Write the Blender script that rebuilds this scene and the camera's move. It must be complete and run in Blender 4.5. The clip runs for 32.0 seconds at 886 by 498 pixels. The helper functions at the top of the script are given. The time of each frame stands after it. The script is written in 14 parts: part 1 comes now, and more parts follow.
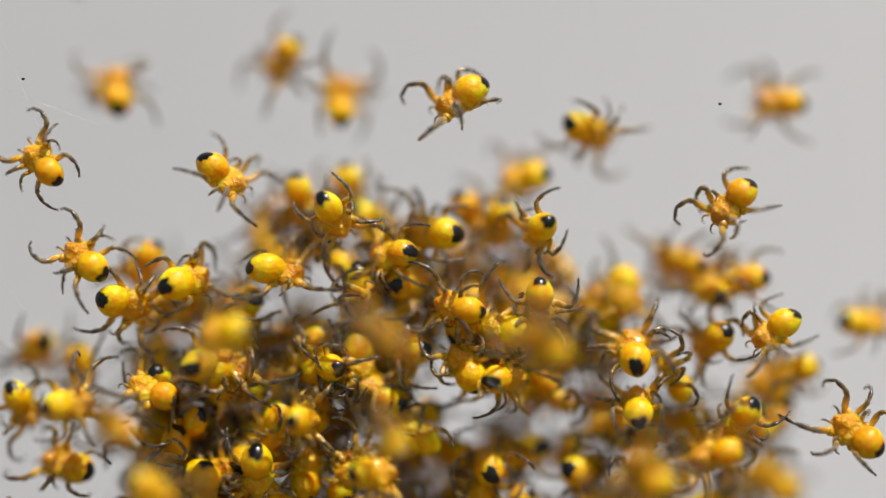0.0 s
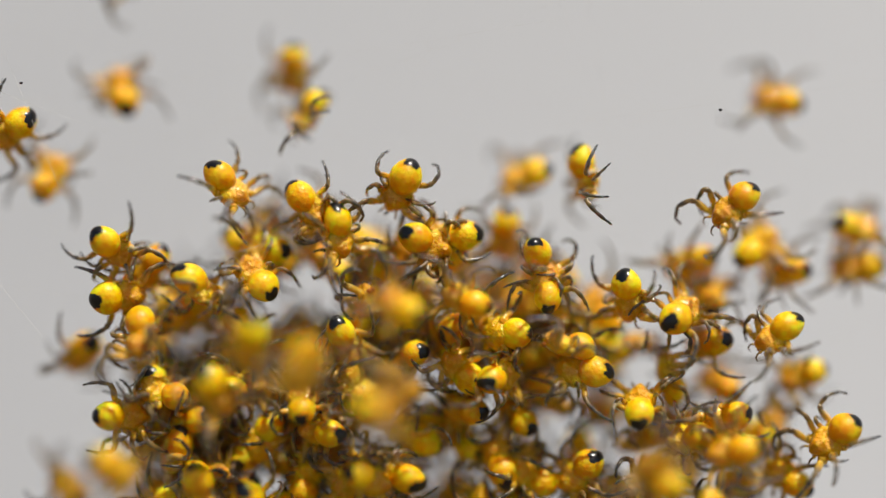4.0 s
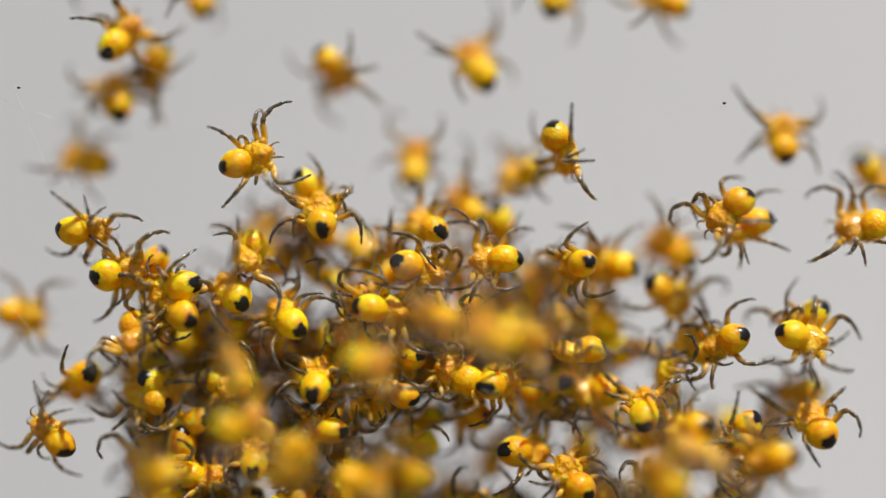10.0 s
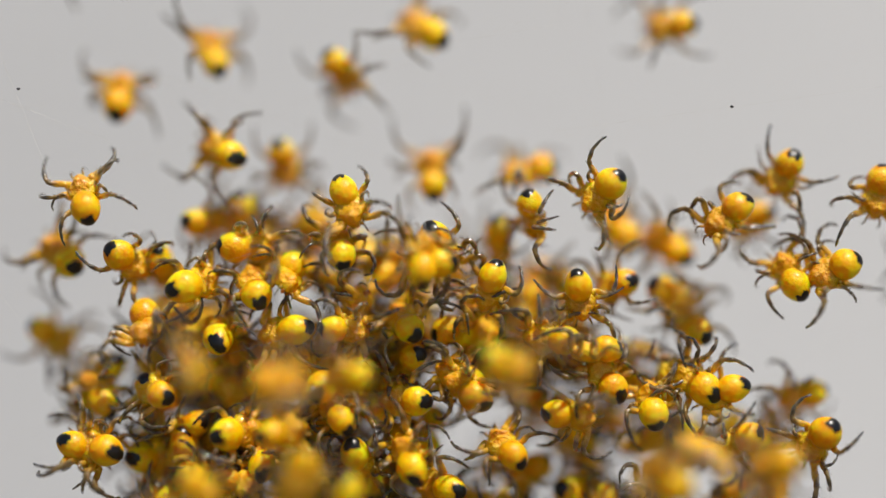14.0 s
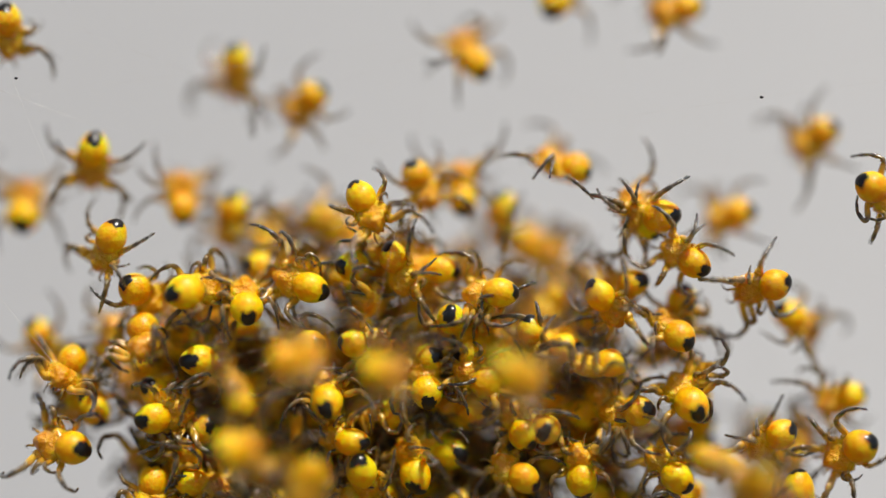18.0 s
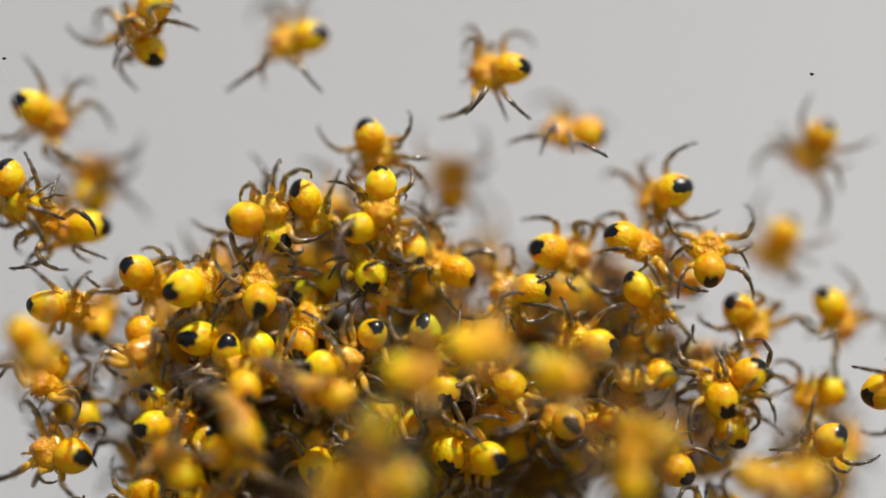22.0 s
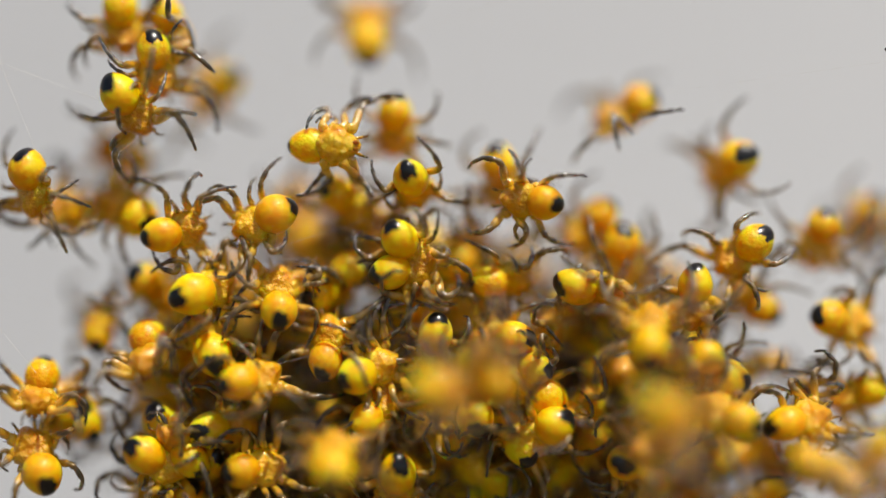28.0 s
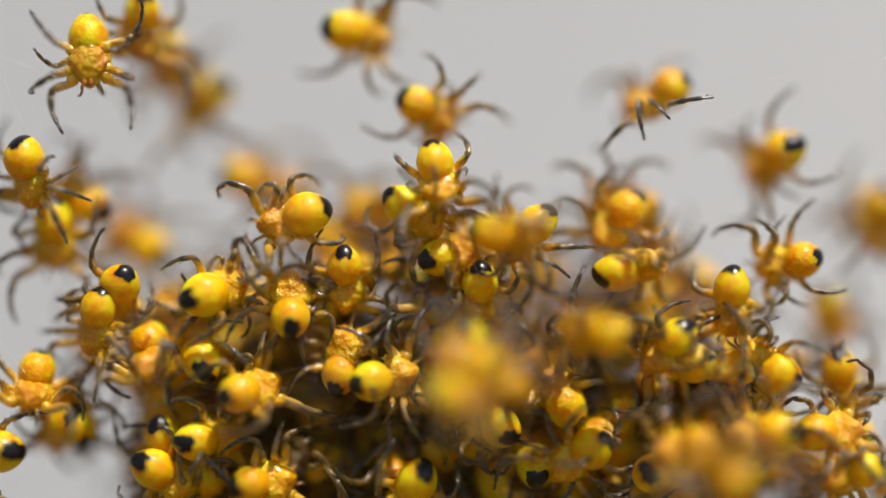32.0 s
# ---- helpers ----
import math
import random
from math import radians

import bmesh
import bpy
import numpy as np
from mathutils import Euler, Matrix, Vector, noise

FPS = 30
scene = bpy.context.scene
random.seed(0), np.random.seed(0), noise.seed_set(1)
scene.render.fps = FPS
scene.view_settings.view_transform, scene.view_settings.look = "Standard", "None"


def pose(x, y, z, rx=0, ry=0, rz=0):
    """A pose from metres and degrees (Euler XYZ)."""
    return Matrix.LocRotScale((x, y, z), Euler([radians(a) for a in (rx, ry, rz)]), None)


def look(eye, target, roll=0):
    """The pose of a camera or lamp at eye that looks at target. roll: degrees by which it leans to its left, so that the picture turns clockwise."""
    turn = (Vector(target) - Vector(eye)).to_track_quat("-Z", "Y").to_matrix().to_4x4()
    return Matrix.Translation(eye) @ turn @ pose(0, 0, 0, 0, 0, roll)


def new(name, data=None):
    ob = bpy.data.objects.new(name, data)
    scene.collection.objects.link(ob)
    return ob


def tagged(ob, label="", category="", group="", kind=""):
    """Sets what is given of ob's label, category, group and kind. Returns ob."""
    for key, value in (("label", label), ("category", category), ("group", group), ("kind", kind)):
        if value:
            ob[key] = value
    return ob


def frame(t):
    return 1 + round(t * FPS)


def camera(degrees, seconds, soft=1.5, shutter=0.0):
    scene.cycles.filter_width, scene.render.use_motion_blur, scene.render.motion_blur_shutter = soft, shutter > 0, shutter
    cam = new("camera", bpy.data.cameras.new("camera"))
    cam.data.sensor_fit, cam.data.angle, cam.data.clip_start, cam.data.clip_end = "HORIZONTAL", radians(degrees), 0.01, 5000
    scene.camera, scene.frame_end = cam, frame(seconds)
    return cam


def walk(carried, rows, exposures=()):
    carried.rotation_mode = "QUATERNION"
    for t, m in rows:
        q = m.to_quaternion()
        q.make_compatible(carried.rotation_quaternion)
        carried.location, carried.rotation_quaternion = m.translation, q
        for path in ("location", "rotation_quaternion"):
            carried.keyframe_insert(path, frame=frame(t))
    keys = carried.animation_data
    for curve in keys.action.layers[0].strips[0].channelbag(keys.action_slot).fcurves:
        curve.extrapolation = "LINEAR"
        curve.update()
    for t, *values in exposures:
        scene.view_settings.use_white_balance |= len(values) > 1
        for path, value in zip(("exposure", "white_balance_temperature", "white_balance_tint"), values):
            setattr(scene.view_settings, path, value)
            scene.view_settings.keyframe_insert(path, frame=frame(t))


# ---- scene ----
from mathutils import Quaternion

MM = 0.001  # all sizes below are in millimetres

# ---- camera: a macro lens that stands still, then creeps in and to its left ----
cam = camera(25.0, 32.0, soft=1.3)
cam.data.dof.use_dof = True  # focus stays on the dust speck, which hangs in the sharp plane y = 0
cam.data.dof.aperture_fstop = 6.6
cam.data.dof.aperture_blades = 0


def eye(x, y, z):
    """Camera place in millimetres, level, facing along +y."""
    return pose(x * MM, y * MM, z * MM, 90, 0, 0)


walk(cam, [
    (0, eye(-0.12, -54.40, -0.28)),
    (3, eye(-0.08, -54.40, -0.20)),
    (6, eye(-0.04, -54.40, -0.12)),
    (9, eye(0.00, -54.40, -0.06)),
    (13, eye(0.00, -54.40, 0.00)),
    (15, eye(-0.08, -53.97, 0.00)),
    (17, eye(-0.33, -52.82, -0.03)),
    (19, eye(-0.62, -50.65, -0.13)),
    (21, eye(-0.84, -48.70, -0.20)),
    (23, eye(-1.20, -47.22, -0.25)),
    (25, eye(-1.46, -45.33, -0.27)),
    (28, eye(-1.81, -43.52, -0.22)),
    (30, eye(-2.00, -42.33, -0.20)),
    (32, eye(-2.18, -41.27, -0.20)),
])

# ---- light: open shade from all round with a hard sun high over the camera's right ----
world = bpy.data.worlds.new("daylight")
scene.world = world
world.use_nodes = True
wn = world.node_tree.nodes
sky = wn.new("ShaderNodeTexSky")
sky.sky_type, sky.sun_disc = "NISHITA", False
sky.sun_elevation, sky.sun_rotation = radians(58), radians(150)
world.node_tree.links.new(sky.outputs[0], wn["Background"].inputs[0])
wn["Background"].inputs[1].default_value = 0.052
sun_data = bpy.data.lights.new("sun", "SUN")
sun_data.energy, sun_data.angle, sun_data.color = 3.3, radians(1.5), (1.0, 0.94, 0.86)
sun = new("sun", sun_data)
sun.matrix_world = look((0.16, -0.22, 0.62), (0, 0, 0))
scene.view_settings.exposure = 0.42
scene.view_settings.use_white_balance = True
scene.view_settings.white_balance_temperature = 6700
scene.view_settings.white_balance_tint = 10

# ---- materials ----


def material(name, rough=0.5, ior=1.45, coat=0.0):
    m = bpy.data.materials.new(name)
    m.use_nodes = True
    b = m.node_tree.nodes["Principled BSDF"]
    b.inputs["Roughness"].default_value = rough
    b.inputs["IOR"].default_value = ior
    b.inputs["Coat Weight"].default_value = coat
    b.inputs["Coat Roughness"].default_value = 0.12
    return m, m.node_tree.nodes, m.node_tree.links, b


def ramp(nodes, stops):
    r = nodes.new("ShaderNodeValToRGB")
    while len(r.color_ramp.elements) < len(stops):
        r.color_ramp.elements.new(0.5)
    for e, (p, c) in zip(r.color_ramp.elements, stops):
        e.position, e.color = p, (*c, 1)
    return r


def grain(nodes, links, scale, detail=4.0):
    co = nodes.new("ShaderNodeTexCoord")
    n = nodes.new("ShaderNodeTexNoise")
    n.inputs["Scale"].default_value, n.inputs["Detail"].default_value = scale, detail
    links.new(co.outputs["Object"], n.inputs["Vector"])
    return n


def bump(nodes, links, b, height, strength, distance):
    k = nodes.new("ShaderNodeBump")
    k.inputs["Strength"].default_value, k.inputs["Distance"].default_value = strength, distance
    links.new(height, k.inputs["Height"])
    links.new(k.outputs[0], b.inputs["Normal"])


def flesh(b, weight, radius, scale):
    b.inputs["Subsurface Weight"].default_value = weight
    b.inputs["Subsurface Radius"].default_value = radius
    b.inputs["Subsurface Scale"].default_value = scale * MM


def vary(nodes, links, color, target, amount):
    """Lets each animal differ a little in hue and value."""
    info = nodes.new("ShaderNodeObjectInfo")
    h = nodes.new("ShaderNodeHueSaturation")
    for k, lo, hi in (("Hue", 0.5 - 0.011 * amount, 0.5 - 0.003 * amount), ("Value", 1 - 0.18 * amount, 1 + 0.1 * amount)):
        r = nodes.new("ShaderNodeMapRange")
        r.inputs["To Min"].default_value, r.inputs["To Max"].default_value = lo, hi
        links.new(info.outputs["Random"], r.inputs["Value"])
        links.new(r.outputs[0], h.inputs[k])
    links.new(color, h.inputs["Color"])
    links.new(h.outputs[0], target)


def make_abdomen_material():
    """Lemon yellow skin, full of tiny pale grains, that lets the light sink in and come out orange."""
    m, n, l, b = material("abdomen_skin", 0.40, 1.4, 0.12)
    noise_fine = grain(n, l, 5200.0, 3)
    noise_wide = grain(n, l, 1500.0, 2)
    mix = n.new("ShaderNodeMath")
    mix.operation = "MULTIPLY_ADD"
    l.new(noise_fine.outputs["Fac"], mix.inputs[0])
    mix.inputs[1].default_value = 0.45
    l.new(noise_wide.outputs["Fac"], mix.inputs[2])
    r = ramp(n, [(0.54, (0.92, 0.39, 0.0004)), (0.69, (0.98, 0.53, 0.0006)), (0.86, (0.99, 0.73, 0.008))])
    l.new(mix.outputs[0], r.inputs[0])
    vary(n, l, r.outputs[0], b.inputs["Base Color"], 1.0)
    flesh(b, 0.85, (1.0, 0.46, 0.03), 0.42)
    gloss = n.new("ShaderNodeMapRange")
    gloss.inputs["To Min"].default_value, gloss.inputs["To Max"].default_value = 0.26, 0.60
    l.new(grain(n, l, 2600.0, 3).outputs["Fac"], gloss.inputs["Value"])
    l.new(gloss.outputs[0], b.inputs["Roughness"])
    co = n.new("ShaderNodeTexCoord")
    cells = n.new("ShaderNodeTexVoronoi")
    cells.inputs["Scale"].default_value = 11000.0
    l.new(co.outputs["Object"], cells.inputs["Vector"])
    relief = n.new("ShaderNodeMath")
    relief.operation = "SUBTRACT"
    l.new(mix.outputs[0], relief.inputs[0])
    l.new(cells.outputs["Distance"], relief.inputs[1])
    bump(n, l, b, relief.outputs[0], 0.5, 0.00003)
    return m


def make_carapace_material(name="carapace_skin", tint=(1.0, 1.0, 1.0)):
    """Glossy amber shell, mottled with darker streaks, that shines in many small points."""
    m, n, l, b = material(name, 0.30, 1.45, 0.5)
    t = grain(n, l, 3600.0, 4)
    wide = grain(n, l, 1300.0, 2)
    add = n.new("ShaderNodeMath")
    add.operation = "MULTIPLY_ADD"
    l.new(t.outputs["Fac"], add.inputs[0])
    add.inputs[1].default_value = 0.7
    l.new(wide.outputs["Fac"], add.inputs[2])
    stops = [(0.50, (0.66, 0.25, 0.0004)), (0.62, (0.92, 0.41, 0.0005)), (0.80, (0.97, 0.50, 0.0006)), (1.0, (0.99, 0.65, 0.01))]
    r = ramp(n, [(p, tuple(c * k for c, k in zip(col, tint))) for p, col in stops])
    l.new(add.outputs[0], r.inputs[0])
    vary(n, l, r.outputs[0], b.inputs["Base Color"], 1.0)
    flesh(b, 0.55, (1.0, 0.5, 0.02), 0.25)
    bump(n, l, b, grain(n, l, 6000.0, 3).outputs["Fac"], 1.0, 0.0002)
    b.inputs["Coat Roughness"].default_value = 0.07
    b.inputs["Transmission Weight"].default_value = 0.08
    return m


def make_leg_material():
    """Glassy amber at the hip that turns olive and smoky grey along the leg, darker at the joints and the tip."""
    m, n, l, b = material("leg_skin", 0.22, 1.5, 0.6)
    at_leg = n.new("ShaderNodeAttribute")
    at_leg.attribute_name = "along"
    t = grain(n, l, 5200.0, 2)
    add = n.new("ShaderNodeMath")
    add.operation = "MULTIPLY_ADD"
    l.new(t.outputs["Fac"], add.inputs[0])
    add.inputs[1].default_value = 0.10
    l.new(at_leg.outputs["Fac"], add.inputs[2])
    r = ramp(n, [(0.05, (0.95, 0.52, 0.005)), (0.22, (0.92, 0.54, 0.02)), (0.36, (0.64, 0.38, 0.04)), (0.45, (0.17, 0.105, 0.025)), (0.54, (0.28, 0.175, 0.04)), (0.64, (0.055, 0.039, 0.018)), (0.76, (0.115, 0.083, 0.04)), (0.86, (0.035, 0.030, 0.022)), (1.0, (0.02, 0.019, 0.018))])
    l.new(add.outputs[0], r.inputs[0])
    l.new(r.outputs[0], b.inputs["Base Color"])
    flesh(b, 0.5, (1.0, 0.55, 0.15), 0.12)
    b.inputs["Transmission Weight"].default_value = 0.3
    b.inputs["Coat Roughness"].default_value = 0.05
    bump(n, l, b, t.outputs["Fac"], 0.8, 0.00010)
    return m


def make_plain(name, color, rough, coat=0.0, scale=4000.0, low=0.75, high=1.2):
    m, n, l, b = material(name, rough, 1.5, coat)
    t = grain(n, l, scale, 3)
    r = ramp(n, [(0.3, tuple(c * low for c in color)), (0.7, tuple(min(1, c * high) for c in color))])
    l.new(t.outputs["Fac"], r.inputs[0])
    l.new(r.outputs[0], b.inputs["Base Color"])
    bump(n, l, b, t.outputs["Fac"], 0.2, 0.00002)
    return m


ABDOMEN = make_abdomen_material()
CARAPACE = make_carapace_material()
FACE = make_carapace_material("face_skin", (0.55, 0.34, 0.6))
LEG = make_leg_material()
MARK = make_plain("black_mark_skin", (0.004, 0.0035, 0.0035), 0.28, 0.2, 5000)
EYE = make_plain("eye_lens", (0.006, 0.004, 0.004), 0.08, 0.8)
PALE = make_plain("spinneret_skin", (0.10, 0.06, 0.02), 0.4)
SILK = make_plain("silk", (0.8, 0.8, 0.78), 0.25, 0.3)
PAPER = make_plain("paper", (0.795, 0.81, 0.825), 0.9, 0.0, 7.0, 0.93, 1.05)
DARK_FLOOR = make_plain("dark_floor", (0.10, 0.08, 0.06), 0.95, 0.0, 60.0)
SPECK = make_plain("dark_speck", (0.02, 0.02, 0.025), 0.6)

# ---- the setting: a pale sheet that sweeps up far behind the cluster ----


def mesh_of(name, verts, faces, mat, smooth=True):
    me = bpy.data.meshes.new(name)
    me.from_pydata([tuple(c * MM for c in v) for v in verts], [], faces)
    me.materials.append(mat)
    if smooth:
        me.polygons.foreach_set("use_smooth", [True] * len(me.polygons))
    me.update()
    return me


def slab(name, x0, x1, y0, y1, z0, z1, mat, label):
    v = [(x, y, z) for x in (x0, x1) for y in (y0, y1) for z in (z0, z1)]
    f = [(0, 1, 3, 2), (4, 6, 7, 5), (0, 4, 5, 1), (2, 3, 7, 6), (0, 2, 6, 4), (1, 5, 7, 3)]
    tagged(new(name, mesh_of(name, v, f, mat, False)), label, name, kind="structure")


def bowed_sheet(name, half, z0, z1, bow, mat, label):
    """An upright sheet that bulges a little towards the camera in the middle."""
    v, f, n = [], [], 240
    for i in range(n + 1):
        x = half * (2 * i / n - 1)
        u = min(abs(x), 160)
        y = 320 + u * u / (2 * bow) + (abs(x) - u) * u / bow
        v += [(x, y, z0), (x, y, z1), (x, y + 10, z0), (x, y + 10, z1)]
    for i in range(n):
        a, b = 4 * i, 4 * i + 4
        f += [(a, b, b + 1, a + 1), (a + 2, a + 3, b + 3, b + 2), (a + 1, b + 1, b + 3, a + 3), (a, a + 2, b + 2, b)]
    f += [(0, 1, 3, 2), (4 * n, 4 * n + 2, 4 * n + 3, 4 * n + 1)]
    tagged(new(name, mesh_of(name, v, f, mat, False)), label, name, kind="structure")


bowed_sheet("backdrop", 1500, -300, 1400, 700, PAPER, "plain pale grey wall far out of focus")
# added out of view, kept dark so little light bounces up under the animals
slab("ground", -3000, 3000, -3000, 700, -310, -300, DARK_FLOOR, "unseen dark ground added well below the cluster to cut bounced light")

# ---- the animals ----


def part(name, me, parent, m=None, label=""):
    ob = new(name, me)
    ob.parent = parent
    if m is not None:
        ob.matrix_basis = m
    if label:
        ob["label"] = label
    return ob


def ball(rx, ry, rz, seg=20, rings=14, shape=None):
    """Points and faces of an ellipsoid with its poles on x; shape(u) widens it along x."""
    verts, faces = [(-rx, 0, 0)], []
    for i in range(1, rings):
        a = math.pi * i / rings
        k = shape(a / math.pi) if shape else 1.0
        for j in range(seg):
            p = 2 * math.pi * j / seg
            verts.append((-rx * math.cos(a), ry * k * math.sin(a) * math.cos(p), rz * k * math.sin(a) * math.sin(p)))
    verts.append((rx, 0, 0))
    last = len(verts) - 1
    for j in range(seg):
        faces.append((0, 1 + (j + 1) % seg, 1 + j))
        base = 1 + (rings - 2) * seg
        faces.append((last, base + j, base + (j + 1) % seg))
        for i in range(rings - 2):
            a, c = 1 + i * seg, 1 + (i + 1) * seg
            faces.append((a + j, a + (j + 1) % seg, c + (j + 1) % seg, c + j))
    return verts, faces


def merged(pieces):
    verts, faces = [], []
    for v, f in pieces:
        k = len(verts)
        verts += v
        faces += [tuple(i + k for i in q) for q in f]
    return verts, faces


def shifted(piece, x, y, z):
    v, f = piece
    return [(a + x, b + y, c + z) for a, b, c in v], f


def belly(u):
    return 1.0 + 0.10 * math.sin(math.pi * u) - 0.10 * u


RX, RY, RZ = 0.50, 0.42, 0.41  # half axes of the abdomen


def skin_point(d, lift=1.0):
    """The place on the abdomen's skin in the direction d."""
    k = belly((1 + d[0]) / 2)
    r = 1 / math.sqrt((d[0] / RX) ** 2 + (d[1] / (RY * k)) ** 2 + (d[2] / (RZ * k * (1.04 if d[2] > 0 else 0.97))) ** 2)
    return (d[0] * r * lift, d[1] * r * lift, d[2] * r * lift)


def abdomen_mesh():
    v, f = ball(1, 1, 1, 36, 26)
    rng = random.Random(5)
    return mesh_of("abdomen", [skin_point(Vector(p).normalized(), rng.uniform(0.996, 1.004)) for p in v], f, ABDOMEN)


def mark_mesh(seed, high, long, wide):
    """A jagged black patch over the rear of the back, just proud of the skin. high, long, wide: degrees."""
    rng = random.Random(seed)
    rings, seg = 6, 56
    h = radians(high)
    c, up, side = Vector((math.cos(h), 0, math.sin(h))), Vector((-math.sin(h), 0, math.cos(h))), Vector((0, 1, 0))
    edge = []
    block = [rng.uniform(-0.17, 0.17) for _ in range(seg // 4)]
    for j in range(seg):
        p = 2 * math.pi * j / seg
        front = math.cos(p)                                    # +1 points to the fore body
        w = (abs(front) ** 4 + abs(math.sin(p)) ** 4) ** (-1 / 7) + 0.06 * front + 0.11 * math.sin(p * 5 + seed) * (0.55 + 0.45 * front) + block[j // 4] * (1.1 + 0.4 * front) + 0.06 * rng.uniform(-1, 1) - 0.08 * front * front * (front > 0)
        if 0.6 < front < 0.97:
            w *= 1.06
        edge.append((radians(long) * w * math.cos(p), radians(wide) * w * math.sin(p) * (1 + 0.24 * front)))
    verts, faces = [skin_point(c, 1.013)], []
    for i in range(1, rings + 1):
        for a, b in edge:
            s = i / rings
            d = (c + up * math.tan(a * s) + side * math.tan(b * s)).normalized()
            verts.append(skin_point(d, 1.013 - 0.007 * max(0, s - 0.8) / 0.2))
    for j in range(seg):
        k = (j + 1) % seg
        faces.append((0, 1 + k, 1 + j))
        for i in range(rings - 1):
            a, b = 1 + i * seg, 1 + (i + 1) * seg
            faces.append((a + j, a + k, b + k, b + j))
    return mesh_of("black_mark", verts, faces, MARK)


def carapace_mesh():
    """The fore body in one shell: a narrow waist at the rear, broad ribbed flanks, a raised narrower head in front."""
    v, f = ball(0.48, 0.39, 0.27, 28, 22)
    out = []
    for x, y, z in v:
        u = (x + 0.48) / 0.96  # 0 at the face, 1 at the waist
        broad = 0.62 + 0.46 * math.sin(math.pi * min(1, max(0, u * 1.05 - 0.02))) ** 1.6
        if u > 0.8:
            broad *= 1 - 1.6 * (u - 0.8)
        hump = 0.09 * math.exp(-((u - 0.20) / 0.15) ** 2) * max(0, 1 - (y / 0.2) ** 2) if z > 0 else 0
        groove = 0.05 * math.exp(-((u - 0.58) / 0.12) ** 2 - (y / 0.06) ** 2) if z > 0 else 0
        fork = 0.035 * math.exp(-((abs(y) - 0.10 - 0.30 * max(0, u - 0.3)) / 0.04) ** 2) * (0.25 < u < 0.8) if z > 0 else 0
        flank = 0.07 * math.cos(u * 34) * (abs(y) / 0.36) ** 2
        out.append((x, y * (broad + flank), z * (0.9 if z < 0 else 1) + hump - groove - fork))
    return mesh_of("carapace", out, f, CARAPACE)


def eyes_mesh():
    spots = [(-0.40, 0.04, 0.085), (-0.35, 0.05, 0.145), (-0.36, 0.12, 0.055), (-0.33, 0.135, 0.085)]
    return mesh_of("eye_cluster", *merged([shifted(ball(0.031, 0.031, 0.031, 8, 6), x, s * y, z) for x, y, z in spots for s in (-1, 1)]), EYE)


def tube(points, radii, sides=8):
    """A tapered tube in the xz plane, with the share of the length at each ring."""
    verts, faces, along = [], [], []
    lens = [0.0]
    for p, q in zip(points, points[1:]):
        lens.append(lens[-1] + math.dist(p, q))
    for i, (x, z) in enumerate(points):
        a, c = points[max(0, i - 1)], points[min(len(points) - 1, i + 1)]
        tx, tz = c[0] - a[0], c[1] - a[1]
        d = math.hypot(tx, tz)
        nx, nz = -tz / d, tx / d
        for j in range(sides):
            p = 2 * math.pi * j / sides
            verts.append((x + nx * radii[i] * math.cos(p), radii[i] * math.sin(p), z + nz * radii[i] * math.cos(p)))
            along.append(lens[i] / lens[-1])
    for i in range(len(points) - 1):
        for j in range(sides):
            k = (j + 1) % sides
            faces.append((i * sides + j, i * sides + k, (i + 1) * sides + k, (i + 1) * sides + j))
    faces.append(tuple(reversed(range(sides))))
    faces.append(tuple((len(points) - 1) * sides + j for j in range(sides)))
    return verts, faces, along


SEGMENTS = ((0.19, 0.125), (0.43, 0.092), (0.16, 0.077), (0.34, 0.067), (0.34, 0.051), (0.25, 0.034))  # length, half thickness


def leg_mesh(name, bends, seed, size=1.0):
    """One jointed leg that reaches along +x; bends: the slope of each segment in degrees. Fine bristles stand off it."""
    rng = random.Random(seed)
    pts, radii = [(-0.05 * size, 0.0), (0.0, 0.0)], [0.06 * size, 0.11 * size]
    x = z = 0.0
    for k, ((length, thick), slope) in enumerate(zip(SEGMENTS, bends)):
        prev = bends[k - 1] if k else slope
        for i in range(1, 6):
            s = i / 5
            a = radians(slope + (prev - slope) * 0.35 * max(0, 1 - 2.4 * s))
            x += math.cos(a) * length / 5 * size
            z += math.sin(a) * length / 5 * size
            pts.append((x, z))
            swell = 0.86 + 0.22 * math.sin(math.pi * min(1, s * 0.9))
            radii.append(thick * size * swell * (0.8 if i == 5 else 1))
    radii[-1] *= 0.45
    verts, faces, along = tube(pts, radii)
    for _ in range(18):
        i = rng.randrange(4, len(pts) - 2)
        (x0, z0), (x1, z1) = pts[i], pts[i + 1]
        d = math.hypot(x1 - x0, z1 - z0)
        t = ((x1 - x0) / d, 0, (z1 - z0) / d)
        ln = rng.uniform(0.05, 0.095) * size
        root = i * 8 + rng.randrange(8)
        base = verts[root]
        out = tuple((base[c] - (x0, 0.0, z0)[c]) / radii[i] for c in range(3))
        tip = tuple(base[c] + out[c] * ln * 0.7 + t[c] * ln for c in range(3))
        k = len(verts)
        verts += [(base[0] + t[0] * 0.016, base[1], base[2] + t[2] * 0.016), (base[0], base[1] + 0.012, base[2]), tip]
        along += [0.9, 0.9, 1.0]
        faces += [(root, k, k + 2), (k, k + 1, k + 2), (k + 1, root, k + 2)]
    me = mesh_of(name, verts, faces, LEG)
    me.attributes.new("along", "FLOAT", "POINT").data.foreach_set("value", along)
    return me


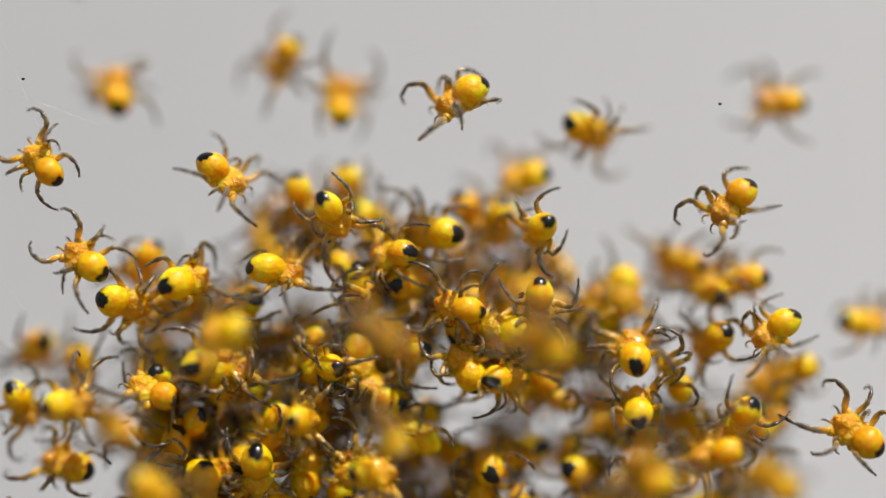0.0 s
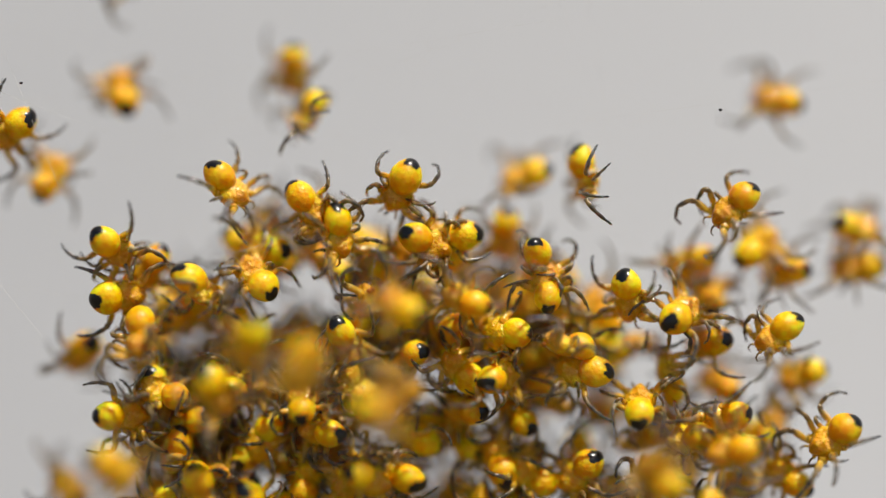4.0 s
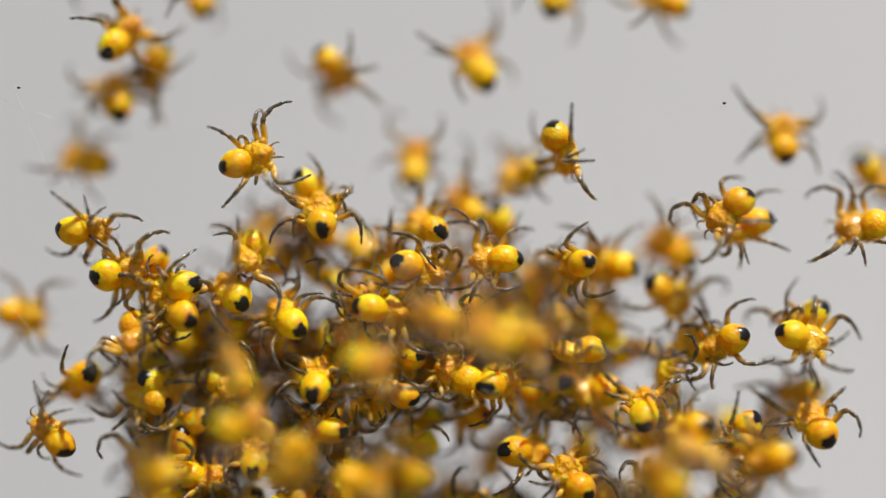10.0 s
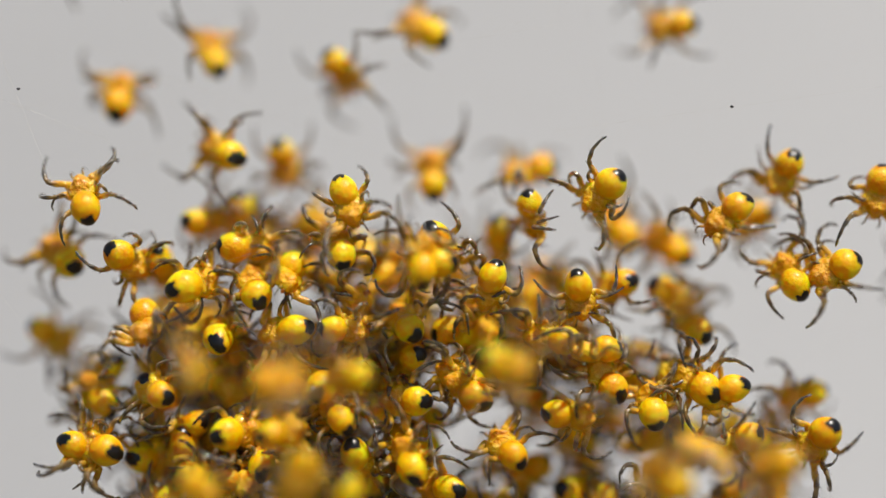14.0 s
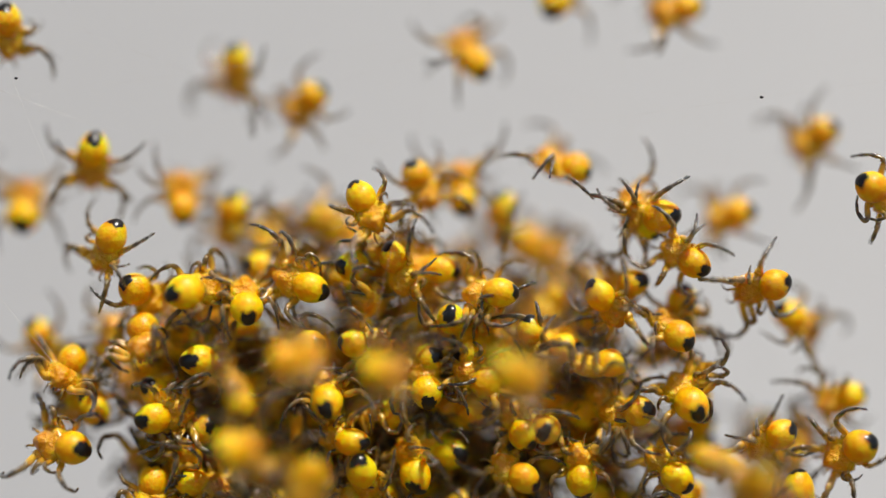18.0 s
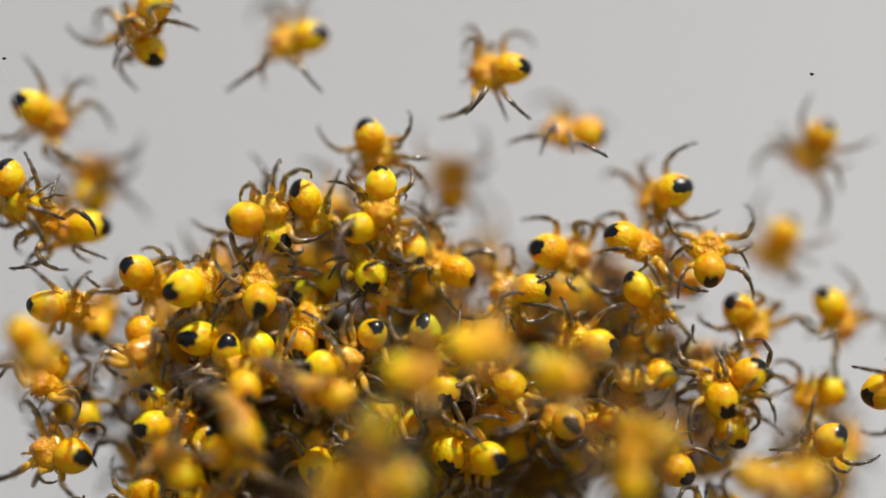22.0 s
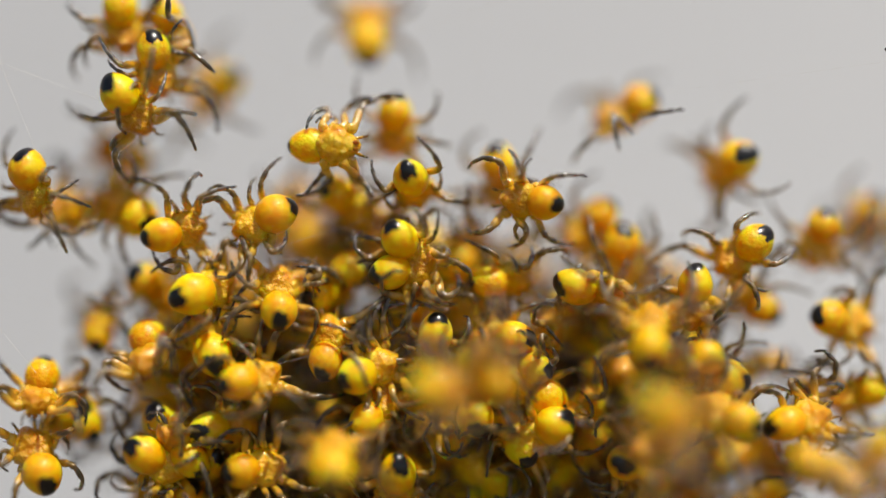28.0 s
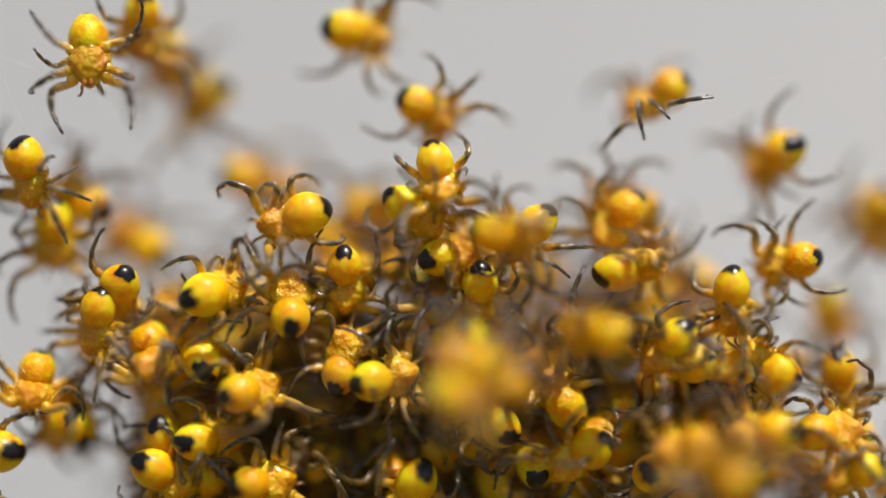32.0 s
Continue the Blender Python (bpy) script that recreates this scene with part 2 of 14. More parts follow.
LEG_SHAPES = {
    "arched": (24, 70, 18, -40, -70, -84),
    "curled": (25, 76, 20, -62, -94, -116),
    "long": (14, 60, 22, -22, -58, -86),
    "raised": (30, 78, 44, 0, -38, -78),
    "hooked": (12, 58, 30, -10, -62, -114),
    "tucked": (30, 84, 34, -66, -96, -112),
    "straight": (10, 46, 24, -6, -30, -48),
    "swept": (16, 56, 14, -36, -56, -62),
}
LEGS = {k: leg_mesh("leg", v, i + 3) for i, (k, v) in enumerate(LEG_SHAPES.items())}
PALP = leg_mesh("pedipalp", (0, 30, -10, -50, -80, -100), 17, 0.36)
ABDOMENS = abdomen_mesh()
MARKS = [mark_mesh(1, 20, 38, 25), mark_mesh(4, 15, 31, 29), mark_mesh(9, 24, 42, 26), mark_mesh(12, 13, 30, 34)]
CARAPACES = carapace_mesh()
EYES = eyes_mesh()
CHELICERA = mesh_of("chelicera", *ball(0.07, 0.05, 0.10, 10, 8), FACE)
SPINNERET = mesh_of("spinneret", *merged([shifted(ball(0.06, 0.035, 0.035, 8, 6), 0, s * 0.035, 0) for s in (-1, 1)]), PALE)

# gait posture -> the leg shapes of the four pairs, front to rear
POSTURES = {
    "spread": ("long", "arched", "swept", "straight"),
    "gather": ("hooked", "curled", "tucked", "swept"),
    "reach": ("straight", "hooked", "curled", "swept"),
    "hang": ("hooked", "curled", "curled", "hooked"),
    "walk": ("swept", "hooked", "curled", "straight"),
}
SWEEP = {"spread": (38, 72, 110, 145), "gather": (22, 50, 92, 136), "reach": (28, 60, 110, 150), "hang": (34, 66, 112, 152), "walk": (30, 68, 112, 148)}
LABELS = {
    "spread": "golden yellow spiderling with legs spread wide and a black-tipped abdomen",
    "gather": "golden yellow spiderling with legs drawn in around its amber body",
    "reach": "golden yellow spiderling with grey front legs raised on the silk",
    "hang": "golden yellow spiderling clinging to silk with hooked smoky grey legs",
    "walk": "golden yellow spiderling in mid-stride with a jagged black rear mark",
}


KNEES_OUT = (42, 20, -22, -40)  # degrees by which each pair leans its knees sideways
LEGS_OF = {}  # the eight legs of each animal, front to rear


def spiderling(seed, posture, size=1.0, label=""):
    """One animal: rear along +x, back along +z, the origin in the middle of its abdomen."""
    rng = random.Random(seed)
    top = new("spiderling")
    top.scale = (size, size, size)
    tagged(top, label or LABELS[posture], "spider", group="spiderlings of the cluster")
    k = rng.uniform(0.89, 1.01)
    ab = part("abdomen", ABDOMENS, top, Matrix.LocRotScale((0, 0, 0.10 * MM), Euler((0, radians(rng.uniform(-12, 6)), 0)), (k * rng.uniform(0.94, 1.12), k * rng.uniform(0.93, 1.05), k * rng.uniform(0.90, 1.02))))
    part("black_mark", MARKS[seed % 4], ab, label="matt black jagged mark")
    part("spinneret", SPINNERET, ab, pose(0.42 * MM, 0, -0.12 * MM, 0, 25, 0))
    ca = part("carapace", CARAPACES, top, pose(-0.54 * MM, 0, -0.09 * MM, 0, rng.uniform(-6, 8), rng.uniform(-8, 8)) @ Matrix.Diagonal((1.14, 1.10, 1.16, 1)), "glossy translucent amber fore body")
    tagged(part("eye_cluster", EYES, ca, label="tiny black eyes"), kind="stuff")
    for s in (-1, 1):
        part("chelicera", CHELICERA, ca, pose(-0.38 * MM, s * 0.06 * MM, -0.12 * MM, 0, 20, 0))
        part("pedipalp", PALP, top, pose(-0.92 * MM, s * 0.14 * MM, -0.10 * MM, 0, 10, 180 - s * rng.uniform(8, 24)))
    legs = []
    for i, (shape, sweep) in enumerate(zip(POSTURES[posture], SWEEP[posture])):
        for s in (-1, 1):
            az = 180 - s * (sweep + rng.uniform(-13, 13))
            ln = (1.04, 0.94, 0.70, 0.92)[i] * rng.uniform(0.94, 1.06)
            kind = shape if rng.random() < 0.72 else rng.choice(sorted(LEGS))
            m = pose((-0.80 + 0.16 * i) * MM, s * 0.29 * MM, -0.13 * MM, s * KNEES_OUT[i] + rng.uniform(-22, 22), rng.uniform(-18, 14), az)
            lg = part("leg", LEGS[kind], top, m @ Matrix.Diagonal((ln, ln, ln, 1)))
            legs.append(lg)
    LEGS_OF[top.name] = legs
    return top


def at(x, y, z, phi, theta=0, rho=0):
    """The pose of an animal in millimetres: phi turns its rear about the line of sight from +x towards +z, theta leans the rear towards -y,
    and rho rolls it about its length; at rho 0 its back faces -y as far as it can."""
    p, t = radians(phi), radians(theta)
    a = Vector((math.cos(t) * math.cos(p), -math.sin(t), math.cos(t) * math.sin(p)))
    d = Vector((math.sin(t) * math.cos(p), math.cos(t), math.sin(t) * math.sin(p))) * -1
    d = Matrix.Rotation(radians(rho), 3, a) @ d
    m = Matrix((a, d.cross(a), d)).transposed().to_4x4()
    m.translation = (x * MM, y * MM, z * MM)
    return m


def stride(top):
    """Lets the legs of an animal that walk() has keyed step while it goes and turns, and rest while it rests."""
    keys = top.animation_data
    curves = keys.action.layers[0].strips[0].channelbag(keys.action_slot).fcurves
    place = [c.keyframe_points for c in curves if c.data_path == "location"]
    turn = [c.keyframe_points for c in curves if c.data_path == "rotation_quaternion"]
    rows = [((place[0][k].co[0] - 1) / FPS, Vector([p[k].co[1] for p in place]), Quaternion([q[k].co[1] for q in turn])) for k in range(len(place[0]))]
    beats = []
    for (t0, p0, q0), (t1, p1, q1) in zip(rows, rows[1:]):
        span = max(0.1, t1 - t0)
        speed = (p1 - p0).length / MM / span
        spin = math.degrees(q0.rotation_difference(q1).angle) / span
        n = max(1, min(8, round(span / 0.4))) if speed > 0.35 or spin > 25 else 0
        beats += [(t0 + span * i / n, min(1.0, 0.35 + speed * 0.4)) for i in range(n)]
    if len(beats) < 2:
        return
    if beats[0][0] > 0:
        beats.insert(0, (0.0, 0.0))
    beats.append((32.0, 0.0))
    for i, lg in enumerate(LEGS_OF[top.name]):
        root, rest, _ = lg.matrix_basis.decompose()
        steps = []
        for k, (t, w) in enumerate(beats):
            side = 1 if (k + i + i // 2) % 2 else -1
            swing = Euler((0, radians(7 * w * side), radians(15 * w * side))).to_matrix().to_4x4()
            steps.append((t, Matrix.Translation(root) @ swing @ rest.to_matrix().to_4x4()))
        walk(lg, steps)


# ---- added tangle of bodies deep in the cluster, too dense to tell apart, browned for shade ----


def shade_tangle(count, centre, radii, seed):
    rng = random.Random(seed)
    verts, faces, along, mats = [], [], [], []
    kinds = [LEGS[k] for k in sorted(LEGS)]
    while len(mats) < count:
        d = Vector((rng.uniform(-1, 1), rng.uniform(-1, 1), rng.uniform(-1, 1)))
        if d.length > 1:
            continue
        spot = Vector([c + r * v for c, r, v in zip(centre, radii, d)]) * MM
        body = Matrix.Translation(spot) @ Euler([rng.uniform(0, 6.28) for _ in range(3)]).to_matrix().to_4x4()
        pieces = [(CARAPACES, Matrix.Identity(4), 1)]
        pieces += [(rng.choice(kinds), pose(rng.uniform(-0.2, 0.2) * MM, 0, 0, rng.uniform(-40, 40), 0, 45 * k + rng.uniform(-15, 15)), 0) for k in range(8)]
        for me, m, slot in pieces:
            base = len(verts)
            verts += [tuple(body @ m @ v.co) for v in me.vertices]
            faces += [(slot, tuple(i + base for i in p.vertices)) for p in me.polygons]
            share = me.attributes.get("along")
            # legs take only the ramp's brown middle, for the shade deep in the cluster
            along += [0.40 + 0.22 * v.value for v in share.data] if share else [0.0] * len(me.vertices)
        mats.append(spot)
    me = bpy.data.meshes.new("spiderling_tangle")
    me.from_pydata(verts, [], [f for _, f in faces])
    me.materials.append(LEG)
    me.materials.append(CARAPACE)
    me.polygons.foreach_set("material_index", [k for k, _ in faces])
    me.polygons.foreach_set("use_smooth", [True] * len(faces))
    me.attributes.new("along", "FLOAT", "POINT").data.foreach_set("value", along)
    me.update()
    return tagged(new("spiderling_tangle", me), "added tangle of legs and fore bodies, browned for the shade inside the cluster", "spiders", kind="stuff")


# ---- silk and dust ----


def strand(name, a, b, sag, radius, seed):
    """A hair-thin thread from a to b that sags a little, as a round tube."""
    rng = random.Random(seed)
    n, sides = 14, 5
    axis = (Vector(b) - Vector(a)).normalized()
    u = axis.orthogonal().normalized()
    w = axis.cross(u)
    verts, faces = [], []
    for i in range(n + 1):
        s = i / n
        c = Vector(a).lerp(Vector(b), s) + Vector((0, 0, -sag * 4 * s * (1 - s)))
        r = radius * rng.uniform(0.85, 1.15)
        for j in range(sides):
            p = 2 * math.pi * j / sides
            verts.append(tuple(c + (u * math.cos(p) + w * math.sin(p)) * r))
    for i in range(n):
        for j in range(sides):
            k = (j + 1) % sides
            faces.append((i * sides + j, i * sides + k, (i + 1) * sides + k, (i + 1) * sides + j))
    ob = new(name, mesh_of(name, verts, faces, SILK))
    tagged(ob, "hair-thin pale silk thread strung through the spiderlings", "silk", group="silk threads")


def silk():
    rng = random.Random(31)
    for k in range(26):
        x, z = rng.uniform(-11, 11), rng.uniform(-5, 6)
        y = rng.uniform(-1, 4)
        a, ln = radians(rng.choice((rng.uniform(-35, 35), rng.uniform(60, 120)))), rng.uniform(10, 24)
        dx, dz = math.cos(a) * ln / 2, math.sin(a) * ln / 2
        strand("silk_thread", (x - dx, y + rng.uniform(-2, 2), z - dz), (x + dx, y + rng.uniform(-2, 2), z + dz), rng.uniform(0.0, 0.3), 0.0022, k)
    for k in range(10):  # guy lines to the wall and the ground
        x, z = rng.uniform(-9, 9), rng.uniform(-4, 3)
        end = (x * 4 + rng.uniform(-60, 60), 320, rng.uniform(150, 400)) if k < 6 else (x * 6, rng.uniform(-40, 120), -300)
        strand("silk_thread", (x, rng.uniform(0, 3), z), end, 0.3, 0.0016, 60 + k)
    # the few that catch the sun at the left of the cluster
    strand("silk_thread", (-12.6, 0.1, 4.3), (-9.2, 0.2, 3.0), 0.02, 0.004, 90)
    strand("silk_thread", (-12.8, 0.0, -0.3), (-10.6, 0.0, -3.0), 0.02, 0.004, 91)
    strand("silk_thread", (-12.2, 0.2, 5.6), (-10.4, 0.1, 1.2), 0.03, 0.004, 92)


def speck(x, y, z, size, seed):
    rng = random.Random(seed)
    v, f = ball(size, size * 0.8, size * 0.7, 10, 8)
    v = [tuple(c * rng.uniform(0.8, 1.15) for c in p) for p in v]
    ob = new("dust_speck", mesh_of("dust_speck", v, f, SPECK))
    ob.location = (x * MM, y * MM, z * MM)
    tagged(ob, "tiny dark speck of dust caught on silk", "dust", group="dust specks")
    return ob


SHADE_TANGLE = shade_tangle(110, (-2.0, 2.4, -4.9), (5.2, 2.0, 2.7), 8)
silk()
DUST = speck(7.77, 0.0, 3.85, 0.055, 1)
cam.data.dof.focus_object = DUST
speck(-11.55, 0.0, 4.35, 0.05, 2)
strand("silk_thread", (3.0, 0.02, 3.2), (12.5, 0.02, 4.5), 0.0, 0.0025, 93)

INSIDE = "amber yellow spiderling half hidden inside the dense cluster"


def motions():
    """Every animal with its way through the cluster, from start to end, and the dust that sways on its thread."""
    walk(DUST, [(0, pose(7.42 * MM, 0, 3.67 * MM)), (1.5, pose(7.51 * MM, 0, 3.79 * MM)), (3, pose(7.46 * MM, 0, 3.61 * MM)), (6, pose(7.57 * MM, 0, 3.79 * MM)), (7.5, pose(7.59 * MM, 0, 4.03 * MM)), (9.5, pose(7.66 * MM, 0, 3.93 * MM)), (12, pose(7.63 * MM, 0, 3.94 * MM)), (13, pose(7.77 * MM, 0, 3.86 * MM)), (14.5, pose(7.83 * MM, 0, 3.87 * MM)), (17, pose(7.77 * MM, 0, 3.85 * MM)), (19, pose(7.79 * MM, 0, 3.88 * MM)), (22, pose(7.84 * MM, 0, 3.97 * MM)), (24, pose(7.75 * MM, 0, 3.98 * MM)), (25, pose(7.79 * MM, 0, 4.02 * MM)), (26, pose(7.81 * MM, 0, 4.06 * MM)), (32, pose(8.04 * MM, 0, 4.25 * MM))])
    walk(SHADE_TANGLE, [(0, pose(0, 0, -6.4 * MM)), (13, pose(0, 0, -6.4 * MM)), (18, pose(-0.1 * MM, 0, -1.8 * MM, 0, 0, 2)), (22, pose(0, 0, 0, 0, 3, 0)), (27, pose(0.1 * MM, 0, 0.15 * MM, 0, -2, 0)), (32, pose(0, 0, 0.1 * MM, 0, 2, 0))])
    one = spiderling(1, "spread", 0.94)
    walk(one, [(0, at(-10.8, 0, 1.81, -45, 6, 7)), (1, at(-11.2, 0.15, 1.61, -110, 6, 7)), (2, at(-10.66, 0.25, 1.72, -80, 6, 7)), (3, at(-15.29, 0.25, 1.75, -80, -10, 7)), (6, at(-15.76, 2.08, 1.97, -80, 24, 6)), (7, at(-15.75, 2.08, 1.99, -80, 24, 6)), (7.5, at(-15.55, 1.41, 1.28, -132, 7, 6)), (8, at(-15.19, 0.15, 0.55, 175, -10, 7)), (9, at(-15.18, 0.15, 0.57, 175, -10, 7)), (10, at(-6.19, -0.25, -9.71, 180, -9, 34)), (11, at(-6.14, 0, -6.32, 180, -9, 34)), (12, at(-6.14, 0, -6.31, 180, -9, 34)), (13, at(-6.04, -0.15, -6.35, 180, -9, 34)), (14, at(-5.92, 0, -6.34, 180, -9, 34)), (17, at(-6.06, 0, -6.36, 180, -9, 34)), (18, at(-5.08, -1.42, -5.61, -170, 13, 1)), (19, at(-4.5, -2.33, -8.32, -170, -15, 35)), (32, at(-4.5, -2.33, -8.32, -170, -15, 35))])
    stride(one)
    one = spiderling(2, "spread", 1)
    walk(one, [(0, at(-9.28, 2.02, 3.88, -80, 14, 1)), (2, at(-9.25, 2.02, 3.93, -80, 14, 1)), (3, at(-9, 1.98, 3.96, -70, 14, 1)), (7, at(-9.2, 2.02, 3.98, -80, 14, 1)), (8, at(-9.25, 2.02, 4, -80, 14, 1)), (9, at(-9.11, 1.76, 3.93, -75, 14, 1)), (10, at(-9.11, 1.76, 3.94, -75, 14, 1)), (11, at(-9.2, 1.76, 4.04, -75, 14, 1)), (13, at(-8.95, 1.76, 3.83, -70, 14, 1)), (14, at(-9.12, 1.76, 3.97, -95, 14, 1)), (17, at(-11.47, 0.83, 4.23, -120, 6, 39)), (17.5, at(-11.73, 0.83, 5.09, -195, 6, 22)), (18, at(-11.98, 0.83, 5.95, 90, 6, 5)), (18.5, at(-11.57, 1.42, 3.85, 130, 13, -15)), (19, at(-11.15, 1.88, 1.74, 170, 20, -35)), (20, at(-11.21, 0.48, 2.05, 110, -24, -18)), (21, at(-10.93, 0.25, 1.41, 110, -24, -18)), (22, at(-11.43, 0.25, 1.49, 90, 6, -35)), (23, at(-11.05, 0.25, 1.64, 100, 6, -35)), (24, at(-10.98, 0.25, 1.53, 95, 6, -35)), (25, at(-10.86, 0.25, 1.61, 95, 6, -35)), (28, at(-10.82, 0.2, 1.52, 90, 6, -35)), (29, at(-10.92, 0.2, 1.63, 90, 6, -35)), (30, at(-10.83, 0.2, 1.62, 90, 6, -35)), (31, at(-10.87, 0.2, 1.59, 90, 6, -35)), (32, at(-10.79, 0.2, 1.69, 90, 6, -35))])
    stride(one)
    one = spiderling(3, "walk", 0.97)
    walk(one, [(0, at(-4.43, 2.28, 5.35, 50, 6, -27)), (1, at(-4.74, 2.28, 5.13, 50, 6, -27)), (3, at(-4.64, 2.28, 5.18, 60, 6, -27)), (6, at(-3.2, 1.94, 5.31, 110, 6, -27)), (7, at(-3.11, 1.94, 5.25, 110, 6, -27)), (8, at(-3.26, 1.94, 5.19, 110, 6, -27)), (9, at(-3.17, 1.94, 5.29, 120, 6, -27)), (10, at(-3.25, 1.94, 5.3, 120, 6, -27)), (11, at(-3.25, 1.94, 5.39, 120, 6, -27)), (12, at(-3.17, 1.94, 5.41, 120, 6, -27)), (13, at(-3.08, 1.94, 5.28, 120, 6, -27)), (14, at(-3.03, 1.94, 5.26, 120, 6, -27)), (15.5, at(-3.34, 1.93, 4.63, 75, 6, -16)), (17, at(-3.64, 1.9, 4.01, 30, 6, -6)), (18, at(-3.95, 1.9, 4.03, 40, 6, -6)), (19, at(-3.13, 1.9, 3.45, 70, 6, -6)), (20, at(-2.86, 0.83, 2.7, 110, 6, -6)), (21, at(-2.78, 0.72, 2.75, 110, 6, -6)), (22, at(-2.8, 0.72, 2.54, 110, 6, -6)), (23, at(-2.94, 0.6, 2.67, 120, 6, -6)), (25, at(-2.94, 0.6, 2.6, 120, 6, -6)), (28, at(-2.87, 1.07, 2.82, 90, 6, -6)), (29, at(-3.07, 1.07, 2.91, 90, -14, -6)), (30, at(-2.9, 0.72, 2.86, 130, 6, -6)), (31, at(-2.8, 0.72, 2.94, 130, 6, -6)), (32, at(-2.76, 0.83, 2.85, 150, 6, -6))])
    stride(one)
    one = spiderling(4, "reach", 1)
    walk(one, [(0, at(-3.06, 2.22, 3.58, -95, 6, -25)), (1, at(-2.57, 2.02, 5.11, -105, 6, -6)), (1.5, at(-2.6, 1.98, 5.15, -172, 6, -6)), (2, at(-2.62, 1.95, 5.2, -240, 6, -6)), (3, at(-2.61, 1.95, 10.01, 120, -14, -6)), (10, at(-2.53, 1.95, 10.17, 120, -14, -6)), (10.33, at(-4, 1.97, 10.18, 173, -8, -25)), (10.67, at(-5.46, 1.99, 10.18, 227, -3, -43)), (11, at(-6.91, 2.02, 10.19, -80, 3, -62)), (13, at(-6.91, 2.02, 10.22, -80, 3, -62)), (14, at(-6.45, 1.88, 5.17, -80, 14, -31)), (17, at(-8.9, 1.42, 4.43, -80, 3, -62)), (17.5, at(-7.46, 1.81, 4.73, 0, 4, -44)), (18, at(-6, 1.99, 5.02, 80, 6, -27)), (19, at(-5.5, 1.95, 3.9, 120, 6, -27)), (19.5, at(-6.69, 1.77, 3.83, 48, 6, -2)), (20, at(-7.86, 1.42, 3.75, -25, 6, 22)), (21, at(-8.14, 1.07, 4.74, -35, 6, 22)), (22, at(-8.09, 0.72, 4.61, -50, 6, 22)), (23, at(-8.17, 0.72, 8.44, -50, 5, 22)), (24, at(-8.55, 0.25, 4.68, -50, 5, 22)), (25, at(-8.47, 0.25, 4.77, -50, 5, 22)), (26.5, at(-8.33, 0.31, 4.46, 25, 6, 22)), (28, at(-8.19, 0.37, 4.14, 100, 6, 22)), (29, at(-8.29, 0.2, 4.5, 90, 7, 11)), (29.5, at(-8.08, -0.65, 4.49, 165, 6, 16)), (30, at(-7.87, -1.5, 4.48, 240, 5, 22)), (30.5, at(-8.26, -0.33, 4.64, 165, 5, 22)), (31, at(-8.65, 0.83, 4.81, -270, 5, 22)), (32, at(-8.54, 0.83, 4.81, 90, 5, 22))])
    stride(one)
    one = spiderling(5, "hang", 1.02)
    walk(one, [(0, at(0.67, 0.25, 3.99, 25, 0, -40)), (1, at(-0.48, 0.15, 2.46, 30, 0, -40)), (2, at(-0.62, 0.15, 2.1, 40, 0, -40)), (3, at(-0.76, 0.15, 1.9, 80, 0, -15)), (6, at(-1.65, 0.25, 1.67, 20, 6, 36)), (7, at(-1.8, 0.48, 1.23, 50, 6, 36)), (8, at(-2.65, 0.83, 1.5, 20, 6, 36)), (9, at(-2.64, 2.01, -2.36, 20, 25, 36)), (25, at(-3.68, 2.01, -2.2, 20, 25, 36)), (26.5, at(-4, 2.08, -1.33, -10, 26, 18)), (28, at(-4.32, 2.15, -0.47, -40, 28, -1)), (29, at(-4.77, 0.37, 0.6, 0, 14, -12)), (30, at(-5.18, 0.25, 0.47, 0, -3, -24)), (31, at(-5.22, 0.15, 0.4, 10, 0, -15)), (32, at(-4.98, 0.1, 0.51, 15, 0, -15))])
    stride(one)
    one = spiderling(6, "spread", 1.01)
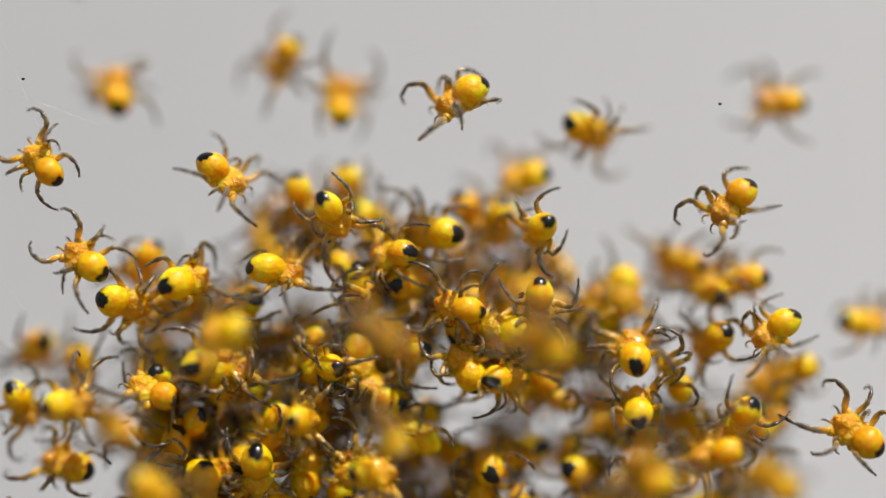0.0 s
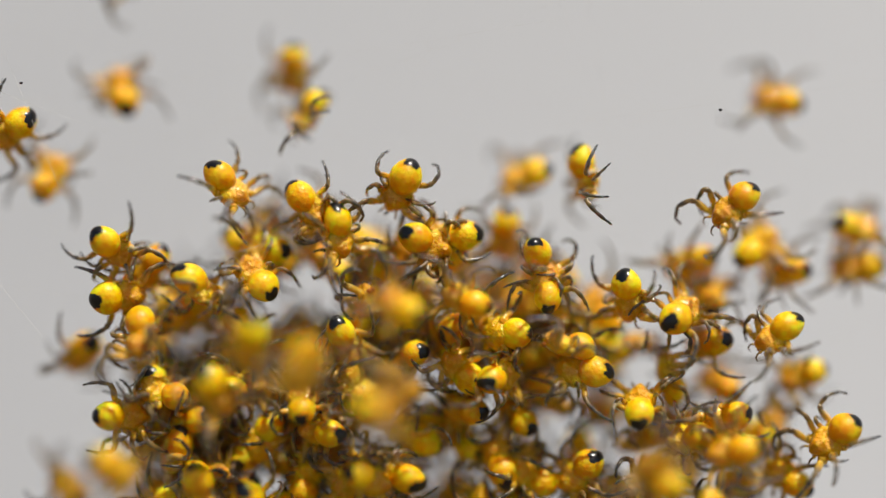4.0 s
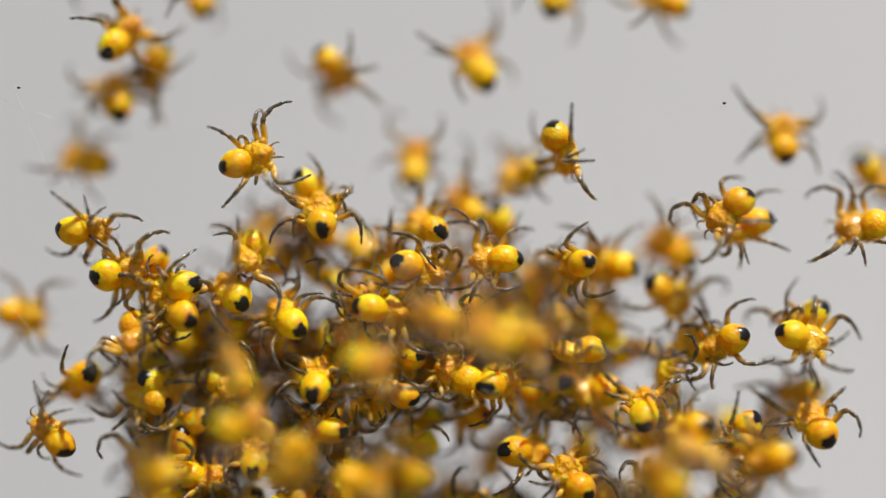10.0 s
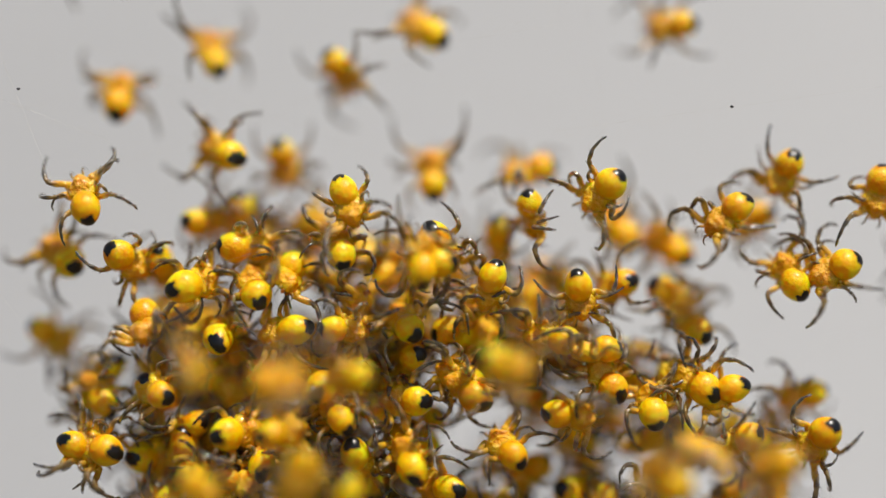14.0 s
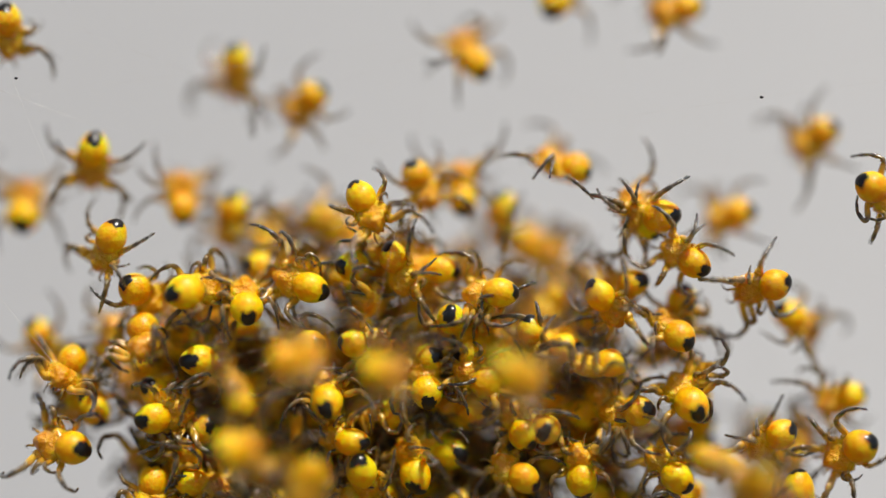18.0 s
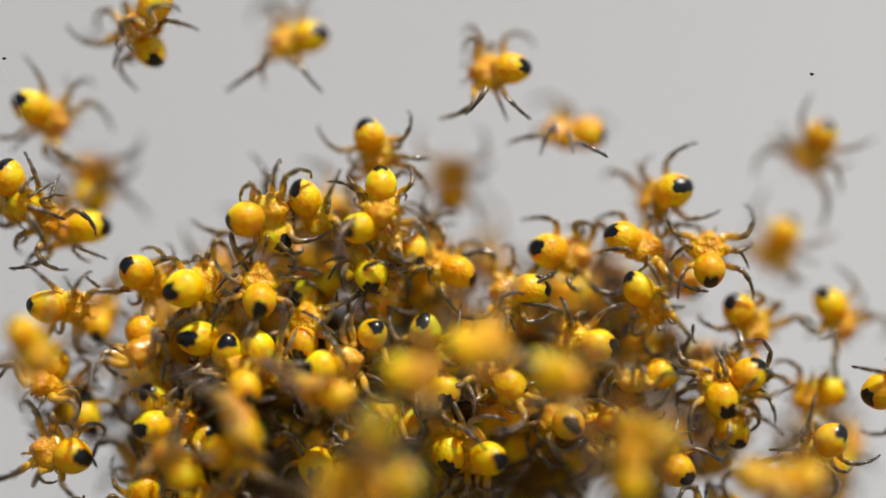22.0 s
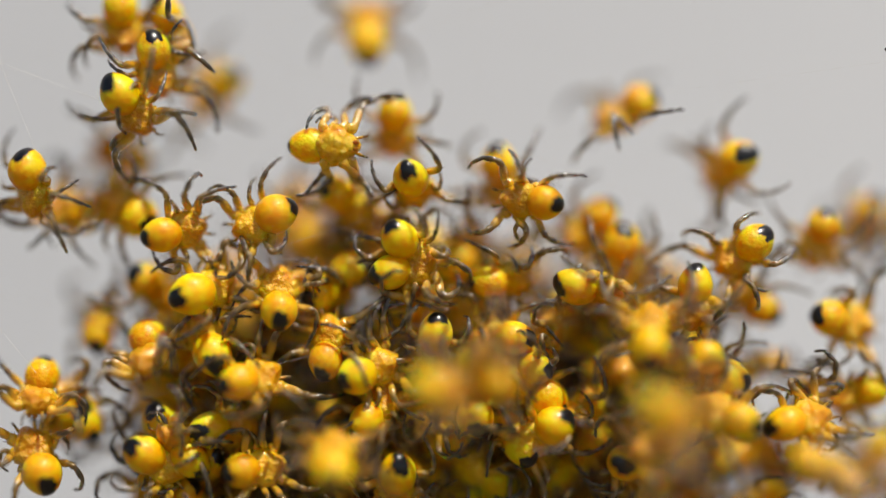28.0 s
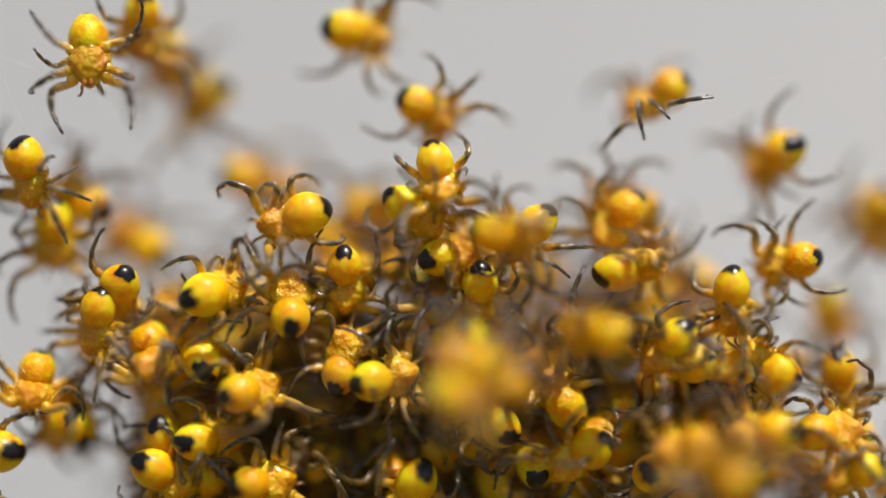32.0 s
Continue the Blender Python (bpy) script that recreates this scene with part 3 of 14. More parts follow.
    walk(one, [(0, at(3.68, 1.42, 3.18, 150, 14, -28)), (1, at(4.13, 0.83, 3.12, 110, 6, -56)), (2, at(4.45, 0.83, 2.37, 95, 7, -28)), (3, at(4.23, 0.83, 2.55, 90, 7, -28)), (4.5, at(3.62, 0.83, 2.04, 92, 4, -104)), (6, at(3.02, 0.83, 1.54, 95, 0, -180)), (7, at(3.64, 0.48, 0.54, 80, 0, 150)), (7.5, at(3, 0.95, 0.24, 80, 6, 227)), (8, at(2.37, 1.42, -0.06, 80, 12, -56)), (9, at(1.76, 1.76, 0.91, 80, 12, -56)), (10, at(1.68, 1.76, 0.76, 80, 12, -56)), (11, at(1.53, 1.76, 0.7, 80, 12, -56)), (12, at(1.61, 1.76, 0.71, 80, 12, -56)), (13, at(1.68, 1.76, 0.56, 80, 12, -56)), (14, at(1.64, 1.76, 0.5, 80, 12, -56)), (17, at(1.62, 1.76, 0.75, 80, 12, -56)), (18, at(1.2, 2.02, 1.01, 80, 12, -56)), (18.5, at(0.74, 1.68, 0.67, 130, 9, -56)), (19, at(0.27, 0.9, 0.33, 180, 6, -56)), (20, at(1, 0.9, 0.34, -180, 12, -56)), (20.5, at(1.1, 0.75, 0.6, -220, 9, -56)), (21, at(1.2, 0.6, 0.86, 100, 6, -56)), (22, at(0.64, 1.95, -2.76, 100, 12, -56)), (23, at(0.44, 1.95, -2.75, 100, 12, -56)), (24, at(0.98, 0.25, -0.71, 170, 6, -56)), (25, at(1.13, 0.15, -0.9, 170, 14, -28)), (28, at(1.1, 0.1, -0.95, 160, 6, -56)), (29, at(0.85, 0.15, -1.17, 170, 6, -56)), (30, at(1.07, 0.1, -0.31, 180, 6, -56)), (31, at(1.3, 0.1, -0.66, 180, 6, -56)), (32, at(1.39, 0, -0.6, 180, 6, -56))])
    stride(one)
    one = spiderling(7, "walk", 0.97)
    walk(one, [(0, at(9.75, 2.28, 3.82, -10, 6, -11)), (3, at(9.79, 2.28, 3.9, -10, 6, -11)), (6, at(9.34, 2.22, 4.14, -30, 6, -11)), (7, at(8.87, 2.22, 4.47, -20, 6, -11)), (8, at(7.42, 1.97, 5.43, -30, 6, -11)), (9, at(6.49, 2.08, 6.5, -30, 6, -11)), (10, at(6.49, 2.08, 6.84, -30, -14, -11)), (11, at(6.41, 2.08, 6.94, -30, -14, -11)), (12, at(6.56, 2.08, 6.95, -30, -14, -11)), (13, at(6.64, 2.08, 6.72, -20, 6, -11)), (14, at(6.72, 2.02, 6.29, 0, 6, -11)), (17, at(6.34, 2.02, 6.56, 10, 6, -11)), (18, at(6.06, 2.02, 6.38, 10, -14, -11)), (19, at(6.02, 1.95, 6.29, -40, 6, -11)), (20, at(6.06, 1.95, 6.21, -40, -14, -11)), (21, at(5.83, 1.95, 8.98, -40, -14, -11)), (32, at(5.81, 1.95, 8.96, -40, -14, -11))])
    stride(one)
    one = spiderling(8, "gather", 1.03)
    walk(one, [(0, at(8.05, 0, 1.2, 35, 0, -40)), (3, at(8.17, 0, 1.2, 32, 0, -40)), (6, at(8.13, 0, 1.25, 32, 0, -40)), (8, at(8.08, 0, 0.94, 30, 0, -40)), (10, at(8.09, 0, 1.2, 30, 0, -40)), (11, at(7.94, 0, 0.83, 30, 0, -40)), (12, at(8.32, 0, 1.15, 30, 0, -40)), (13, at(8.32, 0, 1.25, 32, 0, -40)), (14, at(8.02, 0, 1.09, 30, 0, -40)), (17, at(8.1, 0.83, -0.47, 30, 15, 29)), (18, at(8.12, 0.15, -0.95, 20, 6, 29)), (19, at(7.27, 0.48, -2.14, 20, 6, -36)), (20, at(6.87, 0.05, -3.1, 20, 6, -36)), (21, at(6.56, 0.1, -3.08, -30, 6, -36)), (22, at(6.39, 0.05, -3.27, 40, 6, -36)), (23, at(6.22, 0, -3.44, 40, 6, -36)), (24, at(6.54, 0.05, -3.59, 20, 14, -18)), (25, at(6.12, 0.05, -3.53, 10, 6, -36)), (28, at(4.01, 2.04, -4.44, 10, 28, -36)), (30, at(3.67, 2.04, -4.31, 10, 28, -36)), (31, at(2.26, 0.25, -3.64, 10, 28, -36)), (32, at(1.66, 1.67, -4.96, 10, 28, -36))])
    stride(one)
    one = spiderling(9, "hang", 1.03)
    walk(one, [(0, at(2.52, 1.95, 1.73, 0, 21, -33)), (3, at(2.64, 1.95, 1.81, 0, 21, -33)), (6, at(2.52, 1.95, 2.05, 20, 6, -65)), (7, at(2.61, 1.92, 1.9, 0, 21, -33)), (8, at(2.71, 1.92, 1.92, 0, 21, -33)), (9, at(2.72, 1.95, 1.95, 0, 21, -33)), (10, at(2.56, 1.92, 2.04, 0, 21, -33)), (11, at(2.56, 1.92, 2.05, 0, 21, -33)), (12, at(5.48, 0, 1.46, 10, 6, -16)), (13, at(5.32, 0, 2.25, 5, 6, -16)), (14, at(4.57, 0, 1.78, 40, 14, -8)), (17, at(3.65, 1.87, -2.79, 40, 24, -16)), (18, at(3.42, 1.87, -2.78, 40, 24, -16)), (19, at(4.35, 2.02, -2.61, 10, 22, 23)), (19.33, at(4.84, 1.98, -2.67, -50, 17, 7)), (19.67, at(5.35, 1.94, -2.73, -110, 11, -8)), (20, at(5.85, 1.9, -2.8, -170, 6, -24)), (21, at(5.62, 1.9, -2.78, -170, 6, -24)), (21.5, at(4.85, 0.03, -3.71, -90, 6, -3)), (22, at(4.06, -2, -4.63, -10, 6, 18)), (23, at(4.12, -1.42, -4.77, 0, 6, 18)), (24, at(4.27, 0.25, -5.24, 0, 12, 18)), (25, at(3.98, -0.15, -4.35, 0, 12, 18)), (28, at(4.42, 0, -3.04, 0, 6, 18)), (29, at(4.36, 0.05, -2.99, 0, 6, 18)), (30, at(3.62, 1.77, -4.23, 0, 12, 18)), (31, at(3.46, 1.77, -4.18, 0, 12, 18)), (32, at(4.78, 0, -2.76, -20, 6, 18))])
    stride(one)
    one = spiderling(10, "walk", 0.99)
    walk(one, [(0, at(-6.44, 0.25, 1.9, 150, 0, 40)), (1, at(-6.65, 0.15, 1.69, 150, 0, 40)), (2, at(-6.48, 0.15, 1.64, 140, 0, 40)), (3, at(-6.15, 0.1, 1.66, 140, 0, 40)), (6, at(-6.35, 0.15, 1.98, 140, 0, 40)), (7, at(-5.95, 0.15, 1.92, 140, 0, 40)), (8, at(-5.62, 0.1, 2.25, 170, 14, 6)), (9, at(-5.61, 0.15, 2.5, 200, 0, 15)), (10, at(-5.61, 0.1, 2.28, -160, -12, 6)), (10.5, at(-5.79, 0.29, 2.45, -80, -3, 10)), (10.75, at(-5.88, 0.39, 2.54, -40, 2, 12)), (11, at(-5.96, 0.48, 2.62, 0, 6, 13)), (12, at(-4.83, 0.83, 2.58, 0, 28, 6)), (13, at(-5.19, 1.42, 2.23, 10, 6, 13)), (14, at(-5.59, 2.02, 1.14, 60, 3, -36)), (17, at(-6.01, 1.65, 1.45, 70, 6, -36)), (18, at(-6.07, 1.88, 1, 70, 3, -36)), (19, at(-6.72, 1.42, 0.4, 70, 3, -36)), (20, at(-5.86, 0.83, 1.13, 70, 3, -36)), (21, at(-4.45, 0.6, 1.14, 90, 6, -36)), (22, at(-4.29, 0.37, 1.02, 110, 6, -36)), (23, at(-4.27, 0.2, 1.24, 130, 6, -36)), (24, at(-4.27, 0.15, 1.07, 130, 6, -36)), (25, at(-4.15, 0.15, 1.16, 130, 6, -36)), (28, at(-4.12, 1, 1.05, 130, 6, -36)), (29, at(-4.13, 1, 1.11, 110, 6, -36)), (30, at(-3.77, 1, 0.55, 110, 3, -36)), (31, at(-4.16, 0.25, -0.19, 110, 3, -36)), (32, at(-4.25, 1.91, -2.33, 110, 3, -36))])
    stride(one)
    one = spiderling(11, "gather", 0.98)
    walk(one, [(0, at(-4.13, 1.42, 1.39, 90, 6, -24)), (1, at(-4.2, 0.48, 2.25, 80, 6, -24)), (2, at(-4.5, 0.48, 1.57, 110, -24, -12)), (3, at(-3.92, 0.15, 1.2, 140, -24, -12)), (6, at(-3.99, 1, 1.46, 95, 7, -12)), (7, at(-4.01, 1, 1.4, 95, 6, -24)), (8, at(-4.38, 1, 1.03, 80, 6, -24)), (9, at(-4.53, 1, 1.29, 120, 6, -24)), (10, at(-7.96, 2.02, 5.32, 60, 3, -36)), (11, at(-6.78, 2.15, 4.38, 60, 3, -36)), (12, at(-5.89, 2.08, 3.75, 60, 3, -36)), (13, at(-5.5, 1.98, -2.33, 60, 3, -36)), (14, at(-7.84, 1.07, -0.22, 90, 35, -23)), (17, at(-7.13, 0.15, -0.31, 90, 6, -23)), (18, at(-6.86, 1.8, -2.47, 90, 35, -23)), (18.5, at(-6.58, 1.06, -2.55, 35, 34, -12)), (19, at(-6.29, 0.25, -2.63, -20, 32, 0)), (20, at(-6.14, 0.15, -2.83, -20, 32, 0)), (20.5, at(-6.17, 0.12, -2.79, 35, 19, 0)), (21, at(-6.21, 0.1, -2.74, -270, 6, 0)), (22, at(-6.18, 0.15, -2.66, 90, 32, 0)), (23, at(-6.28, 0.15, -2.65, 90, 32, 0)), (24, at(-6.24, 0.15, -2.67, 90, 32, 0)), (24.5, at(-6.2, 1.14, -3.26, 135, 32, 0)), (25, at(-6.14, 1.92, -3.84, 180, 32, 0)), (28, at(-6.31, 1.92, -3.65, 180, 32, 0)), (28.5, at(-7, 1.85, -3.04, 260, 10, 6)), (29, at(-7.69, 1.74, -2.44, -20, -11, 13)), (29.5, at(-7.48, 1.78, -2.2, 50, -8, -7)), (30, at(-7.27, 1.83, -1.95, 120, -4, -27)), (31, at(-7.3, 1.83, -1.93, 120, -4, -27)), (32, at(-6.84, 1.91, -2.23, -170, 35, -23))])
    stride(one)
    one = spiderling(12, "reach", 0.98)
    walk(one, [(0, at(-3.26, 0, 0.89, 120, 21, -2)), (1, at(-3.24, 0, 0.99, 120, 21, -2)), (2, at(-3.08, 0, 0.71, 120, 14, 40)), (3, at(-2.91, 0, 0.58, 110, 7, 40)), (6, at(-3.21, 0, 0.66, 97, 0, 40)), (6.33, at(-3.17, 0, 0.57, 41, 10, 26)), (6.67, at(-3.13, 0, 0.47, -14, 21, 12)), (7, at(-3.09, 0, 0.38, -70, 31, -2)), (7.25, at(-3.18, 0, 0.42, -112, 25, 0)), (7.5, at(-3.27, 0, 0.47, -155, 19, 3)), (7.75, at(-3.37, 0, 0.51, -198, 13, 6)), (8, at(-3.46, 0, 0.55, 120, 7, 8)), (9, at(-3, 0.25, 0.88, 90, 6, 16)), (10, at(-3.75, 1, 1.77, 120, 6, -24)), (10.5, at(-3.49, 0.5, 2.03, 185, 17, -18)), (11, at(-3.22, 0, 2.29, -110, 28, -12)), (11.5, at(-2.99, 0.07, 2.07, -180, 2, -7)), (12, at(-2.76, 0.15, 1.85, 110, -24, -2)), (13, at(-2.76, 0.15, 1.56, 125, -24, -2)), (14, at(-2.71, 0.15, 1.55, 110, -24, -2)), (17, at(-2.71, 0.15, 1.63, 120, -24, -2)), (18, at(-2.59, 0.15, 1.25, 120, -24, -2)), (19, at(-2.54, 0.15, 1.25, 140, -24, -2)), (20, at(-2.55, 0.15, 1.19, 90, -24, -2)), (21, at(-2.48, 0.1, 1.26, 90, -24, -2)), (22, at(-2.5, 0.1, 1.28, 90, -24, -2)), (23, at(-2.59, 0.1, 1.44, 100, -24, -2)), (24, at(-2.56, 0.1, 1.26, 100, -24, -2)), (28, at(-2.54, 0.1, 1.4, 110, 45, -2)), (29, at(-2.5, 0.1, 1.26, 110, 45, -2)), (30, at(-2.41, 0.1, 1.25, 100, 45, -2)), (31, at(-2.37, 0.1, 1.47, 100, -24, -2)), (32, at(-2.34, 0.1, 1.57, 100, -24, -2))])
    stride(one)
    one = spiderling(13, "hang", 0.97)
    walk(one, [(0, at(-2.82, 2.08, 1.73, 90, 6, -8)), (1, at(-3.05, 2.08, 1.68, 90, -5, -8)), (2, at(-2.49, 2.42, 2.92, 90, 8, 24)), (3, at(-3.89, 1.95, 3.96, 20, 6, -8)), (4, at(-3.56, 1.49, 3.85, 43, 6, -65)), (5, at(-3.22, 0.74, 3.72, 67, 7, -123)), (6, at(-2.87, 0, 3.59, 90, 7, -180)), (7, at(-3.16, 0, 3.3, 120, 0, 180)), (7.25, at(-2.78, 0.12, 3.17, 115, 11, 221)), (7.5, at(-2.4, 0.24, 3.05, 110, 22, 262)), (8, at(-1.63, 0.48, 2.81, 100, 45, -16)), (9, at(-0.78, 2.15, 3.87, 120, 6, -30)), (9.5, at(-0.78, 2.12, 2.97, 195, 6, -10)), (10, at(-0.79, 2.08, 2.05, -90, 6, 10)), (11, at(-2.7, 0.48, 1.54, -80, -6, -4)), (12, at(-2.99, 0.1, -0.08, -60, 6, -25)), (13, at(-2.91, 0, -0.37, -70, 28, -12)), (14, at(-2.79, 0.1, -0.21, -80, 28, -12)), (15, at(-2.86, 0.1, -0.27, -23, 30, -12)), (16, at(-2.94, 0.1, -0.33, 33, 33, -12)), (16.5, at(-2.97, 0.1, -0.36, -34, 34, -12)), (17, at(-3.01, 0.1, -0.39, -100, 35, -12)), (17.5, at(-2.95, 0.3, -0.45, -55, 32, -12)), (17.75, at(-2.92, 0.4, -0.47, -118, 30, -12)), (18, at(-2.89, 0.5, -0.5, 180, 28, -12)), (19, at(-3.35, 0.5, -0.55, -190, 6, -25)), (19.5, at(-3.16, 0.3, -0.67, -140, 20, -18)), (20, at(-2.97, 0.1, -0.78, -90, 35, -12)), (21, at(-2.97, 0.1, -0.81, -100, 35, -12)), (22, at(-2.77, 0.15, -0.89, -90, 28, -12)), (22.5, at(-2.69, 0.32, -0.83, -160, 24, -12)), (23, at(-2.6, 0.5, -0.78, -230, 21, -12)), (24, at(-2.49, 0, -0.38, 120, 21, -12)), (25, at(-2.47, 0, -0.13, 120, 21, -12)), (28, at(-2.75, 0, 0.04, 120, 21, -12)), (29, at(-2.8, 0, 0.11, 130, 21, -12)), (30, at(-2.77, 0, 0.05, 140, 21, -12)), (31, at(-3.32, 0.1, 0.64, 150, 6, -25)), (32, at(-2.99, 0, 0.75, 140, 6, -25))])
    stride(one)
    one = spiderling(14, "gather", 1.03)
    walk(one, [(0, at(0.45, 1.88, 0.93, 135, 6, 37)), (0.5, at(0.34, 1.73, 1.06, 58, 6, 37)), (1, at(0.23, 1.5, 1.19, -20, 6, 37)), (2, at(0.4, 1.5, 0.98, -20, 6, 37)), (2.5, at(-0.03, 0.75, 0.63, -90, 10, 21)), (3, at(-0.45, 0, 0.28, -160, 14, 5)), (4.5, at(-0.97, 0.12, 0.12, -210, 10, 7)), (6, at(-1.49, 0.25, -0.03, 100, 6, 9)), (7, at(-1.56, 0.48, -0.16, 100, -6, 9)), (8, at(-1.56, 0.83, -0.14, 100, -6, 9)), (9, at(-1.47, 0.83, -0.12, 100, 6, 9)), (10, at(-0.99, 0.1, -0.49, 160, 6, 9)), (11, at(-0.68, 0.05, -0.32, 120, -12, 5)), (12, at(-0.29, 0.1, -0.15, 120, 6, 9)), (13, at(-0.29, 0.15, 0.25, 120, 6, 9)), (14, at(-0.26, 0.15, 0.32, 120, 6, 9)), (17, at(1.11, 0.2, -0.09, 160, 6, 9)), (18, at(1.5, -2.33, 0.07, 160, 4, 9)), (19, at(1.05, 0.15, -0.4, 170, 0, 40)), (20, at(0.76, 0.2, -0.57, 170, 0, 40)), (21, at(1.28, 0.83, 0.02, 170, 4, 9)), (22, at(1.53, 0.6, -0.28, 170, 4, 9)), (22.5, at(1.69, 0.54, -0.46, 90, 5, 9)), (23, at(1.85, 0.48, -0.64, 10, 6, 9)), (24, at(2.09, 1, -0.38, 80, 6, 9)), (25, at(1.96, 1, -0.32, 80, 6, 9)), (28, at(2.16, 1, -0.08, 90, 6, 9)), (29, at(2.31, 1.42, -0.2, 90, 4, 9)), (30, at(2.28, 1.42, -0.13, 90, 4, 9)), (31, at(2.35, 1.65, 0, 90, 4, 9)), (32, at(2.29, 1.88, 0.06, 90, 4, 9))])
    stride(one)
    one = spiderling(15, "reach", 1.02)
    walk(one, [(0, at(-0.03, 0.83, 0.13, -10, 14, -10)), (1, at(0.14, 0.6, 0.23, -20, 21, -10)), (2, at(0.08, 0.6, 0.26, -30, 28, -10)), (3, at(0.63, 0.15, -0.26, 0, 6, -19)), (6, at(0.22, 2.02, 1.41, 0, -13, -19)), (7, at(0.55, 1.95, 1.43, 0, -13, -19)), (7.5, at(0.68, 1.88, 1.67, -45, -4, -19)), (8, at(0.8, 1.74, 1.92, -90, 6, -19)), (9, at(0.98, 1.95, 3.54, -90, 6, -19)), (10, at(1.06, 1.9, 4.83, -70, 6, -19)), (11, at(0.49, 1.88, 5.4, -50, 6, -19)), (12, at(0.1, 1.88, 5.33, -40, 6, -19)), (13, at(0.02, 1.95, 5.83, -60, 6, -19)), (14, at(-0.34, 1.9, 5.97, -40, 6, -19)), (17, at(-0.63, 1.9, 9.89, -40, -13, -19)), (18, at(13.91, 0, -0.43, 20, 7, 4)), (24, at(11.54, 0, -0.57, 20, 7, 4)), (25, at(7.09, 0.05, -8.37, 20, -3, 34)), (32, at(7.09, 0.05, -8.37, 20, -3, 34))])
    stride(one)
    one = spiderling(16, "reach", 1)
    walk(one, [(0, at(1.48, 1.76, 0.77, 90, 6, 17)), (1, at(1.49, 1.76, 0.8, 90, 6, 17)), (2, at(1.51, 1.76, 0.66, 90, 6, 17)), (3, at(1.68, 1.76, 0.61, 90, 6, 17)), (6, at(1.64, 1.76, 0.53, 90, 6, 17)), (7, at(1.57, 2.02, 0.8, 90, 32, 17)), (8, at(1.67, 1.95, 0.58, 90, 32, 17)), (9, at(1.14, 2.02, 0.6, 90, 32, 17)), (9.5, at(1.01, 1.95, 0.77, 25, 23, 13)), (10, at(0.89, 1.88, 0.93, -40, 14, 9)), (11, at(0.1, 1.88, 1.42, -70, 6, 17)), (12, at(0.02, 1.88, 1.6, -80, 6, 17)), (13, at(-0.22, 1.88, 1.85, -80, 6, 17)), (14, at(-0.26, 1.74, 1.76, -80, 6, 17)), (17, at(-0.08, 1.74, 1.45, -80, 6, 17)), (18, at(0.07, 1.65, 1.22, -80, 6, 17)), (19, at(0.22, 2.15, 1.38, -80, 32, 17)), (20, at(1.69, 1.95, 0, -20, 19, 37)), (21, at(2.33, 0.83, -0.54, -20, 19, 37)), (21.33, at(2.65, 0.68, -0.36, -77, 15, 37)), (21.67, at(2.98, 0.52, -0.19, -133, 10, 37)), (22, at(3.3, 0.37, -0.01, -190, 6, 37)), (23, at(4.28, 0.48, 0.64, 170, 19, 37)), (23.5, at(4.62, 0.24, 0.36, 245, 20, 17)), (24, at(4.96, 0, 0.08, -40, 21, -3)), (25, at(5.42, 0.05, 0.06, -20, 14, -3)), (28, at(5.03, 0.37, -0.08, 40, 6, -5)), (29, at(4.61, 0.48, -0.2, 10, 14, -3)), (30, at(3.62, 1.71, -2.5, 10, 29, -5)), (32, at(3.62, 1.71, -2.5, 10, 29, -5))])
    stride(one)
    one = spiderling(17, "walk", 0.95)
    walk(one, [(0, at(2.66, 0, 0.35, 40, 51, -17)), (1, at(2.06, 0, 0.3, 40, 51, -17)), (1.33, at(2.12, 0, 0.18, 47, 49, 39)), (1.67, at(2.17, 0, 0.06, 53, 47, 94)), (2, at(2.23, 0, -0.06, 60, 45, 150)), (3, at(2.4, 0.15, -0.34, 80, 45, 150)), (4, at(2.42, 0.18, -0.31, 117, 47, 94)), (5, at(2.43, 0.22, -0.29, 103, 49, 39)), (6, at(2.45, 0.25, -0.26, 90, 51, -17)), (7, at(2.46, 0.15, -0.55, 90, 6, -17)), (8, at(2.85, 0, -0.76, 70, 6, -17)), (9, at(2.25, 0, -0.48, 20, 6, -17)), (10, at(1.71, 0.2, -0.34, 0, 6, -17)), (11, at(1.79, 0.15, -0.79, 10, 6, -17)), (12, at(1.71, 0.15, -0.77, 60, 6, -17)), (13, at(1.48, 0.25, -0.83, 80, 6, -17)), (14, at(1.36, 0.15, -0.75, 70, 6, -17)), (17, at(1.19, 0.25, -1.22, 70, 2, -17)), (18, at(1.01, 0.15, -1.24, 0, 6, -17)), (19, at(1.19, 0.15, -1.98, 0, 2, -17)), (20, at(1.06, 0.4, -1, 0, 2, -17)), (21, at(1.81, 0.37, -1.02, 0, 2, -17)), (22, at(1.11, 0.4, -1.24, 0, 2, -17)), (23, at(0.83, 0.4, -1.25, 0, 2, -17)), (24, at(0.93, 0.4, -1.24, 0, 6, -17)), (25, at(1.03, -0.48, -1.65, 60, 28, -9)), (28, at(-0.25, 0.25, -2.19, 0, 14, -9)), (29, at(-0.37, 0.2, -2.21, 0, 14, -9)), (30, at(-0.85, 0.1, -1.99, -10, 14, -9)), (31, at(-0.65, 0.15, -2.44, -10, 2, -17)), (32, at(-1.39, -2, -2.52, -10, 2, -17))])
    stride(one)
    one = spiderling(18, "spread", 0.98)
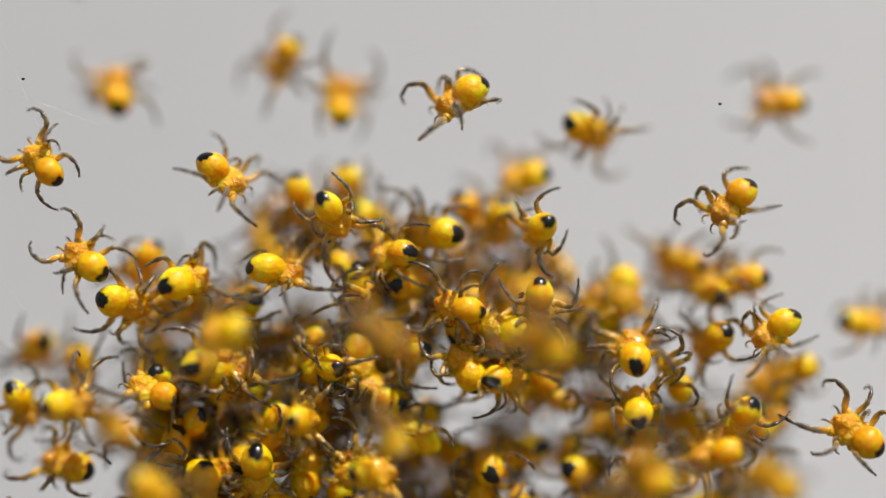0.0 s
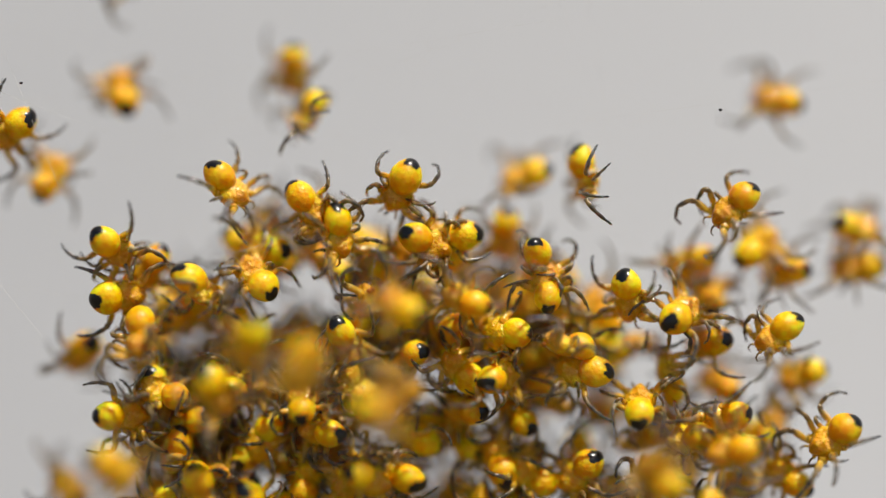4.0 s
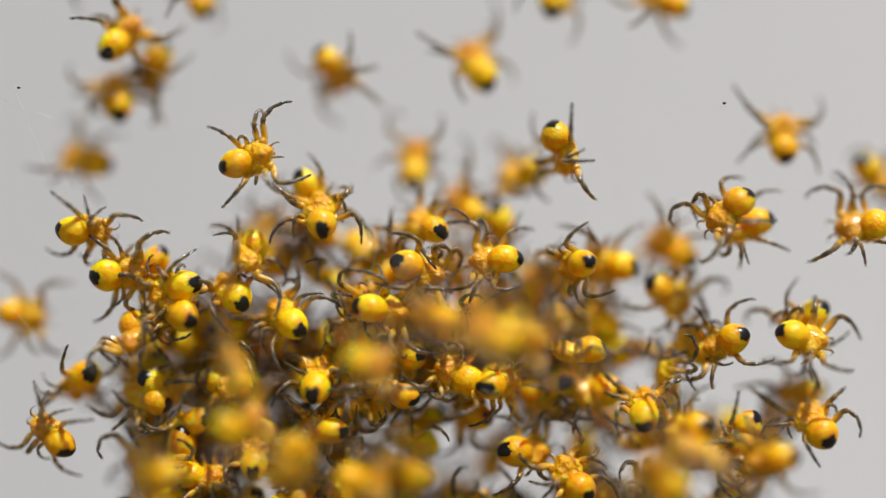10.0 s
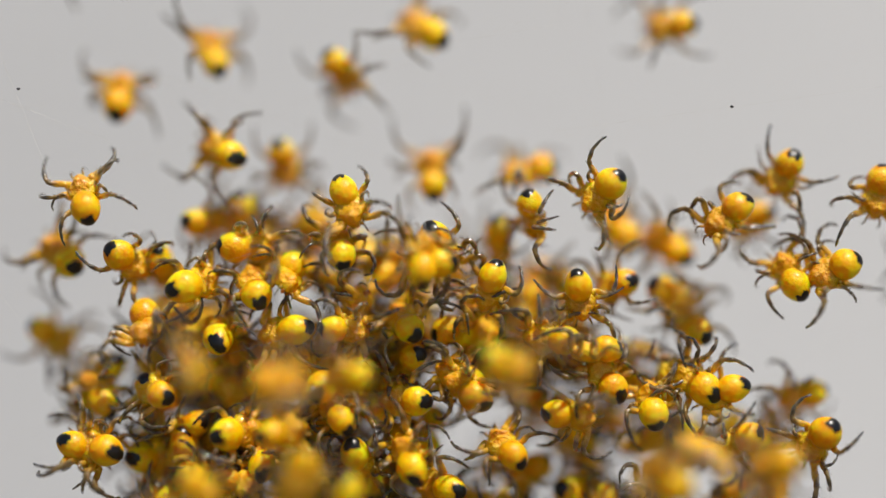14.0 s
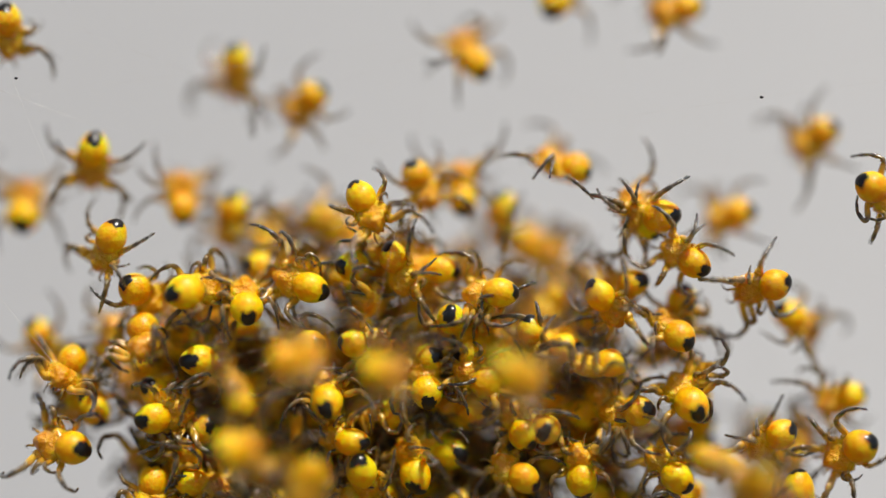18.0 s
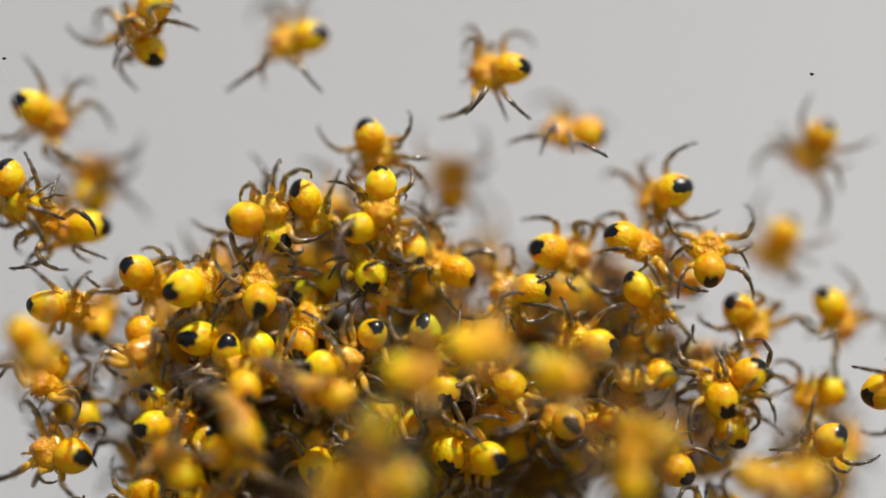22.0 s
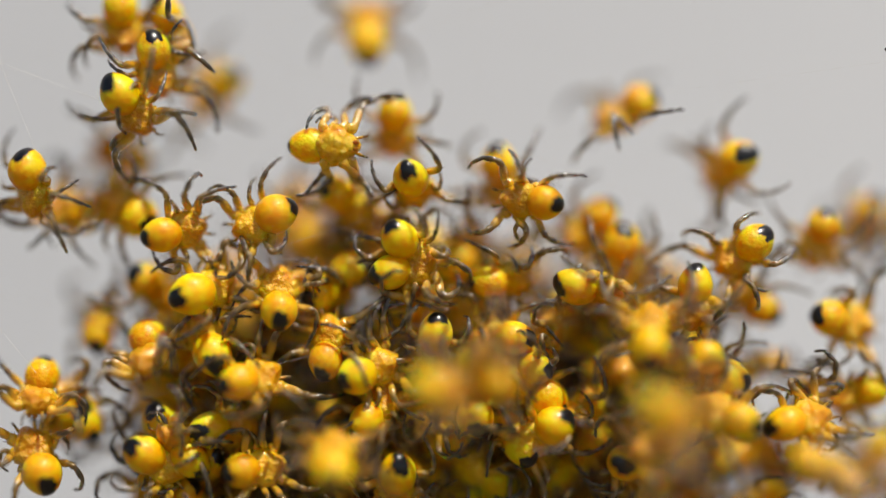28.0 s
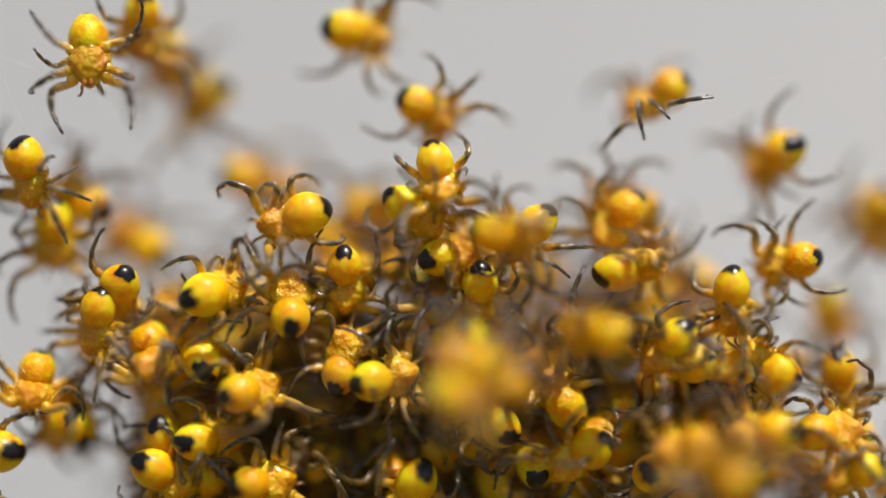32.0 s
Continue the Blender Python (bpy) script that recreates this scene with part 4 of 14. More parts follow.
    walk(one, [(0, at(-1.19, 0.25, -0.42, 0, 21, -18)), (1, at(-0.8, 1.42, -0.4, 0, -5, -37)), (2, at(-0.79, 1.42, -0.53, 0, -5, -37)), (3, at(0.17, 0.83, -0.65, 0, -5, -37)), (6, at(0.05, 0.83, 0.36, -20, 35, -18)), (7, at(-0.17, 0.6, 0.38, -10, 35, -18)), (8, at(-0.23, 0.48, 0.25, -30, 35, -18)), (9, at(-0.14, 0.6, 0.34, -45, 28, -18)), (10, at(-0.22, 0.6, 0.44, -30, 28, -18)), (11, at(-0.29, 0.48, 0.37, -30, 28, -18)), (12, at(-1.5, 1.88, -0.08, -30, -5, -37)), (12.5, at(-1.5, 1.88, 0.01, 35, 0, -37)), (13, at(-1.5, 1.88, 0.1, 100, 6, -37)), (14, at(-1.53, 1.88, 0.02, 100, -5, -37)), (17, at(-1.59, 0.25, -0.17, 100, -5, -37)), (18, at(-1.71, 0.37, -0.29, 100, -5, -37)), (19, at(-1.95, 1.98, -2.88, 100, -5, -37)), (19.5, at(-2.11, 1.29, -2.51, 50, 12, -28)), (20, at(-2.27, 0.25, -2.13, 0, 28, -18)), (21, at(-2.28, 0.25, -1.99, 0, 28, -18)), (21.5, at(-3.31, 0.22, -2.26, -45, 18, 3)), (22, at(-4.34, 0.2, -2.53, -90, 8, 24)), (23, at(-4.4, 0.15, -2.78, -90, 8, 24)), (24, at(-4.4, 0.15, -2.87, -90, 8, 24)), (28, at(-4.33, 0.15, -2.68, -90, 8, 24)), (32, at(-4.28, 0.15, -2.82, -90, 8, 24))])
    stride(one)
    one = spiderling(19, "spread", 0.96)
    walk(one, [(0, at(-9.64, 0, -0.8, -40, 7, -18)), (1, at(-9.63, 0, 0.3, -60, 28, -18)), (1.5, at(-9.62, 0, 0.05, -140, 24, -18)), (2, at(-9.62, 0, -0.21, -220, 21, -18)), (3, at(-9.29, 0, -0.03, 130, 21, -18)), (6, at(-9.25, 0, 0.13, 130, 28, -18)), (7, at(-9.25, 0.05, 0.07, 130, 28, -18)), (8, at(-9.41, 0.15, -0.06, 180, 6, -35)), (9, at(-9.39, 0.15, 0.11, 200, 6, -35)), (10, at(-10.08, 0.1, 0.51, -190, 6, -35)), (11, at(-9.4, 0.2, -0.01, 150, 6, -16)), (12, at(-9.57, 0.25, 0.31, 140, 6, -16)), (13, at(-15.21, 0.25, 0.32, 140, -3, -16)), (21, at(-14.46, 0.25, 0.09, 140, -3, -16)), (22, at(-11.12, 0.37, 0.88, 140, -3, -16)), (23, at(-14.44, 0.37, 0.84, 140, -3, -16)), (24, at(-10.08, 1.07, 1.29, 140, -3, -16)), (25, at(-10.06, 0.83, 1.05, 140, -3, -16)), (26.5, at(-9.51, 1.87, 1.45, 60, -7, -2)), (28, at(-8.85, 2.22, 1.8, -20, -11, 13)), (28.5, at(-8.28, 2.25, 2.28, 50, -8, -7)), (29, at(-7.71, 2.28, 2.74, 120, -4, -27)), (30, at(-7.25, 0.48, 2.05, 130, 6, 13)), (31, at(-6.19, 2.22, 1.57, 180, 25, 36)), (32, at(-6.66, 2.28, 1.29, 180, 25, 36))])
    stride(one)
    one = spiderling(20, "gather", 1.01)
    walk(one, [(0, at(-7.41, 0, -1.26, -160, 28, 9)), (1, at(-7.09, 0, -1.11, -170, 28, 9)), (2, at(-6.92, 0, -1.06, -170, 21, 9)), (3, at(-7.06, 0, -1.11, -160, 21, 9)), (4, at(-7.02, 0, -1.06, -207, 14, 66)), (5, at(-6.99, 0, -1, -253, 7, 123)), (6, at(-6.95, 0, -0.95, 60, 0, 180)), (7, at(-6.93, 0, -0.85, 60, 0, 180)), (8, at(-7, 0, -0.83, 60, 0, 180)), (8.5, at(-7.04, 0.12, -0.9, 40, 3, 99)), (9, at(-7.09, 0.25, -0.97, 20, 6, 18)), (10, at(-7.09, 0.2, -1.03, 20, 6, 18)), (11, at(-7.16, 0.2, -1.1, 20, 24, 18)), (11.33, at(-7.18, 0.13, -1.12, -40, 23, 15)), (11.67, at(-7.19, 0.07, -1.13, -100, 22, 12)), (12, at(-7.21, 0, -1.15, 200, 21, 9)), (13, at(-7.29, 0, -1.09, -160, 21, 9)), (14, at(-7.07, 0, -1.06, -160, 21, 9)), (17, at(-7.28, 0.15, -1.29, -160, 6, 18)), (18, at(-7.17, -0.15, -1.23, -160, 24, 18)), (19, at(-7.27, 0, -1.26, -160, 21, 9)), (20, at(-7.25, 0, -1.34, -160, 21, 9)), (21, at(-7.23, 0, -1.22, -160, 21, 9)), (23, at(-7.26, 0, -1.2, -160, 21, 9)), (24, at(-7.2, 0, -1.23, -160, 21, 9)), (25, at(-7.31, 0, -1.24, -160, 21, 9)), (30, at(-7.2, 0, -1.21, -160, 21, 9)), (31, at(-7.1, 0, -1.19, -160, 21, 9)), (32, at(-7.13, 0, -1.18, -160, 21, 9))])
    stride(one)
    one = spiderling(21, "walk", 0.97)
    walk(one, [(0, at(-8.31, 1.42, -0.42, 60, 6, 22)), (2, at(-8.21, 1.42, -0.37, 60, 6, 22)), (3, at(-8.06, 1.07, -0.42, 60, 5, 22)), (6, at(-7.99, 0.83, -0.42, 60, 5, 22)), (8, at(-8.04, 0.83, -0.38, 60, 5, 22)), (9, at(-8.5, 0.83, -0.98, 60, 5, 22)), (10, at(-7.95, 0.83, -0.34, 60, 5, 22)), (10.5, at(-8.08, 0.41, -0.22, 115, 10, 16)), (11, at(-8.21, 0, -0.09, 170, 14, 11)), (12, at(-8.31, 0.1, 0.62, 180, 6, -23)), (13, at(-6.77, 0.15, 0.32, 170, 14, -11)), (14, at(-6.94, 1.42, 0.8, 170, 35, -23)), (15.5, at(-7.43, 1.42, 1.08, 100, 20, -23)), (17, at(-7.91, 1.42, 1.37, 30, 6, -23)), (17.5, at(-7.7, 1.59, 1.18, -30, 6, -23)), (18, at(-7.49, 1.74, 0.99, -90, 6, -23)), (19, at(-7.55, 1.07, 1.57, -80, 7, -11)), (20, at(-8.29, 1.88, -0.22, -20, -11, 13)), (21, at(-7.9, 1.9, 0.1, -20, -11, 13)), (22, at(-7.48, 1.9, -2.31, -20, -11, 13)), (23, at(-7.56, 1.9, -2.3, -20, -11, 13)), (24, at(-6.93, 2.15, 1.53, -20, -11, 13)), (25, at(-6.56, 1.96, -2.16, -20, -11, 13)), (26.5, at(-7.27, 1.14, -1.04, -95, 2, 1)), (28, at(-7.95, 0, 0.1, 190, 14, -11)), (29, at(-7.28, 0.37, 0.48, -170, 35, -23)), (30, at(-7, 1.42, 0.06, -170, 35, -23)), (31, at(-7.05, 1.07, 0.24, -170, 35, -23)), (31.5, at(-8.15, 0.61, -0.59, -230, 20, -25)), (32, at(-9.26, 0.15, -1.42, 70, 6, -27))])
    stride(one)
    one = spiderling(22, "spread", 1)
    walk(one, [(0, at(-9.14, 0.25, -1.66, 160, 6, -16)), (1, at(-9.19, 0.15, -1.63, 150, 6, -16)), (2, at(-9.18, 0.15, -1.6, 150, 6, -16)), (3, at(-9.34, 0.25, -1.58, 180, 6, -16)), (6, at(-9.06, 0.25, -1.26, 180, 6, -16)), (8, at(-9.19, 0.25, -1.22, 180, 6, -16)), (9, at(-9.1, 0.25, -1.36, 180, 6, -16)), (10, at(-9.18, 0.25, -0.72, 180, -3, -16)), (10.5, at(-9.72, 1.12, -1.56, 250, -6, -9)), (11, at(-10.25, 1.88, -2.4, -40, -10, -2)), (12, at(-10.18, 1.95, -1.52, -40, -10, -2)), (13, at(-10.44, 2.02, -1.11, -40, -10, -2)), (14, at(-10.34, 1.07, -0.37, -40, 6, -2)), (17, at(-11.32, 2.02, 0.14, -100, 6, -2)), (18, at(-11.74, 1.88, 0.77, -90, 6, -2)), (19, at(-11.53, 1.88, 0.93, -90, -10, -2)), (20, at(-10.65, 1.65, 1.3, -90, -10, -2)), (21, at(-10.2, 1.88, 1.1, -90, -10, -2)), (22, at(-9.74, 1.88, 1.06, -90, -10, -2)), (23, at(-9.62, 0.9, 0.92, -30, 6, -2)), (24, at(-9.38, 0.9, 0.82, -30, 6, -2)), (25, at(-9.55, 0.9, 0.6, -30, -10, -2)), (28, at(-8.58, 0.9, 0.48, -30, -10, -2)), (29, at(-8.79, 1.88, -0.26, -30, -10, -2)), (30, at(-8.31, 1.95, -0.44, -30, -10, -2)), (31, at(-8.45, 1.98, -0.19, -30, -10, -2)), (32, at(-8.57, 2.28, -0.19, -30, -10, -2))])
    stride(one)
    one = spiderling(23, "reach", 1)
    walk(one, [(0, at(-4.97, 0.25, -0.88, 180, 6, 40)), (1, at(-5.26, 1.88, 0.32, 180, 3, 40)), (2, at(-5.21, 1.42, 0.03, 180, 3, 40)), (3, at(-5.54, 1.74, -0.03, 180, 3, 40)), (4.5, at(-5.96, 1.81, 0.01, 105, 4, 40)), (6, at(-6.34, 1.5, 0.06, 30, 6, 40)), (7, at(-6.57, 1.5, 0.07, 30, 3, 40)), (8, at(-6.17, 1.95, -2.36, 30, 3, 40)), (9, at(-6.23, 0.83, -0.36, 30, 3, 40)), (9.5, at(-6.76, 1.31, -1.5, 95, 14, 23)), (10, at(-7.28, 1.75, -2.64, 160, 24, 6)), (10.33, at(-7.29, 1.83, -2.48, 100, 15, -4)), (10.67, at(-7.3, 1.9, -2.32, 40, 7, -15)), (11, at(-7.31, 1.94, -2.16, -20, -2, -25)), (12, at(-7.28, 1.91, -2.76, -60, 24, 6)), (13, at(-7.28, 1.91, -2.74, -60, 24, 6)), (14, at(-7.23, 1.89, -2.47, -40, -2, -25)), (17, at(-7.34, 1.89, -2.44, -40, -2, -25)), (18, at(-7.41, 1.83, -2.66, -90, 5, 22)), (19, at(-7.42, 1.83, -2.66, -90, 5, 22)), (20, at(-7.16, 2.04, -2.92, -80, 35, -23)), (21, at(-9.2, 1.07, -0.05, -80, 35, -23)), (21.5, at(-9.41, 0.95, 0.11, -40, 20, -23)), (22, at(-9.63, 0.83, 0.27, 0, 6, -23)), (23, at(-14.57, 0.83, 0.24, 0, 35, -23)), (23.33, at(-14.35, 0.2, -0.37, 57, 20, -13)), (23.67, at(-14.12, -0.44, -0.98, 113, 5, -3)), (24, at(-13.9, -1.07, -1.59, 170, -10, 7)), (32, at(-13.9, -1.07, -1.59, 170, -10, 7))])
    stride(one)
    one = spiderling(24, "reach", 0.97)
    walk(one, [(0, at(-5.41, 0.83, -1.75, 0, 35, -28)), (1, at(-5.29, 0.48, -1.48, 0, 21, -14)), (2, at(-5.56, 0.25, -1.52, 0, 28, -14)), (3, at(-4.92, 0.1, -1.34, -10, 6, -28)), (4.5, at(-5.02, 0.17, -1.17, -85, 14, -21)), (6, at(-5.12, 0.25, -0.99, -160, 21, -14)), (7, at(-5.18, 0.2, -0.93, -160, 21, -14)), (7.25, at(-5.13, 0.17, -0.79, -120, 22, -14)), (7.5, at(-5.09, 0.15, -0.65, -80, 24, -14)), (7.75, at(-5.05, 0.12, -0.51, -40, 26, -14)), (8, at(-5.01, 0.1, -0.37, 0, 28, -14)), (9, at(-5.34, 0.48, -0.98, -50, 35, -28)), (10, at(-5.61, 0.15, -1.42, -50, 28, -14)), (11, at(-5.61, 0.1, -1.4, -50, 28, -14)), (12, at(-5.31, 0.15, -1.46, -50, 28, -14)), (13, at(-5.32, 0.25, -1.53, -60, 6, -28)), (14, at(-5.09, 0.1, -1.29, -70, 28, -14)), (15.5, at(-5.31, 0.05, -1.4, -5, 28, -14)), (17, at(-5.54, 0, -1.51, -80, 28, -14)), (18, at(-5.58, 0, -1.67, -80, 28, -14)), (19, at(-5.5, 0.25, -1.34, -80, 35, -28)), (19.17, at(-5.37, 0.22, -1.28, -133, 30, -26)), (19.33, at(-5.24, 0.18, -1.23, -187, 26, -23)), (19.5, at(-5.11, 0.15, -1.17, 120, 21, -21)), (20, at(-4.72, 0.05, -0.99, 180, 7, -14)), (21, at(-4.54, 0.83, -1.45, 180, 35, -28)), (22, at(-4.45, 0.83, -1.31, 180, 35, -28)), (25, at(-4.58, 0.83, -1.37, 180, 35, -28)), (28, at(-4.62, 0.83, -1.21, 180, 35, -28)), (30, at(-4.71, 0.83, -1.32, 180, 35, -28)), (32, at(-4.73, 0.83, -1.38, 180, 35, -28))])
    stride(one)
    one = spiderling(25, "gather", 0.94)
    walk(one, [(0, at(0.59, 0, -1.93, -10, 7, 4)), (2, at(0.69, 0, -1.9, -15, 7, 4)), (3, at(0.84, -0.83, -1.62, -15, 4, 9)), (6, at(0.67, 0, -1.77, -15, 7, 4)), (8, at(0.54, 0, -1.83, -10, 7, 4)), (9, at(0.43, 0, -1.78, -10, 7, 4)), (10, at(0.09, -2, -1.88, -10, 4, 9)), (11, at(0.09, 0.15, -1.4, 0, 14, 4)), (12, at(2.1, 1.9, -2.66, 0, 2, -65)), (12.5, at(1.96, 1.91, -2.53, -10, 10, -14)), (13, at(1.81, 1.92, -2.4, -20, 19, 37)), (19, at(1.07, 1.92, -2.37, -20, 19, 37)), (20, at(-0.19, 2, -2.52, -80, 32, 17)), (21, at(-0.83, 0.5, -1.3, -30, 2, -30)), (22, at(-0.66, 0.5, -0.82, -30, 2, -30)), (24, at(-0.92, 0.5, -0.84, -30, 2, -30)), (25, at(-0.87, 0.5, -0.71, -30, 2, -30)), (26.5, at(-0.85, -0.15, -0.79, -105, 2, -30)), (28, at(-0.8, 0.6, -0.9, -180, 2, -30)), (29, at(-0.72, 0.6, -0.93, -180, 2, -30)), (30, at(-0.78, 0.6, -0.19, -180, 2, -30)), (31, at(-1.03, -0.8, -0.01, -190, 6, -30)), (32, at(-1.2, -0.8, 0.16, 170, 2, -30))])
    stride(one)
    one = spiderling(26, "gather", 1.01)
    walk(one, [(0, at(1.71, 0, -2.53, 0, 45, 180)), (2, at(1.77, 0, -2.6, 0, 45, 180)), (3, at(1.86, 0, -2.57, 0, 45, 180)), (6, at(1.82, 0, -2.34, 10, 45, 180)), (8, at(1.66, 0, -2.37, 0, 45, 180)), (9, at(1.52, 0, -2.31, -10, 38, 180)), (9.33, at(1.61, -0.67, -2.27, 47, 26, 121)), (9.67, at(1.7, -1.33, -2.22, 103, 14, 61)), (10, at(1.79, -2, -2.18, 160, 2, 2)), (11, at(1.26, -2.33, -2.37, 160, 2, 2)), (12, at(1.11, -2.33, -3.09, 160, 2, 2)), (13, at(1.27, -2.33, -2.93, 160, 2, 2)), (14, at(1.29, -2.33, -2.92, 160, 2, 2)), (17, at(1.17, -2.56, -3, 160, 2, 2)), (18, at(1, -2.56, -3.06, 160, 2, 2)), (19, at(1.1, -2.56, -3.04, 160, 2, 2)), (20, at(1.02, -2.56, -3.21, 160, 2, 2)), (22, at(1.27, -2, -3, 160, 2, 2)), (23, at(1.18, -2, -2.92, 160, 2, 2)), (24, at(1.31, -2, -3.07, 160, 2, 2)), (25, at(1.67, -2, -2.95, 160, 2, 2)), (28, at(2.4, -2.79, -3.44, 160, 2, 2)), (29, at(2.17, -3.01, -4.15, 160, 2, 2)), (30, at(2.08, 0, -4.68, -200, 45, -13)), (32, at(2.09, 0, -4.74, 140, 45, -13))])
    stride(one)
    one = spiderling(27, "spread", 0.96)
    walk(one, [(0, at(2.82, -2.56, -2.9, -30, 4, 29)), (1, at(3.44, -2.33, -1.86, -30, 4, 29)), (2, at(-1.55, 0.25, -3.07, -10, 18, -24)), (3, at(-1.64, 1.83, -4.08, -10, 18, -24)), (6, at(-1.6, 1.83, -4, -10, 18, -24)), (7, at(0.38, 0.25, -2.71, -10, 18, -24)), (8, at(0, 1.93, -3.05, -20, 19, 37)), (11, at(0.02, 1.93, -3, -20, 19, 37)), (12, at(-0.13, 1.96, -2.94, 0, 4, 9)), (13, at(-0.13, 1.96, -2.92, 0, 4, 9)), (14, at(-0.1, -0.48, -0.36, 0, 4, 9)), (17, at(-0.46, 0.8, -0.62, -10, 2, -30)), (18, at(-0.53, 0.8, -0.66, -10, 2, -30)), (19, at(-0.82, 0.8, -0.7, -10, 2, -30)), (20, at(-1.43, 0.5, -0.79, -30, 6, -30)), (21, at(-1.59, 0.37, -0.19, -80, 32, 17)), (22, at(-1.63, 0.83, -0.35, -80, 32, 17)), (23, at(-1.93, 1.66, -2.61, -80, 32, 17)), (28, at(-2.49, 1.66, -2.4, -80, 32, 17)), (28.5, at(-3.63, 1.87, -2.28, -130, 28, 26)), (29, at(-4.75, 1.98, -2.15, 180, 25, 36)), (30, at(-4.81, 1.98, -2.11, 180, 25, 36)), (31, at(-5.09, 1.92, -2.17, 150, 19, -25)), (32, at(-5.09, 1.92, -2.17, 150, 19, -25))])
    stride(one)
    one = spiderling(28, "reach", 0.96)
    walk(one, [(0, at(-1.33, -3.46, -2.57, -20, 12, 56)), (1, at(-0.74, -3.01, -2.71, -20, 12, 56)), (2, at(-1.03, -2.33, -3.01, -20, 12, 56)), (3, at(-1.09, -2.33, -3.57, -20, 12, 56)), (6, at(-0.64, 0, -3.95, -20, 6, 56)), (7, at(-0.93, 0, -4.08, 0, 14, 28)), (8, at(-0.92, 0, -4.14, -10, 14, 28)), (9, at(-0.91, 0.15, -4.13, -20, 6, 56)), (10, at(-1.06, 0.15, -3.96, 0, 6, 56)), (11, at(-1.22, 0.1, -4.02, 0, 6, 56)), (12, at(-1.34, 2.02, -6.06, 0, 12, 56)), (21, at(-2.05, 2.02, -5.64, 0, 12, 56)), (21.5, at(-2.28, 2.02, -4.62, 0, 4, 10)), (22, at(-2.52, 2.02, -3.61, 0, -5, -37)), (28, at(-3.18, 2.02, -3.31, 0, -5, -37)), (29, at(-4.29, 1.92, -2.48, -40, 28, -1)), (30, at(-4.35, 1.92, -2.44, -40, 28, -1)), (30.5, at(-4.32, 1.16, -1.62, 25, -4, 0)), (31, at(-4.28, 0.2, -0.78, 90, -36, 0)), (32, at(-4.22, 0.25, -0.54, 90, 6, -1))])
    stride(one)
    one = spiderling(29, "spread", 1.03)
    walk(one, [(0, at(-5.51, -2, -2.49, 0, 16, -25)), (1, at(-5.43, -2, -2.31, 0, 16, -25)), (2, at(-4.67, -2, -2.88, 0, 16, -25)), (2.5, at(-4.97, -1.54, -2.62, 50, 16, -25)), (3, at(-5.27, -1.07, -2.37, 100, 16, -25)), (4.5, at(-4.84, -2.24, -2.39, 50, 16, -25)), (6, at(-4.48, -2.79, -2.44, 0, 16, -25)), (7, at(-4.04, -2.56, -2.29, 60, 16, -25)), (8, at(-2.85, -2.56, -2.41, 60, 16, -25)), (9, at(-1.97, -2.56, -1.8, 60, 16, -25)), (9.5, at(-3.01, -1.45, -1.95, 10, 22, -14)), (10, at(-4.07, 0.1, -2.11, -40, 28, -4)), (11, at(-4.23, 0.25, -2.1, -40, -5, -8)), (12, at(-4.14, 1.96, -3.18, 40, -5, -8)), (13, at(-4, 0.15, -2.14, 0, 6, -8)), (14, at(-4.02, 0.2, -2.21, 10, 6, -8)), (17, at(-5.72, 1.62, -2.15, -20, -11, 13)), (19, at(-5.79, 1.62, -2.16, -20, -11, 13)), (19.5, at(-5.53, 1.89, -2.2, 50, -8, -7)), (20, at(-5.25, 2.02, -2.24, 120, -4, -27)), (21, at(-5.45, 0.1, -2.74, 120, -4, -27)), (22, at(-5.42, 0.1, -2.59, 120, -4, -27)), (23, at(-5.44, 1.93, -3.73, 120, -4, -27)), (28, at(-5.73, 1.93, -3.44, 120, -4, -27)), (28.5, at(-5.62, 1.27, -3.63, 60, -4, -32)), (29, at(-5.5, 0.37, -3.81, 0, -5, -37)), (31, at(-5.6, 0.37, -3.71, 0, -5, -37)), (32, at(-5.58, 1.91, -5.11, 0, -5, -37))])
    stride(one)
    one = spiderling(30, "hang", 1)
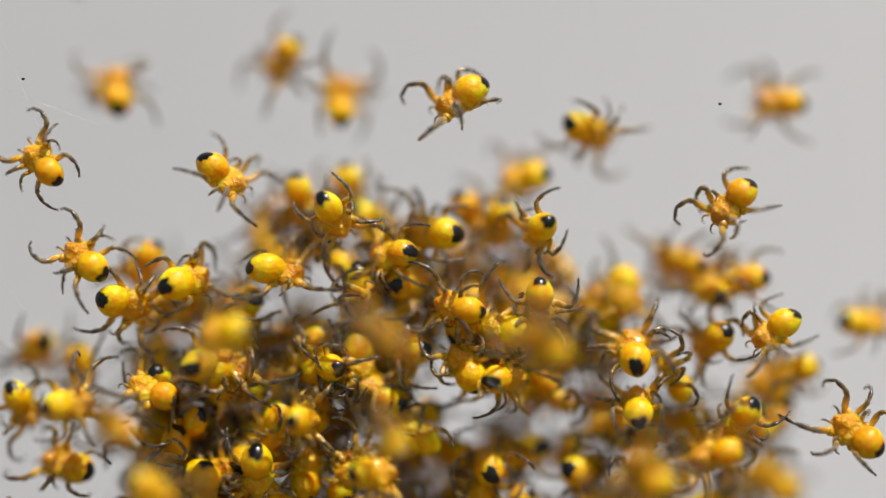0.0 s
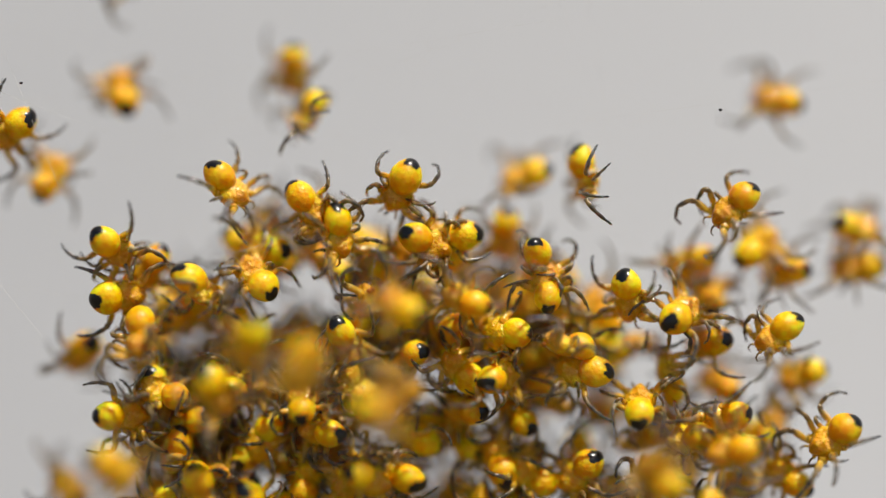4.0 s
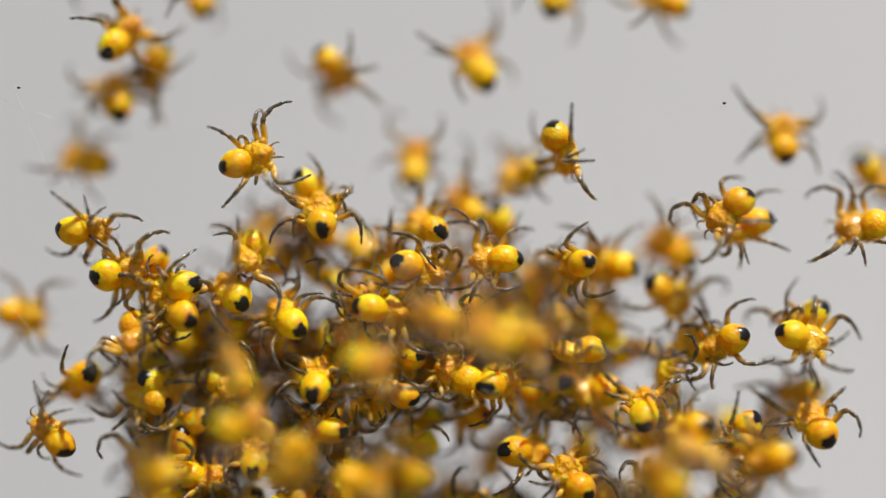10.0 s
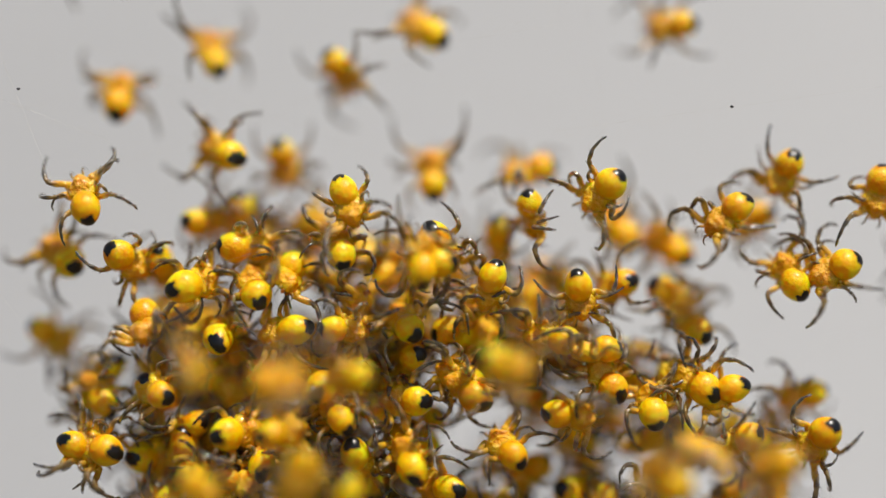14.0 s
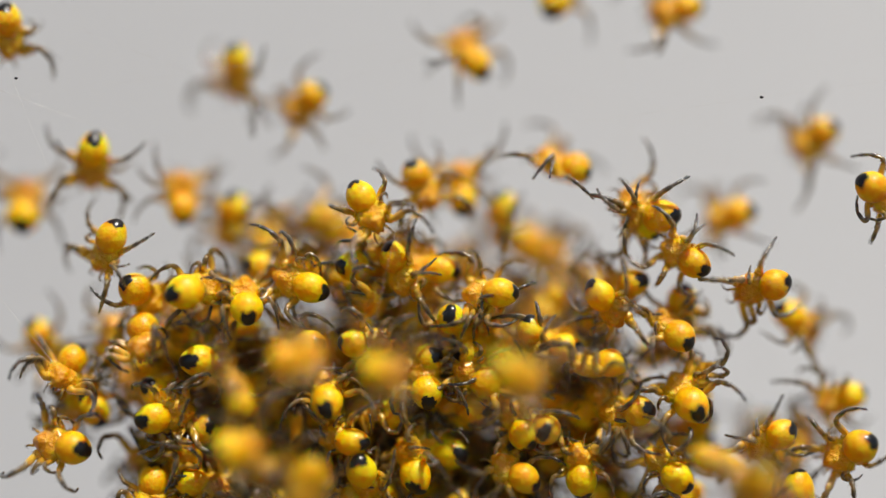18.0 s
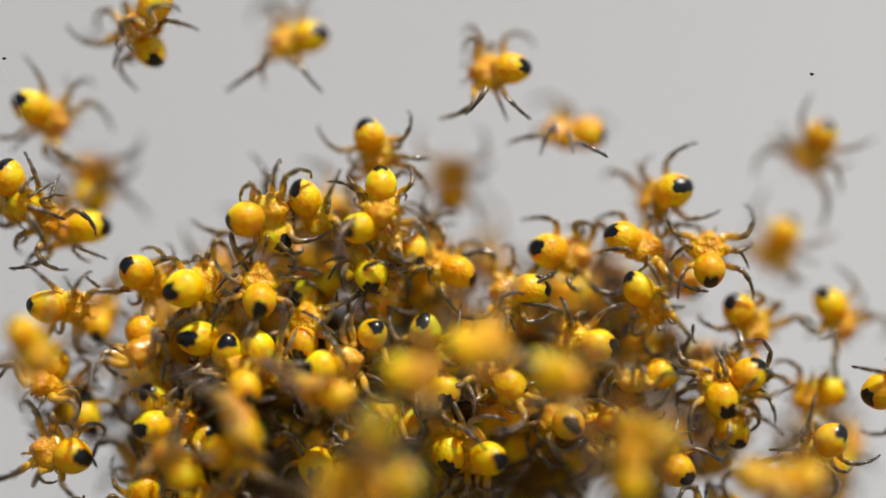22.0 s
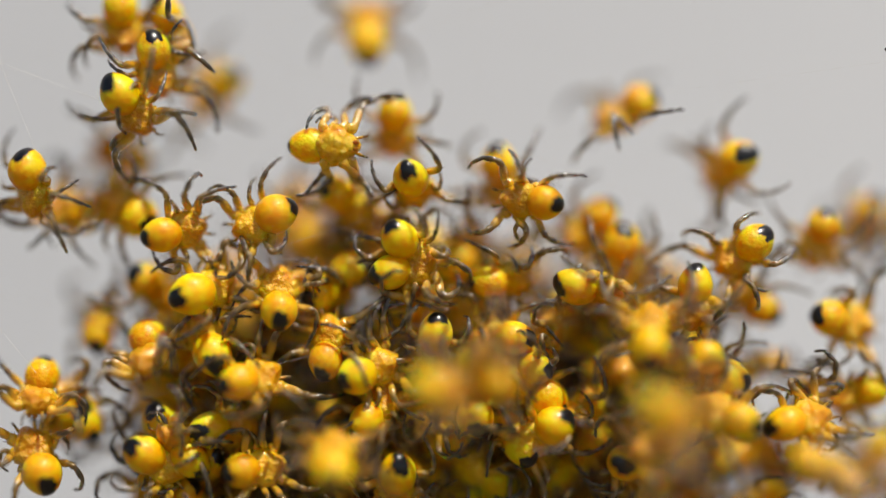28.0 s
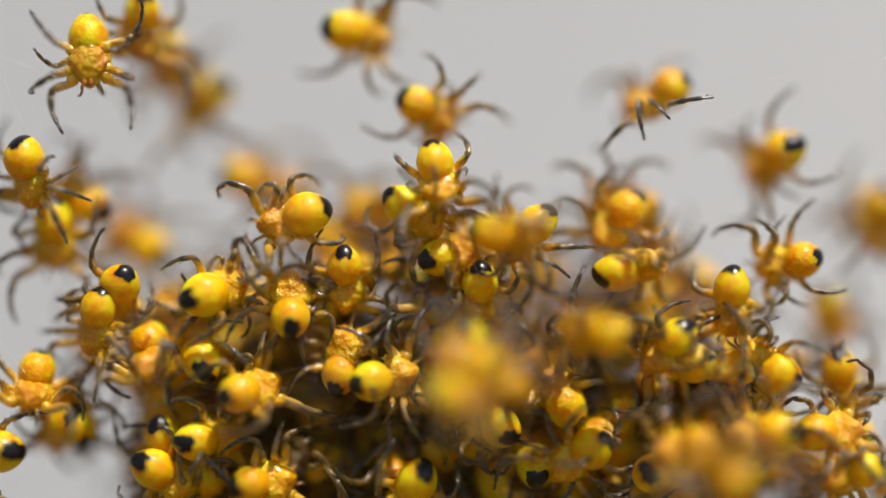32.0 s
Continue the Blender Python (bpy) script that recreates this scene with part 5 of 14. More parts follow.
    walk(one, [(0, at(4.95, 1.5, -1.14, 90, 0, 180)), (0.5, at(4.96, 1.5, -1.17, 90, 6, 254)), (1, at(4.97, 1.5, -1.19, 90, 11, -32)), (2, at(4.9, 1.5, -1.01, 90, 11, -32)), (3, at(5, 1.5, -1.13, 90, 6, -32)), (6, at(4.65, -3.46, -1.11, 90, 11, -32)), (6.5, at(3.88, -3.24, -1.47, 25, -1, -32)), (7, at(3.11, -3.01, -1.83, -40, -13, -32)), (8, at(3.2, -3.01, -1.8, -40, -13, -32)), (9, at(2.77, -3.01, -2.45, -40, -13, -32)), (10, at(1.54, -3.01, -2.43, -40, -13, -32)), (11, at(0.08, -3.46, -3.04, 0, 11, 1)), (12, at(-0.06, -2.33, -3.82, 0, 11, 1)), (13, at(-1.23, -2.33, -3.96, 0, 11, 1)), (14, at(-0.72, 0.15, -4.13, 0, 6, 1)), (17, at(-0.61, 0.15, -3.91, -60, 11, 1)), (17.5, at(-0.76, 0.22, -3.87, -100, 9, 0)), (18, at(-0.9, 0.3, -3.82, -80, 7, 0)), (19, at(-1.11, 0.3, -3.79, -60, 14, 0)), (20, at(-1, 0.3, -3.75, -80, 14, 0)), (21, at(-0.96, 0.3, -3.65, -80, 14, 0)), (23, at(-1.12, 0.3, -3.86, -80, 11, 1)), (24, at(-1.44, 1.96, -4.9, -80, 11, 1)), (25, at(-1.25, 0.2, -4.63, -60, 13, 21)), (28, at(-1.06, 0.15, -3.91, -60, 13, 21)), (29, at(-0.86, 0.15, -4.03, -30, 14, 10)), (30, at(-0.97, 0.1, -3.91, -30, 14, 10)), (32, at(-0.94, 0.15, -3.88, -30, 13, 21))])
    stride(one)
    one = spiderling(31, "hang", 1.04)
    walk(one, [(0, at(6.91, 2.02, -0.67, 0, 15, 26)), (1, at(7, 2.02, -0.56, 0, 15, 26)), (2, at(6.43, 1.07, -0.68, 0, 6, 26)), (3, at(7.27, 1.95, -0.43, 0, 15, 26)), (4.5, at(7.16, 1.6, -0.43, 45, 10, 26)), (6, at(7.1, 1.6, -0.43, 90, 6, 26)), (6.5, at(6.17, 1.6, -0.65, 135, 5, 19)), (7, at(5.18, 1.2, -0.87, 180, 4, 12)), (8, at(5.66, 1.2, -0.93, -180, 6, 12)), (9, at(5.91, 1.2, -0.99, -180, 6, 12)), (10, at(5.99, 1.2, -1.13, -210, 6, 12)), (11, at(5.86, 1.4, -1.2, 150, 6, 12)), (13, at(6.01, 1.4, -1.09, 150, 6, 12)), (14, at(6.03, 1.4, -1.16, 140, 6, 12)), (17, at(6, 1, -1.38, 90, 4, 12)), (18, at(5.8, 1, -1.41, 90, 4, 12)), (19, at(5.96, 1, -1.42, 90, 4, 12)), (20, at(5.74, 0.5, -1.57, 100, 6, 12)), (21, at(5.85, 0.5, -1.57, 85, 6, 12)), (22, at(6.17, 0.8, -1.73, 135, 6, 12)), (23, at(5.94, 0.8, -1.67, 135, 6, 12)), (24, at(5.94, 0.8, -1.71, 140, 6, 12)), (25, at(5.92, 0.8, -1.63, 130, 6, 12)), (28, at(6.73, 0.8, -1.77, 170, 6, 12)), (28.33, at(5.8, 0.87, -1.27, 113, 12, 3)), (28.67, at(4.87, 0.93, -0.76, 57, 18, -7)), (29, at(3.94, 1, -0.26, 0, 24, -16)), (30, at(4.01, 1, -0.31, 20, 6, -16)), (31, at(3.91, 1, -0.37, 20, 24, -16)), (32, at(3.13, 2, -2.5, 20, 24, -16))])
    stride(one)
    one = spiderling(32, "spread", 0.97)
    walk(one, [(0, at(7.49, 1.5, -1.61, -50, 33, -10)), (2, at(7.51, 1.5, -1.55, -50, 33, -10)), (3, at(7.53, 1.5, -1.61, -50, 33, -10)), (4.5, at(7.32, 1.57, -1.94, -115, 18, 1)), (6, at(7.11, 1.65, -2.26, 180, 4, 12)), (6.5, at(6.68, 1.88, -2.3, 135, 10, 19)), (7, at(6.23, 1.98, -2.33, 90, 15, 26)), (7.5, at(6.7, 1.97, -2.27, 20, 24, 8)), (8, at(7.17, 1.95, -2.22, -50, 33, -10)), (9, at(8.86, 1.95, 2.35, -80, 6, -10)), (10, at(9.49, 1.42, 2.73, -90, 6, -10)), (11, at(9.43, 1.07, 2.81, -90, 6, -10)), (11.5, at(9.76, 0.95, 3.04, -15, 6, -10)), (12, at(10.09, 0.83, 3.28, 60, 6, -10)), (13, at(9.72, 1.42, 3.09, 60, 6, -10)), (14, at(9.54, 0.83, 2.35, 60, 6, -10)), (17, at(10.47, 2.02, 3.25, 20, 6, -10)), (18, at(9.79, 2.02, 3.06, 30, 6, -10)), (19, at(8.84, 1.95, 3.23, 0, 6, -10)), (20, at(7.96, 1.9, 3.64, 5, 6, -10)), (21, at(7.97, 1.92, 3.11, 0, 6, -10)), (22, at(8.38, 1.6, 2.58, 60, 6, -10)), (23, at(8.61, 1.6, 2.52, 80, 6, -10)), (24, at(8.29, 1.6, 2.67, 70, 6, -10)), (25, at(8.57, 1.6, 2, 90, 6, -10)), (28, at(10.83, 1.88, 1.97, 90, 33, -10)), (32, at(10.82, 1.88, 1.97, 90, 33, -10))])
    stride(one)
    one = spiderling(33, "spread", 0.96)
    walk(one, [(0, at(8.58, 1.5, -1.14, 0, 24, -25)), (1, at(9.4, 1.5, -1.34, 0, 24, -25)), (2, at(9.41, 1.5, -1.56, 0, 24, -25)), (3, at(9.49, 1.5, -1.52, 0, 24, -25)), (6, at(10.41, 1.95, 0.93, 0, 24, -25)), (7, at(9.89, 1.6, 0.08, 0, 6, -25)), (8, at(9.03, 1.6, 0.57, 0, 24, -25)), (9, at(8.96, 1.6, 0.67, 0, 24, -25)), (10, at(8.68, 0.83, 0.67, 10, 6, -25)), (11, at(8.35, 0.15, 1.45, 20, 14, -12)), (12, at(8.96, 1.6, 1.03, 20, 24, -25)), (13, at(9.03, 2.02, 0.9, 20, 24, -25)), (14, at(8.95, 2.02, 0.9, 20, 24, -25)), (17, at(8.69, 2.08, 1.14, 10, 6, -25)), (18, at(7.51, 1.97, 0.85, 10, 24, -25)), (19, at(7.51, 1.97, 0.04, 10, 24, -25)), (20, at(7.46, 1.97, 0.07, 60, 6, -25)), (21, at(7.49, 1.97, 0.32, 60, 6, -25)), (22, at(7.53, 1.97, 0.15, 60, 6, -25)), (23, at(7.57, 1.97, 0.12, 60, 6, -25)), (24, at(7.63, 2.02, 0.44, 60, 24, -25)), (25, at(7.74, 2.08, 0.15, 60, 24, -25)), (28, at(7.95, 2.15, 0.63, 60, 24, -25)), (29, at(7.88, 2.22, 0.44, 60, 24, -25)), (30, at(10.39, 2.22, 0.45, 60, 24, -25)), (31, at(7.58, 2.28, 0.31, 60, 24, -25)), (32, at(7.28, 2.15, 0.79, 60, 24, -25))])
    stride(one)
    one = spiderling(34, "spread", 1.01)
    walk(one, [(0, at(5.13, 0, -3.34, -80, 35, 9)), (1, at(5.45, 0, -3.24, -50, 28, 9)), (2, at(5.46, 0, -2.9, -80, 21, 9)), (2.5, at(5.62, 0, -2.62, -120, 24, 9)), (3, at(5.78, 0, -2.34, -160, 28, 9)), (6, at(6.9, 0, -1.87, -90, 42, 9)), (7, at(6.7, 0.15, -1.01, -90, 35, 9)), (8, at(6.8, 1.5, -0.7, -30, 6, 17)), (9, at(7.03, 2.02, -0.21, -30, -1, 17)), (10, at(6.71, 1.95, -0.19, -30, -1, 17)), (11, at(6.54, 1.88, -0.09, -30, -1, 17)), (12, at(5.67, 1.95, 0, -30, -1, 17)), (13, at(5.76, 2.02, 0.18, -30, -1, 17)), (14, at(6.57, 1.95, -0.06, -30, -1, 17)), (15.5, at(6.46, 1.35, 0.19, 10, 6, 13)), (17, at(6.32, 0.48, 0.44, 50, 14, 9)), (18, at(5.22, 0.48, 0.82, 10, 6, 23)), (19, at(5.03, 1.07, 0.91, 60, 6, -36)), (20, at(4.71, 0.83, 0.92, 20, 21, -18)), (21, at(4.64, 0.83, 0.86, 0, 21, -18)), (22, at(4.64, 0.72, 1.16, 20, 28, -18)), (23, at(4.59, 0.83, 1.53, 10, 6, -36)), (24, at(4.79, 0.72, 1.68, 30, 35, -18)), (25, at(4.74, 0.72, 1.63, 30, 35, -18)), (28, at(4.82, 1.07, 1.75, 30, 35, -18)), (30, at(4.91, 1.07, 1.81, 30, 33, -18)), (32, at(5.08, 1.07, 1.85, 30, 28, -18))])
    stride(one)
    one = spiderling(35, "reach", 0.94)
    walk(one, [(0, at(5.19, -0.15, -4.79, -90, 42, 8)), (7, at(5.36, -0.15, -4.65, -98, 35, 8)), (10, at(5.46, -0.15, -4.63, -95, 35, 8)), (11, at(5.55, 0, -4.24, -90, 28, 8)), (12, at(5.86, 0, -4.46, -70, 21, 8)), (13, at(5.78, 0, -4.29, -80, 21, 8)), (14, at(5.72, 0, -4.5, -80, 21, 8)), (17, at(4.27, 0.37, -5.43, -80, -11, 16)), (18, at(3.14, 0.2, -6.08, -80, -11, 16)), (19, at(2.92, 0.2, -9.2, -80, -11, 16)), (20, at(3.02, 0.15, -5.78, -80, -11, 16)), (21, at(2.98, 0.2, -5.86, -80, -11, 16)), (22, at(3.41, -2, -5.67, -80, -11, 16)), (23, at(3.13, -3.01, -5.49, -80, -11, 16)), (24, at(3.34, -2.33, -5.47, -80, -11, 16)), (25, at(3.36, -2.33, -5.36, -80, -11, 16)), (28, at(2.8, -2.33, -7.57, -80, -11, 16)), (32, at(2.8, -2.33, -7.57, -80, -11, 16))])
    stride(one)
    one = spiderling(36, "gather", 0.95)
    walk(one, [(0, at(9.2, 0, -2.34, 30, 0, -40)), (3, at(9.24, 0, -2.34, 30, 0, -40)), (6, at(9.51, 0, -2.26, 30, 0, -40)), (7, at(9.3, 0, -2.47, 35, 0, -40)), (8, at(9.09, 0.1, -2.38, 40, 0, -40)), (9, at(9.27, 0.15, -2.36, 40, 0, -40)), (10, at(10.25, 0.83, -1.83, 40, 7, 4)), (10.33, at(10.28, 0.71, -1.66, -17, 7, 4)), (10.67, at(10.31, 0.6, -1.5, -73, 6, 4)), (11, at(10.34, 0.48, -1.33, -130, 6, 4)), (12, at(10.36, 0.6, -1.01, -100, 6, 4)), (13, at(9.25, 0.48, -0.76, -60, 6, 4)), (14, at(9.62, 0.37, -0.99, -60, 6, 4)), (15.5, at(9.24, 0.18, -0.69, -20, 10, 3)), (17, at(8.87, 0, -0.39, 20, 14, 2)), (17.5, at(8.79, 0.71, -1.13, 85, 10, 14)), (18, at(8.7, 1.42, -1.87, 150, 6, 26)), (19, at(8.23, 1.42, -1.44, 150, 6, 26)), (20, at(8.26, 1.1, -1.66, 130, 6, 26)), (21, at(8.19, 1.1, -1.46, 130, 6, 26)), (22, at(8.43, 1.1, -1.6, 130, 6, 26)), (23, at(8.38, 1.1, -1.47, 130, 6, 26)), (24, at(8.26, 1.1, -1.58, 130, 6, 26)), (25, at(8.27, 1.1, -1.5, 120, 6, 26)), (28, at(10.4, 0.37, -1.39, 120, 15, 26)), (31, at(9.64, 0.37, -1.32, 120, 15, 26)), (32, at(6.11, 2.15, -1.42, 120, 15, 26))])
    stride(one)
    one = spiderling(37, "walk", 0.94)
    walk(one, [(0, at(7.55, 0.8, -2.68, 30, 28, -18)), (1, at(7.4, 0.8, -2.82, 30, 28, -18)), (2, at(7.33, 0.8, -2.87, 20, 28, -18)), (6, at(7.78, 0.8, -2.6, 0, 28, -18)), (7, at(7.7, 0.15, -2.86, 0, 21, -18)), (8, at(7.64, 0.15, -2.76, 10, 28, -18)), (9, at(7.51, 0.25, -2.67, 30, 6, -36)), (10, at(7.97, 0.2, -2.5, 20, 21, -18)), (11, at(7.81, 0.15, -2.33, 20, 21, -18)), (12, at(7.13, 0.9, -2.34, -10, 6, -36)), (13, at(6.98, 0.9, -2.33, -60, 6, -36)), (14, at(6.99, 0.9, -2.32, -60, 28, -36)), (17, at(5.99, 0.9, -2.45, -60, 28, -36)), (18, at(5.63, 0.15, -2.41, -60, 28, -36)), (19, at(5.14, 1.93, -2.16, -30, -1, 17)), (21, at(4.71, 1.93, -2.15, -30, -1, 17)), (22, at(4.64, 1.94, -2.59, 0, 24, -16)), (23, at(4.38, 1.94, -2.58, 0, 24, -16)), (23.33, at(4.07, 1.97, -2.61, 57, 22, 2)), (23.67, at(3.78, 1.99, -2.65, 113, 21, 19)), (24, at(3.48, 2.02, -2.69, 170, 19, 37)), (25, at(3.99, 2.08, 0.02, 170, 19, 37)), (28, at(2.7, 1.75, -2.55, 170, 19, 37)), (29, at(2.54, 1.75, -2.51, 170, 19, 37)), (30, at(3.02, 1.88, -0.12, 170, 19, 37)), (31, at(2.21, 1.93, -1.93, 170, 19, 37)), (32, at(2.2, 1.93, -1.93, 170, 19, 37))])
    stride(one)
    one = spiderling(38, "spread", 0.93)
    walk(one, [(0, at(11.48, 2.08, -2.42, -170, 6, 34)), (1, at(11.49, 2.08, -1.99, -170, 6, 34)), (2, at(11.25, 2.02, -1.42, -170, 18, 34)), (3, at(11.26, 2.02, -0.26, -170, 18, 34)), (6, at(11.32, 1.3, 0.76, 150, 6, 34)), (7, at(11.41, 1.3, 1.02, 150, 18, 34)), (8, at(11.26, 1.3, 1.44, 150, 18, 34)), (9, at(11.97, 1.97, 1.94, 150, 18, 34)), (10, at(11.89, 1.97, 2.2, 150, 18, 34)), (11, at(10.94, 1.97, 1.58, 150, 18, 34)), (12, at(10.62, 1.97, 2.07, 150, 18, 34)), (13, at(10.34, 2.15, 2.09, 150, 18, 34)), (14, at(15.63, 2.15, 2.09, 150, 18, 34)), (32, at(15.4, 2.15, 2.06, 150, 18, 34))])
    stride(one)
    one = spiderling(39, "reach", 0.94)
    walk(one, [(0, at(10.08, 1.88, -3.6, 20, -9, 15)), (1, at(10.18, 1.88, -3.5, 20, -9, 15)), (2, at(10.35, 1.88, -3.55, 20, -9, 15)), (6, at(10.25, 1.5, -3.74, 20, -9, 15)), (7, at(10.35, 1.5, -3.96, 20, -9, 15)), (8, at(10.28, 1.5, -4.1, 20, -9, 15)), (9, at(10.14, 2.02, -4.03, 20, -9, 15)), (10, at(10.36, 1.88, -4.01, 20, -9, 15)), (12, at(10.28, 1.88, -3.98, 20, -9, 15)), (13, at(10.28, 1.42, -4.01, 20, -9, 15)), (14, at(10.27, 1.42, -3.99, 20, -9, 15)), (17, at(10.49, 1.4, -3.85, 20, -9, 15)), (18, at(10.36, 1.4, -3.97, 20, -9, 15)), (20, at(10.28, 1.88, -4.01, 20, -9, 15)), (21, at(9.17, 1.42, -3.73, 20, -9, 15)), (22, at(8.49, 1.07, -3.68, 20, -9, 15)), (23, at(8.05, 0.48, -3.61, 20, 6, 15)), (24, at(8.46, 0.15, -3.27, 20, 6, 15)), (25, at(7.92, 0.37, -3.49, 20, -9, 15)), (28, at(7.71, 1, -3.35, 20, -9, 15)), (29, at(7.1, 0.37, -3.87, 20, -9, 15)), (30, at(6.31, -0.1, -3.95, 20, 6, 15)), (31, at(6.18, 0.2, -3.93, 20, -9, 15)), (32, at(6.47, -0.25, -4.71, 20, -9, 15))])
    stride(one)
    one = spiderling(40, "spread", 0.96)
    walk(one, [(0, at(9.3, 2.02, -4.4, -40, 19, -7)), (1, at(9.23, 2.02, -4.06, -40, 19, -7)), (2, at(9.25, 2.02, -3.88, -40, 19, -7)), (3, at(8.7, 2.02, -3.7, -40, 19, -7)), (6, at(7.16, 1.99, -5.49, -40, 19, -7)), (7, at(7.1, 0.83, -2.9, -40, 19, -7)), (8, at(7.11, 0.83, -2.88, -40, 19, -7)), (9, at(6.97, 0.83, -3.01, -40, 19, -7)), (10, at(7.2, 0.83, -2.92, -40, 19, -7)), (11, at(6.84, 0.48, -3.35, -40, 19, -7)), (12, at(6.38, 0.48, -3.18, -40, 19, -7)), (13, at(4.99, 1.42, -0.77, 20, 29, -5)), (14, at(5.03, 0.83, -0.92, 20, 29, -5)), (17, at(4.82, 1.42, -0.78, 20, 29, -5)), (18, at(4.59, 0.83, -0.96, 20, 29, -5)), (19, at(5.3, 0.25, -0.69, 20, 6, -5)), (20, at(4.96, 0.48, -0.86, 20, 29, -5)), (21, at(5.13, 0.25, -0.81, 20, 29, -5)), (21.5, at(5.26, 0.2, -0.79, -35, 22, -4)), (22, at(5.39, 0.15, -0.76, -90, 14, -3)), (23, at(5.19, 0.25, -0.64, -90, 6, -5)), (23.5, at(5.86, 1.12, -0.41, -45, 15, -10)), (24, at(6.51, 1.88, -0.18, 0, 24, -16)), (25, at(8.38, 0.72, -0.06, -40, 28, 2)), (26.5, at(7.52, 0.9, 0.12, 20, 17, 3)), (28, at(6.65, 1.07, 0.3, 80, 6, 4)), (29, at(6.66, 0.6, 0.05, 10, 6, 4)), (30, at(6.31, 0.48, -0.37, 0, 6, 4)), (31, at(5.61, 0.37, -0.43, 10, 14, 2)), (32, at(5.33, 0.48, -0.42, 15, 6, 4))])
    stride(one)
    one = spiderling(41, "reach", 1.06)
    walk(one, [(0, at(11.43, 0, -5.57, -40, 6, -11)), (1, at(11.37, 0, -5.24, -10, 0, -40)), (2, at(11.15, 0, -5.36, -5, 0, -40)), (3, at(11.09, 0, -5.26, 10, 0, -40)), (6, at(10.51, 0, -4.95, 50, 21, -6)), (6.5, at(10.52, 0, -5.1, 5, 24, -6)), (7, at(10.53, 0, -5.24, -40, 28, -6)), (8, at(10.23, 0, -4.99, -90, 28, -6)), (9, at(10.32, 0, -5.04, -50, 35, -6)), (10, at(10.32, 0, -5.11, -60, 31, -6)), (11, at(9.96, 0.1, -5.1, -40, 21, -6)), (11.5, at(10.11, 0.05, -5.05, 5, 21, -6)), (12, at(10.25, 0, -5, 50, 21, -6)), (13, at(10.32, 0, -5.06, 60, 14, -6)), (14, at(10.39, 0, -4.96, 50, 21, -6)), (18, at(10.36, 0, -5.18, 30, 21, -6)), (19, at(10.28, 0, -5.13, 30, 21, -6)), (20, at(10.03, 0, -5.21, 30, 21, -6)), (21, at(9.79, 0.05, -5.29, 30, 6, -11)), (21.5, at(9.64, 0.15, -4.46, 110, 6, -18)), (22, at(9.49, 0.25, -3.62, -170, 6, -24)), (23, at(9.22, 0.25, -3.59, -170, 6, -24)), (23.5, at(7.46, 0.2, -3.56, -125, 12, -16)), (24, at(5.7, 0.15, -3.53, -80, 19, -7)), (25, at(4.57, 1.94, -2.51, 0, 24, -16)), (28, at(3.99, 1.94, -2.37, 0, 24, -16)), (29, at(1.63, 0.83, 0.61, -5, -6, 9)), (30, at(1.61, 0.83, 0.67, -5, -6, 9)), (31, at(1.86, 1.07, 0.54, -5, -6, 9)), (32, at(2, 1.42, 0.66, -5, -6, 9))])
    stride(one)
    one = spiderling(42, "spread", 0.96)
    walk(one, [(0, at(1.28, 0, -3.8, 180, 28, -13)), (2, at(1.19, 0, -3.83, 185, 28, -13)), (3, at(1.17, 0, -3.8, 190, 28, -13)), (6, at(1.28, 0, -3.57, -170, 28, -13)), (8, at(1.27, 0, -3.66, -170, 28, -13)), (10, at(1.25, 0, -3.72, -180, 28, -13)), (10.5, at(1.25, 0, -3.71, -110, 21, -13)), (11, at(1.25, 0, -3.71, -40, 14, -13)), (12, at(2.48, 0, -2.92, -40, -15, -27)), (12.5, at(2.55, 0, -3.49, -118, -4, -27)), (13, at(2.63, 0, -4.06, -195, 6, -27)), (14, at(3.12, 0, -4.43, 165, -15, -27)), (15, at(2.95, 0, -4.43, 107, 12, -22)), (16, at(2.77, 0, -4.42, 48, 40, -18)), (17, at(2.6, 0, -4.42, 60, 67, -13)), (18, at(2.24, 0, -4.67, 70, 67, -13)), (19, at(1.9, 0, -4.41, 70, 45, -27)), (20, at(2.02, 0, -4.29, 30, 67, -13)), (21, at(1.93, 0, -4.46, 40, 67, -13)), (21.5, at(1.98, 0, -4.47, 0, 56, -13)), (22, at(2.04, 0, -4.48, -40, 45, -13)), (23, at(1.95, 0, -4.71, -50, 26, -13)), (24, at(1.89, 0, -4.76, -50, 45, -13)), (25, at(1.89, 0, -4.74, -50, 45, -13)), (26.5, at(1.98, 0, -4.78, -125, 39, -13)), (28, at(2.08, 0, -4.82, 160, 45, -13)), (28.33, at(2.63, -0.67, -4.9, -147, 20, -3)), (28.67, at(3.17, -1.33, -4.98, -93, 6, 7)), (29, at(3.72, -2, -5.06, -40, -7, 17)), (30, at(3.66, -2, -5.04, -40, -7, 17)), (31, at(4.17, -2, -4.92, -40, -7, 17)), (32, at(3.55, -2, -4.74, -40, -7, 17))])
    stride(one)
    one = spiderling(43, "spread", 0.99)
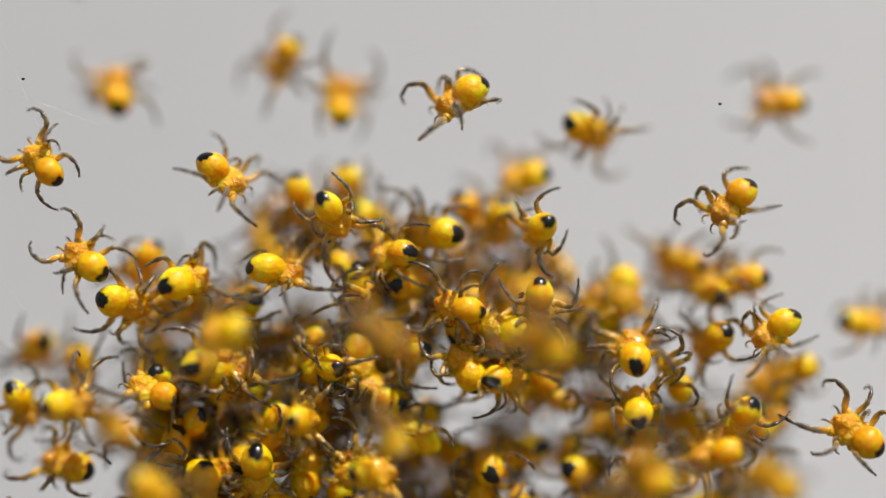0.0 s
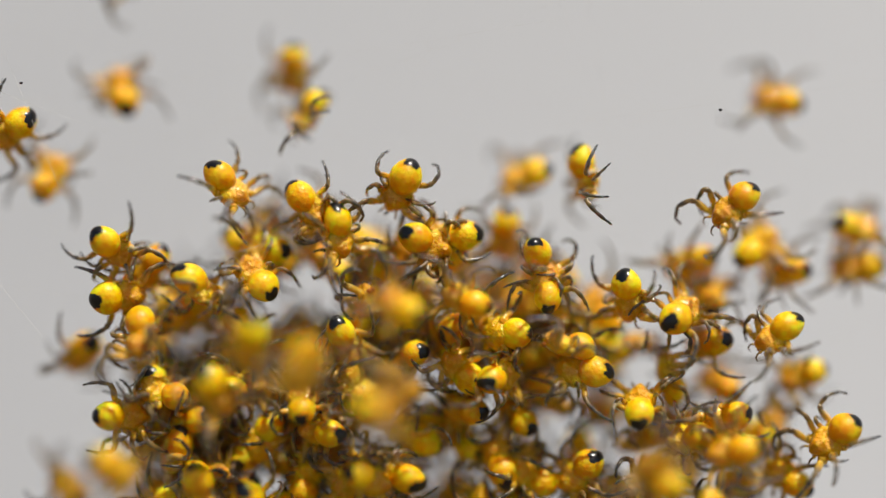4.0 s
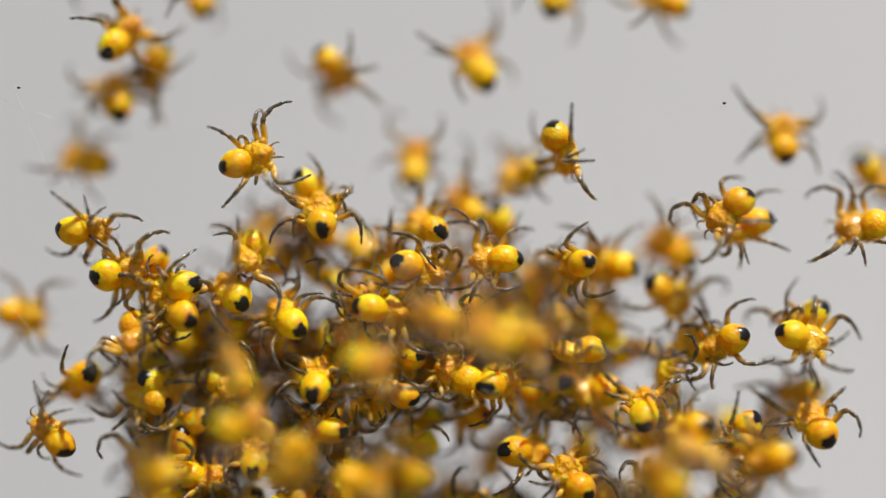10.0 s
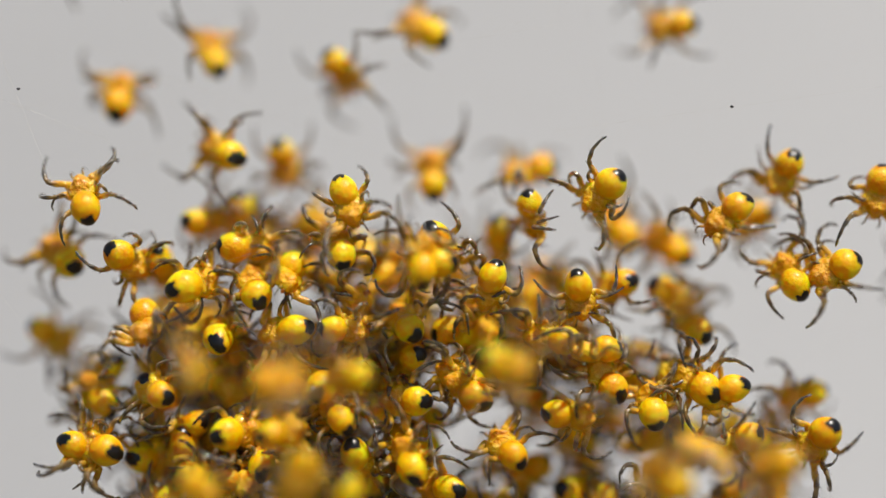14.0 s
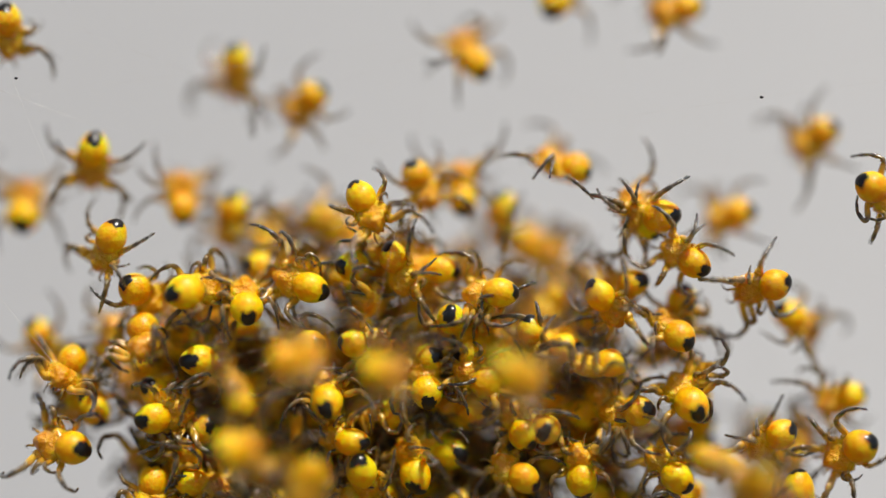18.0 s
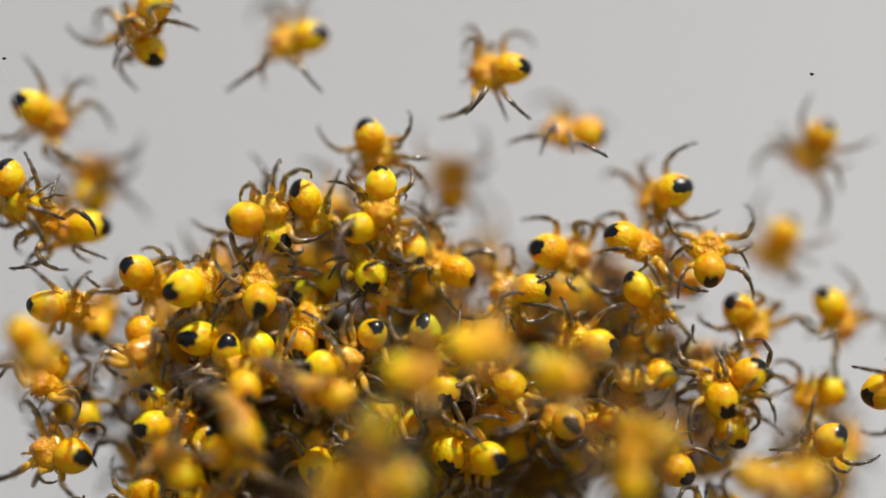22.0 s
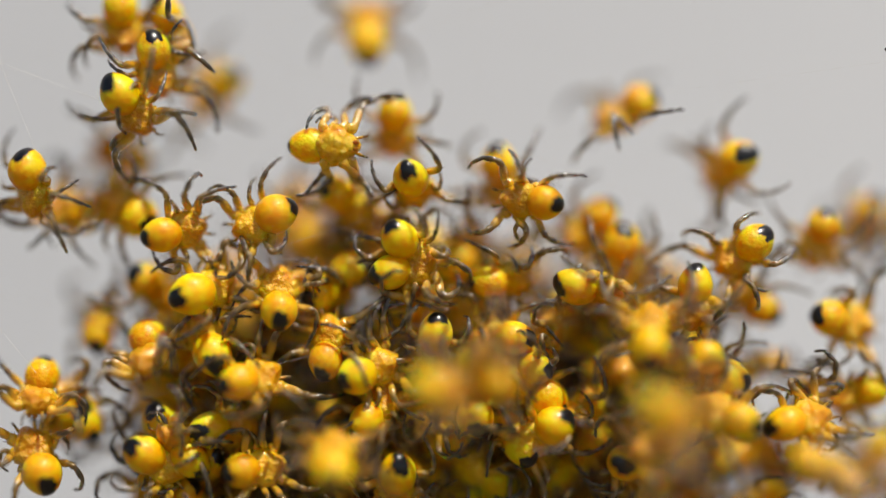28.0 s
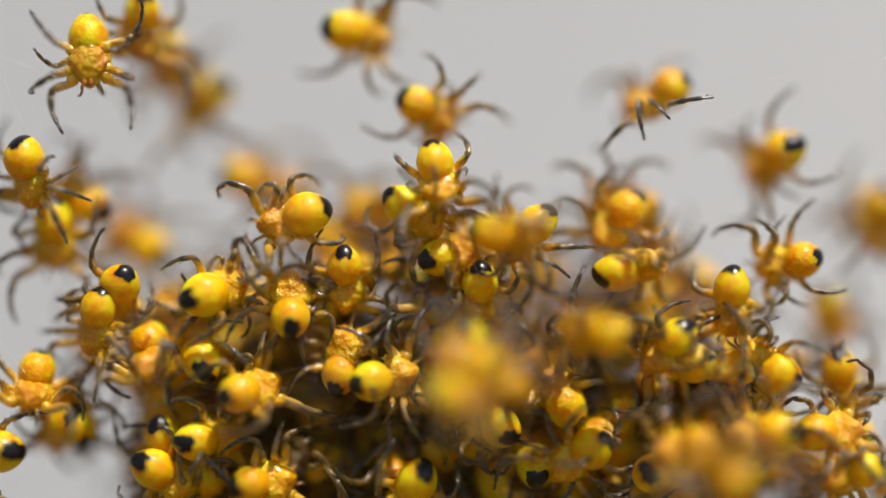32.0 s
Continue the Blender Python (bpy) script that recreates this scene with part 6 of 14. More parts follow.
    walk(one, [(0, at(-7.72, 0, -4.34, -30, 0, -40)), (2, at(-7.38, 0, -4.29, -30, 0, -40)), (3, at(-7.37, 0, -4.34, -30, 0, -40)), (6, at(-7.56, 0.5, -3.99, -20, 0, -40)), (7, at(-7.85, 0.5, -4.12, -20, 32, 0)), (8, at(-7.91, 0.5, -4.03, -20, 32, 0)), (9, at(-7.9, 0.5, -4.08, -20, 0, -40)), (10, at(-7.82, 0.5, -4.22, -20, 6, 0)), (11, at(-7.75, 0.5, -4.21, -20, 6, 0)), (12, at(-7.67, 0.5, -4.35, -30, 6, 0)), (13, at(-7.68, 0, -4.21, -20, 0, -40)), (14, at(-7.61, 0, -3.97, -20, 32, 0)), (17, at(-7.41, 0, -4.05, -20, 6, 0)), (18, at(-7.15, 1.93, -5.08, -20, 32, 0)), (18.5, at(-6.64, 0.08, -6.73, -95, 22, 12)), (19, at(-6.11, -2, -8.37, -170, 12, 23)), (20, at(-5.82, -2.79, -4.39, -170, 12, 23)), (21, at(-5.92, -2.56, -4.75, -170, 12, 23)), (22, at(-6.34, -0.83, -5.07, -170, 6, 23)), (23, at(-5.6, -2, -5.03, -170, 12, 23)), (24, at(-6.2, -1.42, -5.13, -170, 6, 23)), (25, at(-6.16, -0.25, -5.04, -170, 14, 12)), (28, at(-6.21, -0.2, -5.05, -170, 21, 12)), (29, at(-6.12, -0.2, -5.09, -170, 21, 12)), (31, at(-6.14, -0.2, -5.13, -170, 21, 12)), (32, at(-6.18, -0.2, -5.07, -170, 21, 12))])
    stride(one)
    one = spiderling(44, "hang", 0.96)
    walk(one, [(0, at(-11.9, 0.83, -4.33, 120, 14, 12)), (1, at(-11.57, 0.83, -4.77, 120, 14, 12)), (2, at(-10.81, 0.2, -5.92, 170, 14, 12)), (2.33, at(-10.96, 0.22, -6.62, 113, 9, 5)), (2.67, at(-11.12, 0.23, -7.33, 57, 5, -2)), (3, at(-11.27, 0.25, -8.03, 0, 0, -9)), (7, at(-11.27, 0.25, -8.03, 0, 0, -9)), (8, at(-9.37, 0.83, -5.37, -20, 7, -16)), (9, at(-5.09, -0.48, -5.91, -90, 34, -2)), (10, at(-5.14, 0, -5.95, -90, 34, -2)), (11, at(-5.14, 0, -5.94, -90, 34, -2)), (13, at(-4.91, 0, -5.91, -90, 34, -2)), (14, at(-4.93, 0, -5.96, -90, 34, -2)), (17, at(-5.09, 0, -9.45, -90, 34, -2)), (20, at(-5.21, 0, -9.03, -90, 34, -2)), (21, at(-5.04, 0.15, -5.99, -90, 34, -2)), (22, at(-7.07, -0.83, -5.54, -40, -9, 34)), (22.5, at(-7.04, -1.42, -5.45, -105, -9, 34)), (23, at(-7.01, -2, -5.35, -170, -9, 34)), (23.5, at(-7.13, -1.07, -5.08, -105, -9, 34)), (24, at(-7.25, -0.15, -4.81, -40, -9, 34)), (25, at(-8.07, 0.15, -5.66, -40, -9, 34)), (28, at(-7.29, 0.15, -4.78, -40, -9, 34)), (28.5, at(-7.43, 0.2, -5.05, -105, -9, 34)), (29, at(-7.57, 0.25, -5.32, -170, -9, 34)), (30, at(-7.59, 0.25, -5.25, -170, -9, 34)), (31, at(-7.49, 0.25, -5.18, -170, -9, 34)), (32, at(-7.51, 0.25, -7.61, -170, -9, 34))])
    stride(one)
    one = spiderling(45, "reach", 1.03)
    walk(one, [(0, at(-10.49, -0.8, -4.51, -170, 28, 4)), (1, at(-10.32, -0.8, -4.18, -170, 28, 4)), (2, at(-9.7, -0.8, -4.61, -170, 21, 4)), (3, at(-9.39, -0.8, -4.66, -180, 14, 4)), (6, at(-7.32, 1.87, -5.87, -180, 23, 7)), (7, at(-5.96, -2, -8.95, -170, 12, 23)), (18, at(-6.1, -2, -8.42, -170, 12, 23)), (19, at(-5.13, -1.42, -8.92, -170, 13, 1)), (23, at(-5.4, -1.42, -8.42, -170, 13, 1)), (23.5, at(-3.94, -2.2, -8.2, -225, 14, -25)), (24, at(-2.49, -2.56, -8.06, 80, 16, -51)), (25, at(-2.54, 0.15, -5.79, 80, 16, -51)), (28, at(-2.85, 0.15, -8.01, 80, 16, -51)), (28.5, at(-0.46, 0.07, -7.94, 25, 0, -39)), (29, at(1.93, 0, -7.87, 330, -15, -27)), (29.33, at(1.92, -1.33, -7.59, 273, -9, -17)), (29.67, at(1.95, -2.41, -7.37, 217, -4, -8)), (30, at(2.01, -3.01, -7.22, 160, 2, 2)), (32, at(2.02, -3.01, -7.22, 160, 2, 2))])
    stride(one)
    one = spiderling(46, "spread", 1.02)
    walk(one, [(0, at(-11.54, 2.15, -2.91, 60, 35, 34)), (1, at(-11.28, 2.15, -2.31, 60, 35, 34)), (2, at(-11.35, 2.15, -1.98, 60, 35, 34)), (3, at(-10.42, 1.95, -2.89, 60, 35, 34)), (6, at(-9.97, 1.42, -2.79, 60, 6, 34)), (7, at(-10.13, 1.07, -3.38, 60, 35, 34)), (8, at(-9.92, 0.83, -3.66, 60, 35, 34)), (9, at(-9.82, 0.83, -3.48, 60, 35, 34)), (10, at(-9.9, 0.83, -3.47, 60, 35, 34)), (11, at(-9.67, 0.83, -3.76, 60, 35, 34)), (12, at(-9.53, 1.42, -4.1, 60, 35, 34)), (13, at(-9.85, 1.42, -4.09, 60, 35, 34)), (14, at(-9.69, 1.42, -4.07, 60, 35, 34)), (17, at(-9.99, 1.07, -3.98, 60, 35, 34)), (18, at(-10.09, 1.07, -3.95, 60, 35, 34)), (19, at(-10, 0.83, -3.9, 60, 35, 34)), (20, at(-9.97, 1.07, -3.88, 60, 35, 34)), (21, at(-9.9, 1.07, -3.92, 60, 35, 34)), (22, at(-9.95, 1.07, -3.95, 60, 35, 34)), (23, at(-10.19, 1.42, -4.22, 60, 35, 34)), (24, at(-10.21, 1.42, -3.75, 60, 35, 34)), (28, at(-9.96, 0.9, -3.85, 60, 35, 34)), (29, at(-9.83, 0.9, -3.92, 60, 35, 34)), (30, at(-9.88, 0.9, -3.8, 60, 35, 34)), (31, at(-9.81, 0.9, -3.87, 60, 35, 34)), (32, at(-10.1, 0.9, -3.77, 60, 35, 34))])
    stride(one)
    one = spiderling(47, "gather", 1.04)
    walk(one, [(0, at(-10.29, 1.88, -3.36, 90, -11, -46)), (1, at(-9.64, 1.42, -3.39, 90, -11, -46)), (2, at(-8.46, 0.48, -2.23, 90, -11, -46)), (3, at(-8.29, 0.45, -2.2, 90, -60, -23)), (6, at(-8.11, -1.5, -2.2, 90, -11, -46)), (7, at(-8.46, 0.45, -1.86, 90, -60, -23)), (8, at(-8.45, 0.45, -1.93, 90, -60, -23)), (9, at(-8.44, 0.45, -2.37, 90, -72, -23)), (10, at(-8.44, 0.45, -2.2, 90, -66, -23)), (11, at(-8.44, 0.45, -2.27, 90, -66, -23)), (12, at(-8.44, 0.45, -2.1, 90, -66, -23)), (13, at(-8.28, 0.45, -2.08, 90, -60, -23)), (14, at(-8.14, 0.45, -1.84, 90, -60, -23)), (18, at(-8.28, 0.45, -2.21, 90, -60, -23)), (19, at(-8.27, 0.45, -2.07, 90, -60, -23)), (20, at(-8.23, 0.45, -2.28, 90, -60, -23)), (22, at(-8.26, 0.45, -2.27, 90, -60, -23)), (23, at(-8.27, 0.45, -2.13, 90, -60, -23)), (25, at(-8.27, 0.45, -2.26, 90, -60, -23)), (32, at(-8.27, 0.45, -2.19, 90, -60, -23))])
    stride(one)
    one = spiderling(48, "reach", 0.95)
    walk(one, [(0, at(-1.44, 1, -4.5, 0, 14, 11)), (1, at(-1.58, 1, -4.15, 0, 14, 11)), (2, at(-1.09, 1, -4.28, 0, 14, 11)), (3, at(-1.22, 1.91, -6.02, 0, 8, 22)), (7, at(-1.16, 1.91, -5.92, 0, 8, 22)), (8, at(0.15, 1.77, -3.9, -10, 18, -24)), (10, at(0.16, 1.77, -3.86, -10, 18, -24)), (11, at(3.18, 0.25, -2.33, -10, 18, -24)), (12, at(3.18, 0.25, -2.47, -10, 18, -24)), (13, at(2.74, 1.79, -3.68, -10, 18, -24)), (23, at(1.19, 1.79, -3.46, -10, 18, -24)), (24, at(3.47, 0.15, -2.87, 0, 30, -29)), (25, at(2.76, 1.96, -4.41, 0, 30, -29)), (30, at(1.95, 1.96, -4.08, 0, 30, -29)), (31, at(2.48, 0.1, -1.97, 0, 30, -29)), (32, at(2.66, -0.15, -2.05, 40, 6, -29))])
    stride(one)
    one = spiderling(49, "hang", 0.94)
    walk(one, [(0, at(-4.12, -0.83, -4.88, 180, 53, -1)), (1, at(-4.03, -0.83, -4.78, 180, 53, -1)), (1.5, at(-4.11, -0.27, -4.47, 220, 40, -1)), (2, at(-4.18, 0.3, -4.16, -100, 28, -1)), (3, at(-3.85, 0.3, -4.36, -90, 35, -1)), (6, at(-4.91, -2, -4.85, -90, 34, -2)), (7, at(-6.04, -1.07, -1.89, -95, 21, -25)), (7.5, at(-5.54, -0.28, -2.06, -48, 14, -25)), (8, at(-5.04, 0.5, -2.24, 0, 6, -25)), (9, at(-4.33, -0.48, -0.81, -70, 28, -12)), (10, at(-4.28, 1.9, -2.27, -70, 21, -25)), (11, at(-3.76, 0.15, -0.94, -70, 21, -25)), (12, at(-3.2, 1.95, -2.9, -110, -3, -24)), (12.5, at(-3.22, 1.11, -2.42, -150, 2, -24)), (13, at(-3.22, 0, -1.91, -190, 6, -24)), (14, at(-3.01, 0, -2.13, 170, 6, -24)), (17, at(-2.86, 0.15, -2.34, 170, -3, -24)), (18, at(-2.8, 0.1, -2.48, 170, -3, -24)), (18.5, at(-2.75, 0.12, -2.49, 95, 21, -24)), (19, at(-2.69, 0.15, -2.49, 20, 45, -24)), (20, at(-2.69, 0.1, -2.54, 20, 36, -24)), (21, at(-2.69, 0.15, -2.4, 50, 45, -24)), (22, at(-2.64, 0.15, -2.25, 50, 36, -24)), (23, at(-2.89, 1.92, -3.61, 90, -3, -24)), (28, at(-3.37, 1.92, -3.32, 90, -3, -24)), (29, at(-3.05, 0.25, -4.23, 80, 16, -51)), (29.5, at(-2.12, 0.31, -4.51, 25, 22, -19)), (30, at(-1.2, 0.37, -4.78, -30, 29, 13)), (31, at(-1.9, -0.83, -5.05, -30, 29, 13)), (32, at(-2, -0.83, -7.42, -30, 29, 13))])
    stride(one)
    one = spiderling(50, "spread", 0.96)
    walk(one, [(0, at(-8.39, -2.56, -5.03, -20, 31, 39)), (1, at(-8.59, -2.56, -5.3, -20, 31, 39)), (2, at(-8.65, -2.56, -5.57, -20, 31, 39)), (3, at(-9.52, -2.56, -5.46, -20, 31, 39)), (6, at(-9.58, -2, -9.47, -20, 31, 39)), (7, at(-9.57, -2, -9.45, -20, 31, 39)), (8, at(-9.46, 0, -6.37, -20, 6, 39)), (9, at(-9.52, 0, -5.74, -30, 14, 19)), (10, at(-10.37, 0, -5.26, -30, 6, 39)), (11, at(-10.75, 0, -4.94, -50, 6, 39)), (12, at(-11.47, 0.1, -4.01, -40, 6, 39)), (12.33, at(-11.57, 0.34, -4.1, 17, 6, 39)), (12.67, at(-11.68, 0.59, -4.19, 73, 6, 39)), (13, at(-11.78, 0.83, -4.28, 130, 6, 39)), (14, at(-10.08, 0.1, -5.36, 160, 6, 24)), (15.5, at(-10.11, 0.12, -4.11, 115, -24, 18)), (17, at(-10.21, 0.6, -2.88, 70, -54, 12)), (18, at(-10.22, 0.6, -3.03, 70, -54, 12)), (19, at(-10.23, 0.55, -3.02, 70, -54, 12)), (20, at(-10.31, 0.6, -3.14, 70, -54, 12)), (21, at(-10.31, 0.6, -3.12, 70, -54, 12)), (22, at(-10.47, 0.55, -3.09, 70, -54, 12)), (23, at(-10.42, 0.45, -3, 70, -62, 12)), (24, at(-10.69, 0.45, -3.02, 80, -62, 12)), (25, at(-10.64, 0.45, -2.98, 80, -62, 12)), (28, at(-10.63, 0.45, -3.07, 90, -50, 12)), (30, at(-10.7, 0.45, -2.85, 90, -50, 12)), (32, at(-10.66, 0.45, -2.79, 90, -50, 12))])
    stride(one)
    one = spiderling(51, "hang", 1.06)
    walk(one, [(0, at(-10.18, 0.83, -6.36, -20, 7, -16)), (1, at(-11.27, 0.25, -8.03, 0, 0, -9)), (2, at(-11.27, 0.25, -8.03, 0, 0, -9)), (2.33, at(-11.15, 0.44, -8.71, 57, 3, 2)), (2.67, at(-11.04, 0.64, -9.38, 113, 6, 13)), (3, at(-10.92, 0.83, -10.06, 170, 9, 24)), (13, at(-10.84, 0.83, -9.86, 170, 9, 24)), (13.5, at(-13.32, 1.64, -4.68, 235, 8, 0)), (14, at(-15.68, 2.02, 0.5, -60, 8, -24)), (32, at(-15.64, 2.02, 0.49, -60, 8, -24))])
    stride(one)
    one = spiderling(52, "hang", 0.95)
    walk(one, [(0, at(-7.95, -2.56, -6.42, 150, 9, 12)), (1, at(-8.66, -2.56, -6.39, 150, 9, 12)), (2, at(-8.29, -2.56, -6.44, 150, 9, 12)), (3, at(-9.01, -2.56, -5.9, 150, 9, 12)), (6, at(-8.16, -2.56, -5.53, 150, 9, 12)), (6.5, at(-7.88, -2.45, -5.16, 75, 9, 12)), (7, at(-7.59, -2.33, -4.79, 0, 9, 12)), (8, at(-6.99, -2.33, -5.07, 0, 9, 12)), (8.5, at(-7.19, -2.9, -5.14, 75, 9, 12)), (9, at(-7.4, -3.46, -5.23, 150, 9, 12)), (9.5, at(-7.26, -2.9, -5.58, 75, 9, 12)), (10, at(-7.12, -2.33, -5.92, 0, 9, 12)), (12, at(-6.97, -2.33, -6.11, 0, 9, 12)), (12.5, at(-6.98, -2.22, -6.11, 75, 9, 12)), (13, at(-7.02, -2, -6.13, 150, 9, 12)), (14, at(-6.7, -2.33, -6.07, 150, 9, 12)), (17, at(-7.78, 0.55, -6.35, 90, -40, 12)), (18, at(-8.08, 0.55, -6.2, 90, -40, 12)), (19, at(-8.12, 0.45, -6.18, 90, -40, 12)), (20, at(-8.23, 0.45, -6.17, 90, -40, 12)), (21, at(-8.2, 0.45, -6.09, 90, -40, 12)), (23, at(-8.33, 0.45, -6.03, 90, -40, 12)), (24, at(-8.38, 0, -5.81, 150, 9, 12)), (25, at(-8.82, 0, -5.64, 150, 9, 12)), (28, at(-8.32, 0, -4.7, 150, 6, 12)), (29, at(-8.22, 0.1, -4.52, 150, 6, 12)), (32, at(-8.19, 0.1, -4.75, 150, 9, 12))])
    stride(one)
    one = spiderling(53, "walk", 0.99)
    walk(one, [(0, at(-6.61, -0.25, -6.47, 90, 6, 34)), (2, at(-6.66, -0.25, -6.41, 90, 6, 34)), (3, at(-6.58, -0.2, -6.47, 90, 6, 34)), (4.5, at(-6.82, -1.1, -6.36, 135, -2, 34)), (6, at(-7.06, -2, -6.25, 180, -9, 34)), (7, at(-7.05, -2, -6.16, 180, -9, 34)), (8, at(-7.14, -2.33, -6.1, 180, -9, 34)), (9, at(-6.19, -0.25, -6.32, 180, -9, 34)), (9.5, at(-6.12, 1.1, -4.92, 235, 5, 4)), (10, at(-6.02, 2.02, -3.5, -70, 19, -25)), (11, at(-6.23, 0.83, -0.33, -70, 19, -25)), (12, at(-6.18, 1.07, -0.31, -70, 19, -25)), (13, at(-5.11, 0.48, -0.76, -60, 6, -25)), (13.5, at(-5.43, 0.48, -0.33, -125, 6, -25)), (14, at(-5.74, 0.48, 0.09, -190, 6, -25)), (17, at(-5.44, 1.3, -0.32, 170, 19, -25)), (18, at(-5.33, 1.3, -0.51, 170, 19, -25)), (19, at(-5.02, 0.48, -0.19, 180, 6, -25)), (20, at(-5.58, 0.2, -0.01, -180, 19, -25)), (21, at(-5.59, 0.15, 0.44, -200, 6, -25)), (22, at(-5.75, 0, 0.53, 190, 0, -15)), (22.5, at(-5.75, 0, 0.53, 146, 0, -15)), (23, at(-5.75, 0, 0.54, -258, 0, -15)), (23.5, at(-5.76, 0, 0.54, -301, 0, -15)), (24, at(-5.76, 0, 0.54, -345, 0, -15)), (25, at(-5.68, 0, 0.58, 20, 0, -15)), (28, at(-5.44, 0.15, 0.53, 20, 0, -15)), (29, at(-5.67, 0.2, 0.72, 20, 19, -25)), (29.5, at(-5.36, 0.17, 0.9, 85, 12, -25)), (30, at(-5.05, 0.15, 1.07, 150, 6, -25)), (31, at(-6, 0.2, 2.48, 180, 6, 9)), (31.5, at(-7.09, 1.22, 3.33, 135, 14, -5)), (32, at(-8.15, 1.95, 4.15, 90, 21, -19))])
    stride(one)
    one = spiderling(54, "spread", 1.01)
    walk(one, [(0, at(-5.18, 0, -6.03, 90, 6, 0)), (1, at(-5.17, 0, -5.93, 90, 6, 0)), (2, at(-5.08, 0, -5.98, 90, 18, 0)), (3, at(-5.14, 0, -6.03, 90, 18, 0)), (4.5, at(-5.54, -1, -7.52, 140, 15, 12)), (6, at(-5.95, -2, -9, 190, 12, 23)), (7, at(-4.9, -2, -8.98, -90, 34, -2)), (8, at(-4.89, -2, -8.96, -90, 34, -2)), (9, at(-9.36, 0.83, -9.92, -20, 7, -16)), (13, at(-9.36, 0.83, -9.86, -20, 7, -16)), (14, at(-11.27, 0.25, -8.03, 0, 0, -9)), (28, at(-11.27, 0.25, -8.03, 0, 0, -9)), (29, at(-11.23, 0.25, -4.59, 0, 0, -9)), (30, at(-11.16, 0.05, -4.68, 0, 6, -9)), (31, at(-11.13, 0.05, -7.67, 0, 0, -9)), (32, at(-11.27, 0, -4.39, 0, 6, -9))])
    stride(one)
    one = spiderling(55, "walk", 1)
    walk(one, [(0, at(-2.3, -0.83, -6.32, 180, 28, 18)), (1, at(-2.14, -0.83, -6.37, 180, 28, 18)), (2, at(-2.2, -0.83, -6.42, 180, 28, 18)), (3, at(-2.34, -0.83, -6.32, 190, 28, 18)), (4.5, at(-2.35, -0.83, -6.24, 135, 24, 18)), (6, at(-2.37, -0.83, -6.16, -280, 21, 18)), (7, at(-2.53, -0.48, -5.95, 90, 21, 18)), (8, at(-2.74, -0.48, -5.93, 90, -15, 35)), (8.5, at(-2.66, -1.24, -5.99, 140, -15, 35)), (9, at(-2.58, -2, -6.05, 190, -15, 35)), (10, at(-2.43, -2, -6.11, -170, -15, 35)), (11, at(-0.9, 1, -2.74, -180, 27, 10)), (13, at(-0.9, 1, -2.71, -180, 27, 10)), (13.5, at(-0.89, 0.55, -2.46, -115, 31, 8)), (14, at(-0.87, 0.1, -2.21, -50, 35, 5)), (17, at(0.67, 0.83, -5.32, -60, 13, 21)), (18, at(1.66, 0.1, -4.9, -60, 13, 21)), (19, at(1.48, 0.1, -9.19, -60, 13, 21)), (24, at(0.58, 0.1, -8.53, -60, 13, 21)), (25, at(0.16, 0.1, -8.38, -30, 29, 13)), (29, at(-0.37, 0.1, -7.89, -30, 29, 13)), (29.5, at(-1.75, 0.17, -7.84, 25, 22, -19)), (30, at(-3.13, 0.25, -7.8, 80, 16, -51)), (32, at(-3.13, 0.25, -7.8, 80, 16, -51))])
    stride(one)
    one = spiderling(56, "walk", 0.99)
    walk(one, [(0, at(1.22, 0.8, -6.43, -60, 49, 10)), (1, at(1.31, 0.8, -6.33, -60, 49, 10)), (2, at(1.33, 0.8, -6.46, -60, 13, 21)), (3, at(1.42, 0.8, -6.43, -60, 13, 21)), (6, at(2.01, 0.8, -6.19, -60, 13, 21)), (6.5, at(2, 0.4, -6.21, -120, 13, 21)), (7, at(1.99, 0, -6.24, -180, 13, 21)), (8, at(2, 0, -6.22, 180, 13, 21)), (9, at(1.95, 0.25, -5.61, 180, 13, 21)), (10, at(1.96, 0.48, -5.62, 180, 13, 21)), (11, at(1.8, 0.48, -5.6, 180, 13, 21)), (11.5, at(2.29, 0.24, -5.57, 240, 17, 16)), (12, at(2.78, 0, -5.54, -60, 21, 10)), (13, at(2.48, 0, -6.45, -60, 13, 21)), (14, at(0.9, 0.05, -3.97, -30, 6, 29)), (17, at(0.44, 0.7, -4.33, 0, 6, 29)), (18, at(0.36, 0.7, -4.22, 0, 6, 29)), (19, at(0.34, 0.7, -4.19, 0, 4, 29)), (20, at(0.2, 0.7, -4.36, 0, 4, 29)), (21, at(0.36, 0.7, -4.38, 0, 4, 29)), (22, at(0.85, 0.7, -4.2, 0, 4, 29)), (23, at(0.98, 0.7, -4.17, 0, 4, 29)), (24, at(0.72, 0.25, -4.26, 0, 4, 29)), (25, at(-0.66, -2.33, -2.81, -60, 18, 44)), (28, at(-0.56, -1.77, -3.04, -60, 18, 44)), (29, at(-0.6, -1.42, -3.01, -60, 18, 44)), (31, at(-0.59, -1.42, -3.04, -60, 18, 44)), (32, at(-0.76, -1.42, -3.01, -60, 18, 44))])
    stride(one)
    one = spiderling(57, "reach", 0.94)
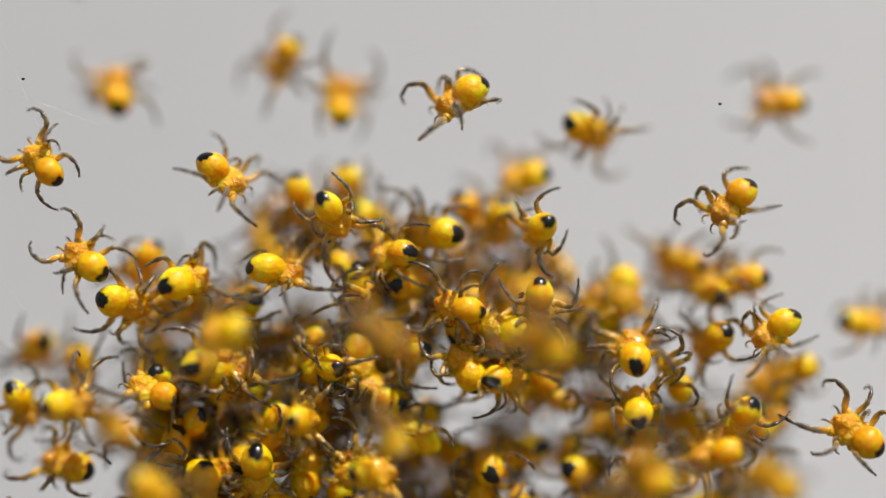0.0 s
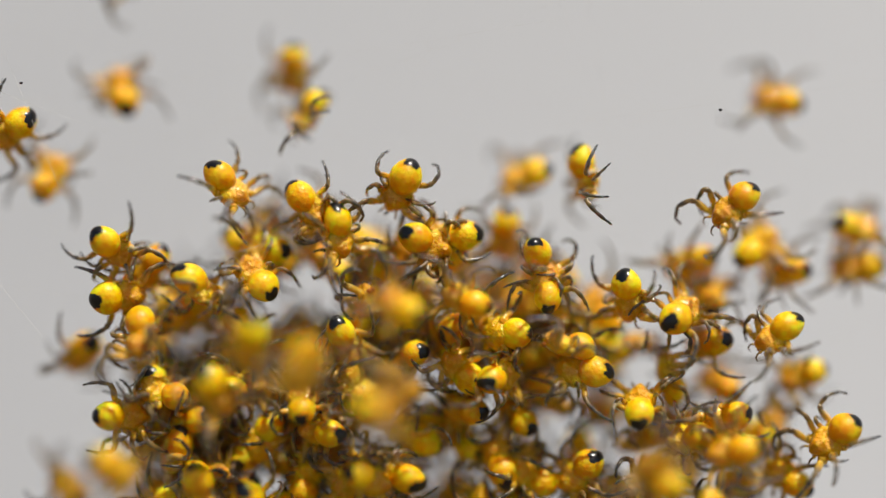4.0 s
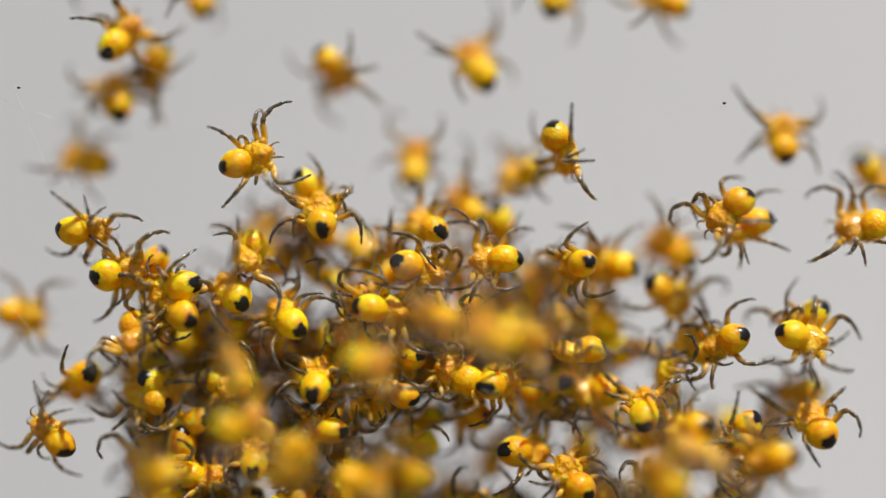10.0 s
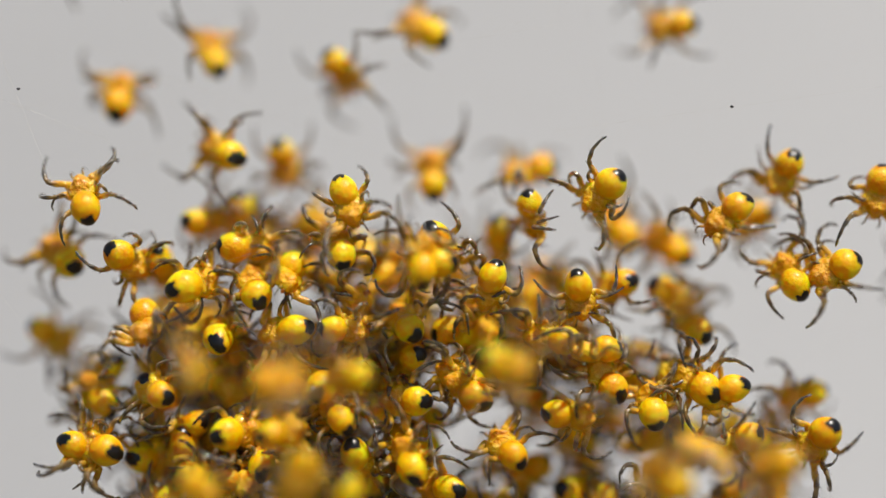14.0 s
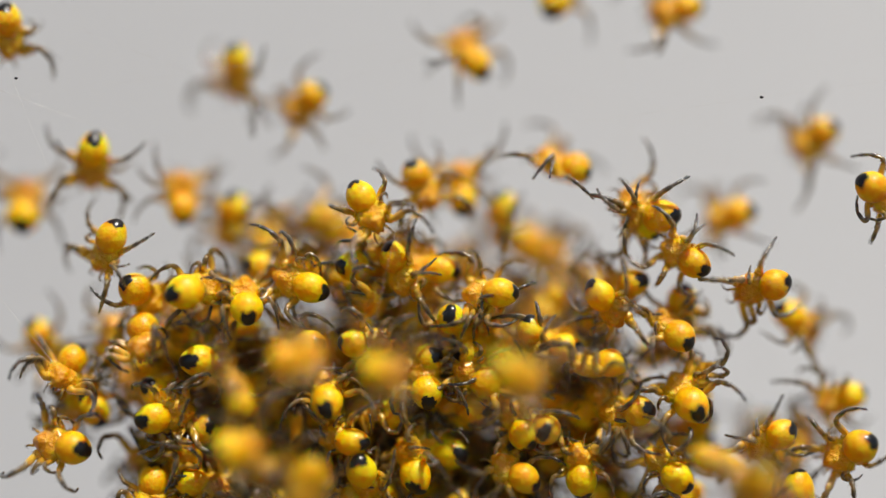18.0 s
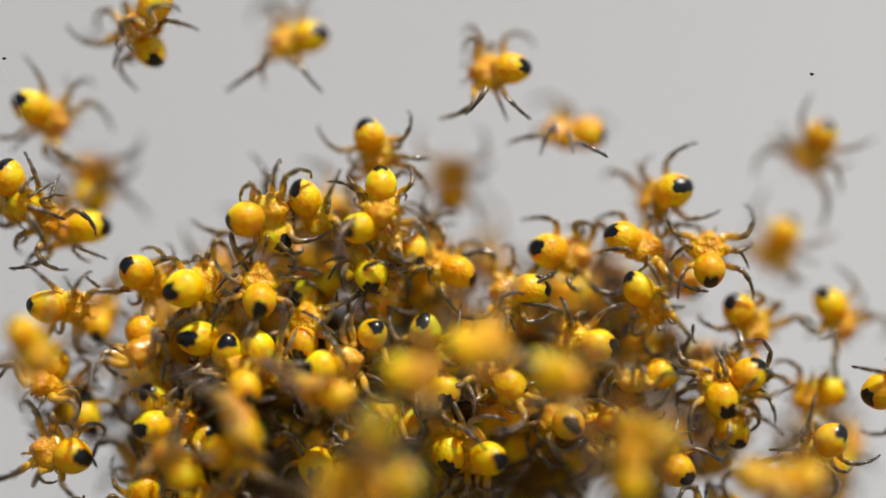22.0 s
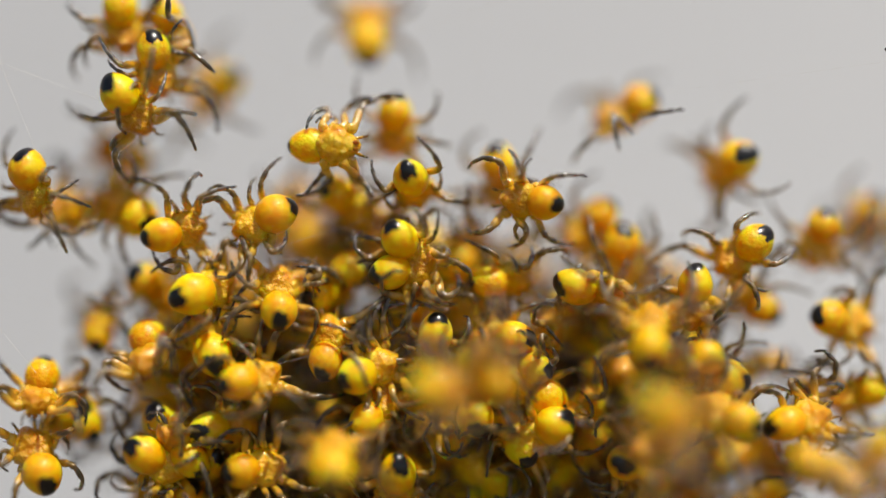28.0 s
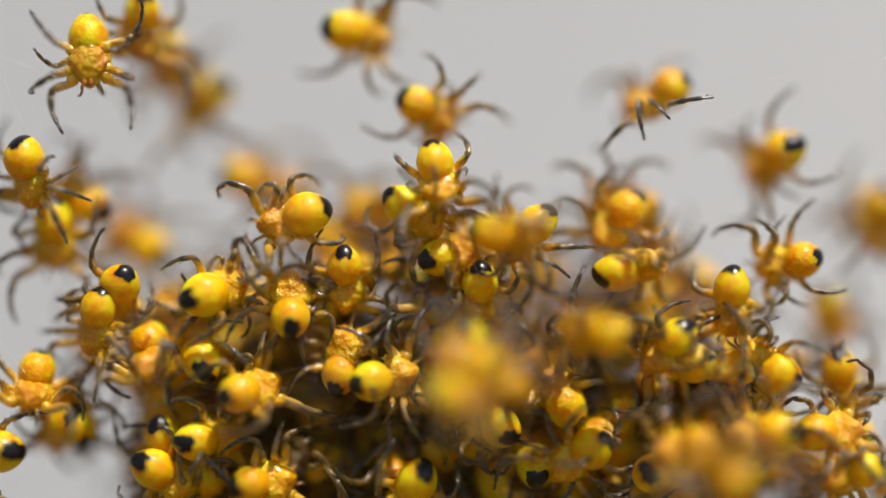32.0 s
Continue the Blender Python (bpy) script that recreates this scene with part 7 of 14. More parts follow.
    walk(one, [(0, at(-1.28, -2.56, -5.32, -47, 35, 70)), (1, at(-1.41, -2.79, -5.35, -47, 35, 70)), (2, at(-1.11, -2.56, -5.27, -47, 35, 70)), (2.33, at(-1.45, -2.86, -5.05, -93, 27, 50)), (2.67, at(-1.8, -3.16, -4.82, -139, 20, 31)), (3, at(-2.15, -3.46, -4.58, 175, 12, 11)), (6, at(-1.9, -3.46, -3.71, 175, 12, 11)), (7, at(-2.36, -2.56, -3.17, 175, 12, 11)), (8, at(-2.41, -2.56, -3.29, 175, 12, 11)), (9, at(-2.4, -2.56, -3.13, 175, 12, 11)), (10, at(-2.26, -2.56, -2.96, 175, 12, 11)), (10.5, at(-2.27, -2.51, -2.98, 131, 12, 11)), (11, at(-2.26, -2.45, -3, 88, 12, 11)), (11.5, at(-2.26, -2.39, -3, 44, 12, 11)), (12, at(-2.27, -2.33, -3.02, 0, 12, 11)), (13, at(-2.06, -2, -3.1, 0, 12, 11)), (14, at(-2.16, -2, -3.31, 0, 12, 11)), (15, at(-2.16, -2.17, -3.21, 58, 12, 11)), (16, at(-2.17, -2.26, -3.1, 117, 12, 11)), (17, at(-2.18, -2.33, -3.01, 175, 12, 11)), (18, at(-2.28, -2.33, -3.07, 175, 12, 11)), (19, at(-2.25, -2.33, -3.05, 175, 12, 11)), (20, at(-2.4, -2.33, -3.22, 175, 12, 11)), (21, at(-2.2, -2.33, -2.94, 175, 12, 11)), (22, at(-2.1, -2.33, -3.05, 175, 12, 11)), (23, at(-2.13, -2.33, -3.41, 175, 12, 11)), (24, at(-2.12, -2.33, -3.1, 175, 12, 11)), (25, at(-2.24, -2.33, -3.17, 175, 12, 11)), (29, at(-2.18, -2.33, -3.07, 175, 12, 11)), (30, at(-2.04, -2.33, -3.13, 175, 12, 11)), (32, at(-2.12, -2.33, -3.05, 175, 12, 11))])
    stride(one)
    one = spiderling(58, "spread", 1.03)
    walk(one, [(0, at(5.53, -2, -6.41, -40, -7, 17)), (3, at(5.79, -2, -6.41, -40, -7, 17)), (6, at(5.99, -2.5, -6.19, -40, -7, 17)), (7, at(6.02, -3.01, -6.12, -40, -7, 17)), (9, at(5.8, -2.56, -6.2, -40, -7, 17)), (10, at(5.95, -2.56, -6.19, -40, -7, 17)), (11, at(5.8, -2.56, -6.1, -40, -7, 17)), (12, at(5.8, -2.56, -6.16, -40, -7, 17)), (14, at(6.03, -2.56, -6.12, -40, -7, 17)), (17, at(5.15, -2.56, -5.77, -40, -7, 17)), (17.5, at(4.56, -3.01, -7, 25, 2, -8)), (18, at(3.97, -3.46, -8.25, 90, 11, -32)), (18.5, at(4.6, -2.31, -8.61, 25, 2, -8)), (19, at(5.35, 0.1, -9.19, -40, -7, 17)), (20, at(5.12, 0.1, -9.04, -40, -7, 17)), (21, at(1.19, 0.37, -8.96, -30, -13, -32)), (29, at(-0.12, 0.37, -7.93, -30, -13, -32)), (30, at(0.34, -2, -5.03, -30, -13, -32)), (31, at(0.35, 0.15, -7.68, -30, -13, -32)), (32, at(0.35, 0.15, -7.68, -30, -13, -32))])
    stride(one)
    one = spiderling(59, "walk", 1.02)
    walk(one, [(0, at(7.54, -0.83, -5.72, 10, 6, -4)), (1, at(7.63, -0.83, -5.69, 10, 6, -4)), (2, at(7.72, -0.83, -5.51, 10, 6, -4)), (3, at(8.04, -0.83, -5.64, 10, 6, -4)), (6, at(7.98, -1.5, -5.2, 10, 28, -4)), (7, at(8.06, -1.5, -5.54, 10, 28, -4)), (8, at(8.15, -1.5, -5.45, 10, 28, -4)), (9, at(8.47, -1.5, -5.58, 10, 28, -4)), (10, at(9, -1.5, -5.57, 10, 28, -4)), (11, at(9.96, -1.5, -5.4, 10, 28, -4)), (12, at(9.96, -1.5, -5.83, 10, 28, -4)), (13, at(10.41, -1.5, -5.52, 10, 28, -4)), (14, at(8.96, -2.56, -5.54, 10, 28, -4)), (15.5, at(8.26, -2.56, -5.69, 50, 28, -4)), (17, at(7.57, -2.56, -5.84, 90, 28, -4)), (18, at(7.25, -2.56, -5.63, 90, 28, -4)), (19, at(7.21, -2.56, -5.56, 90, 28, -4)), (20, at(7.34, -2.56, -5.62, 90, 28, -4)), (21, at(7.33, -2.56, -5.6, 90, 28, -4)), (21.5, at(7.41, -2.33, -5.56, 50, 28, -4)), (22, at(7.5, -2, -5.54, 10, 28, -4)), (23, at(7.32, -2, -5.61, 10, 28, -4)), (24, at(7.51, -2, -5.57, 10, 28, -4)), (25, at(7.56, -2, -5.47, 10, 28, -4)), (28, at(6.62, -3.01, -7.45, 10, 28, -4)), (32, at(6.64, -3.01, -7.46, 10, 28, -4))])
    stride(one)
    one = spiderling(60, "spread", 0.98)
    walk(one, [(0, at(8.13, 0, -4.65, 60, 14, 17)), (1, at(7.98, 0, -4.55, 60, 14, 17)), (2, at(8.07, 0, -4.6, 60, 14, 17)), (3, at(8.1, 0.1, -4.73, 60, 6, 34)), (4.5, at(7.74, 0.17, -4.62, 0, 6, 34)), (6, at(7.39, 0.25, -4.51, -60, 6, 34)), (7, at(8.02, 0.25, -4.03, -60, -3, 34)), (8, at(8.19, 0.25, -4.7, -60, -3, 34)), (8.5, at(8.23, 0.25, -4.73, 0, 2, 34)), (9, at(8.28, 0.25, -4.76, 60, 6, 34)), (10, at(8.27, 0.15, -4.81, 60, 6, 34)), (11, at(8.09, 0, -4.86, 60, 14, 17)), (12, at(8.25, 0, -5.08, 60, 14, 17)), (13, at(8.09, 0, -5.21, 30, 6, 34)), (14, at(8.26, 0.1, -5.05, 40, 6, 34)), (17, at(8.45, 0.2, -5.11, 40, 6, 34)), (18, at(8.27, 0.2, -4.84, 40, 6, 34)), (19, at(8.36, 0.1, -4.78, 20, 6, 34)), (20, at(8.21, 0.05, -4.79, 40, 6, 34)), (21, at(8.2, 0.05, -4.8, 40, 14, 17)), (22, at(8.29, 0.05, -4.76, 50, 14, 17)), (23, at(8.28, 0.25, -5.07, 60, 6, 34)), (24, at(7.39, 0.05, -4.96, 20, 14, 17)), (24.5, at(5.98, 1.01, -5.03, -30, 16, 5)), (25, at(4.56, 1.86, -5.08, -80, 19, -7)), (32, at(4.55, 1.86, -5.08, -80, 19, -7))])
    stride(one)
    one = spiderling(61, "hang", 0.95)
    walk(one, [(0, at(8.77, -2.56, -6.49, -31, 2, 13)), (1, at(9.44, -2.56, -6.54, -31, 2, 13)), (2, at(9.45, -2.56, -9.48, -31, 2, 13)), (3, at(9.7, 0.83, -5.49, -31, 2, 13)), (6, at(9.74, 0.83, -9.98, -31, 2, 13)), (21, at(7.93, 0.83, -9.04, -31, 2, 13)), (22, at(9.45, 0.05, -8.79, 30, -3, -11)), (32, at(9.45, 0.05, -8.79, 30, -3, -11))])
    stride(one)
    one = spiderling(62, "spread", 1)
    walk(one, [(0, at(-6.77, -0.25, -3.4, -160, 28, -11)), (1, at(-6.69, -0.1, -3.31, -160, 28, -11)), (2, at(-8.06, 1, -3.27, -160, 35, -23)), (3, at(-5.77, 0.15, -4.04, -170, 19, -25)), (6, at(-6.33, 0, -3.95, -170, 21, -12)), (7, at(-5.91, -0.25, -2.92, -170, 19, -25)), (7.5, at(-6.04, 0.28, -2.82, -130, 12, -25)), (8, at(-6.16, 0.8, -2.72, -90, 6, -25)), (9, at(-6.31, 0.8, -2.15, -70, 14, -12)), (9.5, at(-6.21, 1.2, -2.19, -130, 24, -18)), (10, at(-6.11, 1.6, -2.22, -190, 35, -23)), (11, at(-6.11, 1.6, -2.21, 170, 35, -23)), (11.5, at(-6.53, 0.93, -2.19, 220, 32, -8)), (12, at(-6.94, 0.25, -2.16, -90, 30, 7)), (13, at(-6.78, 0.25, -2.3, -60, 45, 4)), (14, at(-6.1, 0.25, -2.52, -60, 47, 7)), (15.5, at(-6.17, 0.2, -2.62, -120, 35, 7)), (17, at(-6.23, 0.15, -2.71, -180, 23, 7)), (18, at(-6.85, 0.25, -3, -180, 21, 4)), (19, at(-6.87, 0.25, -2.71, -180, 21, 4)), (20, at(-6.85, 0.2, -2.62, -180, 21, 4)), (21, at(-6.84, 0.2, -2.68, -180, 21, 4)), (22, at(-6.93, 0.2, -2.39, -180, 21, 4)), (23, at(-6.88, 0.15, -2.65, -180, 21, 4)), (23.5, at(-6.88, 0.15, -2.63, -120, 21, 4)), (24, at(-6.89, 0.15, -2.61, -60, 21, 4)), (25, at(-6.78, 0.15, -2.44, -60, 21, 4)), (28, at(-6.8, 0.15, -2.55, -60, 23, 7)), (29, at(-6.83, 0.15, -2.45, -60, 23, 7)), (30, at(-6.85, 0.15, -2.59, -60, 23, 7)), (32, at(-7.15, 0.2, -2.53, -60, 23, 7))])
    stride(one)
    one = spiderling(63, "hang", 0.94)
    walk(one, [(0, at(-3.12, 0.25, -3.51, 0, 35, 9)), (1, at(-3.1, 0.25, -3.48, 0, 21, 18)), (2, at(-3.15, 0, -4.75, 0, 21, 18)), (3, at(-3.14, 0, -5.11, 0, 21, 18)), (6, at(-3.02, 0, -5.26, 0, 21, 18)), (7, at(-3.09, -2.56, -3.89, -47, 35, 70)), (8, at(-3.52, -2.56, -3.72, -47, 35, 70)), (9, at(-4.29, -2.79, -3.84, -47, 35, 70)), (10, at(-5.22, -2.33, -3.42, -47, 35, 70)), (11, at(-4.58, -2.79, -3.08, -47, 35, 70)), (12, at(-6.14, -2.56, -3.37, -47, 35, 70)), (13, at(-6.17, -2.33, -3.52, -47, 35, 70)), (14, at(-6.27, -3.46, -3.15, -47, 35, 70)), (17, at(-6.48, -1.5, -3.64, -47, 35, 70)), (18, at(-5.5, -1.5, -3.9, -47, 35, 70)), (19, at(-4.72, -3.01, -4.15, -47, 35, 70)), (20, at(-4.75, -3.01, -4.37, -47, 35, 70)), (20.5, at(-4.04, -3.24, -4.2, 16, 26, 10)), (21, at(-3.32, -3.46, -4.02, 80, 16, -51)), (22, at(-2.45, -3.46, -4.11, 80, 16, -51)), (23, at(-2.39, -2.56, -4.78, 80, 16, -51)), (23.5, at(-3.78, -1.45, -5.28, 135, 14, -25)), (24, at(-5.18, 0.1, -5.82, -170, 13, 1)), (24.5, at(-3.34, 0.1, -4.71, -125, 12, 1)), (25, at(-1.51, 0.1, -3.6, -80, 11, 1)), (25.75, at(-1.63, 0.12, -3.21, -40, 10, 1)), (26.5, at(-1.75, 0.13, -2.83, 0, 8, 1)), (27.25, at(-1.86, 0.14, -2.45, 40, 7, 1)), (28, at(-1.98, 0.15, -2.06, 80, 6, 1)), (29, at(-2.08, 0.2, -1.97, 90, 6, 1)), (30, at(-2.17, 0.2, -2.11, 90, 11, 1)), (31, at(-1.42, 0.2, -1.14, 90, 11, 1)), (32, at(-1.41, 0.25, -0.89, 90, 11, 1))])
    stride(one)
    one = spiderling(64, "reach", 1.03)
    walk(one, [(0, at(-6.36, 0.25, -3.59, -170, 12, 23)), (1, at(-6.56, 0.1, -2.7, -170, 12, 23)), (1.5, at(-6.16, -1.05, -2.67, -220, 12, 23)), (2, at(-5.76, -2.2, -2.65, -270, 12, 23)), (3, at(-5.99, -2, -2.93, 90, 12, 23)), (4.5, at(-6.46, -1.12, -4.2, 150, 20, 12)), (6, at(-6.92, -0.25, -5.46, 210, 28, 0)), (7, at(-6.37, -0.25, -5.44, -160, 28, 0)), (8, at(-6.11, -1.07, -4.89, -160, 18, 0)), (9, at(-6.1, -2.33, -4.6, -160, 18, 0)), (10, at(-5.66, -2.33, -4.74, -160, 18, 0)), (11, at(-5.87, -1.07, -4.84, -160, 18, 0)), (12, at(-6.02, -0.37, -4.97, -170, 31, 0)), (13, at(-5.96, -0.25, -5.04, -170, 31, 0)), (14, at(-5.9, -0.25, -5.02, -170, 28, 0)), (17, at(-5.27, -3.46, -4.76, -170, 18, 0)), (18, at(-5.87, -2, -5.12, 190, 21, 17)), (19, at(-5.91, -2, -5.07, -170, 21, 17)), (20, at(-6.04, -2, -5.14, -170, 6, 34)), (20.5, at(-5.67, -1.75, -4.73, -108, 20, 52)), (21, at(-5.3, -1.5, -4.32, -47, 35, 70)), (22, at(-5.54, -1.5, -4.54, -47, 35, 70)), (23, at(-5.9, -1.5, -4.38, -47, 35, 70)), (24, at(-5.69, -1.5, -4.55, -47, 35, 70)), (25, at(-4.73, -1.5, -4.48, -47, 35, 70)), (28, at(-4.88, -2.33, -7.57, -47, 35, 70)), (32, at(-4.88, -2.33, -7.57, -47, 35, 70))])
    stride(one)
    one = spiderling(65, "gather", 0.94)
    walk(one, [(0, at(2.51, 0, -1.5, 90, 6, 0)), (1, at(2.38, 0.15, -1.47, 90, 13, 0)), (1.33, at(2.5, 0.5, -1.44, 30, 16, 0)), (1.67, at(2.63, 0.85, -1.42, -30, 18, 0)), (2, at(2.75, 1.2, -1.39, -90, 21, 0)), (3, at(2.78, 0, -1.72, -90, 13, 0)), (6, at(3.09, 0.7, -0.88, -90, 13, 0)), (7, at(4.23, 0.1, -1.24, -90, 13, 0)), (7.5, at(4.12, 0.1, -0.69, -15, 29, 0)), (8, at(4.01, 0.1, -0.14, 60, 45, 0)), (9, at(3.79, 0.15, -0.35, 20, 45, 0)), (10, at(3.86, 0, -0.41, 20, 45, 0)), (10.5, at(3.86, 0, -0.56, 60, 45, 0)), (11, at(3.86, 0, -0.71, 100, 45, 0)), (12, at(3.78, 0, -0.77, 110, 45, 0)), (13, at(3.63, 0, -0.75, 120, 6, 0)), (14, at(3.65, 0, -0.98, 100, 6, 0)), (17, at(3.73, 0.1, -1.21, 120, 0, -40)), (18, at(3.64, 0.1, -1.24, 120, 0, -40)), (19, at(3.55, 0, -1.12, 120, 0, -40)), (20, at(3.43, 0.1, -1.84, 120, 0, -40)), (21, at(3.66, 0.1, -1.29, 120, 0, -40)), (22, at(3.74, 0.05, -1.16, 120, 0, -40)), (23, at(3.55, 0, -1.24, 120, 0, -40)), (24, at(3.46, 0, -1.16, 80, 0, -40)), (25, at(3.55, 0, -1.22, 80, 0, -40)), (28, at(3.74, 0, -1.01, 80, 0, -40)), (29, at(3.69, 0, -0.99, 80, 0, -40)), (32, at(3.84, 0, -1.01, 80, 0, -40))])
    stride(one)
    one = spiderling(66, "spread", 1.05)
    walk(one, [(0, at(-1.35, 0.83, -1.28, -160, 35, 5)), (1, at(-1.5, 0.83, -1.41, -160, 35, 5)), (1.5, at(-1.45, 0.66, -1.35, -95, 28, 5)), (2, at(-1.4, 0.48, -1.3, -30, 21, 5)), (3, at(-1.5, 1.86, -2.56, -30, 27, 10)), (6, at(-1.46, 1.86, -2.48, -30, 27, 10)), (7, at(-0.8, 1.42, -0.24, -30, 27, 10)), (8, at(-3.16, 0.1, -0.14, -70, -6, -4)), (9, at(-2.9, 1.42, 0.11, -70, -6, -4)), (10, at(-3.29, 0, 0.59, -80, 31, -2)), (10.33, at(-2.89, -1.5, 0.34, -140, 26, -10)), (10.67, at(-2.52, -2.56, 0.09, -200, 21, -17)), (11, at(-2.15, -3.24, -0.16, 100, 16, -25)), (11.5, at(-2.87, -3.35, -0.8, 145, 0, 5)), (12, at(-3.59, -3.46, -1.44, -170, -15, 35)), (13, at(-5.03, -2.79, -2.62, -170, -15, 35)), (14, at(-4.6, -2.79, -3.47, -170, -15, 35)), (17, at(-3.98, -2, -2.75, -170, -15, 35)), (18, at(-4.47, -2, -2.88, -170, -15, 35)), (18.5, at(-5.23, -1.96, -2.32, -220, 10, 6)), (19, at(-6.04, -1.42, -1.79, 90, 35, -23)), (19.33, at(-5.86, -0.95, -1.74, 30, 33, -19)), (19.67, at(-5.67, -0.47, -1.68, -30, 30, -15)), (20, at(-5.49, 0, -1.63, -90, 28, -11)), (23, at(-5.43, 0, -1.51, -90, 21, -11)), (24, at(-5.44, 0, -1.55, -90, 21, -11)), (25, at(-5.55, 0, -1.54, -90, 21, -11)), (28, at(-5.39, 0, -1.6, -90, 21, -11)), (31, at(-5.37, 0, -1.6, -90, 21, -11)), (32, at(-5.34, 0, -1.65, -90, 21, -11))])
    stride(one)
    one = spiderling(67, "reach", 1.02)
    walk(one, [(0, at(-2.53, 0.83, -1.12, 90, 6, 24)), (1, at(-3.8, -0.83, -1.37, 110, 28, -1)), (2, at(-4.48, 0.25, -1.68, 110, 28, -1)), (3, at(-3.92, 0.15, -2.34, 110, 28, -1)), (6, at(-1.49, 0.25, -2.42, 110, 28, -1)), (7, at(-2.4, 0.1, -1.39, 110, 6, -1)), (8, at(-2.31, 0.2, -1.15, 110, 28, -1)), (9, at(-2.3, 0.25, -1.2, 100, 6, -1)), (10, at(-1.98, -0.1, -1.64, 170, 6, -1)), (11, at(-1.98, 0, -1.71, 170, 28, -1)), (12, at(-2.22, 0.2, -0.69, 170, 28, -1)), (13, at(-3.71, 0.48, -0.76, 170, 28, -1)), (14, at(-3.68, 2.01, -2.35, 170, 28, -1)), (17, at(-3.88, 2.01, -2.32, 170, 28, -1)), (17.33, at(-3.9, 1.68, -1.92, 227, 21, -1)), (17.67, at(-3.91, 0.94, -1.51, 283, 13, -1)), (18, at(-3.91, 0.2, -1.09, -20, 6, -1)), (19, at(-4.34, 0.2, -0.26, 0, 6, -1)), (20, at(-4.66, 0.15, 0.13, 0, 14, 0)), (21, at(-5.19, 0.25, 0.23, -40, 6, -1)), (22, at(-5.04, 0.37, 0.06, -40, 28, -1)), (23, at(-5.06, 2, -2.38, -40, 28, -1)), (24, at(-5.5, 1.42, -0.25, -40, 28, -1)), (25, at(-5.94, 1.42, -0.26, -40, 28, -1)), (25.75, at(-5.63, 1.1, 0.31, -75, 21, -46)), (26.5, at(-5.32, 0.78, 0.89, -110, 14, -90)), (27.25, at(-5.01, 0.47, 1.46, -145, 7, -135)), (28, at(-4.7, 0.15, 2.04, -180, 0, -180)), (28.33, at(-5.85, 0.15, 2.11, -203, 2, -240)), (28.67, at(-7.01, 0.15, 2.17, -227, 4, -300)), (29, at(-8.16, 0.15, 2.24, 110, 6, 0)), (30, at(-8.89, 0.1, 1.49, 110, 6, 0)), (31, at(-9.79, 0.48, 1.49, 110, 32, 0)), (32, at(-10.38, 0.83, 0.41, 90, 6, 0))])
    stride(one)
    one = spiderling(68, "spread", 1.02)
    walk(one, [(0, at(-3.62, 0.83, -2.92, 63, 15, -155)), (1, at(-3.01, -1.42, -2.49, 63, 15, -155)), (2, at(-3.13, -1.77, -2.59, 63, 15, -155)), (3, at(-3.38, -2.33, -2.84, 63, 15, -155)), (6, at(-4.02, -3.01, -3.16, 63, 15, -155)), (7, at(-4.46, -2.79, -4.18, 63, 15, -155)), (8, at(-5.04, -2.79, -5.18, 63, 15, -155)), (9, at(-4.13, -3.01, -4.98, 63, 15, -155)), (10, at(-3.81, -2.33, -5.33, 63, 15, -155)), (11, at(-3.59, -2.33, -5.9, 63, 15, -155)), (12, at(-3.59, -2.33, -5.75, 63, 15, -155)), (14, at(-3.62, -2.33, -5.71, 63, 15, -155)), (17, at(-3.69, -2, -5.76, 63, 15, -155)), (19, at(-3.83, -2, -5.76, 63, 15, -155)), (20, at(-3.66, -2.33, -5.71, 63, 15, -155)), (21, at(-3.38, -2.33, -5.63, 63, 15, -155)), (22, at(-3.33, -2.33, -5.57, 63, 15, -155)), (23, at(-3.44, -3.01, -8.14, 63, 15, -155)), (32, at(-3.42, -3.01, -8.17, 63, 15, -155))])
    stride(one)
    one = spiderling(69, "spread", 0.99)
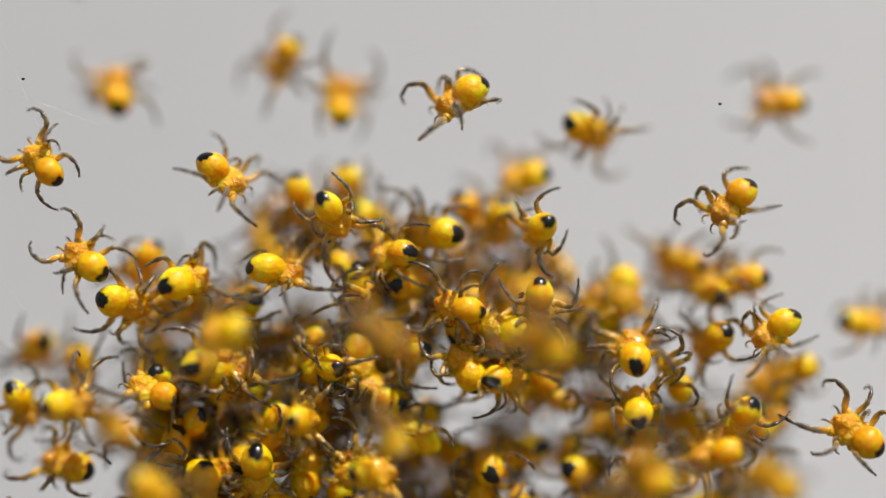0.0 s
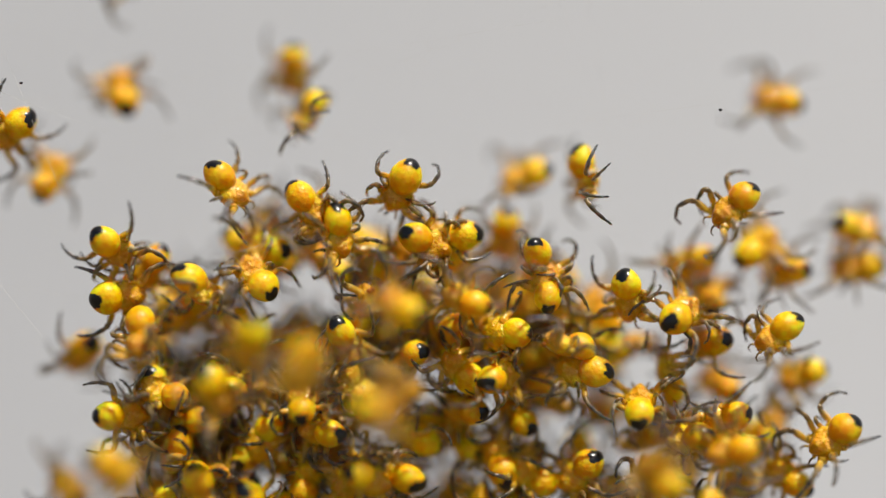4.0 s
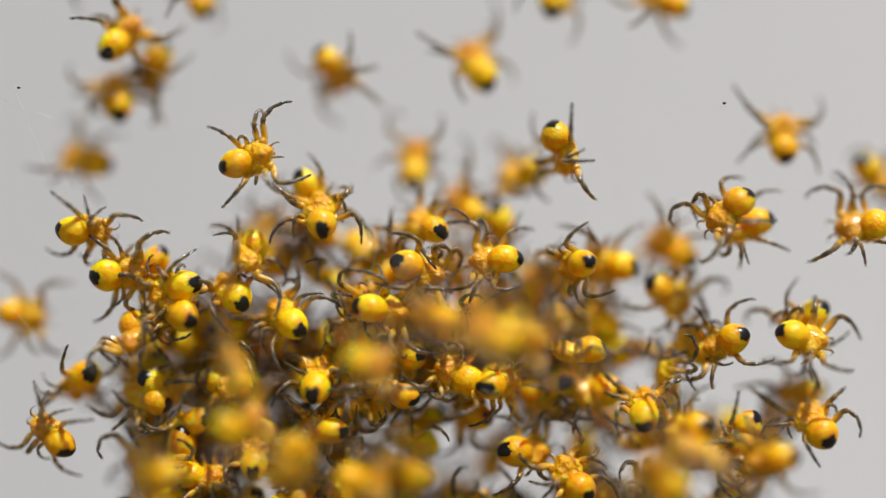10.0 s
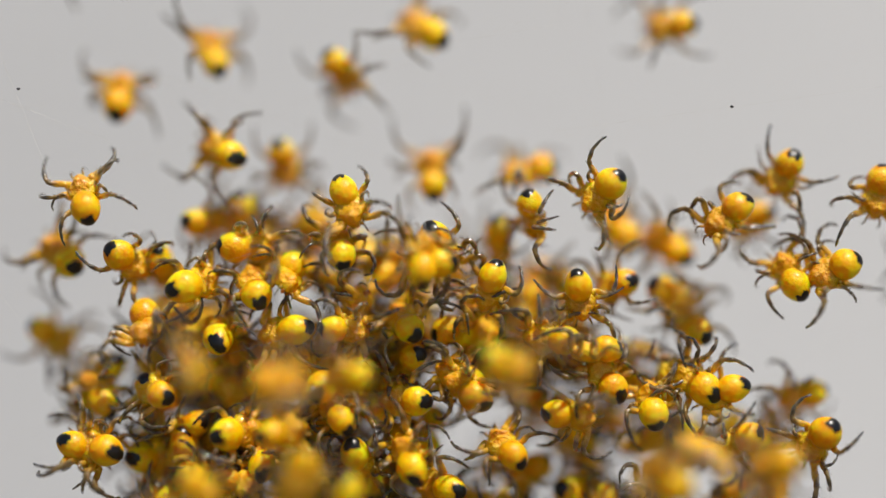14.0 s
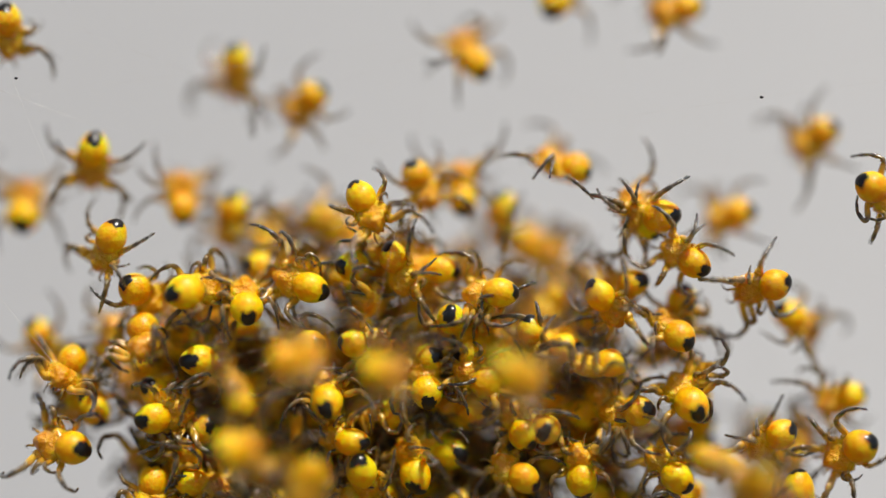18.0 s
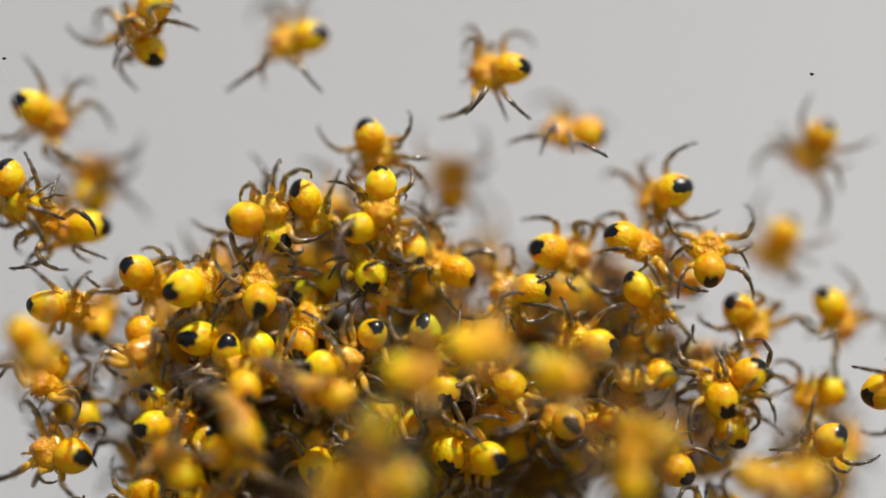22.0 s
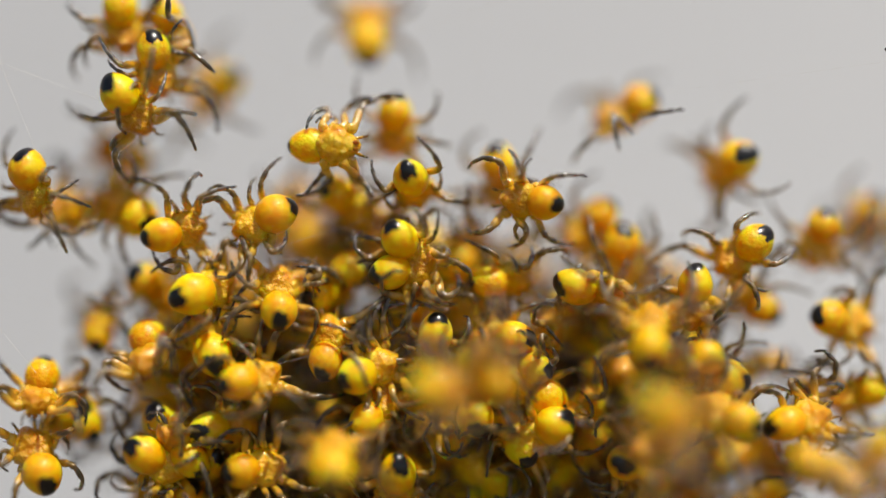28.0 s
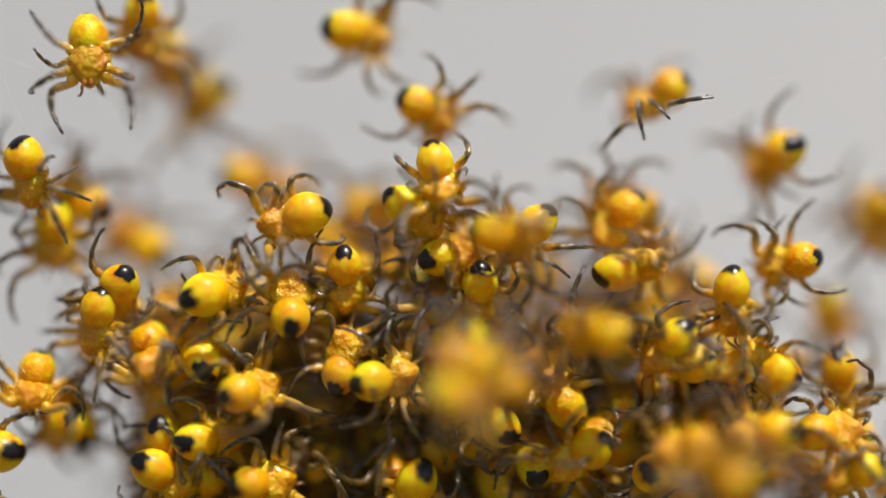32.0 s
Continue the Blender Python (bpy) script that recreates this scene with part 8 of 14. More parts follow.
    walk(one, [(0, at(-2.34, 1.95, 0.7, 140, 10, -16)), (1, at(-2.55, 1.88, 0.4, 140, 10, -16)), (2, at(-2.29, 1.42, 0.42, 140, 10, -16)), (2.5, at(-3.45, 1.25, 0.12, 70, 12, -4)), (3, at(-4.61, 1.07, -0.18, 0, 14, 8)), (6, at(-4.71, 0.83, 0.05, 10, 6, 16)), (6.5, at(-6.45, 0.49, 0.75, 92, 3, 28)), (7, at(-8.19, 0.15, 1.46, -185, 0, 40)), (8, at(-7.3, 0, 0.7, 170, 0, 40)), (8.5, at(-6.83, 0, 0.68, 170, 0, 110)), (9, at(-6.37, 0, 0.65, 170, 0, 180)), (9.5, at(-5.8, 0.08, 0.35, 130, -28, 110)), (10, at(-5.27, 0.6, 0.05, 90, -57, 40)), (11, at(-4.97, 0.65, -0.4, 90, -60, 40)), (12, at(-4.73, 0.6, -0.15, 90, -60, 40)), (13, at(-4.35, 0.7, -0.06, 90, -60, 40)), (14, at(-4.21, 0.65, -0.52, 90, -60, 40)), (15.5, at(-4.42, 1.21, -0.27, 130, -28, 40)), (17, at(-4.65, 1.95, -0.01, 170, 3, 40)), (18, at(-3.72, 1.95, 0.55, 170, 3, 40)), (19, at(-3.68, 1.95, -2.39, 170, 3, 40)), (21, at(-3.78, 1.95, -2.38, 170, 3, 40)), (22, at(-3.92, -0.1, -3.05, -170, 7, -4)), (23, at(-3.84, -0.25, -3.03, -170, 6, -8)), (25, at(-3.81, -0.1, -2.94, -170, 6, -8)), (28, at(-3.7, -0.1, -2.97, -160, 14, -4)), (30, at(-3.78, -0.1, -2.93, -160, 14, -4)), (32, at(-3.68, -0.1, -2.92, -170, 14, -4))])
    stride(one)
    one = spiderling(70, "walk", 1)
    walk(one, [(0, at(-15.3, 0.15, 2.36, -110, 29, 39)), (0.33, at(-13.85, 0.1, 2.36, -90, 19, 86)), (0.67, at(-12.39, 0.05, 2.37, -70, 10, 133)), (1, at(-10.94, 0, 2.37, -50, 0, 180)), (1.5, at(-11.31, 0, 2.23, -25, 3, 110)), (2, at(-11.69, 0, 2.09, 0, 6, 39)), (3, at(-11.53, 0, 2.89, -10, 6, 39)), (3.75, at(-11.65, 0.35, 3.23, 30, 6, 39)), (4.5, at(-11.77, 0.71, 3.57, 70, 6, 39)), (5.25, at(-11.83, 0.76, 3.88, 110, 6, 39)), (6, at(-11.89, 0.8, 4.19, 150, 6, 39)), (7, at(-15.56, 1.42, 4.26, 150, 29, 39)), (8, at(-15.54, 1.42, 4.28, 150, 29, 39)), (9, at(-11.03, 1.42, 4.61, -135, 6, 39)), (10, at(-9.16, 1.07, 5.62, -135, 6, -19)), (10.5, at(-8.91, 1.74, 4.25, -98, 6, -6)), (11, at(-8.61, 2.02, 2.86, -60, 6, 6)), (12, at(-7.17, 1.42, 2.92, -20, 42, -12)), (13, at(-7.78, 1.88, 3.83, -40, 6, -25)), (14, at(-5.88, 1.07, 2.59, -20, 14, 6)), (15.5, at(-7.39, 0.78, 3.06, -95, 18, 4)), (17, at(-8.91, 0.48, 3.53, -170, 21, 1)), (17.5, at(-9.31, 0.78, 3.04, -225, 14, 2)), (18, at(-9.71, 1.07, 2.55, 80, 6, 3)), (19, at(-10.38, 1.74, 2.78, 80, 23, 3)), (19.5, at(-10.77, 1.81, 3.17, 15, 14, 3)), (20, at(-11.14, 1.88, 3.56, -50, 6, 3)), (21, at(-11.81, 1.42, 3.64, -50, 23, 3)), (21.25, at(-11.64, 1.33, 3.54, -90, 18, 3)), (21.5, at(-11.46, 1.25, 3.45, -130, 14, 3)), (21.75, at(-11.29, 1.16, 3.35, -170, 10, 3)), (22, at(-11.12, 1.07, 3.25, -210, 6, 3)), (23, at(-11.22, 1.07, 3.11, 140, 6, 3)), (24, at(-11.01, 0.72, 3.07, 130, 6, 3)), (25, at(-10.69, 0.72, 2.67, 130, 6, 3)), (28, at(-8.83, 0.1, 3.18, 120, 6, -19)), (29, at(-8.41, 0.15, 3.58, 90, -36, -9)), (30, at(-9.37, 0.1, 4.55, 95, -24, 0)), (31, at(-9.54, 0.1, 4.2, 95, -24, 0)), (31.33, at(-9.54, 0.12, 4.2, 95, -16, -60)), (31.67, at(-9.55, 0.13, 4.2, 95, -8, -120)), (32, at(-9.55, 0.15, 4.2, 95, 0, -180))])
    stride(one)
    one = spiderling(71, "spread", 1.05)
    walk(one, [(0, at(-2.58, 2.02, 9.94, -105, -14, -6)), (0.5, at(-0.96, 1.35, 9.84, -40, 1, -34)), (1, at(0.68, 0.25, 9.65, 25, 16, -63)), (3, at(0.71, 0.25, 9.71, 25, 16, -63)), (6, at(3.1, 0.83, 6.61, 90, 6, -63)), (6.5, at(3.62, 0.83, 6.27, 90, 3, -136)), (7, at(4.13, 0.83, 5.93, 90, 0, -210)), (8, at(4.04, 0.48, 4.28, 80, 0, 150)), (9, at(4, 0.83, 3.78, 75, 0, 150)), (9.5, at(3.6, 0.66, 3.42, 88, 3, 224)), (10, at(3.2, 0.48, 3.07, 100, 6, -63)), (11, at(3.26, 0.2, 2.46, 90, 6, -63)), (12, at(2.83, 0.83, 1.87, 90, 6, -63)), (12.5, at(2.79, 1.53, 2.02, 45, 14, -48)), (13, at(2.72, 1.95, 2.17, 0, 21, -33)), (14, at(2.75, 1.95, 2.16, 0, 2, -65)), (17, at(1.92, 1.74, 2.84, -10, 6, -65)), (18, at(2.98, 1.18, 1.95, -30, 6, -65)), (19, at(2.76, 1.07, 2.44, -20, 6, -65)), (20, at(2.46, 1.4, 2.52, -15, 6, -65)), (21, at(2.43, 1.4, 2.58, -15, 6, -65)), (22, at(2.55, 1.4, 2.51, -15, 6, -65)), (23, at(2.45, 1.4, 2.44, -15, 6, -65)), (24, at(2.46, 1.4, 2.58, -15, 6, -65)), (25, at(2.39, 1.4, 2.72, 0, 6, -65)), (28, at(2.65, 1.4, 2.96, 20, 6, -65)), (29, at(2.34, 1.07, 2.97, 20, 6, -65)), (30, at(2.43, 1.07, 2.94, 20, 6, -65)), (32, at(2.68, 1.07, 3.1, 20, 6, -65))])
    stride(one)
    one = spiderling(72, "walk", 1.01)
    walk(one, [(0, at(-0.68, 1.95, -2.82, 30, 25, 36)), (1, at(-2.53, 1.93, -3.19, 90, 8, 24)), (2, at(-2.94, 1.87, -2.47, 90, -5, -8)), (3, at(-2.42, 1.91, -3.06, 90, 8, 24)), (7, at(-2.37, 1.91, -2.96, 90, 8, 24)), (8, at(-1.46, 0.15, -3.23, 90, 6, 22)), (8.5, at(-1.61, 0.2, -3.03, 45, 17, 16)), (9, at(-1.76, 0.25, -2.83, 0, 28, 11)), (10, at(-1.91, 0.2, -2.42, 0, 8, 22)), (11, at(-1.3, 0.15, -2.17, 0, 8, 22)), (12, at(-1.45, 0.15, -1.7, 0, 8, 22)), (12.5, at(-0.83, -0.34, -1.22, 60, 5, -4)), (13, at(-0.21, -0.83, -0.74, 120, 2, -30)), (13.5, at(-0.42, -0.83, -0.67, 190, 4, -30)), (14, at(-0.63, -0.83, -0.59, -100, 6, -30)), (17, at(-1.45, -2.33, -1.88, -50, 27, 10)), (18, at(0.38, 1.88, 4.86, -60, 6, -19)), (19, at(-0.53, 1.42, 4.45, -60, 6, -19)), (20, at(0.3, 1.53, 4.92, -50, 6, -19)), (21, at(-0.55, 0.83, 4.86, -85, 6, -19)), (21.5, at(0.05, 0.77, 4.49, -42, 6, -19)), (22, at(0.65, 0.72, 4.12, 0, 6, -19)), (23, at(0.65, 0.83, 4.38, -20, 6, -19)), (24, at(0.48, 0.72, 3.94, 0, 6, -19)), (25, at(-0.34, 0.83, 3.72, 30, 6, -19)), (28, at(-0.54, 1.07, 1.68, 90, 6, -19)), (29, at(-2.38, 0.48, 2.99, 60, 6, 17)), (30, at(-2.66, 0.83, 2.25, 60, 32, 17)), (31, at(-2.68, 0.83, 2.22, 60, 32, 17)), (32, at(-0.23, 0.25, 0.28, 40, -13, -19))])
    stride(one)
    one = spiderling(73, "walk", 1.01)
    walk(one, [(0, at(3.62, 1.93, -2.51, 170, 4, 12)), (1, at(4.22, 1.07, -0.08, 170, 6, 12)), (2, at(3.66, 1.93, -2.31, 170, 4, 12)), (3, at(8.01, 1.07, -0.18, 180, 6, 12)), (4.5, at(8.5, 1.74, -0.46, 245, 6, 1)), (6, at(8.91, 2.02, -0.74, -50, 6, -10)), (7, at(8.99, 1.95, -0.73, -50, 6, -10)), (7.5, at(9.08, 1.24, -2.13, -105, 6, 8)), (8, at(9.12, 0.25, -3.54, 200, 6, 26)), (9, at(9.83, 0.25, -3.06, -160, 6, 26)), (10, at(9.48, 0, -2.41, -190, 6, 26)), (10.5, at(9.05, 0, -2.56, -265, 3, 3)), (11, at(8.63, 0, -2.71, 20, 0, -20)), (12, at(8.57, 0.1, -3.31, 10, 14, 13)), (13, at(7.2, 2.02, -5.15, 10, 15, 26)), (17, at(6.67, 2.02, -5.03, 10, 15, 26)), (18, at(5.62, 0.1, -6, -40, 6, 17)), (18.5, at(5, -1.2, -5.79, 25, 8, -8)), (19, at(4.39, -2.33, -5.59, 90, 11, -32)), (20, at(4.44, -2.33, -5.78, 90, 11, -32)), (21, at(4.42, -2.33, -5.7, 90, 11, -32)), (22, at(4.07, -3.01, -8.25, 90, 11, -32)), (32, at(4.12, -3.01, -8.28, 90, 11, -32))])
    stride(one)
    one = spiderling(74, "gather", 0.94)
    walk(one, [(0, at(-3.84, 2, -3.02, 110, 28, -1)), (0.5, at(-3.4, 1.98, -2.88, 188, 24, -13)), (1, at(-2.96, 1.95, -2.74, -95, 21, -25)), (2, at(-2.79, 0.48, -0.83, -95, 21, -25)), (3, at(-1.45, -2.79, -2.09, -40, 2, -30)), (6, at(-0.73, 0.8, -1.28, -40, 21, -15)), (7, at(-0.86, 0.15, -1.47, 30, 6, -30)), (8, at(-1, 1.67, -2.72, 30, 2, -30)), (8.5, at(-1.36, 1.88, -2.53, 85, 6, -23)), (9, at(-1.7, 1.98, -2.33, 140, 10, -16)), (17, at(-1.99, 1.98, -2.24, 140, 10, -16)), (18, at(-0.24, 0.25, -1.83, 90, 41, -16)), (19, at(-1.18, 0.25, -2.42, 90, 45, -16)), (20, at(-1.07, 0.1, -2.4, 140, 56, -8)), (21, at(-1.45, 0.25, -2.4, 140, 45, -16)), (22, at(-1.41, 0.3, -2.19, 90, 10, -16)), (23, at(-0.98, 0.3, -2.46, 90, 10, -16)), (24, at(-1.18, 0.3, -2.48, 90, 10, -16)), (25, at(-1.13, 0.3, -2.45, 90, 10, -16)), (28, at(-1.13, -1, -2.55, 90, 10, -16)), (29, at(-1.24, -1, -2.33, 90, 10, -16)), (30, at(-1.28, -1, -2.35, 90, 10, -16)), (31, at(-1.38, -1, -2.26, 90, 10, -16)), (32, at(-1.66, -1, -2.02, 90, 10, -16))])
    stride(one)
    one = spiderling(75, "spread", 1.04)
    walk(one, [(0, at(1.98, 1.89, -2.43, -160, -6, 9)), (1, at(2.38, 0.25, -0.47, -160, -6, 9)), (2, at(2, 2.01, -2.71, -160, -6, 9)), (2.5, at(1.08, 1.99, -2.89, -90, 6, 23)), (3, at(0.15, 1.98, -3.06, -20, 19, 37)), (6, at(0.19, 1.98, -2.98, -20, 19, 37)), (7, at(0.22, 0.48, -0.94, -20, 19, 37)), (8, at(-0.94, 1.93, -2.49, -30, 27, 10)), (9, at(-0.92, 1.93, -2.47, -30, 27, 10)), (9.5, at(-0.93, 1.94, -2.62, 45, 14, -10)), (10, at(-0.93, 1.95, -2.76, 120, 2, -30)), (12, at(-0.93, 1.95, -2.73, 120, 2, -30)), (12.5, at(-0.61, 1.62, -2.46, 150, 4, -4)), (13, at(-0.3, 1, -2.18, -180, 6, 22)), (14, at(0.52, 1, -2.33, -180, 8, 22)), (17, at(0.21, 0.6, -2.73, -160, 6, 22)), (19, at(0.26, 0.6, -2.87, -170, 6, 22)), (20, at(0.07, 0.6, -2.93, -160, 21, 11)), (21, at(0.15, 0.6, -2.97, -160, 6, 22)), (22, at(-0.55, -2, -2.55, -160, 8, 22)), (23, at(-0.56, -2.33, -2.78, -160, 8, 22)), (24, at(-0.51, -2.56, -3.7, -160, 8, 22)), (25, at(0.31, -2.56, -3.77, -160, 8, 22)), (26.5, at(0.45, -1.5, -3.88, -82, 7, 22)), (27.25, at(0.53, -0.75, -3.95, -21, 6, 22)), (28, at(0.6, 0, -4.02, 40, 6, 22)), (29, at(0.84, 0.1, -4.15, 45, 6, 22)), (30, at(0.71, 0.1, -4.15, 45, 6, 22)), (31, at(0.88, 0.1, -4.22, 0, 6, 22)), (32, at(0.87, 0, -4.27, 40, 6, 22))])
    stride(one)
    one = spiderling(76, "walk", 0.97)
    walk(one, [(0, at(2.26, 2, -4.42, -25, -13, -90)), (1, at(2.69, 0.25, -3.25, -25, -13, -90)), (2, at(3.57, 0.48, -2.93, -25, -13, -90)), (3, at(3.57, 0.25, -2.97, -25, -13, -90)), (6, at(3.9, 0, -2.8, -25, 6, -90)), (7, at(3.83, 0, -2.85, -20, 6, -90)), (8, at(4, 0, -2.91, -15, 6, -90)), (10, at(4.01, 0, -2.88, -10, 6, -90)), (11, at(4.17, 0, -2.63, -10, 6, -90)), (12, at(4.25, 0, -2.85, -10, 6, -90)), (13, at(4.48, 0, -2.83, -10, 6, -90)), (14, at(4.42, 0, -2.82, -10, 6, -90)), (17, at(4.17, 0, -3, -10, 6, -90)), (18, at(3.85, 0, -3.14, -10, 6, -90)), (19, at(4.12, 0, -3.2, -10, 6, -90)), (20, at(4.13, 0, -3.24, -10, 6, -90)), (21, at(4.06, 0, -3.22, -10, 6, -90)), (22, at(4.21, 0, -3.33, 0, 6, -90)), (23, at(4.02, 0, -3.24, -15, 6, -90)), (24, at(4.25, 0.1, -3.07, 0, 6, -90)), (25, at(4.14, 0.1, -2.89, 0, 6, -90)), (28, at(3.86, -0.48, -2.64, -10, 6, -90)), (29, at(3.76, 0.1, -2.87, -10, -13, -90)), (30, at(4.06, 0.05, -2.76, 0, 6, -90)), (31, at(4.13, 0.05, -2.73, -20, 6, -90)), (32, at(3.84, 0, -2.76, -20, 6, -90))])
    stride(one)
    one = spiderling(77, "walk", 0.96)
    walk(one, [(0, at(-7.37, 1.61, -6.86, 170, 17, -4)), (1, at(-8.53, 0.83, -5.16, 170, 17, -4)), (2, at(-8.28, 0.83, -5.37, 170, 17, -4)), (3, at(-7.34, 1.66, -4.5, -160, 35, -23)), (6, at(-7.3, 1.66, -4.42, -160, 35, -23)), (6.5, at(-7.28, 0.59, -2.9, -110, 20, -8)), (7, at(-7.25, -0.48, -1.38, -60, 6, 7)), (8, at(-7.19, -0.25, -1.44, -60, 23, 7)), (9, at(-7.87, -0.25, -1.42, -60, 23, 7)), (10, at(-6.96, -0.2, -1.87, -30, 30, 7)), (11, at(-7.58, -0.15, -1.63, -30, 47, 7)), (11.5, at(-7.95, 0, -1.12, -110, 26, 14)), (12, at(-8.31, 0.15, -0.62, 170, 5, 22)), (12.5, at(-8.64, 0.07, -0.15, 240, 6, 22)), (13, at(-8.98, 0, 0.32, -50, 6, 22)), (13.33, at(-8.95, 0.08, 0.17, -107, 11, 16)), (13.67, at(-8.91, 0.17, 0.01, -163, 16, 9)), (14, at(-8.88, 0.25, -0.14, -220, 21, 3)), (17, at(-8.44, 0.37, -0.62, 140, 24, 6)), (18, at(-8.56, 0.37, -1.1, 140, 24, 6)), (19, at(-8.58, 0.15, -0.98, 140, 24, 6)), (20, at(-8.47, 0.2, -1, 140, 24, 6)), (21, at(-8.36, 0.2, -0.88, 140, 24, 6)), (22, at(-8.43, 0.2, -0.76, 140, 24, 6)), (23, at(-8.5, 0.25, -0.77, 140, 24, 6)), (25, at(-8.47, 0.25, -0.84, 140, 24, 6)), (28, at(-8.48, 1.07, -0.9, 140, 24, 6)), (29, at(-8.85, 0.25, -0.93, 140, 24, 6)), (29.33, at(-8.83, 0.23, -0.96, 80, 18, 6)), (29.67, at(-8.8, 0.22, -1, 20, 12, 6)), (30, at(-8.78, 0.2, -1.03, -40, 6, 6)), (30.5, at(-8.81, 0.17, -0.94, 10, 6, 6)), (31, at(-8.84, 0.15, -0.84, 60, 6, 6)), (32, at(-8.86, 0.25, -0.89, 60, 24, 6))])
    stride(one)
    one = spiderling(78, "hang", 1.03)
    walk(one, [(0, at(6.07, 2.03, -7.27, 146, 11, -88)), (1, at(6.65, -0.8, -5.09, 90, 11, -88)), (2, at(6.89, -0.8, -5.29, 90, 11, -88)), (3, at(7.21, -0.8, -5.64, 90, 11, -88)), (6, at(7.09, -2, -9.47, 146, 11, -88)), (8, at(7.11, -2, -9.43, 146, 11, -88)), (9, at(6.31, -2, -5.23, 146, 11, -88)), (10, at(6.46, -2, -5.22, 146, 11, -88)), (11, at(6.09, -2, -5.2, 146, 11, -88)), (12, at(6.46, -2, -5.19, 146, 11, -88)), (13, at(6.53, -2, -5.17, 146, 11, -88)), (14, at(6.57, -1.77, -5.17, 146, 11, -88)), (17, at(6.44, -1.5, -5.24, 146, 11, -88)), (18, at(6.28, -1.5, -5.32, 146, 11, -88)), (19, at(6.41, -1.5, -5.12, 146, 11, -88)), (20, at(6.22, -2, -5.27, 146, 11, -88)), (21, at(6.24, -2, -5.61, 146, 11, -88)), (22, at(6.21, -2, -5.41, 146, 11, -88)), (23, at(5.53, -2, -5.67, 146, 11, -88)), (24, at(5.88, -2, -5.51, 146, 11, -88)), (25, at(5.97, -2, -5.4, 146, 11, -88)), (28, at(5.99, -1.5, -4.67, 146, 11, -88)), (29, at(5.9, -1.5, -5.23, 146, 11, -88)), (30, at(5.53, -2.33, -7.34, 146, 11, -88)), (32, at(5.53, -2.33, -7.34, 146, 11, -88))])
    stride(one)
    one = spiderling(79, "spread", 0.96)
    walk(one, [(0, at(1.83, 1.96, -6.4, -30, 22, 23)), (1, at(2.22, 0.15, -4.63, -30, 22, 23)), (2, at(2, 0.15, -4.53, -30, 22, 23)), (3, at(2.33, 0.25, -4.51, -30, 22, 23)), (6, at(1.98, 1.8, -6.26, -30, 22, 23)), (7, at(6.2, -0.83, -4.78, -30, 22, 23)), (8, at(5.68, 2.02, -6.52, -30, 22, 23)), (9, at(5.58, 1.07, -1.77, -30, 28, 12)), (10, at(4.9, 2.02, -2.76, -30, 22, 23)), (11, at(4.98, 0.48, -1.64, -30, 6, 23)), (12, at(2.18, 0.37, -1.24, -20, 19, 37)), (12.5, at(2.5, 0.6, -0.03, 35, 18, -13)), (13, at(2.83, 0.83, 1.19, 90, 16, -63)), (14, at(2.45, 0.48, 1.25, 90, 16, -63)), (17, at(2.61, 0.2, -1.51, 90, 6, -63)), (18, at(1.89, 0.2, -2.19, 90, 6, -63)), (18.5, at(1.86, 0.17, -2.23, 35, 6, -63)), (19, at(1.84, 0.15, -2.27, -20, 6, -63)), (20, at(1.32, 2.02, -3.5, -20, 16, -63)), (21, at(0.97, 0.1, -2.26, -20, 16, -63)), (22, at(0.44, 2.01, -3.36, -20, 16, -63)), (24, at(0.08, 2.01, -3.29, -20, 16, -63)), (25, at(0.17, -1.42, -2.87, -20, 16, -63)), (28, at(0.18, 0.2, -2.92, -20, 16, -63)), (29, at(0.3, 0.2, -2.88, -20, 16, -63)), (31, at(0.36, 0.2, -2.92, -20, 16, -63)), (32, at(-0.07, 2.02, -3.93, -20, 16, -63))])
    stride(one)
    one = spiderling(80, "walk", 1.05)
    walk(one, [(0, at(4.88, 1.56, -5.4, -20, 30, -29)), (1, at(5.53, 0.1, -4.17, -20, 30, -29)), (2, at(4, 0, -3.9, -20, 6, -29)), (3, at(3.93, 0, -3.49, -20, 6, -29)), (6, at(4.59, 1, -3.94, 20, 6, -29)), (8, at(4.47, 1, -4.06, 0, 6, -29)), (9, at(4.48, 1, -3.96, 0, 6, -29)), (10, at(4.56, 1, -4.02, 0, 6, -29)), (11, at(4.56, 1, -4.01, 0, 6, -29)), (12, at(4.72, 1, -3.92, 0, 30, -29)), (13, at(5.67, 1.97, -5.08, -40, 19, -7)), (14, at(7.12, 0.15, -3.83, -40, 19, -7)), (17, at(6.03, 0, -3.97, -40, 21, -4)), (18, at(5.97, 0, -4.16, -60, 28, -4)), (19, at(5.91, 0, -4.05, -30, 21, -4)), (20, at(5.75, 0.05, -4.09, -80, 28, -4)), (21, at(6.22, 0.15, -3.64, -80, 19, -7)), (22, at(5.73, 0.15, -3.88, -80, 19, -7)), (23, at(4.83, 2.03, -5.64, -80, 19, -7)), (23.5, at(4.82, 1.96, -5.25, -125, 12, -16)), (24, at(4.81, 1.89, -4.86, -170, 6, -24)), (32, at(4.81, 1.89, -4.86, -170, 6, -24))])
    stride(one)
    one = spiderling(81, "spread", 0.94)
